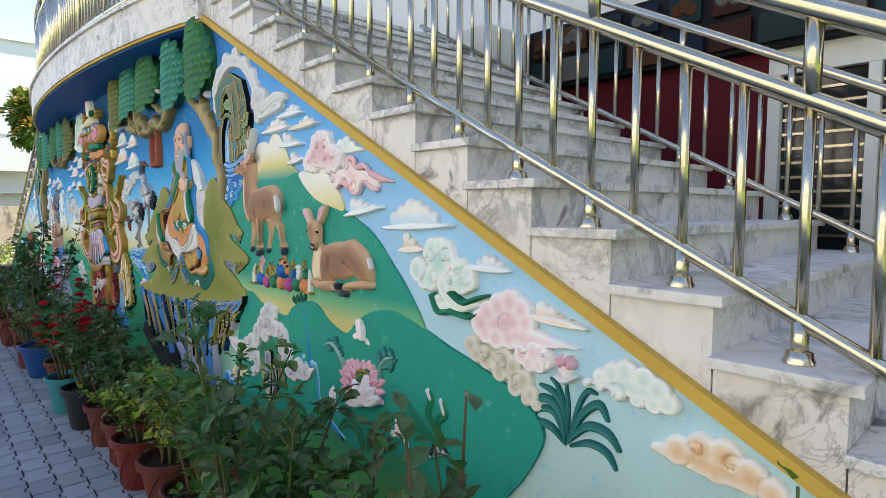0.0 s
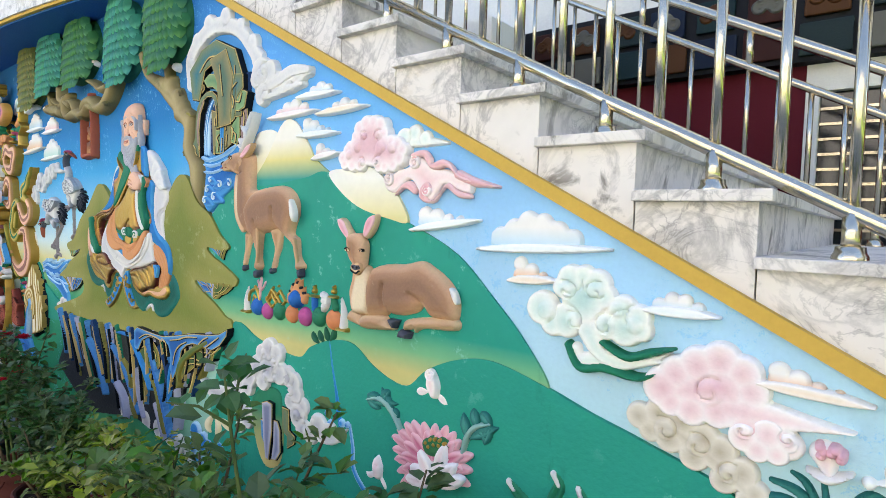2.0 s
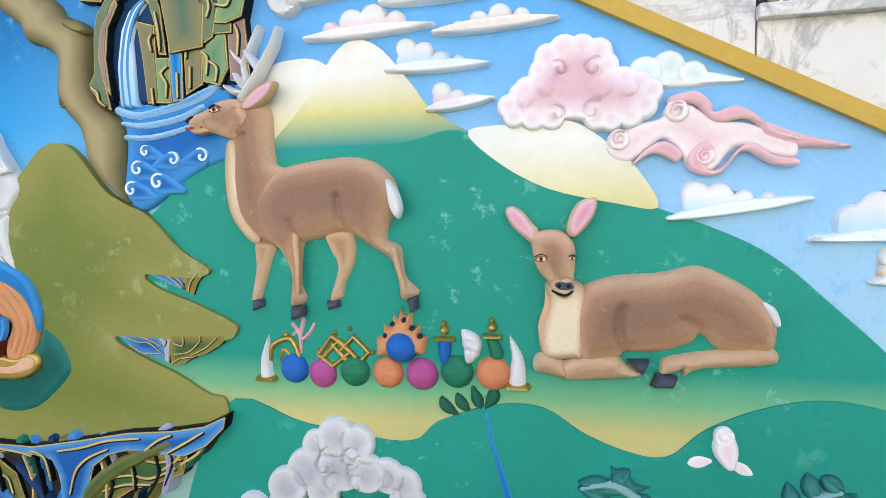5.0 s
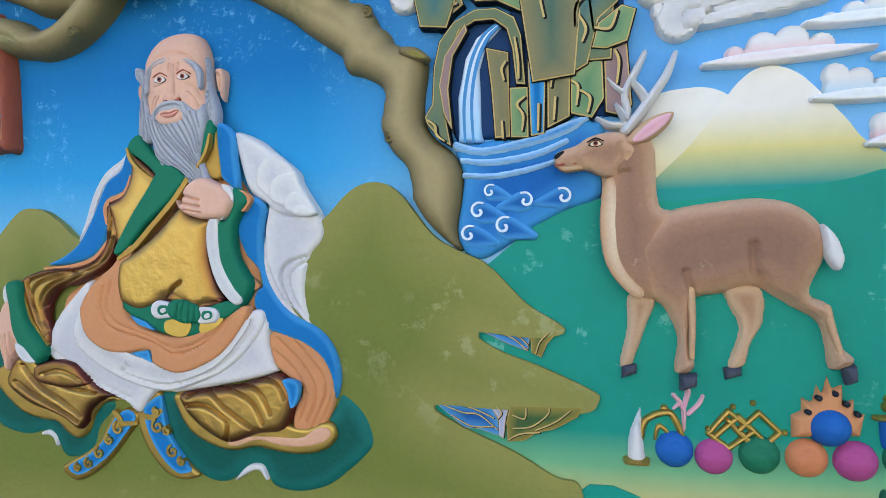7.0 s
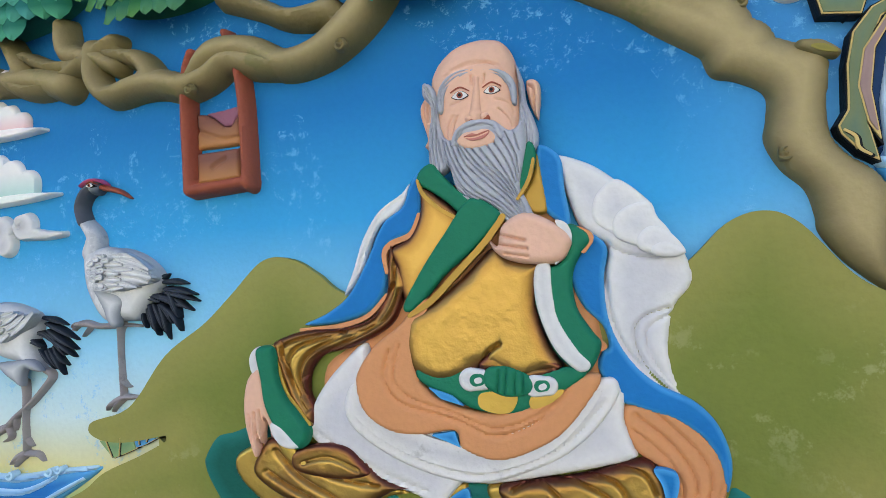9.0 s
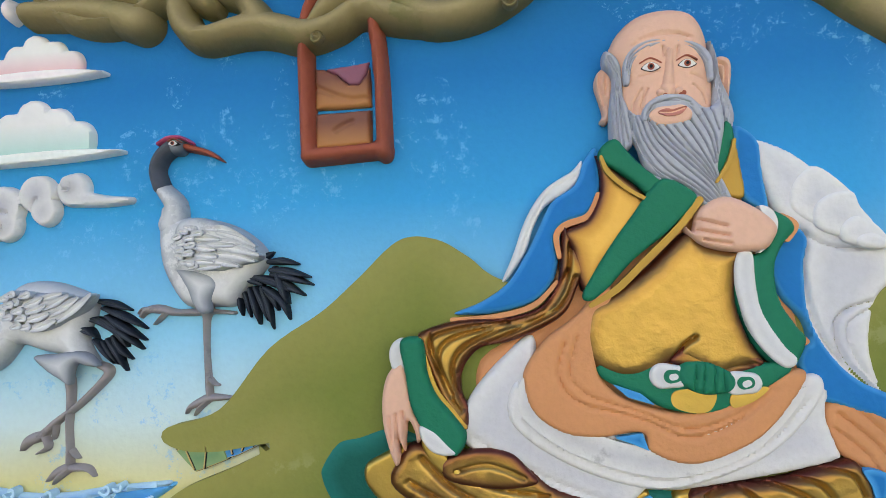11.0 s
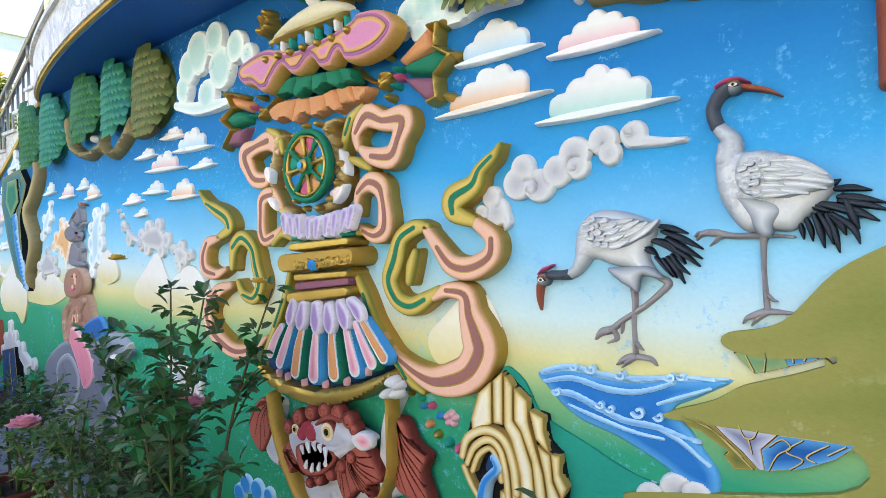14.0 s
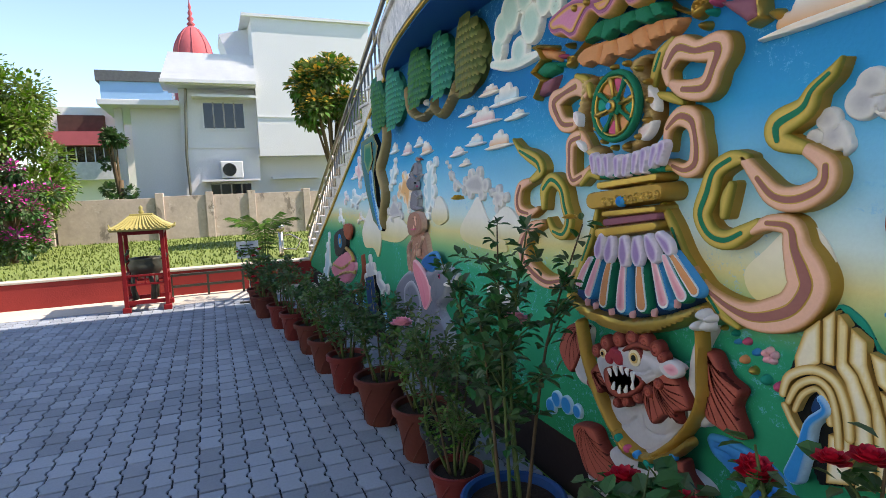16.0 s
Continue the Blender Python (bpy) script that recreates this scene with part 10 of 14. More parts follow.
for pts in (
    [(-1.98, 2.14, 0.016), (-1.96, 2.21, 0.025), (-1.93, 2.27, 0.025), (-1.87, 2.31, 0.014)],
    [(-1.94, 2.11, 0.014), (-1.88, 2.09, 0.020), (-1.82, 2.06, 0.011)],
    [(-1.99, 1.75, 0.017), (-1.95, 1.81, 0.023), (-1.90, 1.82, 0.020), (-1.85, 1.81, 0.011)],
    [(-1.22, 2.10, 0.006), (-1.25, 2.06, 0.020), (-1.30, 2.02, 0.026), (-1.33, 1.97, 0.038), (-1.41, 1.93, 0.049), (-1.41, 1.88, 0.036), (-1.33, 1.85, 0.023)],
    [(-1.53, 1.83, 0.019), (-1.59, 1.83, 0.033), (-1.66, 1.79, 0.036), (-1.69, 1.71, 0.045), (-1.72, 1.63, 0.041), (-1.68, 1.56, 0.038), (-1.61, 1.54, 0.038), (-1.54, 1.57, 0.031), (-1.48, 1.61, 0.016)],
    [(-1.59, 1.74, 0.015), (-1.61, 1.69, 0.023), (-1.62, 1.63, 0.017)],
    [(-1.92, 1.66, 0.016), (-1.86, 1.57, 0.020), (-1.80, 1.46, 0.022), (-1.71, 1.36, 0.022), (-1.63, 1.27, 0.022), (-1.55, 1.23, 0.011)],
    [(-2.50, 2.29, 0.015), (-2.42, 2.25, 0.023), (-2.39, 2.18, 0.015)],
    [(-2.47, 1.76, 0.013), (-2.40, 1.81, 0.021), (-2.33, 1.79, 0.016)],
    [(-3.14, 2.04, 0.009), (-3.06, 1.97, 0.023), (-2.96, 1.93, 0.038), (-2.87, 1.89, 0.040), (-2.84, 1.84, 0.034), (-2.95, 1.79, 0.021)],
    [(-2.82, 1.64, 0.020), (-2.81, 1.74, 0.037), (-2.73, 1.79, 0.039), (-2.64, 1.74, 0.035), (-2.61, 1.65, 0.038), (-2.58, 1.57, 0.038), (-2.63, 1.50, 0.033), (-2.72, 1.51, 0.027), (-2.77, 1.57, 0.017)],
    [(-2.34, 1.65, 0.015), (-2.39, 1.51, 0.021), (-2.46, 1.38, 0.021), (-2.54, 1.25, 0.016)],
):
    ribbon(pts, kind="gold")

Relief().add([shape([(-2.548, 1.224), (-2.388, 1.390), (-1.868, 1.476), (-1.722, 1.326), (-1.711, 1.289), (-1.876, 1.200), (-2.125, 1.130), (-2.384, 1.120), (-2.527, 1.160)], False)], P_NAVY, 0.07, rim=0.05, cells=54).put("skirt", vase)
P_TONGUEWHITE = paint("tongue_white_line", "cfd6d8")
for k, pts in enumerate(([(-2.331, 1.397, 0.017), (-2.381, 1.332, 0.024), (-2.420, 1.267, 0.028)], [(-2.265, 1.401, 0.018), (-2.305, 1.318, 0.027), (-2.347, 1.234, 0.030)], [(-2.186, 1.399, 0.019), (-2.215, 1.307, 0.029), (-2.236, 1.209, 0.033)], [(-2.091, 1.403, 0.019), (-2.104, 1.300, 0.031), (-2.110, 1.213, 0.038)], [(-1.994, 1.414, 0.018), (-1.988, 1.316, 0.031), (-1.980, 1.240, 0.037)], [(-1.906, 1.431, 0.018), (-1.879, 1.346, 0.028), (-1.856, 1.277, 0.035)], [(-1.849, 1.455, 0.017), (-1.803, 1.377, 0.025), (-1.761, 1.317, 0.031)], [(-1.814, 1.471, 0.016), (-1.753, 1.403, 0.024), (-1.698, 1.344, 0.027)])):
    R = Relief()
    R.add([limb(*[(x, z, r * 1.14) for x, z, r in pts])], P_BLUE if k % 2 else P_GREENEDGE, 0.03, base=0.085, rim=0.010, cells=44)
    R.add([limb(*[(x, z + 0.002, r * 0.86) for x, z, r in pts])], P_TONGUEWHITE, 0.004, base=0.114, rim=0.006, cells=34)
    R.add([limb(*[(x, z + 0.004, r * 0.72) for x, z, r in pts])], P_ORANGE if k in (2, 4, 7) else P_PINK, 0.006, base=0.116, rim=0.008, cells=34)
    R.put("tongue", vase)
for (x, z) in [(-2.400, 1.174), (-2.337, 1.164), (-2.221, 1.160), (-2.079, 1.175), (-1.946, 1.208), (-1.819, 1.268)]:
    Relief().add([limb((x, z + 0.012, 0.012), (x, z - 0.012, 0.006))], P_PINK, 0.02, base=0.075, rim=0.01, cells=14).put("tip", vase)
for pts in ([(-2.236, 1.513, 0.021), (-2.253, 1.458, 0.033), (-2.259, 1.433, 0.026)], [(-2.170, 1.506, 0.022), (-2.182, 1.449, 0.035), (-2.188, 1.421, 0.027)], [(-2.085, 1.510, 0.024), (-2.083, 1.452, 0.037), (-2.081, 1.418, 0.028)], [(-1.935, 1.528, 0.023), (-1.911, 1.480, 0.036), (-1.899, 1.452, 0.027)], [(-2.006, 1.514, 0.022), (-1.999, 1.457, 0.036), (-1.996, 1.427, 0.027)], [(-1.873, 1.544, 0.020), (-1.833, 1.511, 0.029), (-1.818, 1.488, 0.023)]):
    Relief().add([limb(*pts)], P_LILAC, 0.018, base=0.112, rim=0.008, cells=30).put("petal", vase)
Relief().add([limb((-2.522, 1.190, 0.027), (-2.400, 1.132, 0.035), (-2.103, 1.119, 0.040), (-1.857, 1.190, 0.034), (-1.675, 1.287, 0.021))], P_GOLD, 0.11, rim=0.012, cells=70, grooves=[([(-2.485, 1.213), (-2.359, 1.160), (-2.079, 1.150), (-1.837, 1.218), (-1.668, 1.303)], 0.006, 0.012)]).put("base_rim", vase)
Relief().add([limb((-2.27, 1.53, 0.029), (-1.91, 1.58, 0.026))], P_GOLD, 0.12, rim=0.012, cells=90).put("neck_ring", vase)
Relief().add([limb((-2.24, 1.58, 0.023), (-1.92, 1.62, 0.021))], P_MAUVE, 0.10, rim=0.010, cells=90).put("neck_band", vase)
Relief().add([limb((-2.23, 1.62, 0.021), (-1.91, 1.65, 0.019))], P_GOLD, 0.115, rim=0.010, cells=90).put("neck_ring", vase)
R = Relief()
R.add([limb((-2.30, 1.68, 0.045), (-1.88, 1.72, 0.040))], P_GOLD_DULL, 0.13, rim=0.010, cells=90)
bx = [(-2.20, 1.68), (-2.16, 1.68), (-2.12, 1.69), (-2.07, 1.69), (-2.03, 1.69), (-1.99, 1.70), (-1.95, 1.70), (-1.92, 1.71), (-1.88, 1.71)]
for k, (x, z) in enumerate(bx):
    R.add([discs((x, z, 0.020))], P_GOLD, 0.012, base=0.128, rim=0.01, cells=12, grooves=[(spiral(x, z, 0.015, 1.4, k), 0.004, 0.012)])
R.put("girdle", vase)
Relief().add([discs((-2.09, 1.68, 0.025))], P_BLUE, 0.02, base=0.130, rim=0.02, cells=12).put("gem", vase)
Relief().add([limb((-2.27, 1.75, 0.023), (-1.91, 1.78, 0.021))], P_GOLD, 0.11, rim=0.010, cells=90).put("neck_ring", vase)
Relief().add([limb((-2.26, 1.79, 0.018), (-1.91, 1.81, 0.016))], P_TEAL, 0.11, rim=0.02, cells=90).put("lotus_seat", vase)
lo, hi = [(-2.29, 1.82), (-2.24, 1.81), (-2.19, 1.80), (-2.13, 1.80), (-2.08, 1.80), (-2.02, 1.81), (-1.97, 1.81), (-1.92, 1.83), (-1.88, 1.84)], [(-2.30, 1.88), (-2.25, 1.87), (-2.20, 1.87), (-2.13, 1.86), (-2.07, 1.86), (-2.01, 1.87), (-1.96, 1.88), (-1.90, 1.89), (-1.86, 1.90)]
for (ax, az), (bx_, bz) in zip(lo, hi):
    Relief().add([limb((ax, az, 0.020), (bx_, bz, 0.026))], P_LILAC, 0.026, base=0.10, rim=0.009, cells=16).put("petal", vase)
# fish
P_FISH = airbrush("fish_cream_gold", "8a6430", "d9bd84", 0.035)


def fish(pts, fins):
    """A scaled fish curling beside the wheel."""
    xs, zs = [p[0] for p in pts], [p[1] for p in pts]
    x0, x1, z0, z1 = min(xs), max(xs), min(zs), max(zs)
    g = []
    for k in range(14):
        z = z0 + (z1 - z0) * k / 13
        g += [([(x0, z), (x1, z + 0.10)], 0.004, 0.006), ([(x0, z + 0.10), (x1, z)], 0.004, 0.006)]
    ob = Relief().add([shape(pts)], P_FISH, 0.075, rim=0.035, cells=90, grooves=g).put("fish", vase)
    for f in fins:
        Relief().add([shape(f)], P_PINKCLOUD, 0.03, base=0.06, rim=0.01, cells=30).put("fin", ob)


fish([(-2.128, 2.262), (-2.085, 2.293), (-2.015, 2.293), (-1.996, 2.264), (-2.036, 2.253), (-2.027, 2.229), (-1.999, 2.191), (-1.966, 2.131), (-1.946, 2.064), (-1.961, 1.986), (-2.024, 1.915), (-2.110, 1.884), (-2.174, 1.901), (-2.161, 1.943), (-2.087, 1.953), (-2.044, 2.019), (-2.051, 2.116), (-2.089, 2.190)], [[(-1.979, 2.158), (-1.932, 2.095), (-1.930, 2.042), (-1.967, 2.069)], [(-2.034, 1.984), (-1.946, 2.011), (-1.963, 1.959), (-2.016, 1.932)]])
fish([(-2.453, 2.274), (-2.371, 2.259), (-2.398, 2.202), (-2.427, 2.129), (-2.447, 2.038), (-2.410, 1.958), (-2.314, 1.925), (-2.306, 1.880), (-2.396, 1.877), (-2.457, 1.937), (-2.494, 2.026), (-2.501, 2.105), (-2.470, 2.195)], [[(-2.486, 2.119), (-2.448, 2.099), (-2.456, 2.038), (-2.496, 2.080)], [(-2.475, 1.977), (-2.417, 1.958), (-2.407, 1.911), (-2.456, 1.937)]])

# the wheel stands clear of the wall
wheel = empty("wheel", (0, 0, 0))
wheel.parent = vase
cx, cz, cr = (-2.13, 2.09, 0.143)


def ring_mesh(name, r, w, d, m, parent, at=(cx, -0.12, cz), sides=40):
    bm = bmesh.new()
    rows = []
    for k in range(sides):
        a = 2 * math.pi * k / sides
        ux, uz = math.cos(a), math.sin(a)
        rows.append([bm.verts.new((at[0] + ux * (r + w * math.cos(b)), at[1] + d * math.sin(b), at[2] + uz * (r + w * math.cos(b)))) for b in (2 * math.pi * j / 8 for j in range(8))])
    for k in range(sides):
        for j in range(8):
            bm.faces.new((rows[k][j], rows[(k + 1) % sides][j], rows[(k + 1) % sides][(j + 1) % 8], rows[k][(j + 1) % 8]))
    return part(name, bm, m, parent, smooth=True)


ring_mesh("rim", cr, 0.013, 0.022, P_GREENEDGE, wheel)
ring_mesh("rim_gold", cr - 0.020, 0.007, 0.02, P_GOLD, wheel)
bm = bmesh.new()
bmesh.ops.create_cone(bm, cap_ends=True, segments=36, radius1=cr, radius2=cr, depth=0.02, matrix=Matrix.Translation((cx, -0.105, cz)) @ Matrix.Rotation(math.pi / 2, 4, "X"))
part("back_disc", bm, P_GOLD_DULL, wheel)
for k in range(8):
    a = math.pi / 4 * k + 0.2
    bm = bmesh.new()
    tube(bm, [(cx + f * cr * math.cos(a), -0.128, cz + f * cr * math.sin(a)) for f in (0.2, 0.5, 0.7, 0.9)], [0.010, 0.007, 0.011, 0.014], 8)
    part("spoke", bm, (P_GOLD, P_GREENEDGE)[k % 2], wheel, smooth=True)
    a += math.pi / 8
    Relief().add([limb((cx + 0.5 * cr * math.cos(a), cz + 0.5 * cr * math.sin(a), 0.014), (cx + 0.72 * cr * math.cos(a), cz + 0.72 * cr * math.sin(a), 0.032))], (P_BLUE, P_ROSE, P_ORANGE, P_TEAL)[k % 4], 0.008, base=0.116, rim=0.012, cells=14).put("inlay", wheel)
for r, y, m in ((0.30, -0.14, P_GREENEDGE), (0.20, -0.16, P_GOLD), (0.11, -0.175, P_BLUE)):
    bm = bmesh.new()
    bmesh.ops.create_uvsphere(bm, u_segments=16, v_segments=8, radius=r * cr, matrix=Matrix.Translation((cx, y + 0.012, cz)) @ Matrix.Diagonal((1, 0.35, 1, 1)))
    part("hub", bm, m, wheel, smooth=True)
for k in range(14):
    a = 2 * math.pi * k / 14
    R = Relief()
    R.add([discs((cx + (cr + 0.035) * math.cos(a), cz + (cr + 0.035) * math.sin(a), 0.014))], P_GOLD, 0.03, base=0.09, rim=0.015, cells=8).put("bead", wheel)

# canopy above the wheel
P_VALANCE = airbrush("valance_rose", "c79a4a", "cf86a6", 0.02, mid="d8a06a")
P_VALANCE_DEEP = airbrush("valance_mauve", "a8688c", "7a4a68", 0.02)
o = shape([(-2.501, 2.379), (-2.402, 2.418), (-2.185, 2.406), (-1.987, 2.413), (-1.844, 2.392), (-1.841, 2.362), (-1.899, 2.328), (-1.969, 2.335), (-2.033, 2.307), (-2.086, 2.330), (-2.177, 2.306), (-2.247, 2.331), (-2.310, 2.299), (-2.385, 2.330), (-2.460, 2.324)])
Relief().add([o], P_ORANGE, 0.06, rim=0.012, cells=64, grooves=[(k_, 0.008, 0.02) for k_ in ([(-2.306, 2.388), (-2.334, 2.320)], [(-2.209, 2.387), (-2.200, 2.318)], [(-2.117, 2.394), (-2.097, 2.318)], [(-2.029, 2.392), (-2.000, 2.317)], [(-1.936, 2.392), (-1.918, 2.331)])]).put("lower_drape", vase)
Relief().add([shape([(-2.399, 2.423), (-2.302, 2.494), (-2.147, 2.483), (-1.923, 2.471), (-1.883, 2.430), (-1.872, 2.401), (-1.945, 2.406), (-1.986, 2.397), (-2.060, 2.422), (-2.127, 2.397), (-2.184, 2.422), (-2.244, 2.396), (-2.317, 2.424)])], P_GREENEDGE, 0.045, base=0.05, rim=0.012, cells=60, grooves=[(k_, 0.008, 0.018) for k_ in ([(-2.253, 2.475), (-2.280, 2.412)], [(-2.147, 2.469), (-2.149, 2.408)], [(-2.058, 2.469), (-2.044, 2.418)], [(-1.973, 2.463), (-1.944, 2.409)])]).put("upper_drape", vase)
o = shape([(-2.629, 2.574), (-2.577, 2.608), (-2.397, 2.632), (-2.223, 2.585), (-2.042, 2.593), (-1.917, 2.610), (-1.838, 2.630), (-1.810, 2.648), (-1.694, 2.631), (-1.618, 2.571), (-1.626, 2.524), (-1.677, 2.484), (-1.751, 2.463), (-1.825, 2.459), (-1.889, 2.474), (-1.920, 2.511), (-1.962, 2.471), (-2.035, 2.472), (-2.088, 2.517), (-2.157, 2.479), (-2.227, 2.482), (-2.286, 2.523), (-2.346, 2.480), (-2.389, 2.442), (-2.448, 2.443), (-2.512, 2.481), (-2.583, 2.493), (-2.625, 2.530)])
R = Relief().add([o], P_VALANCE, 0.06, base=0.08, rim=0.02, cells=110)
R.add([inset(o, 0.022)], P_VALANCE_DEEP, 0.004, base=0.138, rim=0.004, cells=100)
R.add([inset(o, 0.036)], P_VALANCE, 0.004, base=0.141, rim=0.004, cells=100)
R.put("valance", vase)
for x, z in [(-2.38, 2.57), (-2.29, 2.57), (-2.21, 2.57), (-2.12, 2.57), (-2.03, 2.57), (-1.94, 2.57), (-1.85, 2.58)]:
    Relief().add([discs((x, z, 0.016))], P_GOLD, 0.02, base=0.148, rim=0.016, cells=8).put("stud", vase)
for k, (x, z) in enumerate([(-2.34, 2.62), (-2.29, 2.62), (-2.23, 2.62), (-2.17, 2.62), (-2.12, 2.62), (-2.06, 2.62), (-2.00, 2.63), (-1.94, 2.63), (-1.88, 2.63), (-1.84, 2.63)]):
    Relief().add([limb((x, z + 0.02, 0.016), (x, z - 0.02, 0.012))], (P_BLUE, P_WHITE, P_TEAL)[k % 3], 0.02, base=0.115, rim=0.012, cells=12).put("fringe", vase)
Relief().add([shape([(-2.391, 2.647), (-2.317, 2.697), (-2.170, 2.744), (-2.015, 2.749), (-1.890, 2.705), (-1.886, 2.661), (-1.997, 2.655), (-2.221, 2.655)])], P_CREAM, 0.06, base=0.09, rim=0.05, cells=44).put("canopy_roof", vase)
Relief().add([limb((-2.364, 2.643, 0.014), (-2.104, 2.653, 0.019), (-1.865, 2.653, 0.012))], P_GOLD, 0.03, base=0.12, rim=0.02, cells=44).put("roof_band", vase)
Relief().add([limb((-2.10, 2.77, 0.034), (-2.11, 2.85, 0.043), (-2.12, 2.90, 0.034))], P_PINKCLOUD, 0.06, base=0.09, rim=0.04, cells=22).put("finial", vase)
for l in ([(-2.19, 2.80, 0.012), (-2.19, 2.85, 0.017)], [(-2.04, 2.76, 0.014), (-2.02, 2.80, 0.019)]):
    Relief().add([limb(*l)], P_GREENEDGE, 0.05, base=0.09, rim=0.02, cells=24).put("finial_leaf", vase)
for c in ((-2.47, 2.77, 0.054), (-1.92, 2.77, 0.046)):
    x, z, r = c
    Relief().add([discs(*[(x + r * 0.55 * math.cos(k), z + r * 0.7 * math.sin(k * 1.7), r * 0.42) for k in range(7)])], P_GOLD, 0.07, base=0.05, rim=0.02, cells=24, grooves=[(spiral(x, z, r * 0.6, 2), 0.005, 0.02)]).put("gilt_scroll", vase)
for poly, m in (([(-1.70, 2.46), (-1.54, 2.56), (-1.51, 2.47), (-1.65, 2.43)], P_ORANGE), ([(-1.68, 2.44), (-1.50, 2.47), (-1.44, 2.43), (-1.50, 2.37), (-1.65, 2.40)], P_GREENEDGE), ([(-1.69, 2.40), (-1.50, 2.37), (-1.50, 2.29), (-1.55, 2.28)], P_MAUVE)):
    Relief().add([shape(poly, False)], m, 0.05, rim=0.03, cells=24).put("pendant_panel", vase)
for edge in ([(-1.53, 2.55), (-1.49, 2.55), (-1.50, 2.47), (-1.43, 2.43), (-1.50, 2.37), (-1.49, 2.29), (-1.53, 2.28)], [(-2.72, 2.48), (-2.87, 2.52), (-2.81, 2.44), (-2.92, 2.39), (-2.82, 2.33), (-2.90, 2.25)]):
    for p, q in zip(edge, edge[1:]):
        Relief().add([limb((*p, 0.014), (*q, 0.014))], P_GOLD, 0.065, rim=0.014, cells=20).put("pendant_edge", vase)
for poly, m in (([(-2.88, 2.52), (-2.67, 2.45), (-2.69, 2.40), (-2.81, 2.44)], P_ORANGE), ([(-2.92, 2.39), (-2.81, 2.43), (-2.69, 2.40), (-2.69, 2.35), (-2.83, 2.34)], P_GREENEDGE), ([(-2.83, 2.33), (-2.69, 2.34), (-2.76, 2.25), (-2.90, 2.25)], P_MAUVE)):
    Relief().add([shape(poly, False)], m, 0.05, rim=0.03, cells=24).put("pendant_panel", vase)
for c in ((-1.47, 2.55, 0.018), (-1.42, 2.43, 0.018), (-1.45, 2.29, 0.019), (-2.90, 2.52, 0.018), (-2.90, 2.25, 0.019), (-2.59, 2.46, 0.017), (-1.75, 2.49, 0.017), (-1.74, 2.33, 0.018)):
    Relief().add([discs(c)], P_GOLD, 0.07, rim=0.03, cells=12).put("gold_ball", vase)
for c in ((-1.77, 2.40, 0.040), (-2.59, 2.38, 0.034)):
    Relief().add([discs(c)], P_GOLD, 0.06, rim=0.03, cells=20, grooves=[(spiral(c[0] - c[2] * 0.3, c[1], c[2] * 0.4, 1.5), 0.007, 0.025), (spiral(c[0] + c[2] * 0.3, c[1] + c[2] * 0.3, c[2] * 0.35, 1.5), 0.007, 0.025)]).put("gold_knot", vase)
for k, c in enumerate(((-1.70, 2.43, 0.016), (-1.69, 2.40, 0.017), (-1.71, 2.37, 0.015), (-2.65, 2.42, 0.014), (-2.66, 2.38, 0.014))):
    Relief().add([discs(c)], P_ROSE if k % 2 else P_TEAL, 0.065, rim=0.02, cells=10).put("blossom", vase)
for l in ([(-1.94, 2.49, 0.009), (-1.89, 2.44, 0.010), (-1.82, 2.40, 0.009)], [(-2.40, 2.47, 0.008), (-2.47, 2.43, 0.010), (-2.54, 2.40, 0.008)]):
    Relief().add([limb(*l)], P_GOLD, 0.05, rim=0.012, cells=26).put("chain", vase)

# ---- lion under the vase: one modelled shape ----
P_LIONWHITE = airbrush("lion_white", "cfcac8", "b4b4ba", 0.05)
P_MANEDARK = paint("mane_dark_line", "4e1e18")
P_NOSE = paint("nose_crimson", "a03a44")
P_MANE = airbrush("mane_rust", "6e3028", "a8584a", 0.02)
R = Relief()


def lock(pts, at, high=0.05):
    """A wavy lock of the mane; dark raised lines stand in for shaded hair grooves."""
    x0 = sum(p[0] for p in pts) / len(pts)
    z0 = sum(p[1] for p in pts) / len(pts)
    n = len(pts)
    h = [([pts[k], ((pts[k][0] + x0) / 2, (pts[k][1] + z0) / 2 + 0.01), (x0, z0 + 0.02)], 0.004, 0.012) for k in range(n)]
    R.add([shape(pts)], P_MANE, high, base=at, rim=0.012, cells=60)
    rx, rz = (pts[0][0] + pts[1][0]) / 2, (pts[0][1] + pts[1][1]) / 2
    for k in range(2, n):
        for f in (0.0, 0.5):
            e = (pts[k][0] + f * (pts[(k + 1) % n][0] - pts[k][0]), pts[k][1] + f * (pts[(k + 1) % n][1] - pts[k][1]))
            m1 = (rx + 0.45 * (e[0] - rx) + 0.10 * (e[1] - rz), rz + 0.45 * (e[1] - rz) - 0.10 * (e[0] - rx))
            line_on(R, [(rx + 0.1 * (e[0] - rx), rz + 0.1 * (e[1] - rz)), m1, (rx + 0.93 * (e[0] - rx), rz + 0.93 * (e[1] - rz))], P_MANEDARK, 0.003, at + high - 0.003, 0.003)


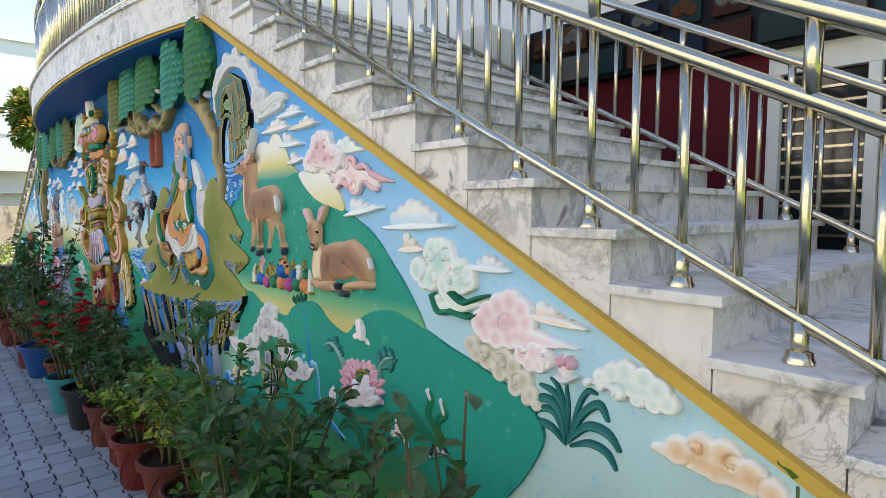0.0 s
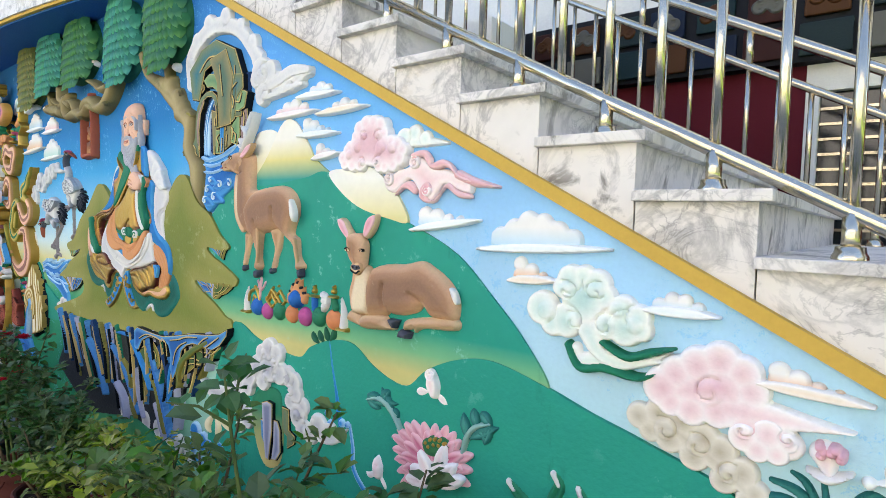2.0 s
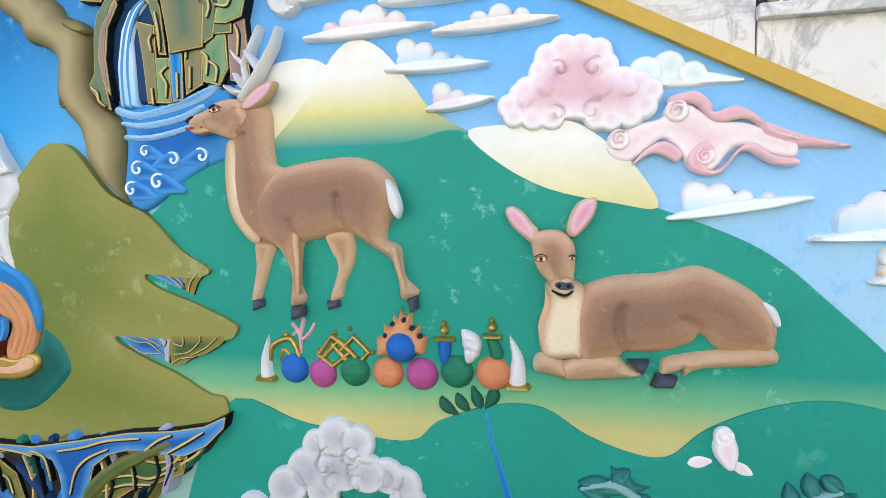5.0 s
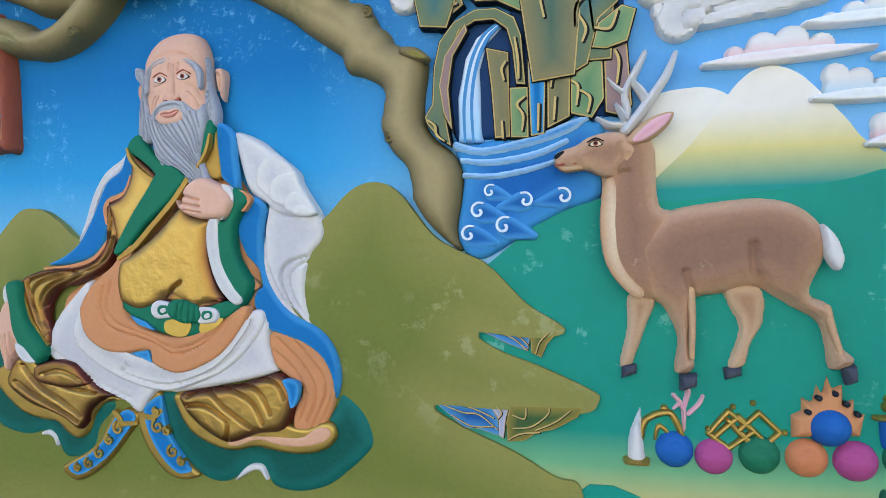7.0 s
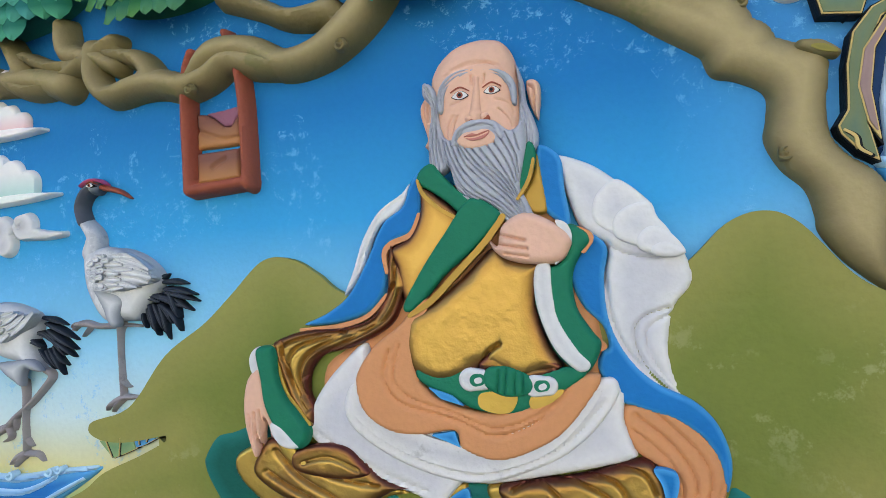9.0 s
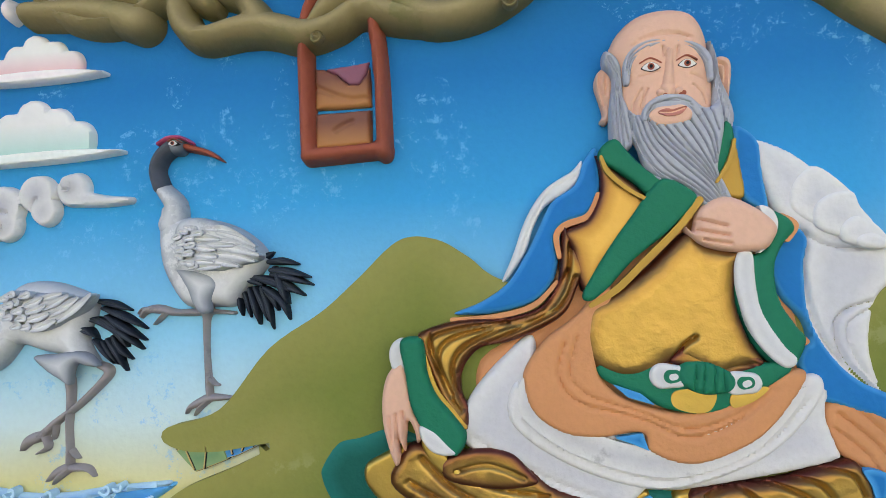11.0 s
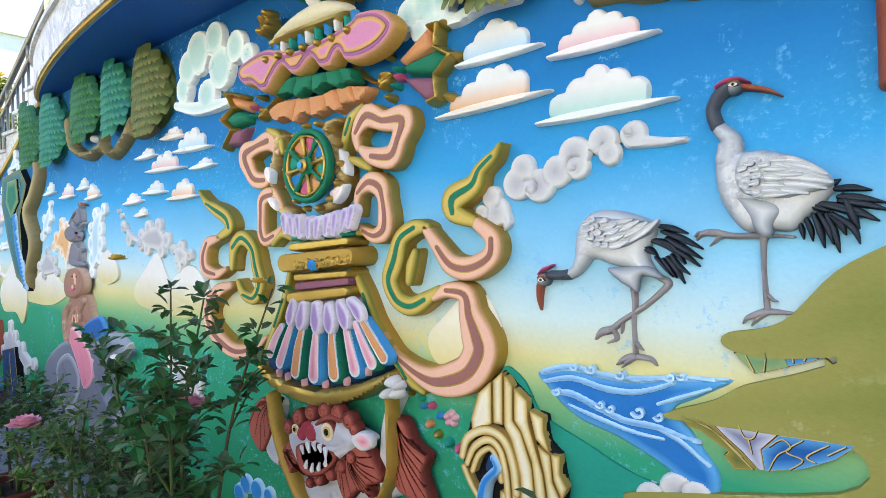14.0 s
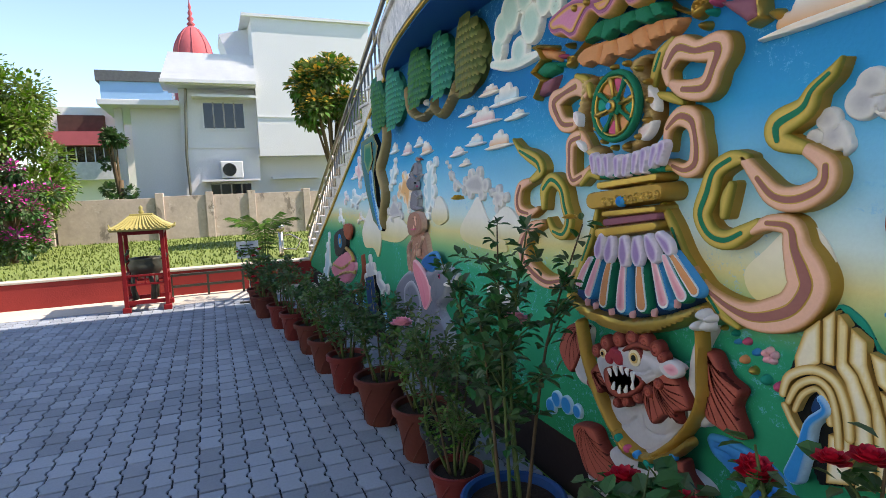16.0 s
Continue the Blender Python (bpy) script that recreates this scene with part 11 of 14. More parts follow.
R.add([shape([(-2.476, 0.715), (-2.322, 0.715), (-2.055, 0.782), (-1.885, 0.861), (-1.827, 0.799), (-1.867, 0.659), (-1.904, 0.537), (-1.774, 0.572), (-1.682, 0.508), (-2.056, 0.302), (-2.329, 0.164), (-2.484, 0.243), (-2.326, 0.418), (-2.218, 0.537), (-2.287, 0.63)])], P_LIONWHITE, 0.06, rim=0.06, cells=100, grooves=[([(-2.276, 0.682), (-2.241, 0.623), (-2.146, 0.635), (-2.076, 0.694)], 0.006, 0.012), ([(-2.051, 0.721), (-2.003, 0.66), (-1.906, 0.681), (-1.853, 0.736)], 0.006, 0.012), ([(-2.194, 0.503), (-2.064, 0.545), (-1.89, 0.637)], 0.006, 0.008)])
R.add([shape([(-2.618, 1.007), (-2.444, 1.029), (-2.463, 0.87), (-2.349, 0.803), (-2.449, 0.712), (-2.572, 0.757)])], P_LIONWHITE, 0.05, rim=0.03, cells=60)
R.add([shape([(-1.771, 1.114), (-1.689, 1.198), (-1.675, 1.182), (-1.719, 1.088), (-1.726, 0.952), (-1.674, 0.815), (-1.786, 0.772), (-1.798, 0.929)])], P_LIONWHITE, 0.06, rim=0.03, cells=60)
lock([(-1.725, 1.087), (-1.647, 1.112), (-1.594, 1.035), (-1.525, 0.999), (-1.547, 0.924), (-1.509, 0.82), (-1.624, 0.818), (-1.692, 0.853), (-1.671, 0.974)], 0.03, 0.04)
lock([(-2.603, 1.017), (-2.447, 1.025), (-2.506, 0.86), (-2.592, 0.753), (-2.696, 0.863)], 0.02, 0.04)
lock([(-1.999, 0.897), (-1.86, 0.984), (-1.779, 0.945), (-1.729, 0.864), (-1.802, 0.822), (-1.787, 0.776), (-1.859, 0.789), (-1.936, 0.722), (-1.993, 0.8)], 0.06, 0.04)
lock([(-2.3, 0.904), (-2.407, 0.771), (-2.317, 0.726), (-2.258, 0.788), (-2.196, 0.757), (-2.11, 0.759), (-2.175, 0.865)], 0.06, 0.035)
R.add([shape([(-2.299, 0.942), (-2.187, 1.01), (-2.029, 1.049), (-1.882, 1.035), (-1.784, 1.012), (-1.86, 0.956), (-1.97, 0.876), (-2.091, 0.784), (-2.203, 0.778), (-2.272, 0.831), (-2.307, 0.892)])], P_LIONWHITE, 0.06, base=0.06, rim=0.05, cells=90, grooves=[([(-2.111, 0.95), (-2.061, 0.938), (-1.977, 0.945), (-1.92, 0.978)], 0.005, 0.008), ([(-2.098, 0.892), (-1.977, 0.924), (-1.909, 0.957)], 0.005, 0.006)])
for c in ((-2.293, 0.959, 0.0353), (-2.222, 1.014, 0.0394), (-2.135, 1.053, 0.0382), (-2.047, 1.078, 0.0384), (-1.965, 1.081, 0.039), (-1.898, 1.068, 0.037), (-1.866, 1.04, 0.0295)):
    R.add([discs(c)], P_MANE, 0.03, base=0.09, rim=0.012, cells=30, grooves=[(spiral(c[0], c[1], c[2] * 0.7, 1.2, 1.0), 0.0025, 0.008)])
for c in ((-2.157, 0.745, 0.025), (-2.092, 0.776, 0.0291), (-2.018, 0.819, 0.0308), (-1.953, 0.866, 0.0292), (-1.892, 0.919, 0.0282)):
    R.add([discs(c)], P_MANE, 0.028, base=0.085, rim=0.010, cells=30, grooves=[(spiral(c[0], c[1], c[2] * 0.7, 1.2, 2.0, -1), 0.0025, 0.008)])
R.add([shape([(-1.882, 1.012), (-1.824, 1.04), (-1.774, 1.034), (-1.764, 0.994), (-1.814, 0.964), (-1.86, 0.974)])], P_LIONWHITE, 0.02, base=0.10, rim=0.012, cells=40)
R.add([shape([(-1.85, 1.01), (-1.809, 1.032), (-1.777, 1.025), (-1.771, 1), (-1.804, 0.982), (-1.834, 0.989)])], P_PINK, 0.004, base=0.118, rim=0.008, cells=36)
R.add([shape([(-2.232, 0.889), (-2.124, 0.938), (-2.024, 0.936), (-1.965, 0.903), (-2.025, 0.828), (-2.125, 0.781), (-2.206, 0.796)])], P_MANE, 0.014, base=0.108, rim=0.010, cells=60)
R.add([shape([(-2.192, 0.893), (-2.112, 0.93), (-2.025, 0.927), (-1.983, 0.901), (-2.031, 0.85), (-2.107, 0.812), (-2.166, 0.824)])], P_INK, 0.003, base=0.119, rim=0.006, cells=50)
for a, b in (((-2.179, 0.898, 0.0113), (-2.169, 0.874, 0.0028)), ((-2.139, 0.919, 0.0139), (-2.129, 0.89, 0.0041)), ((-2.1, 0.93, 0.0109), (-2.087, 0.907, 0.0026)), ((-2.062, 0.93, 0.0106), (-2.053, 0.909, 0.0026)), ((-2.025, 0.925, 0.0126), (-2.022, 0.892, 0.0038)), ((-2.153, 0.824, 0.0111), (-2.146, 0.851, 0.0027)), ((-2.113, 0.819, 0.0108), (-2.107, 0.848, 0.0027)), ((-2.069, 0.836, 0.0106), (-2.062, 0.862, 0.0026)), ((-2.025, 0.865, 0.0101), (-2.022, 0.888, 0.0026))):
    R.add([limb(a, b)], P_WHITE, 0.008, base=0.121, rim=0.005, cells=18)
R.add([discs((-2.184, 0.954, 0.031), (-2.124, 0.97, 0.0355), (-2.157, 0.983, 0.03))], P_NOSE, 0.026, base=0.105, rim=0.014, cells=44)
for c, k in (((-2.016, 1, 0.0461), 1.0), ((-2.228, 0.965, 0.029), 1.0)):
    R.add([discs(c)], P_MANE, 0.012, base=0.108, rim=0.008, cells=34)
    R.add([discs((c[0], c[1], c[2] * 0.78))], P_CREAM, 0.008, base=0.116, rim=0.006, cells=30)
    R.add([discs((c[0], c[1], c[2] * 0.5))], P_GOLDLINE, 0.004, base=0.123, rim=0.004, cells=24)
    R.add([discs((c[0], c[1], c[2] * 0.30))], P_INK, 0.003, base=0.126, rim=0.003, cells=14)
R.add([limb((-2.092, 1.014, 0.0079), (-2.018, 1.058, 0.0151), (-1.932, 1.063, 0.0097), (-1.898, 1.047, 0.0047))], P_MANE, 0.014, base=0.110, rim=0.008, cells=50)
# the lower body with its necklace
lock([(-2.564, 0.473), (-2.388, 0.529), (-2.316, 0.457), (-2.202, 0.390), (-2.224, 0.286), (-2.419, 0.252), (-2.501, 0.327)], 0.02, 0.05)
lock([(-1.882, 0.564), (-1.777, 0.632), (-1.749, 0.577), (-1.680, 0.515), (-1.821, 0.429), (-1.899, 0.480)], 0.05, 0.04)
R.add([limb((-2.180, 0.588, 0.023), (-2.112, 0.534, 0.022), (-1.962, 0.554, 0.021), (-1.818, 0.641, 0.020), (-1.731, 0.729, 0.019))], P_GOLD, 0.03, base=0.08, rim=0.012, cells=44)
for k, c in enumerate(((-2.149, 0.579, 0.019), (-2.085, 0.553, 0.019), (-2.024, 0.550, 0.019), (-1.956, 0.539, 0.021), (-1.880, 0.583, 0.018), (-1.809, 0.635, 0.017))):
    R.add([discs(c)], (P_TEAL, P_ROSE, P_BLUE)[k % 3], 0.02, base=0.10, rim=0.012, cells=12)
R.put("lion_statue_relief", label="snarling white lion with rust-red mane holding up the vase", category="lion relief")
for l in ([(-2.46, 1.06, 0.023), (-2.41, 0.89, 0.025), (-2.31, 0.72, 0.025), (-2.17, 0.58, 0.024), (-2.00, 0.54, 0.020)], [(-1.70, 1.20, 0.018), (-1.69, 1.04, 0.020), (-1.70, 0.88, 0.020), (-1.81, 0.70, 0.021), (-1.96, 0.56, 0.020)]):
    Relief().add([limb(*l)], P_GOLD_DULL, 0.05, base=0.06, rim=0.02, cells=60).put("carrying_strap", vase)
Relief().add([discs((-1.66, 1.26, 0.023), (-1.64, 1.22, 0.022), (-1.69, 1.21, 0.020), (-1.63, 1.25, 0.016))], P_GREYWHITE, 0.06, base=0.09, rim=0.03, cells=24).put("paw", vase)
for k, c in enumerate(((-1.65, 1.20, 0.012), (-1.60, 1.19, 0.014), (-1.55, 1.17, 0.015), (-1.51, 1.14, 0.015), (-1.56, 1.10, 0.017), (-1.52, 1.07, 0.017), (-1.47, 1.05, 0.020), (-1.42, 1.04, 0.019), (-1.59, 1.16, 0.011))):
    Relief().add([discs(c)], (P_GOLD, P_TEAL, P_ROSE, P_BLUE, P_ORANGE)[k % 5], 0.035, rim=0.02, cells=12).put("bead_relief", label="round painted bead of a hanging string", category="bead relief", group="string of beads")
R = Relief()
for k in range(5):
    a = math.radians(72 * k + 20)
    x, z, r = (-1.46, 1.14, 0.019)
    R.add([discs((x + r * math.cos(a), z + r * math.sin(a), r * 0.75))], P_PINK, 0.03, rim=0.02, cells=12)
R.put("flower_relief", label="pink five-petalled blossom on the bead string", category="flower relief")

# ---- cream rock with a spring ----
rock = empty("spring_rock", (0, 0, 0), label="cream fluted rock edged in black with a blue spring", category="rock relief")
P_ROCKCREAM = airbrush("rock_cream", "b8924e", "e2d9bf", 0.018, mid="d9c690")
Relief().add([shape([(-1.228, 1.357), (-1.127, 1.281), (-1.115, 1.242), (-1.066, 1.235), (-1.049, 1.158), (-1.009, 1.128), (-0.985, 1.020), (-1.009, 0.857), (-1.265, 0.761), (-1.364, 0.957), (-1.405, 1.027), (-1.363, 1.168), (-1.332, 1.264)], False)], P_INK, 0.03, rim=0.01, cells=70).put("rock_back", rock)
for pts in ([(-1.310, 1.270), (-1.261, 1.316), (-1.258, 1.177), (-1.301, 1.136), (-1.338, 1.140), (-1.341, 1.175)], [(-1.253, 1.320), (-1.217, 1.353), (-1.215, 1.180), (-1.249, 1.178)], [(-1.209, 1.352), (-1.178, 1.314), (-1.177, 1.201), (-1.146, 1.170), (-1.105, 1.065), (-1.080, 0.839), (-1.139, 0.816), (-1.148, 1.029), (-1.180, 1.138), (-1.207, 1.175)], [(-1.169, 1.308), (-1.124, 1.277), (-1.120, 1.207), (-1.096, 1.138), (-1.066, 1.053), (-1.035, 0.856), (-1.073, 0.841), (-1.104, 1.086), (-1.146, 1.177), (-1.170, 1.203)], [(-1.114, 1.247), (-1.066, 1.233), (-1.064, 1.190), (-1.044, 1.128), (-1.091, 1.160)], [(-1.084, 1.141), (-1.041, 1.120), (-1.033, 1.040), (-0.999, 0.982), (-1.006, 0.878), (-1.028, 0.870), (-1.061, 1.060)], [(-1.037, 1.124), (-1.007, 1.125), (-1.007, 1.070), (-0.983, 1.033), (-0.999, 0.994), (-1.027, 1.047)], [(-1.223, 0.958), (-1.156, 0.966), (-1.145, 0.826), (-1.225, 0.796)]):
    Relief().add([shape(pts, False)], P_ROCKCREAM, 0.022, base=0.028, rim=0.006, cells=50).put("rock_fold", rock)
for pts in ([(-1.373, 1.041, 0.012), (-1.351, 1.108, 0.015), (-1.275, 1.152, 0.015), (-1.204, 1.134, 0.015), (-1.168, 1.059, 0.015), (-1.156, 0.972, 0.014)], [(-1.352, 1.021, 0.010), (-1.322, 1.085, 0.012), (-1.264, 1.122, 0.013), (-1.218, 1.097, 0.012), (-1.195, 1.021, 0.012), (-1.186, 0.933, 0.012)], [(-1.329, 1.001, 0.009), (-1.305, 1.059, 0.010), (-1.259, 1.094, 0.009), (-1.227, 1.060, 0.010), (-1.214, 0.997, 0.010)], [(-1.365, 1.004, 0.011), (-1.336, 0.955, 0.011), (-1.307, 0.919, 0.010)]):
    Relief().add([limb(*pts)], P_ROCKCREAM, 0.03, base=0.030, rim=0.006, cells=60).put("rock_fold", rock)
Relief().add([shape([(-1.288, 1.010), (-1.273, 1.064), (-1.245, 1.083), (-1.226, 1.043), (-1.252, 0.999)])], P_NAVY, 0.010, base=0.035, rim=0.01, cells=24).put("hollow", rock)
R = Relief().add([limb((-1.242, 1.067, 0.015), (-1.226, 1.034, 0.018), (-1.274, 0.976, 0.020), (-1.292, 0.893, 0.025), (-1.326, 0.779, 0.034))], P_BLUE_PALE, 0.03, base=0.045, rim=0.014, cells=60)
R.put("spring", rock)
Relief().add([shape([(-1.72, 0.75), (-1.59, 0.77), (-1.43, 0.74), (-1.35, 0.67), (-1.32, 0.56), (-1.51, 0.55), (-1.62, 0.64), (-1.70, 0.68)])], P_POOL, 0.02, rim=0.02, cells=50, grooves=[([(-1.69, 0.73), (-1.54, 0.74), (-1.41, 0.67)], 0.006, 0.01), ([(-1.68, 0.71), (-1.56, 0.69), (-1.47, 0.59)], 0.006, 0.01)]).put("stream_relief", label="blue stream running at the foot of the wall", category="stream relief")
puff_cloud([(-0.74, 1.06, 0.048), (-0.67, 1.10, 0.052), (-0.62, 1.10, 0.045)], P_GREYWHITE, 0.03, label="white cloud near the foot of the wall", cells=30)
puff_cloud([(-2.31, 0.93, 0.040), (-2.36, 0.81, 0.041), (-2.79, 0.53, 0.051), (-2.69, 0.53, 0.055), (-2.85, 0.47, 0.051), (-2.59, 0.53, 0.042)], P_BLUE_PALE, 0.03, label="blue waves behind the roses", group="waves", cells=30)

# ---- far left: clouds, mountains, stacked animals ----
for t_, m in (([(-3.52, 2.28), (-3.07, 2.28), (-3.30, 2.41)], P_SKYCLOUD), ([(-3.67, 2.37), (-3.36, 2.37), (-3.52, 2.44)], P_PEACHCLOUD), ([(-4.02, 2.28), (-3.72, 2.29), (-3.85, 2.35)], P_SKYCLOUD), ([(-3.88, 2.19), (-3.37, 2.19), (-3.63, 2.31)], P_PINKCLOUD), ([(-3.32, 2.17), (-3.04, 2.18), (-3.17, 2.23)], P_SKYCLOUD), ([(-3.92, 2.06), (-3.60, 2.06), (-3.75, 2.14)], P_SKYCLOUD), ([(-3.60, 2.01), (-3.22, 2.02), (-3.41, 2.13)], P_PEACHCLOUD), ([(-4.21, 2.00), (-3.91, 2.02), (-4.08, 2.08)], P_PINKCLOUD), ([(-4.04, 1.92), (-3.85, 1.93), (-3.94, 1.98)], P_PEACHCLOUD),
              ([(-5.77, 2.13), (-5.50, 2.15), (-5.62, 2.24)], P_SKYCLOUD), ([(-5.40, 2.09), (-5.08, 2.10), (-5.23, 2.21)], P_PINKCLOUD), ([(-5.03, 2.14), (-4.79, 2.15), (-4.91, 2.23)], P_SKYCLOUD), ([(-4.87, 2.06), (-4.58, 2.08), (-4.75, 2.18)], P_PEACHCLOUD), ([(-7.55, 1.92), (-7.20, 1.94), (-7.37, 2.00)], P_SKYCLOUD), ([(-7.01, 1.67), (-6.66, 1.69), (-6.86, 1.76)], P_SKYCLOUD)):
    streak_cloud(t_, m, 4)
ridge("slope_relief", [(-1.57, 1.42), (-1.49, 1.51), (-1.36, 1.62), (-1.26, 1.53), (-1.25, 1.41), (-1.36, 1.34), (-1.52, 1.33)], P_SNOW2, 0.008, "cream hillside framed by the ribbon", cells=30)
P_PEAK = two_tone("peak_white_to_straw", rgb("e2dfd8"), rgb("cfc48e"), 0.12, 0.62)
for k, pts in enumerate(([(-6.360, 1.249), (-5.945, 1.485), (-5.700, 1.608), (-5.494, 1.461), (-5.271, 1.359), (-5.627, 1.234), (-6.084, 1.211)], [(-4.079, 1.449), (-3.889, 1.607), (-3.744, 1.693), (-3.611, 1.547), (-3.389, 1.425), (-3.359, 1.333), (-3.680, 1.333), (-3.999, 1.358)], [(-7.120, 1.249), (-6.885, 1.448), (-6.652, 1.571), (-6.437, 1.418), (-6.276, 1.255), (-6.424, 1.000), (-6.627, 1.084), (-7.005, 1.072)], [(-4.673, 1.535), (-4.502, 1.698), (-4.348, 1.627), (-4.321, 1.514), (-4.529, 1.458)], [(-3.605, 1.468), (-3.336, 1.633), (-3.132, 1.515), (-3.107, 1.393), (-3.353, 1.409)])):
    ridge("mountain_relief", pts, P_PEAK, 0.008 + 0.003 * k, "cream painted peak beyond the stacked animals", cells=60)
for lobes, m, lab in (([(-4.200, 1.853, 0.039), (-4.119, 1.775, 0.048), (-3.956, 1.744, 0.046), (-3.941, 1.806, 0.042), (-3.842, 1.850, 0.049), (-3.705, 1.864, 0.047), (-3.605, 1.774, 0.051), (-3.675, 1.709, 0.047), (-3.863, 1.719, 0.045)], P_GREYWHITE, "white curled cloud bank on the far sky"), ([(-3.527, 1.722, 0.035), (-3.426, 1.742, 0.037), (-3.331, 1.691, 0.036), (-3.387, 1.652, 0.030), (-3.452, 1.613, 0.034), (-3.479, 1.665, 0.031)], P_GREYWHITE, "small white curled cloud on the far sky"),
                      ([(-4.527, 1.986, 0.046), (-4.674, 1.952, 0.052), (-4.757, 1.850, 0.053), (-4.758, 1.741, 0.063), (-4.745, 1.631, 0.064), (-4.757, 1.533, 0.045), (-4.616, 1.646, 0.053), (-4.593, 1.741, 0.057), (-4.592, 1.848, 0.051)], P_SKYCLOUD, "tall white cloud beside the stacked animals"), ([(-5.359, 1.894, 0.053), (-5.473, 1.779, 0.060), (-5.532, 1.716, 0.050), (-5.351, 1.672, 0.048), (-5.266, 1.553, 0.027), (-5.186, 1.687, 0.042), (-5.159, 1.778, 0.052), (-5.245, 1.871, 0.047)], P_PEACHCLOUD, "tall peach cloud beside the stacked animals"),
                      ([(-5.617, 2.058, 0.033), (-5.760, 1.937, 0.045), (-5.819, 1.795, 0.046), (-5.685, 1.845, 0.033), (-5.600, 1.946, 0.034)], P_SKYCLOUD, "narrow white cloud by the trunk"), ([(-5.713, 1.667, 0.045), (-5.915, 1.538, 0.047), (-5.807, 1.463, 0.041), (-5.497, 1.504, 0.039), (-5.550, 1.600, 0.044)], P_GREYWHITE, "white cloud over a far peak"), ([(-7.082, 2.140, 0.060), (-7.237, 2.027, 0.061), (-7.115, 1.852, 0.061), (-6.936, 1.984, 0.046)], P_PINKCLOUD, "pink cloud beside the far flight"),
                      ([(-7.449, 1.732, 0.071), (-7.620, 1.604, 0.065), (-7.345, 1.573, 0.050), (-6.994, 1.693, 0.047)], P_SKYCLOUD, "white cloud beside the far flight"), ([(-7.938, 1.730, 0.049), (-7.994, 1.623, 0.050), (-7.827, 1.674, 0.045)], P_PINKCLOUD, "pale pink cloud beside the far flight"), ([(-6.533, 2.539, 0.049), (-6.444, 2.421, 0.052), (-6.710, 2.397, 0.044), (-6.949, 2.234, 0.042)], P_SKYCLOUD, "white cloud under the far crowns"), ([(-8.359, 1.472, 0.059), (-8.420, 1.362, 0.057), (-8.191, 1.333, 0.047)], P_SKYCLOUD, "pale cloud low beside the far flight"), ([(-7.167, 1.463, 0.042), (-7.291, 1.375, 0.035), (-6.951, 1.404, 0.030)], P_PEACHCLOUD, "peach cloud over the far hill"),
                      ([(-6.798, 0.939, 0.061), (-6.653, 0.850, 0.066), (-6.446, 0.769, 0.065), (-6.124, 0.667, 0.063), (-6.340, 0.584, 0.045), (-6.589, 0.701, 0.053), (-6.937, 0.584, 0.049), (-7.043, 0.672, 0.064), (-6.943, 0.805, 0.063)], P_GREYWHITE, "white cloud over a small far grotto"), ([(-9.303, 1.072, 0.058), (-9.501, 0.880, 0.069), (-9.684, 0.683, 0.070), (-9.895, 0.406, 0.077), (-10.529, 0.194, 0.082), (-9.653, 0.322, 0.061), (-9.372, 0.581, 0.055)], P_SKYCLOUD, "pale cloud at the foot of the far flight")):
    puff_cloud(lobes, m, 0.035, [(lobes[0][0], lobes[0][1], lobes[0][2] * 0.8), (lobes[2][0], lobes[2][1], lobes[2][2] * 0.8)], body="ring", cells=44, label=lab, group="far clouds")
puff_cloud([(-4.297, 1.966, 0.018), (-4.246, 1.931, 0.022), (-4.230, 1.875, 0.027)], P_GREYWHITE, 0.03, cells=24, label="curling white wisp on the far sky", group="far clouds")
T = "painted rock slab beside the far waterfall"
gilt_slab([(-6.803, 2.339), (-6.273, 2.391), (-6.094, 2.242), (-6.307, 1.966), (-6.259, 1.644), (-6.112, 1.315), (-6.425, 1.422), (-6.659, 1.735), (-6.830, 2.079)], P_SLABTEAL, 0.05, T, 70, [[(-6.236, 2.282), (-6.364, 2.045), (-6.334, 1.736)]])
gilt_slab([(-6.585, 2.291), (-6.317, 2.303), (-6.268, 2.102), (-6.491, 1.950), (-6.644, 2.104)], P_SLABGREEN, 0.065, T, 40, [])
Relief().add([limb((-6.402, 1.954, 0.049), (-6.355, 1.736, 0.040), (-6.261, 1.553, 0.040), (-6.134, 1.339, 0.018))], P_BLUE_PALE, 0.02, base=0.055, rim=0.012, cells=40).put("waterfall_relief", label="blue far waterfall between painted rocks", category="waterfall relief")
gilt_slab([(-6.927, 0.696), (-6.541, 0.774), (-6.465, 0.463), (-6.379, 0.344), (-6.747, 0.260), (-6.906, 0.420)], P_NAVY, 0.05, T, 50, [[(-6.687, 0.707), (-6.645, 0.499), (-6.585, 0.329)]])
P_ELE = worn(airbrush("elephant_grey", "a4a6b0", "6c717e", 0.06, blotch=0.15), "54586a", 0.58, 0.5, 8.0)
R = Relief()
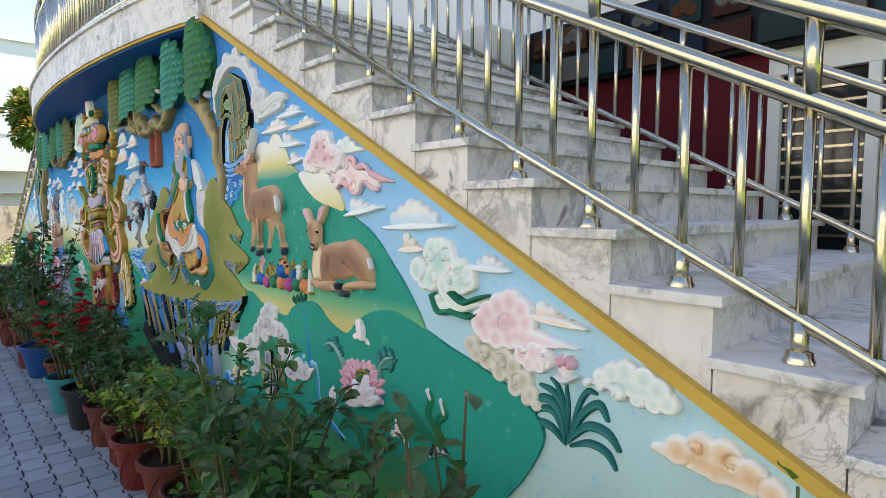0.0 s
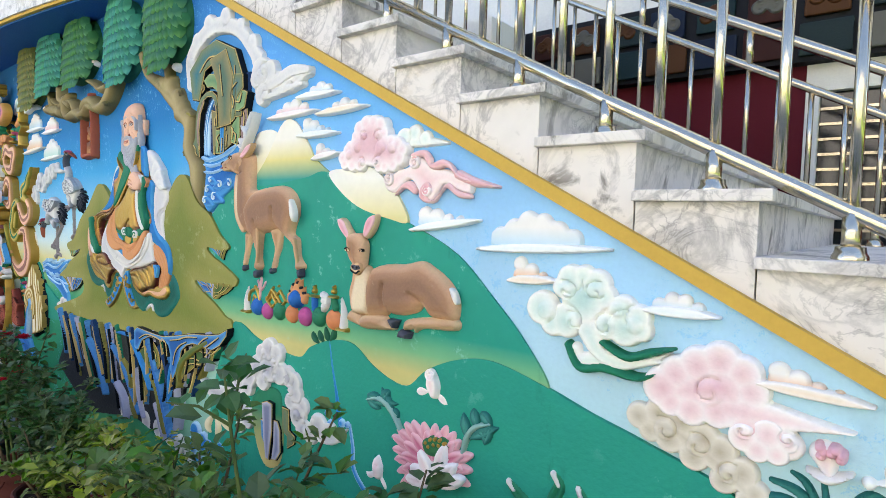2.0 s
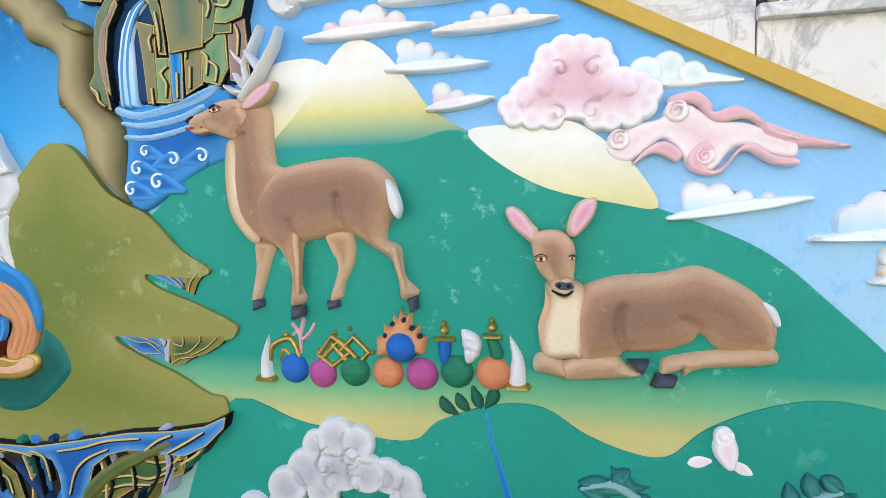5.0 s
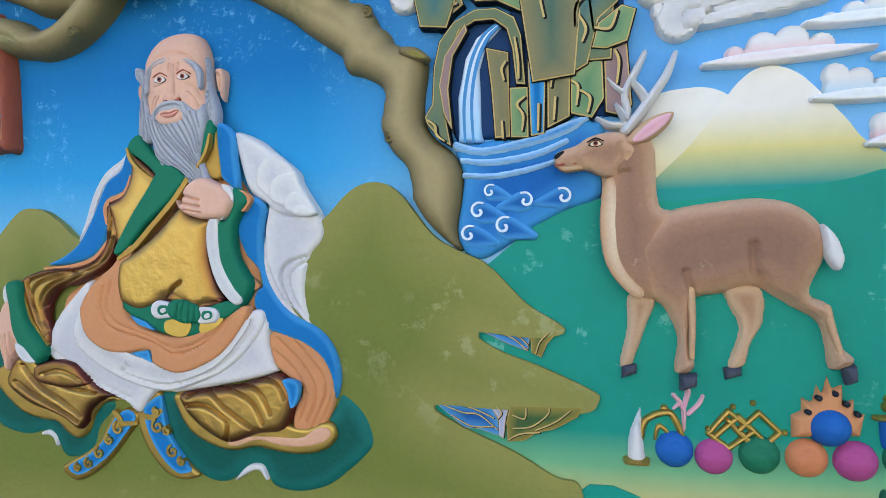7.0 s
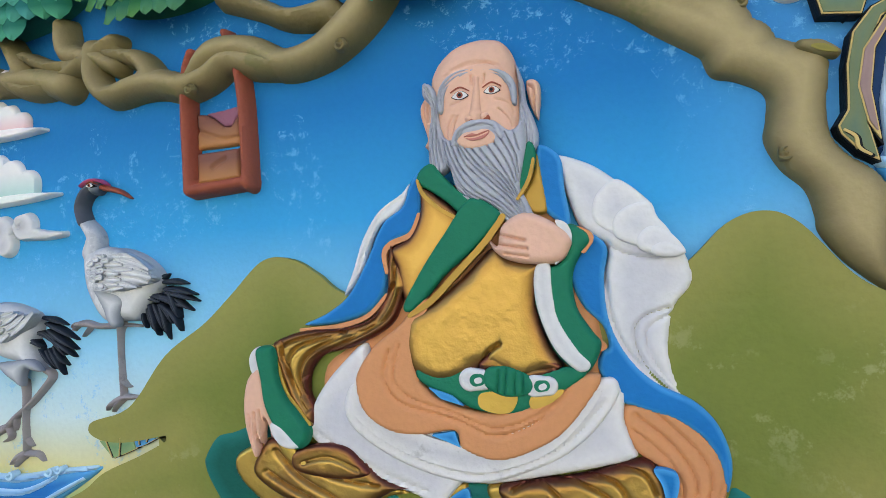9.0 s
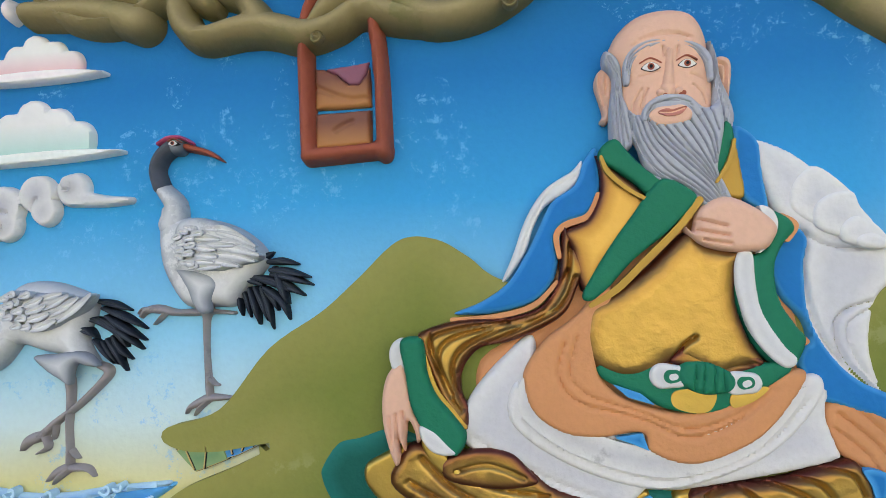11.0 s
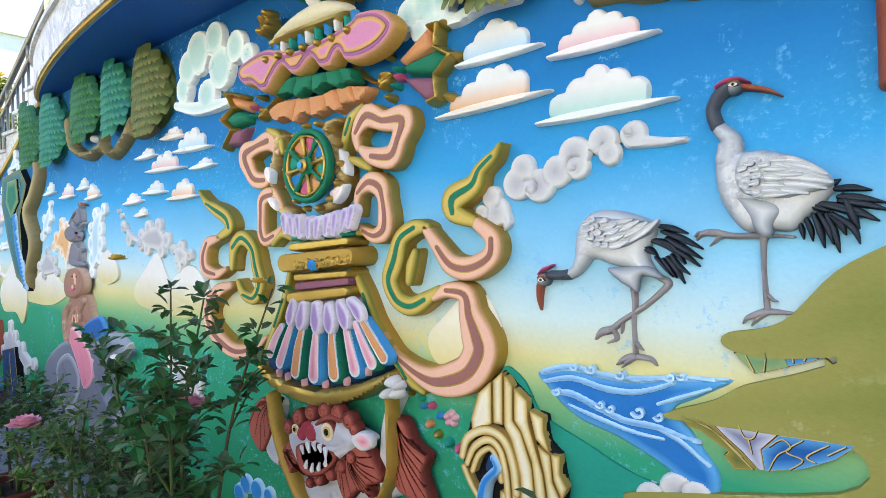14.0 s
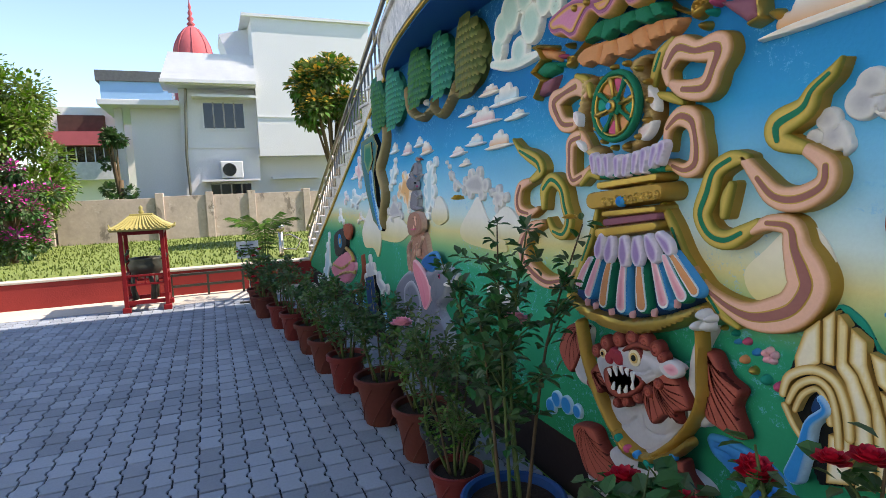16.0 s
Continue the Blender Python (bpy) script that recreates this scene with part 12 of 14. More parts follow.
R.add([shape([(-5.651, 0.748), (-5.425, 0.920), (-5.116, 1.026), (-4.635, 1.071), (-4.386, 1.148), (-4.170, 1.106), (-4.092, 1.045), (-4.241, 0.934), (-4.293, 0.858), (-4.452, 0.760), (-4.264, 0.617), (-4.286, 0.405), (-4.729, 0.279), (-4.753, 0.511), (-4.961, 0.461), (-5.216, 0.173), (-5.651, 0.057), (-5.700, 0.423)])], P_ELE, 0.08, rim=0.06, cells=80, grooves=[([(-4.920, 0.682), (-4.798, 0.579), (-4.730, 0.493)], 0.012, 0.016), ([(-4.491, 1.043), (-4.632, 0.880), (-4.524, 0.754)], 0.012, 0.014), ([(-5.562, 0.452), (-5.240, 0.462), (-4.937, 0.550)], 0.010, 0.012)])
R.add([shape([(-5.303, 0.819), (-5.047, 0.922), (-4.842, 0.775), (-4.940, 0.541), (-5.145, 0.472), (-5.313, 0.641)])], P_ELE, 0.02, base=0.065, rim=0.012, cells=40, grooves=[([(-5.171, 0.825), (-5.079, 0.682), (-5.101, 0.521)], 0.008, 0.010)])
R.add([shape([(-4.978, 1.124), (-4.728, 1.041), (-4.603, 0.913), (-4.606, 0.787), (-4.758, 0.696), (-4.885, 0.865), (-5.009, 1.000)])], P_PINK, 0.014, base=0.075, rim=0.012, cells=40, grooves=[([(-4.862, 1.049), (-4.747, 0.891), (-4.714, 0.737)], 0.006, 0.008)])
R.add([shape([(-4.725, 1.175), (-4.465, 1.248), (-4.376, 1.154), (-4.586, 1.054), (-4.787, 1.102)])], P_ROCKBLUE, 0.016, base=0.07, rim=0.014, cells=30)
R.add([limb((-4.239, 1.001, 0.020), (-4.076, 1.029, 0.017), (-3.985, 1.118, 0.007))], P_WHITE, 0.03, base=0.07, rim=0.012, cells=30)
R.add([discs((-4.382, 1.047, 0.019))], P_ROSE, 0.008, base=0.078, rim=0.006, cells=12).add([discs((-4.382, 1.047, 0.010))], P_INK, 0.004, base=0.085, rim=0.004, cells=10)
R.put("elephant_statue_relief", label="grey elephant with a pink cloth in raised plaster", category="elephant relief")
P_FUR = worn(airbrush("monkey_fur", "c7a692", "9a7262", 0.015), "e0c4b2", 0.55, 0.6, 26.0)
P_FURGREY = worn(airbrush("rabbit_fur", "a9a6a6", "787680", 0.012), "5a5660", 0.56, 0.6, 26.0)
R = Relief()
R.add([shape([(-5.16, 1.30), (-5.07, 1.36), (-4.84, 1.39), (-4.75, 1.33), (-4.71, 1.23), (-4.64, 1.17), (-4.82, 1.12), (-5.03, 1.13), (-5.13, 1.20)])], P_FUR, 0.055, rim=0.03, cells=50, grooves=[([(-4.88, 1.32), (-4.85, 1.22), (-4.74, 1.16)], 0.006, 0.010)])
R.add([shape([(-5.13, 1.50), (-5.06, 1.55), (-4.92, 1.57), (-4.82, 1.55), (-4.76, 1.49), (-4.77, 1.41), (-4.87, 1.36), (-4.98, 1.33), (-5.12, 1.34), (-5.16, 1.42)])], P_FUR, 0.045, base=0.035, rim=0.02, cells=50, grooves=[([(-4.83, 1.54), (-4.82, 1.47), (-4.88, 1.38)], 0.004, 0.006), ([(-4.92, 1.56), (-4.90, 1.46), (-4.95, 1.36)], 0.004, 0.006)])
R.add([discs((-4.92, 1.50, 0.030), (-4.96, 1.42, 0.025), (-4.91, 1.46, 0.025))], P_SKIN, 0.014, base=0.068, rim=0.010, cells=26)
R.add([limb((-5.03, 1.40, 0.006), (-4.98, 1.40, 0.007), (-4.91, 1.41, 0.006))], P_ROSE, 0.005, base=0.080, rim=0.004, cells=16)
for q in ((-4.96, 1.50, 0.007), (-4.88, 1.50, 0.006)):
    R.add([discs(q)], P_BLACK, 0.004, base=0.080, rim=0.004, cells=8)
for l in ([(-4.80, 1.33, 0.024), (-4.88, 1.26, 0.025), (-4.93, 1.19, 0.020)], [(-4.93, 1.26, 0.020), (-5.05, 1.18, 0.025), (-5.08, 1.08, 0.020), (-5.08, 0.99, 0.021), (-5.06, 0.92, 0.016)], [(-5.08, 1.28, 0.021), (-5.18, 1.21, 0.026), (-5.19, 1.09, 0.026), (-5.17, 1.01, 0.021)]):
    R.add([limb(*l)], P_FUR, 0.022, base=0.055, rim=0.014, cells=40)
for l in ([(-4.95, 1.21, 0.011), (-4.97, 1.17, 0.008)], [(-4.91, 1.21, 0.011), (-4.90, 1.17, 0.008)], [(-4.86, 1.22, 0.011), (-4.86, 1.18, 0.008)]):
    R.add([limb(*l)], P_SKIN, 0.012, base=0.072, rim=0.006, cells=14)
R.put("monkey_statue_relief", label="brown monkey sitting on the elephant in raised plaster", category="monkey relief")
R = Relief()
R.add([shape([(-5.08, 1.75), (-4.96, 1.76), (-4.91, 1.71), (-4.91, 1.63), (-4.97, 1.57), (-5.12, 1.57), (-5.14, 1.64)])], P_FURGREY, 0.05, rim=0.025, cells=40)
R.add([shape([(-5.16, 1.85), (-5.07, 1.88), (-4.96, 1.85), (-4.92, 1.80), (-4.97, 1.76), (-5.09, 1.75), (-5.17, 1.79)])], P_FURGREY, 0.04, base=0.025, rim=0.02, cells=36)
for l in ([(-5.03, 1.86, 0.014), (-5.07, 1.89, 0.015), (-5.05, 1.92, 0.007)], [(-4.92, 1.85, 0.014), (-4.86, 1.88, 0.015), (-4.80, 1.89, 0.007)], [(-4.99, 1.72, 0.015), (-4.91, 1.69, 0.015), (-4.88, 1.71, 0.010)], [(-5.03, 1.61, 0.015), (-4.92, 1.59, 0.020), (-4.86, 1.59, 0.010)]):
    R.add([limb(*l)], P_FURGREY, 0.022, base=0.035, rim=0.012, cells=24)
R.add([discs((-4.93, 1.82, 0.008))], P_BLACK, 0.004, base=0.064, rim=0.004, cells=8).add([discs((-4.88, 1.79, 0.008))], P_ROSE, 0.006, base=0.062, rim=0.005, cells=8)
R.put("rabbit_statue_relief", label="grey rabbit on the monkey in raised plaster", category="rabbit relief")
R = Relief()
R.add([shape([(-5.04, 1.99), (-4.96, 2.01), (-4.90, 1.98), (-4.89, 1.91), (-4.95, 1.88), (-5.06, 1.90), (-5.08, 1.95)])], P_FURGREY, 0.045, rim=0.02, cells=36)
R.add([discs((-4.93, 2.03, 0.024))], P_FURGREY, 0.035, base=0.01, rim=0.015, cells=20).add([limb((-4.89, 2.03, 0.009), (-4.83, 2.02, 0.005))], P_RUST, 0.02, base=0.02, rim=0.006, cells=12)
R.add([limb((-4.98, 1.97, 0.015), (-5.04, 1.94, 0.020), (-5.12, 1.89, 0.010))], P_GREY, 0.02, base=0.03, rim=0.012, cells=20)
R.put("bird_statue_relief", label="small grey bird on top of the stacked animals", category="bird relief")
R = Relief()
R.add([shape([(-8.743, 0.799), (-8.757, 1.109), (-8.284, 1.239), (-7.883, 1.235), (-7.974, 0.970), (-8.385, 0.814)])], P_BLACK, 0.05, rim=0.02, cells=34)
R.add([shape([(-7.966, 1.308), (-7.597, 1.326), (-7.532, 1.228), (-7.750, 1.103), (-7.968, 1.163)])], P_RUST, 0.02, base=0.045, rim=0.012, cells=26)
R.add([discs((-8.322, 1.053, 0.104))], P_BLUE, 0.012, base=0.05, rim=0.012, cells=24).add([discs((-8.274, 1.057, 0.048))], P_GOLD, 0.012, base=0.058, rim=0.01, cells=16)
R.add([shape([(-9.108, 0.592), (-8.606, 0.793), (-7.906, 0.939), (-7.520, 0.811), (-7.645, 0.631), (-8.113, 0.445), (-8.703, 0.402), (-9.062, 0.468)])], P_PINK, 0.05, rim=0.03, cells=40)
for c in ([(-8.960, 0.633, 0.035), (-8.288, 0.649, 0.037), (-7.618, 0.840, 0.030)], [(-8.581, 0.512, 0.030), (-8.049, 0.620, 0.032), (-7.507, 0.688, 0.026)], [(-7.967, 0.974, 0.027), (-7.672, 0.926, 0.030), (-7.544, 0.848, 0.026)]):
    R.add([limb(*c)], P_GOLD, 0.02, base=0.042, rim=0.012, cells=30)
R.add([limb((-7.115, 0.950, 0.021), (-7.106, 0.736, 0.032), (-7.338, 0.492, 0.041), (-7.726, 0.389, 0.031))], P_RUST, 0.05, rim=0.02, cells=40)
R.put("ornament_relief", label="small jewelled vase with gold and pink scrolls", category="vase ornament")
for k, c in enumerate(((-7.610, 0.300, 0.077), (-7.241, 0.309, 0.073), (-6.226, 0.352, 0.071), (-5.976, 0.334, 0.069), (-6.201, 0.195, 0.064), (-5.838, 0.273, 0.055))):
    Relief().add([discs(c)], P_POOL, 0.02, rim=0.014, cells=18).add([limb(*[(x, z, c[2] * 0.22) for x, z in spiral(c[0], c[1], c[2] * 0.7, 0.9, k)])], P_BLUE_PALE, 0.010, base=0.018, rim=0.006, cells=24).put("wave_relief", label="curling blue wave at the foot of the far hill", category="water relief", group="far waves")
puff_cloud([(-3.604, 1.045, 0.040), (-3.459, 1.077, 0.043), (-3.368, 1.015, 0.046), (-3.261, 0.959, 0.045), (-3.231, 0.873, 0.037), (-3.417, 0.873, 0.039), (-3.549, 0.965, 0.036)], P_GREYWHITE, 0.03, body="ring", cells=40, label="white cloud behind the tall roses", group="far clouds")

# ---- steel railings ----
M_STEEL_DULL = material("dull_steel", rgb("8d8578"), 0.38, 1.0, grain=0.1, scale=12, bump=0.02, blotch=0.12)


def rail_run(name, label, x0, z0, slope, x1, y, posts, lower=0.18, upper=0.74, top=0.92, steel=M_STEEL, foot=-0.035):
    """A sloping rail: lower rail, baluster rail, handrail, balusters and short feet on the treads."""
    r = empty(name, (x0, y, z0), label=label, category="railing")
    sgn = 1 if x1 > x0 else -1
    z = lambda x: slope * abs(x)
    n = abs(x1 - x0)
    for nm, h, t in (("lower_rail", lower, 0.020), ("upper_rail", upper, 0.022), ("handrail", top, 0.028)):
        part(nm, tube(bmesh.new(), [(0, 0, h), (sgn * n, 0, z(n) + h)], t, 12), steel, r, smooth=True)
    step = posts / 2
    k, d = 0, 0.06
    while d < n:
        bm = bmesh.new()
        tube(bm, [(sgn * d, 0, z(d) + lower), (sgn * d, 0, z(d) + upper)], 0.0135, 10)
        part("baluster", bm, steel, r, smooth=True)
        if k % 2 == 0:
            bm = bmesh.new()
            tube(bm, [(sgn * d, 0, z(d) + foot), (sgn * d, 0, z(d) + lower)], 0.020, 12)
            lathe(bm, [(0.0, foot + 0.034), (0.030, foot + 0.030), (0.032, foot + 0.016), (0.037, foot + 0.008), (0.037, foot)], 14, (sgn * d, 0, z(d)))
            part("foot_post", bm, steel, r, smooth=True)
        if k % 4 == 0:
            part("spacer", tube(bmesh.new(), [(sgn * d, 0, z(d) + upper), (sgn * d, 0, z(d) + top)], 0.020, 12), steel, r, smooth=True)
        d += step
        k += 1
    return r


NZ = lambda x: 1.411 - (x - 4.72) * RISER / TREAD
for y in (0.09, 1.98):
    rail_run("stair_railing", "polished steel railing along the marble flight beside the hall door", 0.965 - 0.06, NZ(0.905), -RISER / TREAD, 7.0, y, TREAD, 0.025, 0.555, 0.765, foot=-0.082)
LZ = lambda x: LAND - 0.20 - (LEFT - 0.02 - x) * LRISER / LTREAD
for y in (0.15, 1.98):
    rail_run("stair_railing", "dull steel railing along the sunlit outer marble flight", LEFT - 0.1, LZ(LEFT - 0.1), -LRISER / LTREAD, -12.6, y, LTREAD, 0.12, 0.74, 0.92, M_STEEL_DULL)


def landing_rail():
    r = empty("landing_railing", (0, 0, 0), label="curved steel balustrade on the landing", category="railing")
    tilt = lambda x: 0.13 * (x - RIGHT) / (RIGHT - LEFT) + 0.06 + LAND
    line = [(x, y + 0.06) for x, y in landing_front[1:-1]]
    for nm, h, t in (("lower_rail", 0.10, 0.022), ("upper_rail", 0.78, 0.026), ("handrail", 0.95, 0.032)):
        part(nm, tube(bmesh.new(), [(x, y, tilt(x) + h) for x, y in line], t, 10), M_STEEL, r, smooth=True)
    for i in range(len(line) - 1):
        for f in (0.0, 0.5):
            x, y = line[i][0] + f * (line[i + 1][0] - line[i][0]), line[i][1] + f * (line[i + 1][1] - line[i][1])
            part("baluster", tube(bmesh.new(), [(x, y, tilt(x) + 0.10), (x, y, tilt(x) + 0.78)], 0.014, 8), M_STEEL, r, smooth=True)
            if i % 4 == 0 and not f:
                part("post", tube(bmesh.new(), [(x, y, tilt(x)), (x, y, tilt(x) + 0.95)], 0.026, 10), M_STEEL, r, smooth=True)


landing_rail()

# ---- the building behind the stairs, which throws the shade ----
M_PLASTER = material("white_plaster", rgb("dcd8cf"), 0.8, grain=0.08, scale=40, bump=0.3, blotch=0.1, big=0.8)
M_GLASS_DARK = material("dark_window_glass", rgb("1b1f22"), 0.08, grain=0.02, bump=0, blotch=0.02, spec=0.6)
M_WHITE_FRAME = paint("white_frame", "d9d6ce", rough=0.4)
hall = empty("temple_hall", (0, 0, 0), label="hall behind the stairs with maroon walls, painted beams and an unseen shade-casting upper block", category="building")
bm = bmesh.new()
box(bm, 1.4, 3.0, 0, 3.52, 9, 2.9)
part("wall", bm, M_MAROON, hall)
part("wall", box(bmesh.new(), 4.75, 3.0, 0, 10, 9, 2.9), M_MAROON, hall)
# unseen upper block, sized so that its shadow covers the courtyard
part("upper_wall", box(bmesh.new(), -7.6, 3.02, 3.45, 10, 10, 11), M_PLASTER, hall)
part("wall", box(bmesh.new(), -7.6, 2.35, 0, 1.4, 9, 3.45), M_PLASTER, hall)
part("wall_back", box(bmesh.new(), 3.52, 5.0, 0, 4.75, 9, 2.9), M_MAROON, hall)
# beam paints set near black; the hall's shade is put into their colour
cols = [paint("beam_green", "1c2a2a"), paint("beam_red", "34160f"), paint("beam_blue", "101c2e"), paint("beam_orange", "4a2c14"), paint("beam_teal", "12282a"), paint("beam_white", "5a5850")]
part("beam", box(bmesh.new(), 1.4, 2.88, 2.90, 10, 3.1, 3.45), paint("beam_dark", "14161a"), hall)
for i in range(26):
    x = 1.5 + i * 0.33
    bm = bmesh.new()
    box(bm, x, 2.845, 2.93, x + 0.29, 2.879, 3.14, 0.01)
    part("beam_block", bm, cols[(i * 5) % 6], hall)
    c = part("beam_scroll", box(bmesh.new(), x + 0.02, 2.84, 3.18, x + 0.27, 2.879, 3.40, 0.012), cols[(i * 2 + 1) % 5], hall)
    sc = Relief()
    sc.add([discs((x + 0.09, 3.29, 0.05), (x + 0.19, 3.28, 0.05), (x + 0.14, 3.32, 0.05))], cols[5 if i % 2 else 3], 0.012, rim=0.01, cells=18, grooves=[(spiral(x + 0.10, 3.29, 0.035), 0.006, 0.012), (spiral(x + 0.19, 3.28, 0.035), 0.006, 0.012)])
    o = sc.put("beam_curl", hall)
    o.location = (0, 2.84, 0)
door = empty("door_1", (0, 0, 0), label="white-framed glazed door with dark louvred panes", category="door", kind="structure")
for a in ((3.52, 2.72, 4.75, 2.90), (3.52, 0.0, 3.60, 2.72), (4.67, 0.0, 4.75, 2.72), (4.10, 0.0, 4.17, 2.72)):
    part("door_frame", box(bmesh.new(), a[0], 2.985, a[1], a[2], 3.06, a[3], 0.004), M_WHITE_FRAME, door)
for x0, x1 in ((3.60, 4.10), (4.17, 4.67)):
    part("pane", box(bmesh.new(), x0, 3.05, 0, x1, 3.058, 2.72), M_GLASS_DARK, door)
    for k in range(26):
        z = 0.1 + k * 0.1
        part("louvre", box(bmesh.new(), x0, 3.028, z, x1, 3.046, z + 0.018), M_STEEL, door)

# ---- unseen building added opposite: closes the courtyard and bounces sunlight onto the wall ----
opp = empty("courtyard_building", (0, 0, 0), label="unseen pale building added opposite to bounce sunlight at the painted wall", category="building")
part("wall", box(bmesh.new(), -9, -19, 0, 22, -13, 9), M_PLASTER, opp)
for i in range(8):
    for j in range(2):
        part("window", box(bmesh.new(), -7 + i * 3.6, -13.02, 1.2 + j * 3.6, -5.4 + i * 3.6, -12.99, 2.8 + j * 3.6), M_GLASS_DARK, opp)
part("side_wall", box(bmesh.new(), 16, -13, 0, 22, 3, 7), M_PLASTER, opp)

# ---- concrete apron, red kerb wall, lawn, boundary wall ----
M_CONC = material("pale_concrete", rgb("b9b0a0"), 0.9, grain=0.12, scale=30, bump=0.4, blotch=0.2, big=1.5)
M_RED = material("red_oxide_wall", rgb("8a2f2a"), 0.8, grain=0.1, scale=40, bump=0.3, blotch=0.2, big=2)
M_GRASS = material("lawn_green", rgb("6c7a3c"), 0.9, grain=0.3, scale=60, bump=0.8, blotch=0.2, big=1.2)
M_FENCE = worn(worn(material("stained_plaster", rgb("b5a596"), 0.9, grain=0.2, scale=9, bump=0.4, blotch=0.25, big=1.3), "5f584e", 0.57, 0.7, 2.2, 0.8, 0.5), "d0c8ba", 0.6, 0.6, 5.0)
ap = part("pavement_apron", box(bmesh.new(), -11.4, -14, -0.2, -10.401, 6, 0.0), M_CONC)
tagged(ap, "sunlit pale concrete strip beyond the pavers", "pavement", kind="structure")
kerb = empty("kerb_wall", (0, 0, 0), label="low red-painted wall with a white top edging the lawn", category="wall", kind="structure")
part("kerb_body", box(bmesh.new(), -11.65, -14, -0.1, -11.4, 8, 0.44, 0.01), M_RED, kerb)
part("kerb_cap", box(bmesh.new(), -11.67, -14, 0.44, -11.38, 8, 0.48, 0.01), M_CONC, kerb)
lawn = part("lawn", box(bmesh.new(), -21.0, -16, -0.3, -11.651, 14, 0.46), M_GRASS)
tagged(lawn, "raised sunlit lawn behind the red wall", "lawn", kind="structure")
bw = empty("wall_boundary", (0, -0.45, -0.19), label="rain-stained plaster boundary wall with pilasters", category="wall", kind="structure")
for y0, y1, h in ((-16, -5.92, 1.52), (-5.56, -2.86, 1.98), (-2.66, 12, 2.02)):
    part("wall_panel", box(bmesh.new(), -20.3, y0, 0.3, -20.05, y1, h, 0.01), M_FENCE, bw)
for y in (-5.74, -2.76, -1.3, 0.0, 1.8, 3.6):
    part("pilaster", box(bmesh.new(), -20.4, y - 0.12, 0.3, -19.98, y + 0.12, 2.02 if y < -5 else 2.12, 0.015), M_FENCE, bw)
rngg = np.random.RandomState(3)
n = 9000
gx, gy, gh, ga = rngg.uniform(-20, -11.7, n), rngg.uniform(-9, 3, n), rngg.uniform(0.03, 0.08, n), rngg.uniform(0, 3.14, n)
gv, gf = [], []
for i in range(n):
    c_, s_ = math.cos(ga[i]) * 0.02, math.sin(ga[i]) * 0.02
    gv += [(gx[i] - c_, gy[i] - s_, 0.455), (gx[i] + c_, gy[i] + s_, 0.455), (gx[i] + s_, gy[i] + c_, 0.46 + gh[i])]
    gf.append((3 * i, 3 * i + 1, 3 * i + 2))
tagged(mesh_object("grass", gv, gf, M_GRASS), "short sunlit grass blades of the lawn", "grass", kind="stuff")

# ---- white house beyond the wall ----
M_HOUSE = material("house_white", rgb("cfd0d0"), 0.85, grain=0.06, scale=25, bump=0.4, blotch=0.06, big=0.6)
house = empty("house", (-21.5, -0.5, -0.19), label="white two-storey house with box bay, awning and dark windows", category="house")
HX = -21.5


def hb(name, y0, z0, y1, z1, x0=HX - 6, x1=HX, m=M_HOUSE, parent=house, bev=0.0):
    o = part(name, box(bmesh.new(), x0 - HX, y0, z0, x1 - HX, y1, z1, bev), m, parent)
    return o


hb("wall", -1.95, 0, 0.52, 5.62)
hb("wing_wall", -3.46, 0, -1.95, 5.0, HX - 5, HX - 0.25)
hb("wing_column", -3.95, 0, -3.72, 5.0, HX - 0.6, HX - 0.35)
hb("canopy_slab", -4.3, 4.98, -1.95, 5.16, HX - 5, HX + 0.45, bev=0.02)
hb("box_bay", 0.5, 3.3, 4.6, 7.98, HX - 6, HX + 0.5)
hb("bay_roof", 0.2, 7.98, 4.7, 8.08, HX - 6.1, HX + 0.6)
hb("lower_wall", 0.52, 0, 6, 3.3, HX - 6, HX - 0.3)
hb("string_course", -1.95, 3.62, 0.5, 3.68, HX, HX + 0.03)
hb("string_course", 0.5, 4.62, 4.6, 4.66, HX + 0.5, HX + 0.53)
bm = bmesh.new()
side = [bm.verts.new((-1.0, y, z)) for y, z in ((-0.5, 7.72), (0.52, 7.98), (0.52, 6.6), (-0.1, 6.6))] + [bm.verts.new((-3.0, y, z)) for y, z in ((-0.5, 7.72), (0.52, 7.98), (0.52, 6.6), (-0.1, 6.6))]
for q in ((0, 1, 2, 3), (7, 6, 5, 4), (0, 4, 5, 1), (1, 5, 6, 2), (2, 6, 7, 3), (3, 7, 4, 0)):
    bm.faces.new([side[k] for k in q])
part("parapet", bm, M_HOUSE, house)
hb("awning_box", -2.3, 5.62, 0.52, 5.68, HX - 1, HX + 0.75)
M_SLAT = material("painted_slat", rgb("d2d3d3"), 0.6, grain=0.05)
for k in range(9):
    hb("awning_slat", -2.45 + 0.035 * k, 5.66 + 0.124 * k, 0.50, 5.66 + 0.124 * k + 0.114, HX - 0.9, HX + 0.9 - 0.09 * k, m=M_SLAT)
hb("window_hood", -1.55, 5.27, 0.5, 5.35, HX, HX + 0.6)
hb("window_hood", -1.42, 2.46, 0.45, 2.53, HX, HX + 0.5)
hb("window_hood", 0.9, 2.5, 2.6, 2.57, HX - 0.3, HX + 0.2)


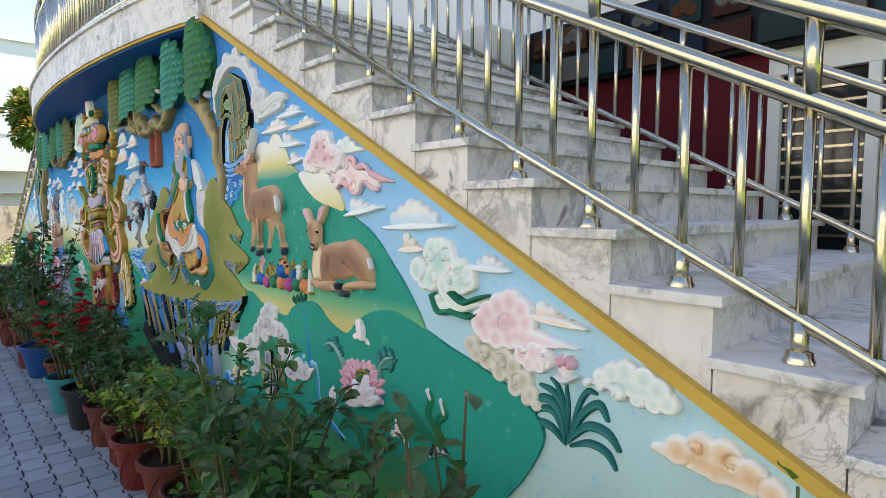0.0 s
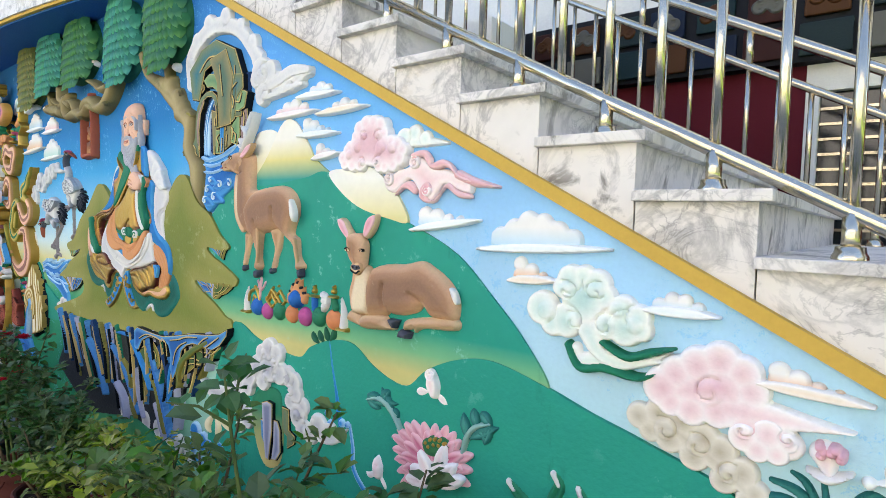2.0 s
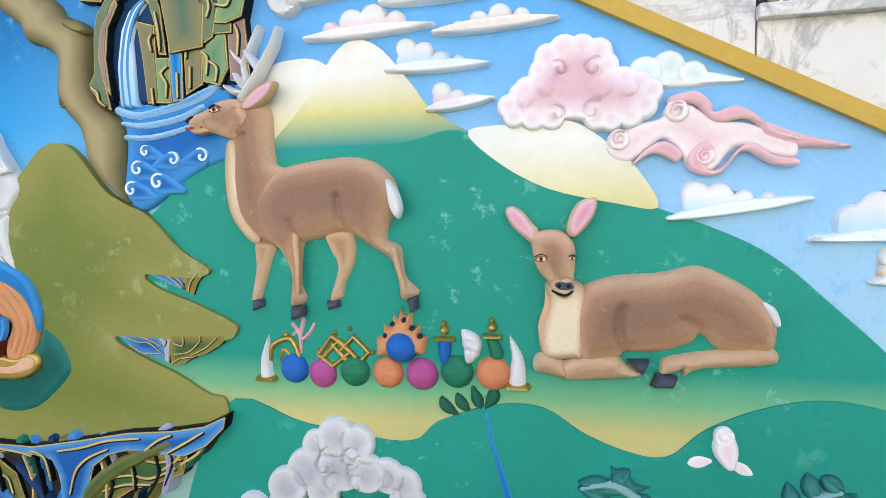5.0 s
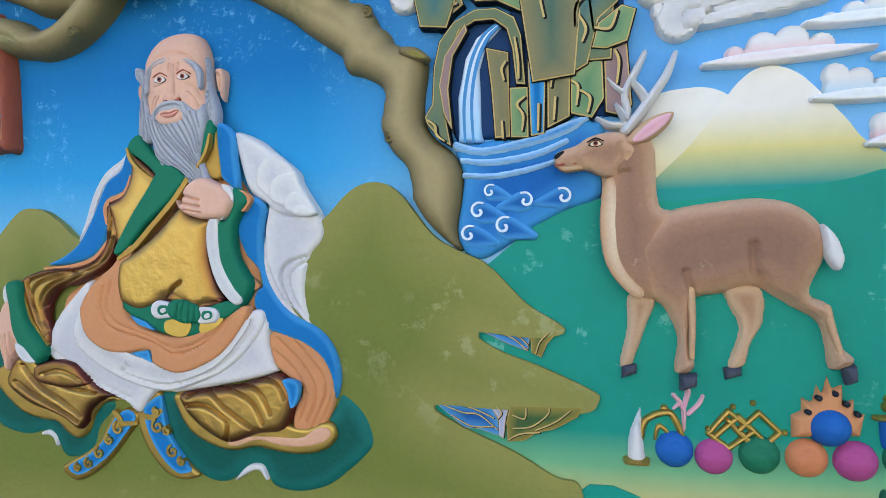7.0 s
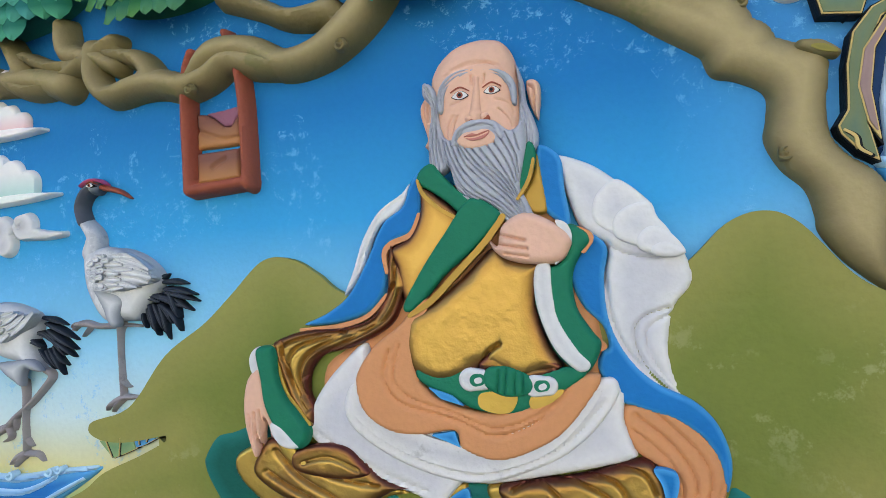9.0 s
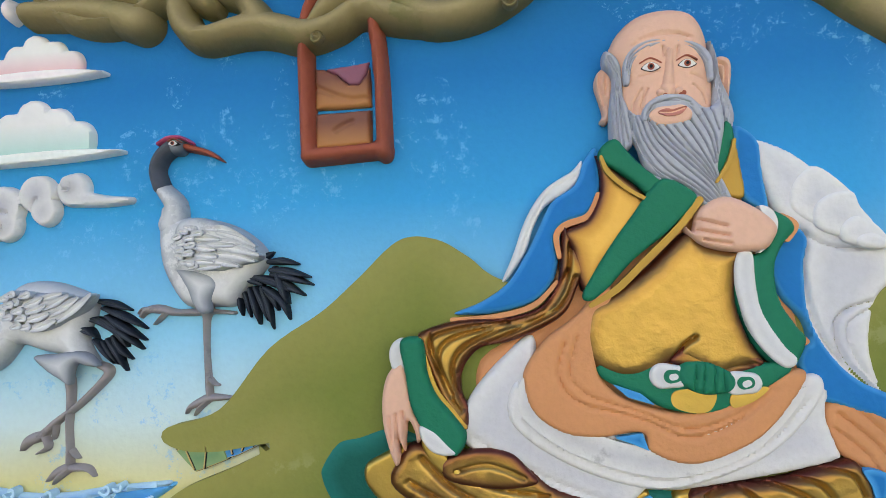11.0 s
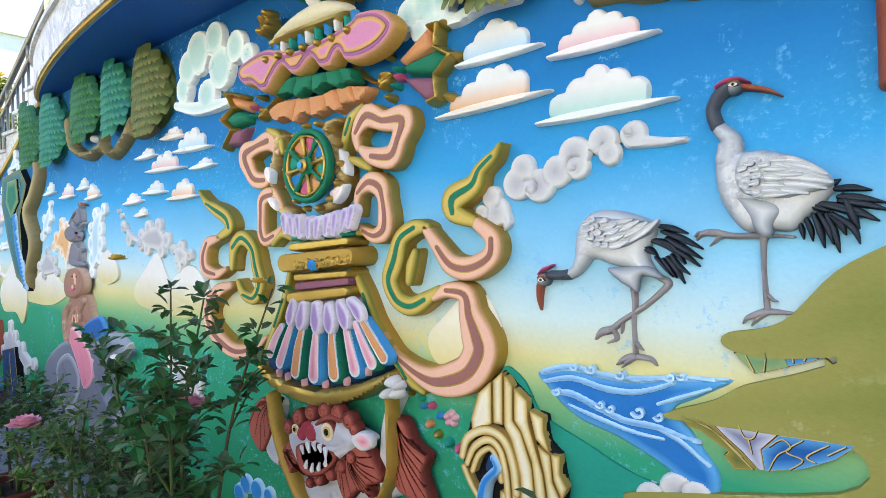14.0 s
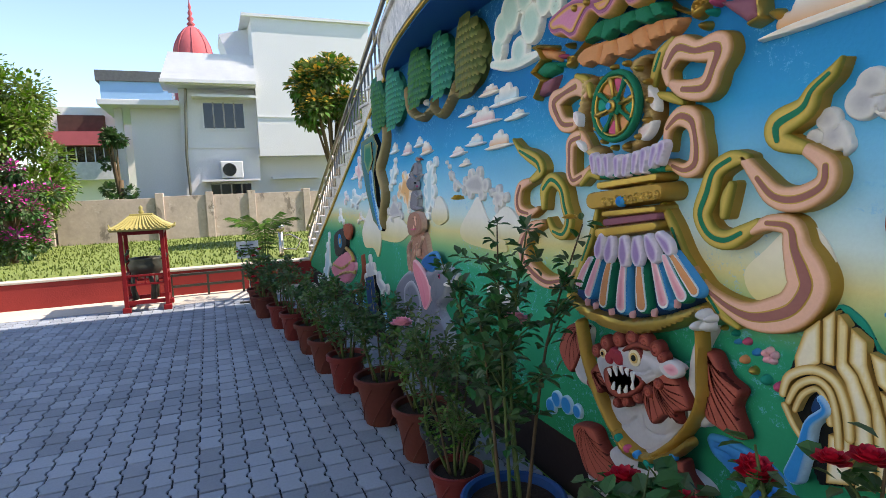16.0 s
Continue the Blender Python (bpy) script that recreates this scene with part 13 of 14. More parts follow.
def house_window(y0, z0, y1, z1, bars, x=HX):
    w = empty("window", (0, 0, 0))
    w.parent = house
    part("pane", box(bmesh.new(), x - HX - 0.02, y0, z0, x - HX + 0.02, y1, z1), M_GLASS_DARK, w)
    for i in range(bars + 1):
        y = y0 + (y1 - y0) * i / bars
        part("bar", box(bmesh.new(), x - HX, y - 0.025, z0, x - HX + 0.05, y + 0.025, z1), M_HOUSE if i in (0, bars) else M_STEEL_DULL, w)
    for z in (z0, z1):
        part("frame", box(bmesh.new(), x - HX, y0, z - 0.03, x - HX + 0.05, y1, z + 0.03), M_HOUSE, w)


house_window(-1.24, 4.27, 0.11, 5.17, 4)
house_window(-1.18, 1.5, 0.19, 2.4, 4)
part("pipe", tube(bmesh.new(), [(0.08, -1.72, 5.6), (0.08, -1.85, 3.4), (0.08, -1.80, 1.0)], 0.045, 8), M_STEEL_DULL, house)
ac = empty("air_conditioner", (HX + 0.3, -0.95, 2.66), label="white wall-mounted air conditioner unit with a round fan grille", category="air conditioner")
part("case", box(bmesh.new(), -0.2, -0.36, -0.29, 0.2, 0.36, 0.29, 0.03), M_HOUSE, ac)
bm = bmesh.new()
bmesh.ops.create_cone(bm, cap_ends=True, segments=24, radius1=0.22, radius2=0.22, depth=0.03, matrix=Matrix.Translation((0.21, -0.08, 0)) @ Matrix.Rotation(math.pi / 2, 4, "Y"))
part("fan_grille", bm, M_GLASS_DARK, ac)
part("bracket", box(bmesh.new(), -0.3, -0.3, -0.36, 0.15, 0.3, -0.31), M_STEEL, ac)
M_PINKRED = material("pink_red_plaster", rgb("b0575a"), 0.8, grain=0.1, blotch=0.15)
dome = empty("shrine_tower", (-36, -1.95, -0.30), label="pink-red temple spire with a stacked finial beyond the house", category="tower")
part("spire", lathe(bmesh.new(), [(1.3, 0), (1.3, 9.2), (1.12, 9.6), (1.02, 10.15), (0.92, 10.6), (0.68, 11.1), (0.36, 11.5), (0.14, 11.66), (0.0, 11.7)], 20), M_PINKRED, dome, smooth=True)
for k in range(8):
    a = 2 * math.pi * k / 8
    part("spire_rib", tube(bmesh.new(), [(r * math.cos(a), r * math.sin(a), z) for r, z in ((1.13, 9.6), (1.03, 10.15), (0.93, 10.6), (0.69, 11.1), (0.36, 11.5))], 0.03, 5), M_PINKRED, dome)
part("finial", lathe(bmesh.new(), [(0.10, 11.6), (0.24, 11.75), (0.10, 11.9), (0.19, 12.05), (0.07, 12.2), (0.14, 12.35), (0.05, 12.55), (0.09, 12.7), (0.03, 12.9), (0.0, 13.6)], 12), M_PINKRED, dome, smooth=True)
pav = empty("pavilion", (-30, -0.70, -0.28), label="flat-roofed white pavilion with glass balcony and red awning", category="house")
M_TILE = material("brown_roof_tile", rgb("4a342c"), 0.8, grain=0.3, scale=5, blotch=0.2)
for nm, y0, z0, y1, z1, d, m in (("wall", -7.6, 0.0, -2.2, 6.3, -0.6, M_PLASTER), ("roof_band", -5.35, 7.4, -2.3, 7.86, 0.1, material("grey_stone_band", rgb("5c5d5c"), 0.8, grain=0.35, scale=8)), ("balcony_glass", -5.2, 6.5, -2.3, 7.4, 0.0, material("pale_blue_glass", rgb("8fb4d4"), 0.15, blotch=0.05)), ("floor_band", -5.3, 6.3, -2.2, 6.5, 0.1, M_HOUSE), ("red_roof", -7.6, 4.5, -4.5, 5.1, 0.6, M_PINKRED), ("tile_roof", -7.0, 5.1, -5.2, 5.9, -0.2, M_TILE), ("window_band", -7.1, 3.8, -4.9, 4.46, 0.1, M_GLASS_DARK), ("stone_base", -7.6, 3.0, -4.9, 3.78, 0.3, material("pale_stone", rgb("b9b8b4"), 0.9, grain=0.25, scale=8, blotch=0.2))):
    part(nm, box(bmesh.new(), -4, y0, z0, d, y1, z1), m, pav)
for k in range(7):
    part("window_bar", box(bmesh.new(), 0.1, -7.1 + k * 0.36, 3.8, 0.14, -7.06 + k * 0.36, 4.46), M_HOUSE, pav)

# ---- incense burner under its little roof ----
M_REDWOOD = paint("red_lacquer", "7c1f22", rough=0.4)
M_YELLOW = paint("yellow_glaze", "9c9258", rough=0.4)
M_BRONZE = material("dark_bronze", rgb("4a4a40"), 0.45, 0.6, grain=0.15, blotch=0.25)
bx0, by0 = -10.4, -2.80
burner = empty("incense_burner", (bx0, by0, 0), label="bronze incense urn under a red frame with yellow tiled roof", category="incense burner")
HW = 0.29
for sx in (-1, 1):
    for sy in (-1, 1):
        part("post", box(bmesh.new(), sx * HW - 0.03, sy * HW - 0.03, 0.0, sx * HW + 0.03, sy * HW + 0.03, 1.29, 0.006), M_REDWOOD, burner)
        part("foot", box(bmesh.new(), sx * HW - 0.06, sy * HW - 0.06, 0.0, sx * HW + 0.06, sy * HW + 0.06, 0.08, 0.01), M_REDWOOD, burner)
for z, t in ((0.12, 0.06), (0.42, 0.03), (0.56, 0.03), (1.22, 0.06)):
    for s in (-1, 1):
        part("beam", box(bmesh.new(), -HW, s * HW - 0.02, z, HW, s * HW + 0.02, z + t), M_REDWOOD, burner)
        part("beam", box(bmesh.new(), s * HW - 0.02, -HW, z, s * HW + 0.02, HW, z + t), M_REDWOOD, burner)
for k in range(-2, 3):
    part("lattice_bar", box(bmesh.new(), HW - 0.012, k * 0.13 - 0.012, 0.42, HW + 0.012, k * 0.13 + 0.012, 0.58), M_REDWOOD, burner)
bm = bmesh.new()
rows = [(0.41, 1.28), (0.43, 1.31), (0.31, 1.37), (0.20, 1.46), (0.16, 1.49)]
rings = [[bm.verts.new((sx * w, sy * w, z)) for sx, sy in ((-1, -1), (1, -1), (1, 1), (-1, 1))] for w, z in rows]
for a, b in zip(rings, rings[1:]):
    for k in range(4):
        bm.faces.new((a[k], a[(k + 1) % 4], b[(k + 1) % 4], b[k]))
bm.faces.new(rings[0][::-1]), bm.faces.new(rings[-1])
roof = part("roof", bm, M_YELLOW, burner)
for side in range(4):
    for k in range(-6, 7):
        f = k / 6.5
        pts = [(w * f, -w, z + 0.012) for w, z in rows[1:]]
        bm = tube(bmesh.new(), pts, 0.016, 6)
        bm.transform(Matrix.Rotation(side * math.pi / 2, 4, "Z"))
        part("roof_tile_rib", bm, M_YELLOW, roof)
part("ridge", box(bmesh.new(), -0.05, -0.17, 1.49, 0.05, 0.17, 1.54, 0.01), M_YELLOW, burner)
part("finial", lathe(bmesh.new(), [(0.03, 1.54), (0.045, 1.57), (0.018, 1.60), (0.035, 1.63), (0.0, 1.68)], 12), M_YELLOW, burner, smooth=True)
for s in (-1, 1):
    part("roof_horn", tube(bmesh.new(), [(0, s * 0.42, 1.31), (0, s * 0.47, 1.33), (0, s * 0.48, 1.38)], [0.03, 0.022, 0.008], 8), M_YELLOW, burner)
part("urn", lathe(bmesh.new(), [(0.05, 0.50), (0.16, 0.53), (0.24, 0.62), (0.265, 0.72), (0.22, 0.79), (0.25, 0.83), (0.21, 0.83), (0.18, 0.77)], 28), M_BRONZE, burner, smooth=True)
for s in (-1, 1):
    part("urn_handle", tube(bmesh.new(), [(0, s * 0.21, 0.82), (0, s * 0.28, 0.77), (0, s * 0.31, 0.86), (0, s * 0.25, 0.91), (0, s * 0.23, 0.97)], 0.022, 8), M_BRONZE, burner, smooth=True)
for k in range(3):
    a = 2 * math.pi * k / 3 + 0.5
    part("urn_leg", tube(bmesh.new(), [(0.16 * math.cos(a), 0.16 * math.sin(a), 0.60), (0.22 * math.cos(a), 0.22 * math.sin(a), 0.36), (0.18 * math.cos(a), 0.18 * math.sin(a), 0.15)], [0.06, 0.04, 0.05], 8), M_BRONZE, burner, smooth=True)

bench = empty("bench_rail", (-11.15, -1.90, 0), label="dark metal bar bench along the red wall", category="bench")
for z in (0.18, 0.38):
    part("bar", box(bmesh.new(), -0.03, -0.62, z, 0.03, 0.62, z + 0.04), M_BRONZE, bench)
for y in (-0.6, 0.0, 0.6):
    part("leg", box(bmesh.new(), -0.02, y - 0.02, 0, 0.02, y + 0.02, 0.42), M_BRONZE, bench)
newel = empty("newel_post", (-12.3, -0.45, 0), label="steel newel post with a ball at the stair foot", category="post")
part("post", tube(bmesh.new(), [(0, 0, 0), (0, 0, 1.0)], 0.05, 12), M_STEEL, newel, smooth=True)
bm = bmesh.new()
bmesh.ops.create_uvsphere(bm, u_segments=16, v_segments=10, radius=0.09, matrix=Matrix.Translation((0, 0, 1.07)))
part("ball", bm, M_STEEL, newel, smooth=True)
part("scroll", tube(bmesh.new(), [(0, 0.03, 0.9), (0.1, 0.2, 0.92), (0.12, 0.4, 0.8), (0.1, 0.3, 0.6), (0, 0.05, 0.62)], 0.022, 8), M_STEEL, newel, smooth=True)
sign = empty("notice_stand", (-9.9, -1.25, 0), label="small framed notice board on a thin stand", category="sign")
part("pole", tube(bmesh.new(), [(0, 0, 0.02), (0, 0, 0.8)], 0.014, 8), M_STEEL, sign)
part("foot", box(bmesh.new(), -0.18, -0.03, 0, 0.18, 0.03, 0.025), M_BRONZE, sign)
part("foot", box(bmesh.new(), -0.03, -0.18, 0, 0.03, 0.18, 0.026), M_BRONZE, sign)
part("board", box(bmesh.new(), 0.012, -0.17, 0.74, 0.035, 0.17, 1.02, 0.004), paint("pale_board", "8f9ba3"), sign)
for k in range(4):
    part("text_bar", box(bmesh.new(), 0.0352, -0.12, 0.80 + 0.05 * k, 0.037, 0.12 - 0.03 * (k % 2), 0.815 + 0.05 * k), M_GLASS_DARK, sign)

# ---- potted plants ----
M_TERRA = material("terracotta", rgb("57291f"), 0.8, grain=0.12, scale=40, bump=0.25, blotch=0.25, big=4)
M_TERRA_RED = material("red_plastic_pot", rgb("63221b"), 0.5, grain=0.05, blotch=0.12)
M_BLACKPOT = material("black_pot", rgb("1f2224"), 0.5, grain=0.05)
M_BLUEPOT = material("blue_pot", rgb("143f74"), 0.4, grain=0.05)
M_TEALPOT = material("teal_pot", rgb("24767c"), 0.5, grain=0.05)
M_SOIL = material("dark_soil", rgb("2c2119"), 0.95, grain=0.3, scale=60, bump=0.8)
M_STEM = material("woody_stem", rgb("5a4a34"), 0.8, grain=0.2)
M_GSTEM = material("green_stem", rgb("4a5a2c"), 0.7, grain=0.15)


def leaf_material(name, code, rough=0.45):
    m = material(name, rgb(code), rough, grain=0.1, scale=60, bump=0.1, blotch=0.15, big=6, spec=0.35)
    n, ln = m.node_tree.nodes, m.node_tree.links
    geo = n.new("ShaderNodeNewGeometry")
    mr = n.new("ShaderNodeMapRange")
    mr.inputs["To Min"].default_value, mr.inputs["To Max"].default_value = 0.455, 0.535
    ln.new(geo.outputs["Random Per Island"], mr.inputs["Value"])
    ln.new(mr.outputs[0], n[m["hsv"]].inputs["Hue"])
    mr2 = n.new("ShaderNodeMapRange")
    mr2.inputs["To Min"].default_value, mr2.inputs["To Max"].default_value = 0.75, 1.15
    ln.new(geo.outputs["Random Per Island"], mr2.inputs["Value"])
    ln.new(mr2.outputs[0], n[m["hsv"]].inputs["Saturation"])
    b = n["Principled BSDF"]
    b.inputs["Subsurface Weight"].default_value = 0.0
    tr = n.new("ShaderNodeBsdfTranslucent")
    ln.new(n[m["hsv"]].outputs[0], tr.inputs["Color"])
    mx = n.new("ShaderNodeMixShader")
    mx.inputs[0].default_value = 0.25
    out = n["Material Output"]
    ln.new(b.outputs[0], mx.inputs[1])
    ln.new(tr.outputs[0], mx.inputs[2])
    ln.new(mx.outputs[0], out.inputs["Surface"])
    return m


LEAVES = {"dark": leaf_material("leaf_dark", "446434"), "mid": leaf_material("leaf_mid", "54742e"), "bright": leaf_material("leaf_bright", "627e28"), "rose": leaf_material("leaf_rose", "3e6434"), "yellow": leaf_material("leaf_yellowgreen", "9aa23c")}
M_PETAL_RED = material("petal_red", rgb("c01830"), 0.5, grain=0.1, blotch=0.1)
M_PETAL_PINK = material("petal_pink", rgb("e79aa8"), 0.5, grain=0.1, blotch=0.1)
M_PETAL_YEL = material("petal_yellow", rgb("d9b04a"), 0.5, grain=0.1, blotch=0.1)


def leaf_rows(center, out, size, rng, verts, faces, droop=0.3):
    """One pointed leaf folded along its middle."""
    d = Vector(out).normalized()
    d.z -= droop * rng.random()
    d.normalize()
    side = d.cross(Vector((0, 0, 1)))
    side = side.normalized() if side.length > 1e-3 else Vector((1, 0, 0))
    side = (side + Vector((0, 0, rng.uniform(-0.5, 0.5)))).normalized()
    up = side.cross(d)
    c = Vector(center)
    b = len(verts)
    w = size * rng.uniform(0.30, 0.42)
    for p in (c, c + d * size * 0.35 + side * w + up * w * 0.3, c + d * size * 0.75 + side * w * 0.7 + up * w * 0.2, c + d * size - up * w * 0.3, c + d * size * 0.75 - side * w * 0.7 + up * w * 0.2, c + d * size * 0.35 - side * w + up * w * 0.3, c + d * size * 0.5):
        verts.append(tuple(p))
    faces += [(b, b + 1, b + 6), (b + 1, b + 2, b + 6), (b + 2, b + 3, b + 6), (b + 3, b + 4, b + 6), (b + 4, b + 5, b + 6), (b + 5, b, b + 6)]


def bloom(name, at, r, m, parent, rng, petals=22):
    vs, fs = [], []
    for k in range(petals):
        f = k / petals
        a, e = k * 2.4, 1.35 - 1.2 * f
        d = Vector((math.cos(a) * math.cos(e), math.sin(a) * math.cos(e), math.sin(e)))
        side = d.cross(Vector((0, 0, 1))).normalized() if abs(d.z) < 0.99 else Vector((1, 0, 0))
        c = Vector(at)
        rr = r * (0.55 + 0.45 * f)
        w = r * (0.30 + 0.25 * f)
        b = len(vs)
        for p in (c, c + d * rr * 0.6 + side * w, c + d * rr, c + d * rr * 0.6 - side * w, c + d * rr * 0.65 + Vector((0, 0, -0.1 * r))):
            vs.append(tuple(p))
        fs += [(b, b + 1, b + 4), (b + 1, b + 2, b + 4), (b + 2, b + 3, b + 4), (b + 3, b, b + 4)]
    return mesh_object(name, vs, fs, m, None, parent)


def pot(parent, r, h, m, rng, twist=True):
    bm = bmesh.new()
    lathe(bm, [(0.0, 0.0), (r * 0.66, 0.0), (r * 0.70, 0.02), (r * 0.92, h * 0.80), (r * 0.93, h * 0.84), (r * 1.06, h * 0.86), (r * 1.08, h * 0.98), (r * 1.02, h), (r * 0.94, h * 0.98), (r * 0.90, h * 0.86)], 30)
    p = part("pot", bm, m, parent, smooth=True)
    p.data.set_sharp_from_angle(angle=radians(35))
    if twist:
        for k in range(7):
            a0 = 2 * math.pi * k / 7
            pts = [((r * (0.70 + 0.22 * f) + 0.002) * math.cos(a0 + 1.1 * f), (r * (0.70 + 0.22 * f) + 0.002) * math.sin(a0 + 1.1 * f), 0.02 + f * h * 0.78) for f in (0, 0.25, 0.5, 0.75, 1)]
            part("rib", tube(bmesh.new(), pts, 0.006, 6), m, p, smooth=True)
    part("soil", lathe(bmesh.new(), [(0.0, h * 0.86), (r * 0.5, h * 0.88), (r * 0.91, h * 0.87)], 18), M_SOIL, parent)
    return p


def potted_plant(x, y, r, h, height, spread, leaves, size, kind, seed, pot_m, label, flowers=(), stems=6, twist=True, start=0.25, upright=0.5):
    """height: of the whole plant over the ground."""
    rng = random.Random(seed)
    top = empty("potted_plant", (x, y, 0), label=label, category="potted plant", group="potted plants along the wall")
    pot(top, r, h, pot_m, rng, twist)
    vs, fs = [], []
    tips, ends = [], []
    for s in range(stems):
        a = 2 * math.pi * (s + rng.random() * 0.6) / stems
        reach = spread * rng.uniform(0.35, 1.0)
        zt = h + (height - h) * rng.choice((0.55, 0.66, 0.75, 0.85, 1.0))
        base = Vector((0.3 * r * math.cos(a), 0.3 * r * math.sin(a), h * 0.86))
        tip = Vector((reach * math.cos(a), reach * math.sin(a), zt))
        mid = base.lerp(tip, 0.5) + Vector((rng.uniform(-0.05, 0.05), rng.uniform(-0.05, 0.05), 0.08))
        path = curve_through([tuple(base), tuple(mid), tuple(tip)], 5)
        part("stem", tube(bmesh.new(), path, [0.010 - 0.007 * i / (len(path) - 1) for i in range(len(path))], 6), M_STEM if s % 2 else M_GSTEM, top, smooth=True)
        tips.append(tip)
        twigs = []
        for t in range(4):
            f = rng.uniform(0.35, 0.9)
            p = Vector(path[int(f * (len(path) - 1))])
            q = p + Vector((rng.uniform(-1, 1), rng.uniform(-1, 1), rng.uniform(0.1, 0.9))) * spread * 0.52
            q.z = min(q.z, height)
            part("twig", tube(bmesh.new(), [tuple(p), tuple(p.lerp(q, 0.5) + Vector((0, 0, 0.02))), tuple(q)], [0.005, 0.004, 0.002], 5), M_GSTEM, top)
            twigs.append((p, q))
            ends.append(q)
        for k in range(leaves // stems):
            if rng.random() < 0.55:
                p, q = twigs[rng.randrange(4)]
                c = p.lerp(q, rng.uniform(0.2, 1.05))
            else:
                c = Vector(path[int(len(path) * rng.uniform(start, 0.999))])
            out = Vector((rng.uniform(-1, 1), rng.uniform(-1, 1), rng.uniform(-0.3, 0.9)))
            c = c + out * 0.02
            leaf_rows(c, out, size * rng.uniform(0.6, 1.2), rng, vs, fs)
    lv = mesh_object("leaves", vs, fs, LEAVES[kind], None, top)
    tagged(lv, kind="stuff")
    for k, (m, fr, fz) in enumerate(flowers):
        t = tips[k % len(tips)] + Vector((rng.uniform(-0.1, 0.1), rng.uniform(-0.1, 0.1), 0.02 - fz)) if fz >= 0 else ends[(k * 5) % len(ends)] + Vector((0, -0.02, 0.02))
        bloom("flower", t, fr, m, top, rng)
    return top


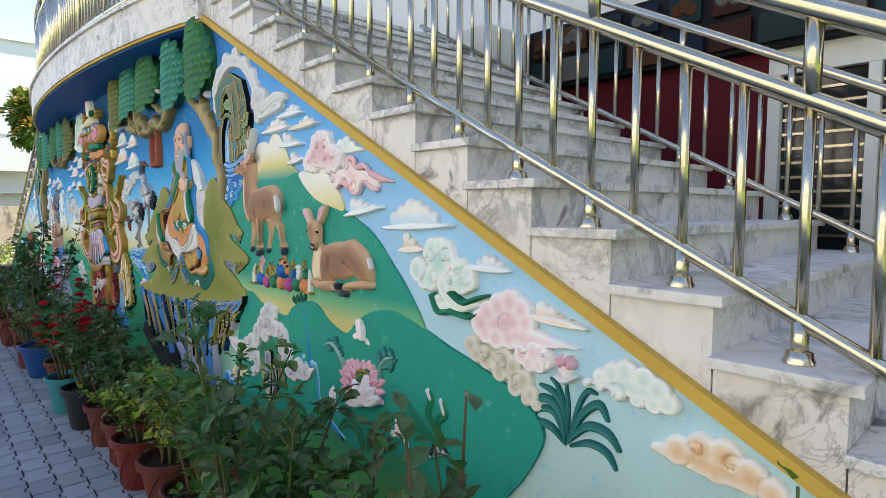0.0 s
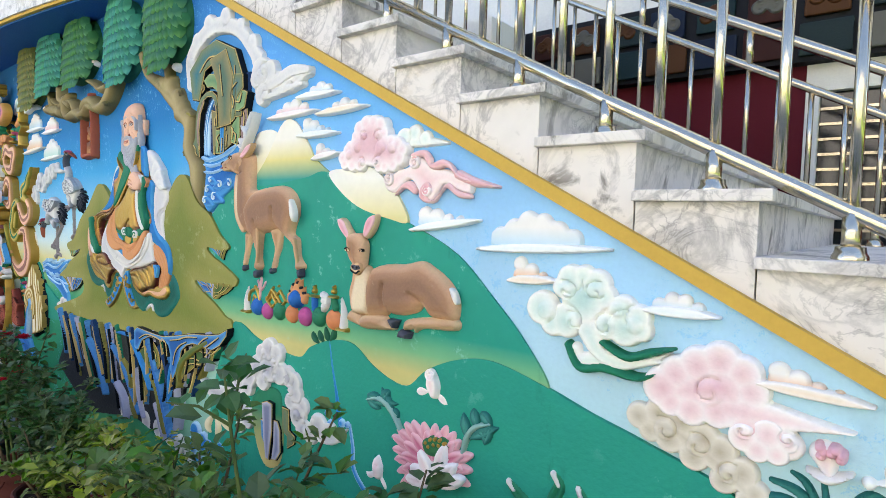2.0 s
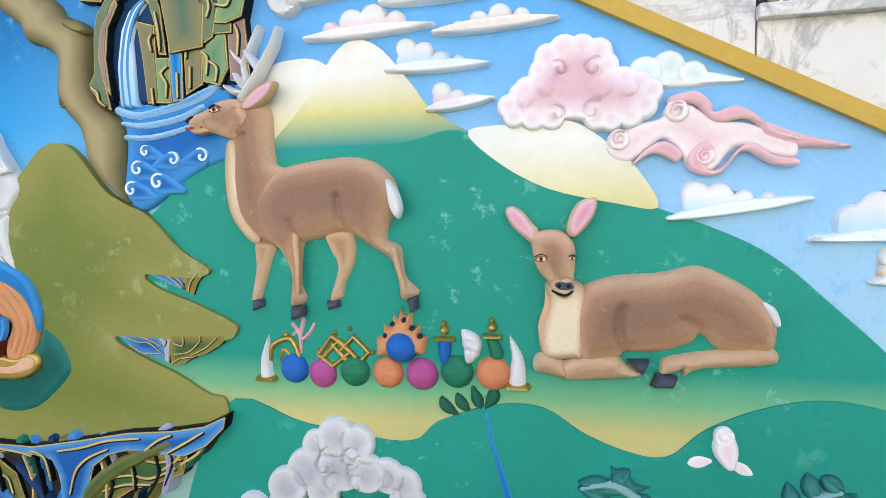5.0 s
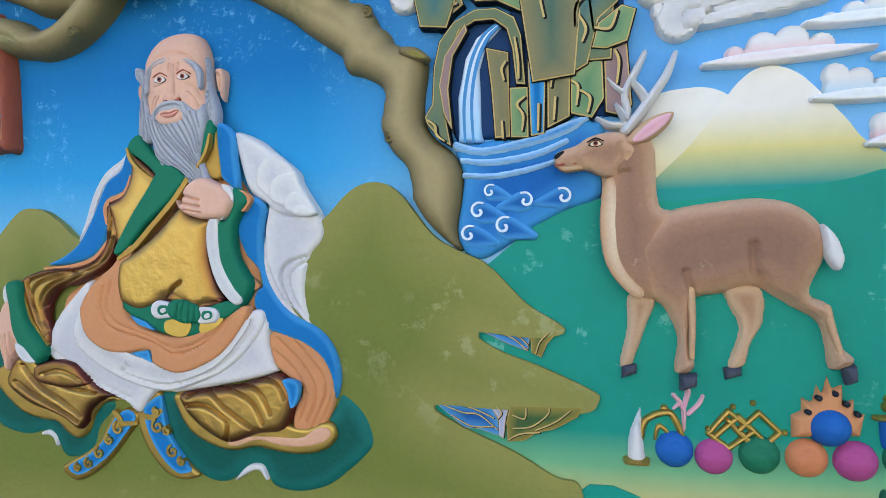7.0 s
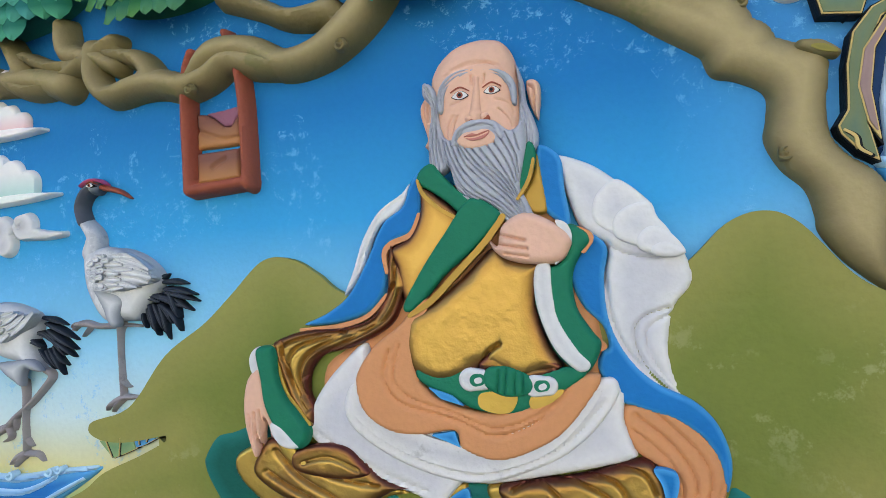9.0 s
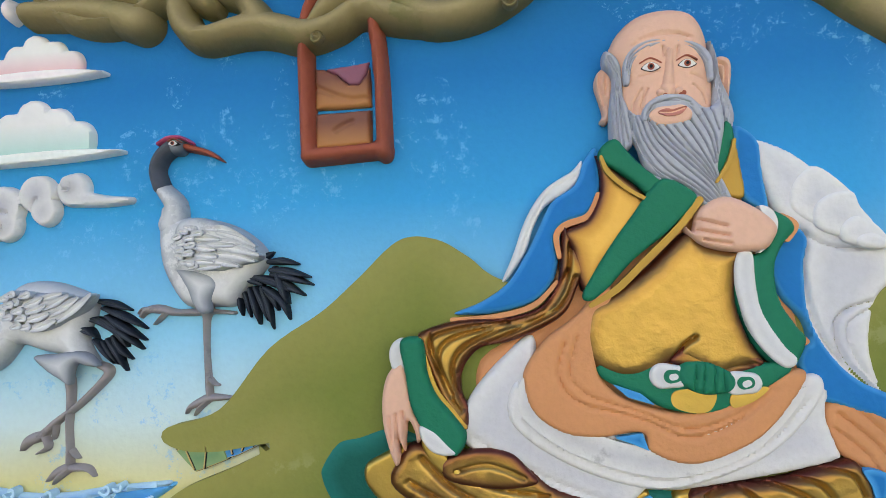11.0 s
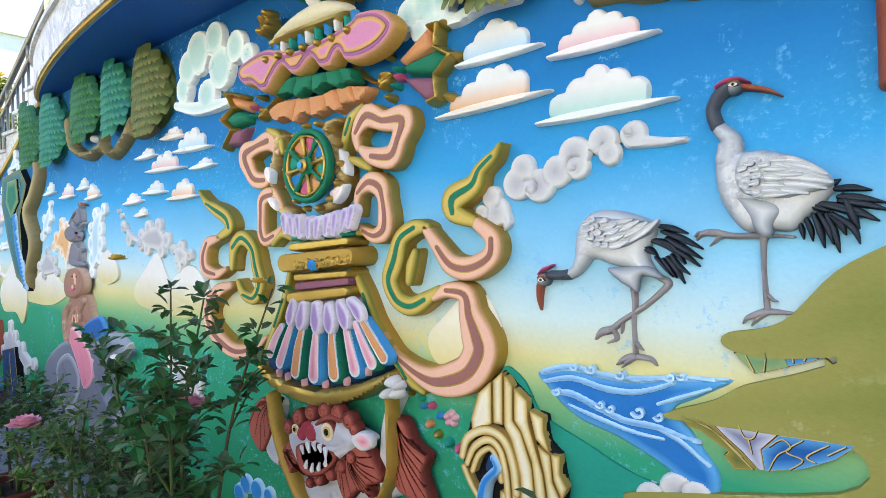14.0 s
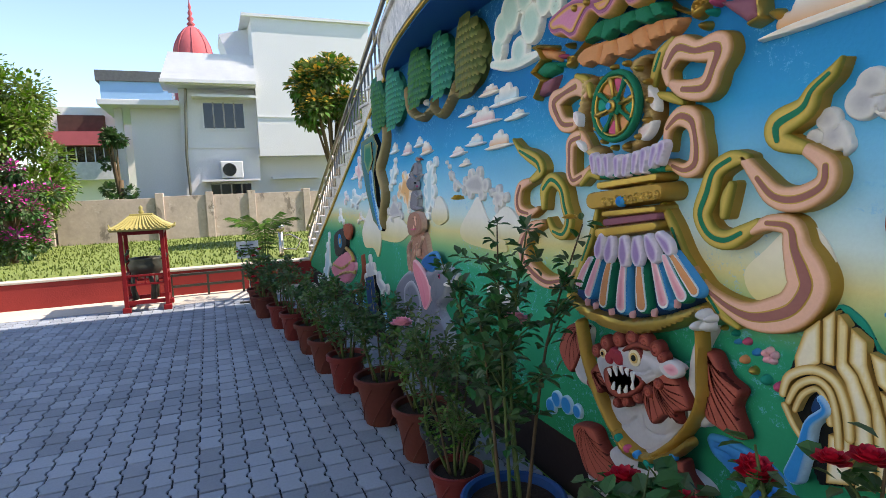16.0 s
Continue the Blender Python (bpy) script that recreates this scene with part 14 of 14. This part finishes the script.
PINK_ROSE, YELLOW_ROSE = (-2.50, -1.02, 1.16), (-2.5, -0.72, 1.71)
RED3 = [(M_PETAL_RED, 0.05, -1) for k in range(20)] + [(M_PETAL_RED, 0.055, 0.02 * k) for k in range(6)]
FEW = [(M_PETAL_RED, 0.045, -1) for k in range(6)]
PLANTS = [
    (-9.3, -1.16, 0.17, 0.32, 1.05, 0.28, 520, 0.07, "mid", M_TERRA, "potted shrub with red and yellow blossoms", FEW),
    (-8.6, -1.14, 0.17, 0.32, 0.9, 0.26, 520, 0.06, "dark", M_TERRA, "potted shrub with bright red flowers", RED3[:9]),
    (-7.8, -1.0, 0.17, 0.32, 0.95, 0.28, 640, 0.055, "dark", M_TERRA_RED, "leafy dark shrub with a few red flowers", FEW),
    (-7.1, -0.92, 0.17, 0.34, 0.98, 0.30, 760, 0.05, "dark", M_TERRA_RED, "leafy dark shrub in a red pot", []),
    (-6.4, -0.83, 0.18, 0.34, 0.98, 0.30, 820, 0.05, "dark", M_TERRA, "leafy dark shrub in a twisted terracotta pot", []),
    (-5.65, -0.80, 0.18, 0.34, 0.92, 0.30, 760, 0.045, "mid", M_TERRA, "bushy green shrub in a twisted terracotta pot", []),
    (-5.0, -0.75, 0.17, 0.34, 0.95, 0.30, 860, 0.045, "dark", M_TERRA_RED, "bushy dark shrub in a red pot", []),
    (-4.2, -0.66, 0.20, 0.37, 0.94, 0.34, 1000, 0.045, "dark", M_TERRA, "dense shrub in a twisted terracotta pot", []),
    (-3.52, -0.58, 0.19, 0.36, 0.92, 0.30, 420, 0.045, "mid", M_TERRA, "sparse thorny shrub in a weathered terracotta pot", []),
    (-3.12, -0.55, 0.17, 0.36, 0.92, 0.26, 900, 0.034, "dark", M_BLACKPOT, "fine-leaved shrub in a black pot", []),
    (-2.78, -0.66, 0.14, 0.28, 0.66, 0.18, 520, 0.028, "mid", M_TERRA_RED, "small fine-leaved shrub in a red pot", []),
    (-2.30, -0.58, 0.23, 0.34, 1.80, 0.40, 820, 0.064, "rose", M_BLUEPOT, "tall rose bush with pink and yellow roses in a blue pot", [(M_PETAL_PINK, 0.07, 0.42), (M_PETAL_YEL, 0.045, 0.0), (M_PETAL_PINK, 0.03, 0.25)]),
    (-1.50, -0.52, 0.17, 0.32, 0.84, 0.24, 380, 0.09, "rose", M_TERRA, "low shrub with clusters of crimson flowers", [(M_PETAL_RED, 0.085, -1) for k in range(5)]),
    (-0.88, -0.60, 0.17, 0.32, 1.16, 0.30, 520, 0.06, "dark", M_TEALPOT, "shrub covered in small red flowers in a teal pot", RED3),
    (-0.35, -0.56, 0.17, 0.34, 1.20, 0.30, 560, 0.055, "dark", M_BLACKPOT, "tall shrub with red flowers in a black pot", RED3),
    (0.15, -0.50, 0.16, 0.32, 1.02, 0.28, 800, 0.055, "dark", M_TERRA, "dark leafy shrub in a twisted terracotta pot", []),
    (0.62, -0.48, 0.16, 0.32, 0.92, 0.27, 700, 0.05, "dark", M_TERRA, "dark leafy shrub in a terracotta pot", []),
    (1.02, -0.50, 0.17, 0.33, 0.78, 0.27, 900, 0.042, "bright", M_TERRA_RED, "bright green bush in a red pot", []),
    (1.50, -0.46, 0.18, 0.34, 0.76, 0.26, 460, 0.06, "yellow", M_TERRA, "yellow-green shrub in a wide terracotta pot", []),
    (1.98, -0.46, 0.19, 0.34, 1.04, 0.34, 360, 0.062, "mid", M_TERRA, "spreading hibiscus with toothed green leaves", []),
    (2.45, -0.50, 0.18, 0.34, 1.14, 0.36, 330, 0.066, "mid", M_TERRA_RED, "tall hibiscus with toothed green leaves", []),
    (2.92, -0.52, 0.17, 0.32, 1.40, 0.34, 420, 0.075, "rose", M_TERRA, "tall leggy hibiscus with dark toothed leaves", []),
    (3.30, -0.46, 0.17, 0.32, 0.98, 0.26, 220, 0.075, "dark", M_TERRA, "rose bush with reddish young leaves", []),
    (3.62, -0.55, 0.17, 0.32, 0.92, 0.26, 240, 0.08, "mid", M_TERRA_RED, "young rose with broad dark leaves", []),
    (3.98, -0.56, 0.17, 0.32, 1.30, 0.15, 130, 0.085, "rose", M_TERRA, "rose bush with broad dark leaves and red buds", []),
    (4.36, -0.55, 0.17, 0.32, 1.36, 0.13, 150, 0.075, "bright", M_TERRA, "upright shrub with glossy bright leaves", []),
    (4.66, -0.50, 0.16, 0.32, 1.34, 0.12, 120, 0.07, "bright", M_TERRA, "upright pruned shrub with glossy leaves", []),
]
for i, (x, y, r, h, ht, sp, nl, sz, kind, pm, lab, fl) in enumerate(PLANTS):
    grown = potted_plant(x, y, r, h, ht, sp, nl, sz, kind, 20 + i, pm, lab, fl, stems=7 if nl > 300 else 5, twist=pm in (M_TERRA, M_TERRA_RED))
    if pm is M_BLUEPOT:
        bloom("flower", (PINK_ROSE[0] - x, PINK_ROSE[1] - y, PINK_ROSE[2]), 0.062, M_PETAL_PINK, grown, random.Random(1), 30)
        bloom("flower", (YELLOW_ROSE[0] - x, YELLOW_ROSE[1] - y, YELLOW_ROSE[2]), 0.042, M_PETAL_YEL, grown, random.Random(2), 26)
palm = empty("palm_plant", (-10.2, -0.95, 0), label="young palm with thin feathery fronds in a pot", category="palm")
rng = random.Random(7)
pot(palm, 0.17, 0.3, M_TERRA, rng, False)
vs, fs = [], []
for k in range(11):
    a = 2 * math.pi * k / 11
    reach = rng.uniform(0.35, 0.55)
    path = curve_through([(0, 0, 0.3), (0.3 * reach * math.cos(a), 0.3 * reach * math.sin(a), 1.2), (reach * math.cos(a), reach * math.sin(a), 1.25 + 0.25 * rng.random())], 8)
    part("frond", tube(bmesh.new(), path, 0.006, 5), M_GSTEM, palm)
    n = len(path)
    for j in range(n // 3, n):
        for q in (0.0, 0.5):
            c = Vector(path[j]) if j == n - 1 else Vector(path[j]).lerp(Vector(path[j + 1]), q)
            for sd in (-1, 1):
                u = Vector((math.cos(a + sd * 0.8), math.sin(a + sd * 0.8), -0.15 - 0.3 * rng.random())).normalized()
                w = Vector((0, 0, 0.008))
                b0 = len(vs)
                e = c + u * rng.uniform(0.12, 0.2)
                vs += [tuple(c - w), tuple(c.lerp(e, 0.4) - w * 1.3), tuple(e), tuple(c.lerp(e, 0.4) + w * 1.3), tuple(c + w)]
                fs.append((b0, b0 + 1, b0 + 2, b0 + 3, b0 + 4))
tagged(mesh_object("leaves", vs, fs, LEAVES["mid"], None, palm), kind="stuff")

# ---- trees beyond ----
def tree(name, x, y, height, crown, clumps, per, size, kind, label, seed, blossom=None, squash=0.8, low=0.35):
    rng = random.Random(seed)
    top = empty(name, (x, y, 0), label=label, category="tree")
    bm = bmesh.new()
    tube(bm, [(0, 0, -0.1), (0.05, 0.03, height * 0.3), (0.0, 0.1, height * 0.6)], [height * 0.035, height * 0.028, height * 0.015], 10)
    part("trunk", bm, M_STEM, top, smooth=True)
    vs, fs, bv, bf = [], [], [], []
    for c in range(clumps):
        u = Vector((rng.gauss(0, 1), rng.gauss(0, 1), rng.gauss(0, 1))).normalized()
        rad = crown * rng.uniform(0.55, 1.0)
        p = Vector((u.x * rad, u.y * rad, height * (low + (1 - low) * 0.5) + u.z * height * (1 - low) * 0.5 * squash))
        if c % 3 == 0:
            part("limb", tube(bmesh.new(), [(0, 0.05, height * 0.4), tuple(p * 0.6 + Vector((0, 0, height * 0.2))), tuple(p)], [0.05, 0.03, 0.01], 6), M_STEM, top)
        cr = crown * rng.uniform(0.2, 0.38)
        for k in range(per):
            v = Vector((rng.gauss(0, 1), rng.gauss(0, 1), rng.gauss(0, 1))).normalized() * cr * rng.uniform(0.5, 1.0)
            if blossom and v.z > 0 and rng.random() < 0.45:
                leaf_rows(p + v * 1.08, v, size * 0.8, rng, bv, bf)
            else:
                leaf_rows(p + v, v, size * rng.uniform(0.7, 1.3), rng, vs, fs)
    cr = mesh_object("crown", vs, fs, LEAVES[kind], None, top)
    tagged(cr, kind="stuff")
    if bv:
        tagged(mesh_object("blossom", bv, bf, blossom, None, top), kind="stuff")
    return top


tree("blossom_tree", -15.8, 1.42, 5.3, 0.95, 30, 190, 0.17, "mid", "round tree with dark leaves and yellow blossom beyond the stairs", 3, M_PETAL_YEL, 0.9, 0.66)
tree("garden_tree", -17.2, -6.7, 5.3, 1.65, 80, 230, 0.11, "bright", "large leafy garden tree against the sky", 5, None, 0.95, 0.08)
tree("garden_tree", -19.4, -8.2, 6.2, 1.8, 44, 170, 0.14, "yellow", "tall tree with thin dry yellowish leaves", 6)
tree("bougainvillea", -15.4, -5.9, 2.7, 0.9, 30, 150, 0.10, "dark", "bougainvillea with magenta blossom over the boundary wall", 8, material("magenta_bract", rgb("c8329a"), 0.6, grain=0.1), 0.9, 0.2)
tree("garden_shrub", -20.9, -4.4, 4.0, 0.6, 14, 130, 0.12, "dark", "dark shrub beside the white house", 9, None, 0.9, 0.3)

# ---- pavers of the courtyard ----
def paver_mesh():
    L, W, z = 0.105, 0.076, 0.012
    zig = 0.022
    top = [(-L, -W + zig), (-L * 0.45, -W + zig), (-L * 0.2, -W), (L * 0.2, -W), (L * 0.45, -W + zig), (L, -W + zig), (L, W + zig), (L * 0.45, W + zig), (L * 0.2, W), (-L * 0.2, W), (-L * 0.45, W + zig), (-L, W + zig)]
    g, bv = 0.925, 0.895
    n = len(top)
    vs = [(x * bv, (y - zig * 0.5) * bv, z) for x, y in top] + [(x * g, (y - zig * 0.5) * g, z - 0.006) for x, y in top] + [(x * g, (y - zig * 0.5) * g, -0.02) for x, y in top]
    fs = [tuple(range(n))]
    for r in range(2):
        for i in range(n):
            j = (i + 1) % n
            fs.append((r * n + i, (r + 1) * n + i, (r + 1) * n + j, r * n + j))
    return vs, fs


PV, PF = paver_mesh()


def random_tint(m, source):
    n, ln = m.node_tree.nodes, m.node_tree.links
    if source == "object":
        s = n.new("ShaderNodeObjectInfo").outputs["Random"]
    else:
        s = n.new("ShaderNodeNewGeometry").outputs["Random Per Island"]
    mr = n.new("ShaderNodeMapRange")
    mr.inputs["To Min"].default_value, mr.inputs["To Max"].default_value = 0.72, 1.08
    ln.new(s, mr.inputs["Value"])
    mx = n.new("ShaderNodeMix")
    mx.data_type, mx.blend_type = "RGBA", "MULTIPLY"
    mx.inputs["Factor"].default_value = 1.0
    b = n["Principled BSDF"]
    ln.new(n[m["hsv"]].outputs[0], mx.inputs["A"])
    ln.new(mr.outputs[0], mx.inputs["B"])
    ln.new(mx.outputs["Result"], b.inputs["Base Color"])
    return m


M_PAVER_A = random_tint(M_PAVER, "object")
M_PAVER_B = random_tint(material("grey_paver_far", rgb("8b939b"), 0.85, grain=0.12, scale=50, bump=0.4, blotch=0.12, big=1.2), "island")
pm = bpy.data.meshes.new("paver")
pm.from_pydata(PV, [], PF)
pm.materials.append(M_PAVER_A)
cells = []
i = 0
x = -10.28
while x < 8.9:
    y = -8.9 + (0.0 if i % 2 == 0 else 0.0)
    while y < -0.02:
        cells.append((x, y))
        y += 0.152
    x += 0.210
    i += 1
near = [c for c in cells if -5.2 < c[0] < -2.4 and -2.9 < c[1] < -1.0]
near = set(near[:300])
prng = random.Random(11)
vs, fs = [], []
for x, y in cells:
    dz = prng.uniform(-0.002, 0.002)
    if (x, y) in near:
        o = new("paver", pm)
        o.parent = pave
        o.location = (x, y, -0.012 + dz)
    else:
        b = len(vs)
        vs += [(x + vx, y + vy, vz - 0.012 + dz) for vx, vy, vz in PV]
        fs += [tuple(b + k for k in f) for f in PF]
rest = mesh_object("paver_field", vs, fs, M_PAVER_B, None, pave)
tagged(rest, kind="stuff")
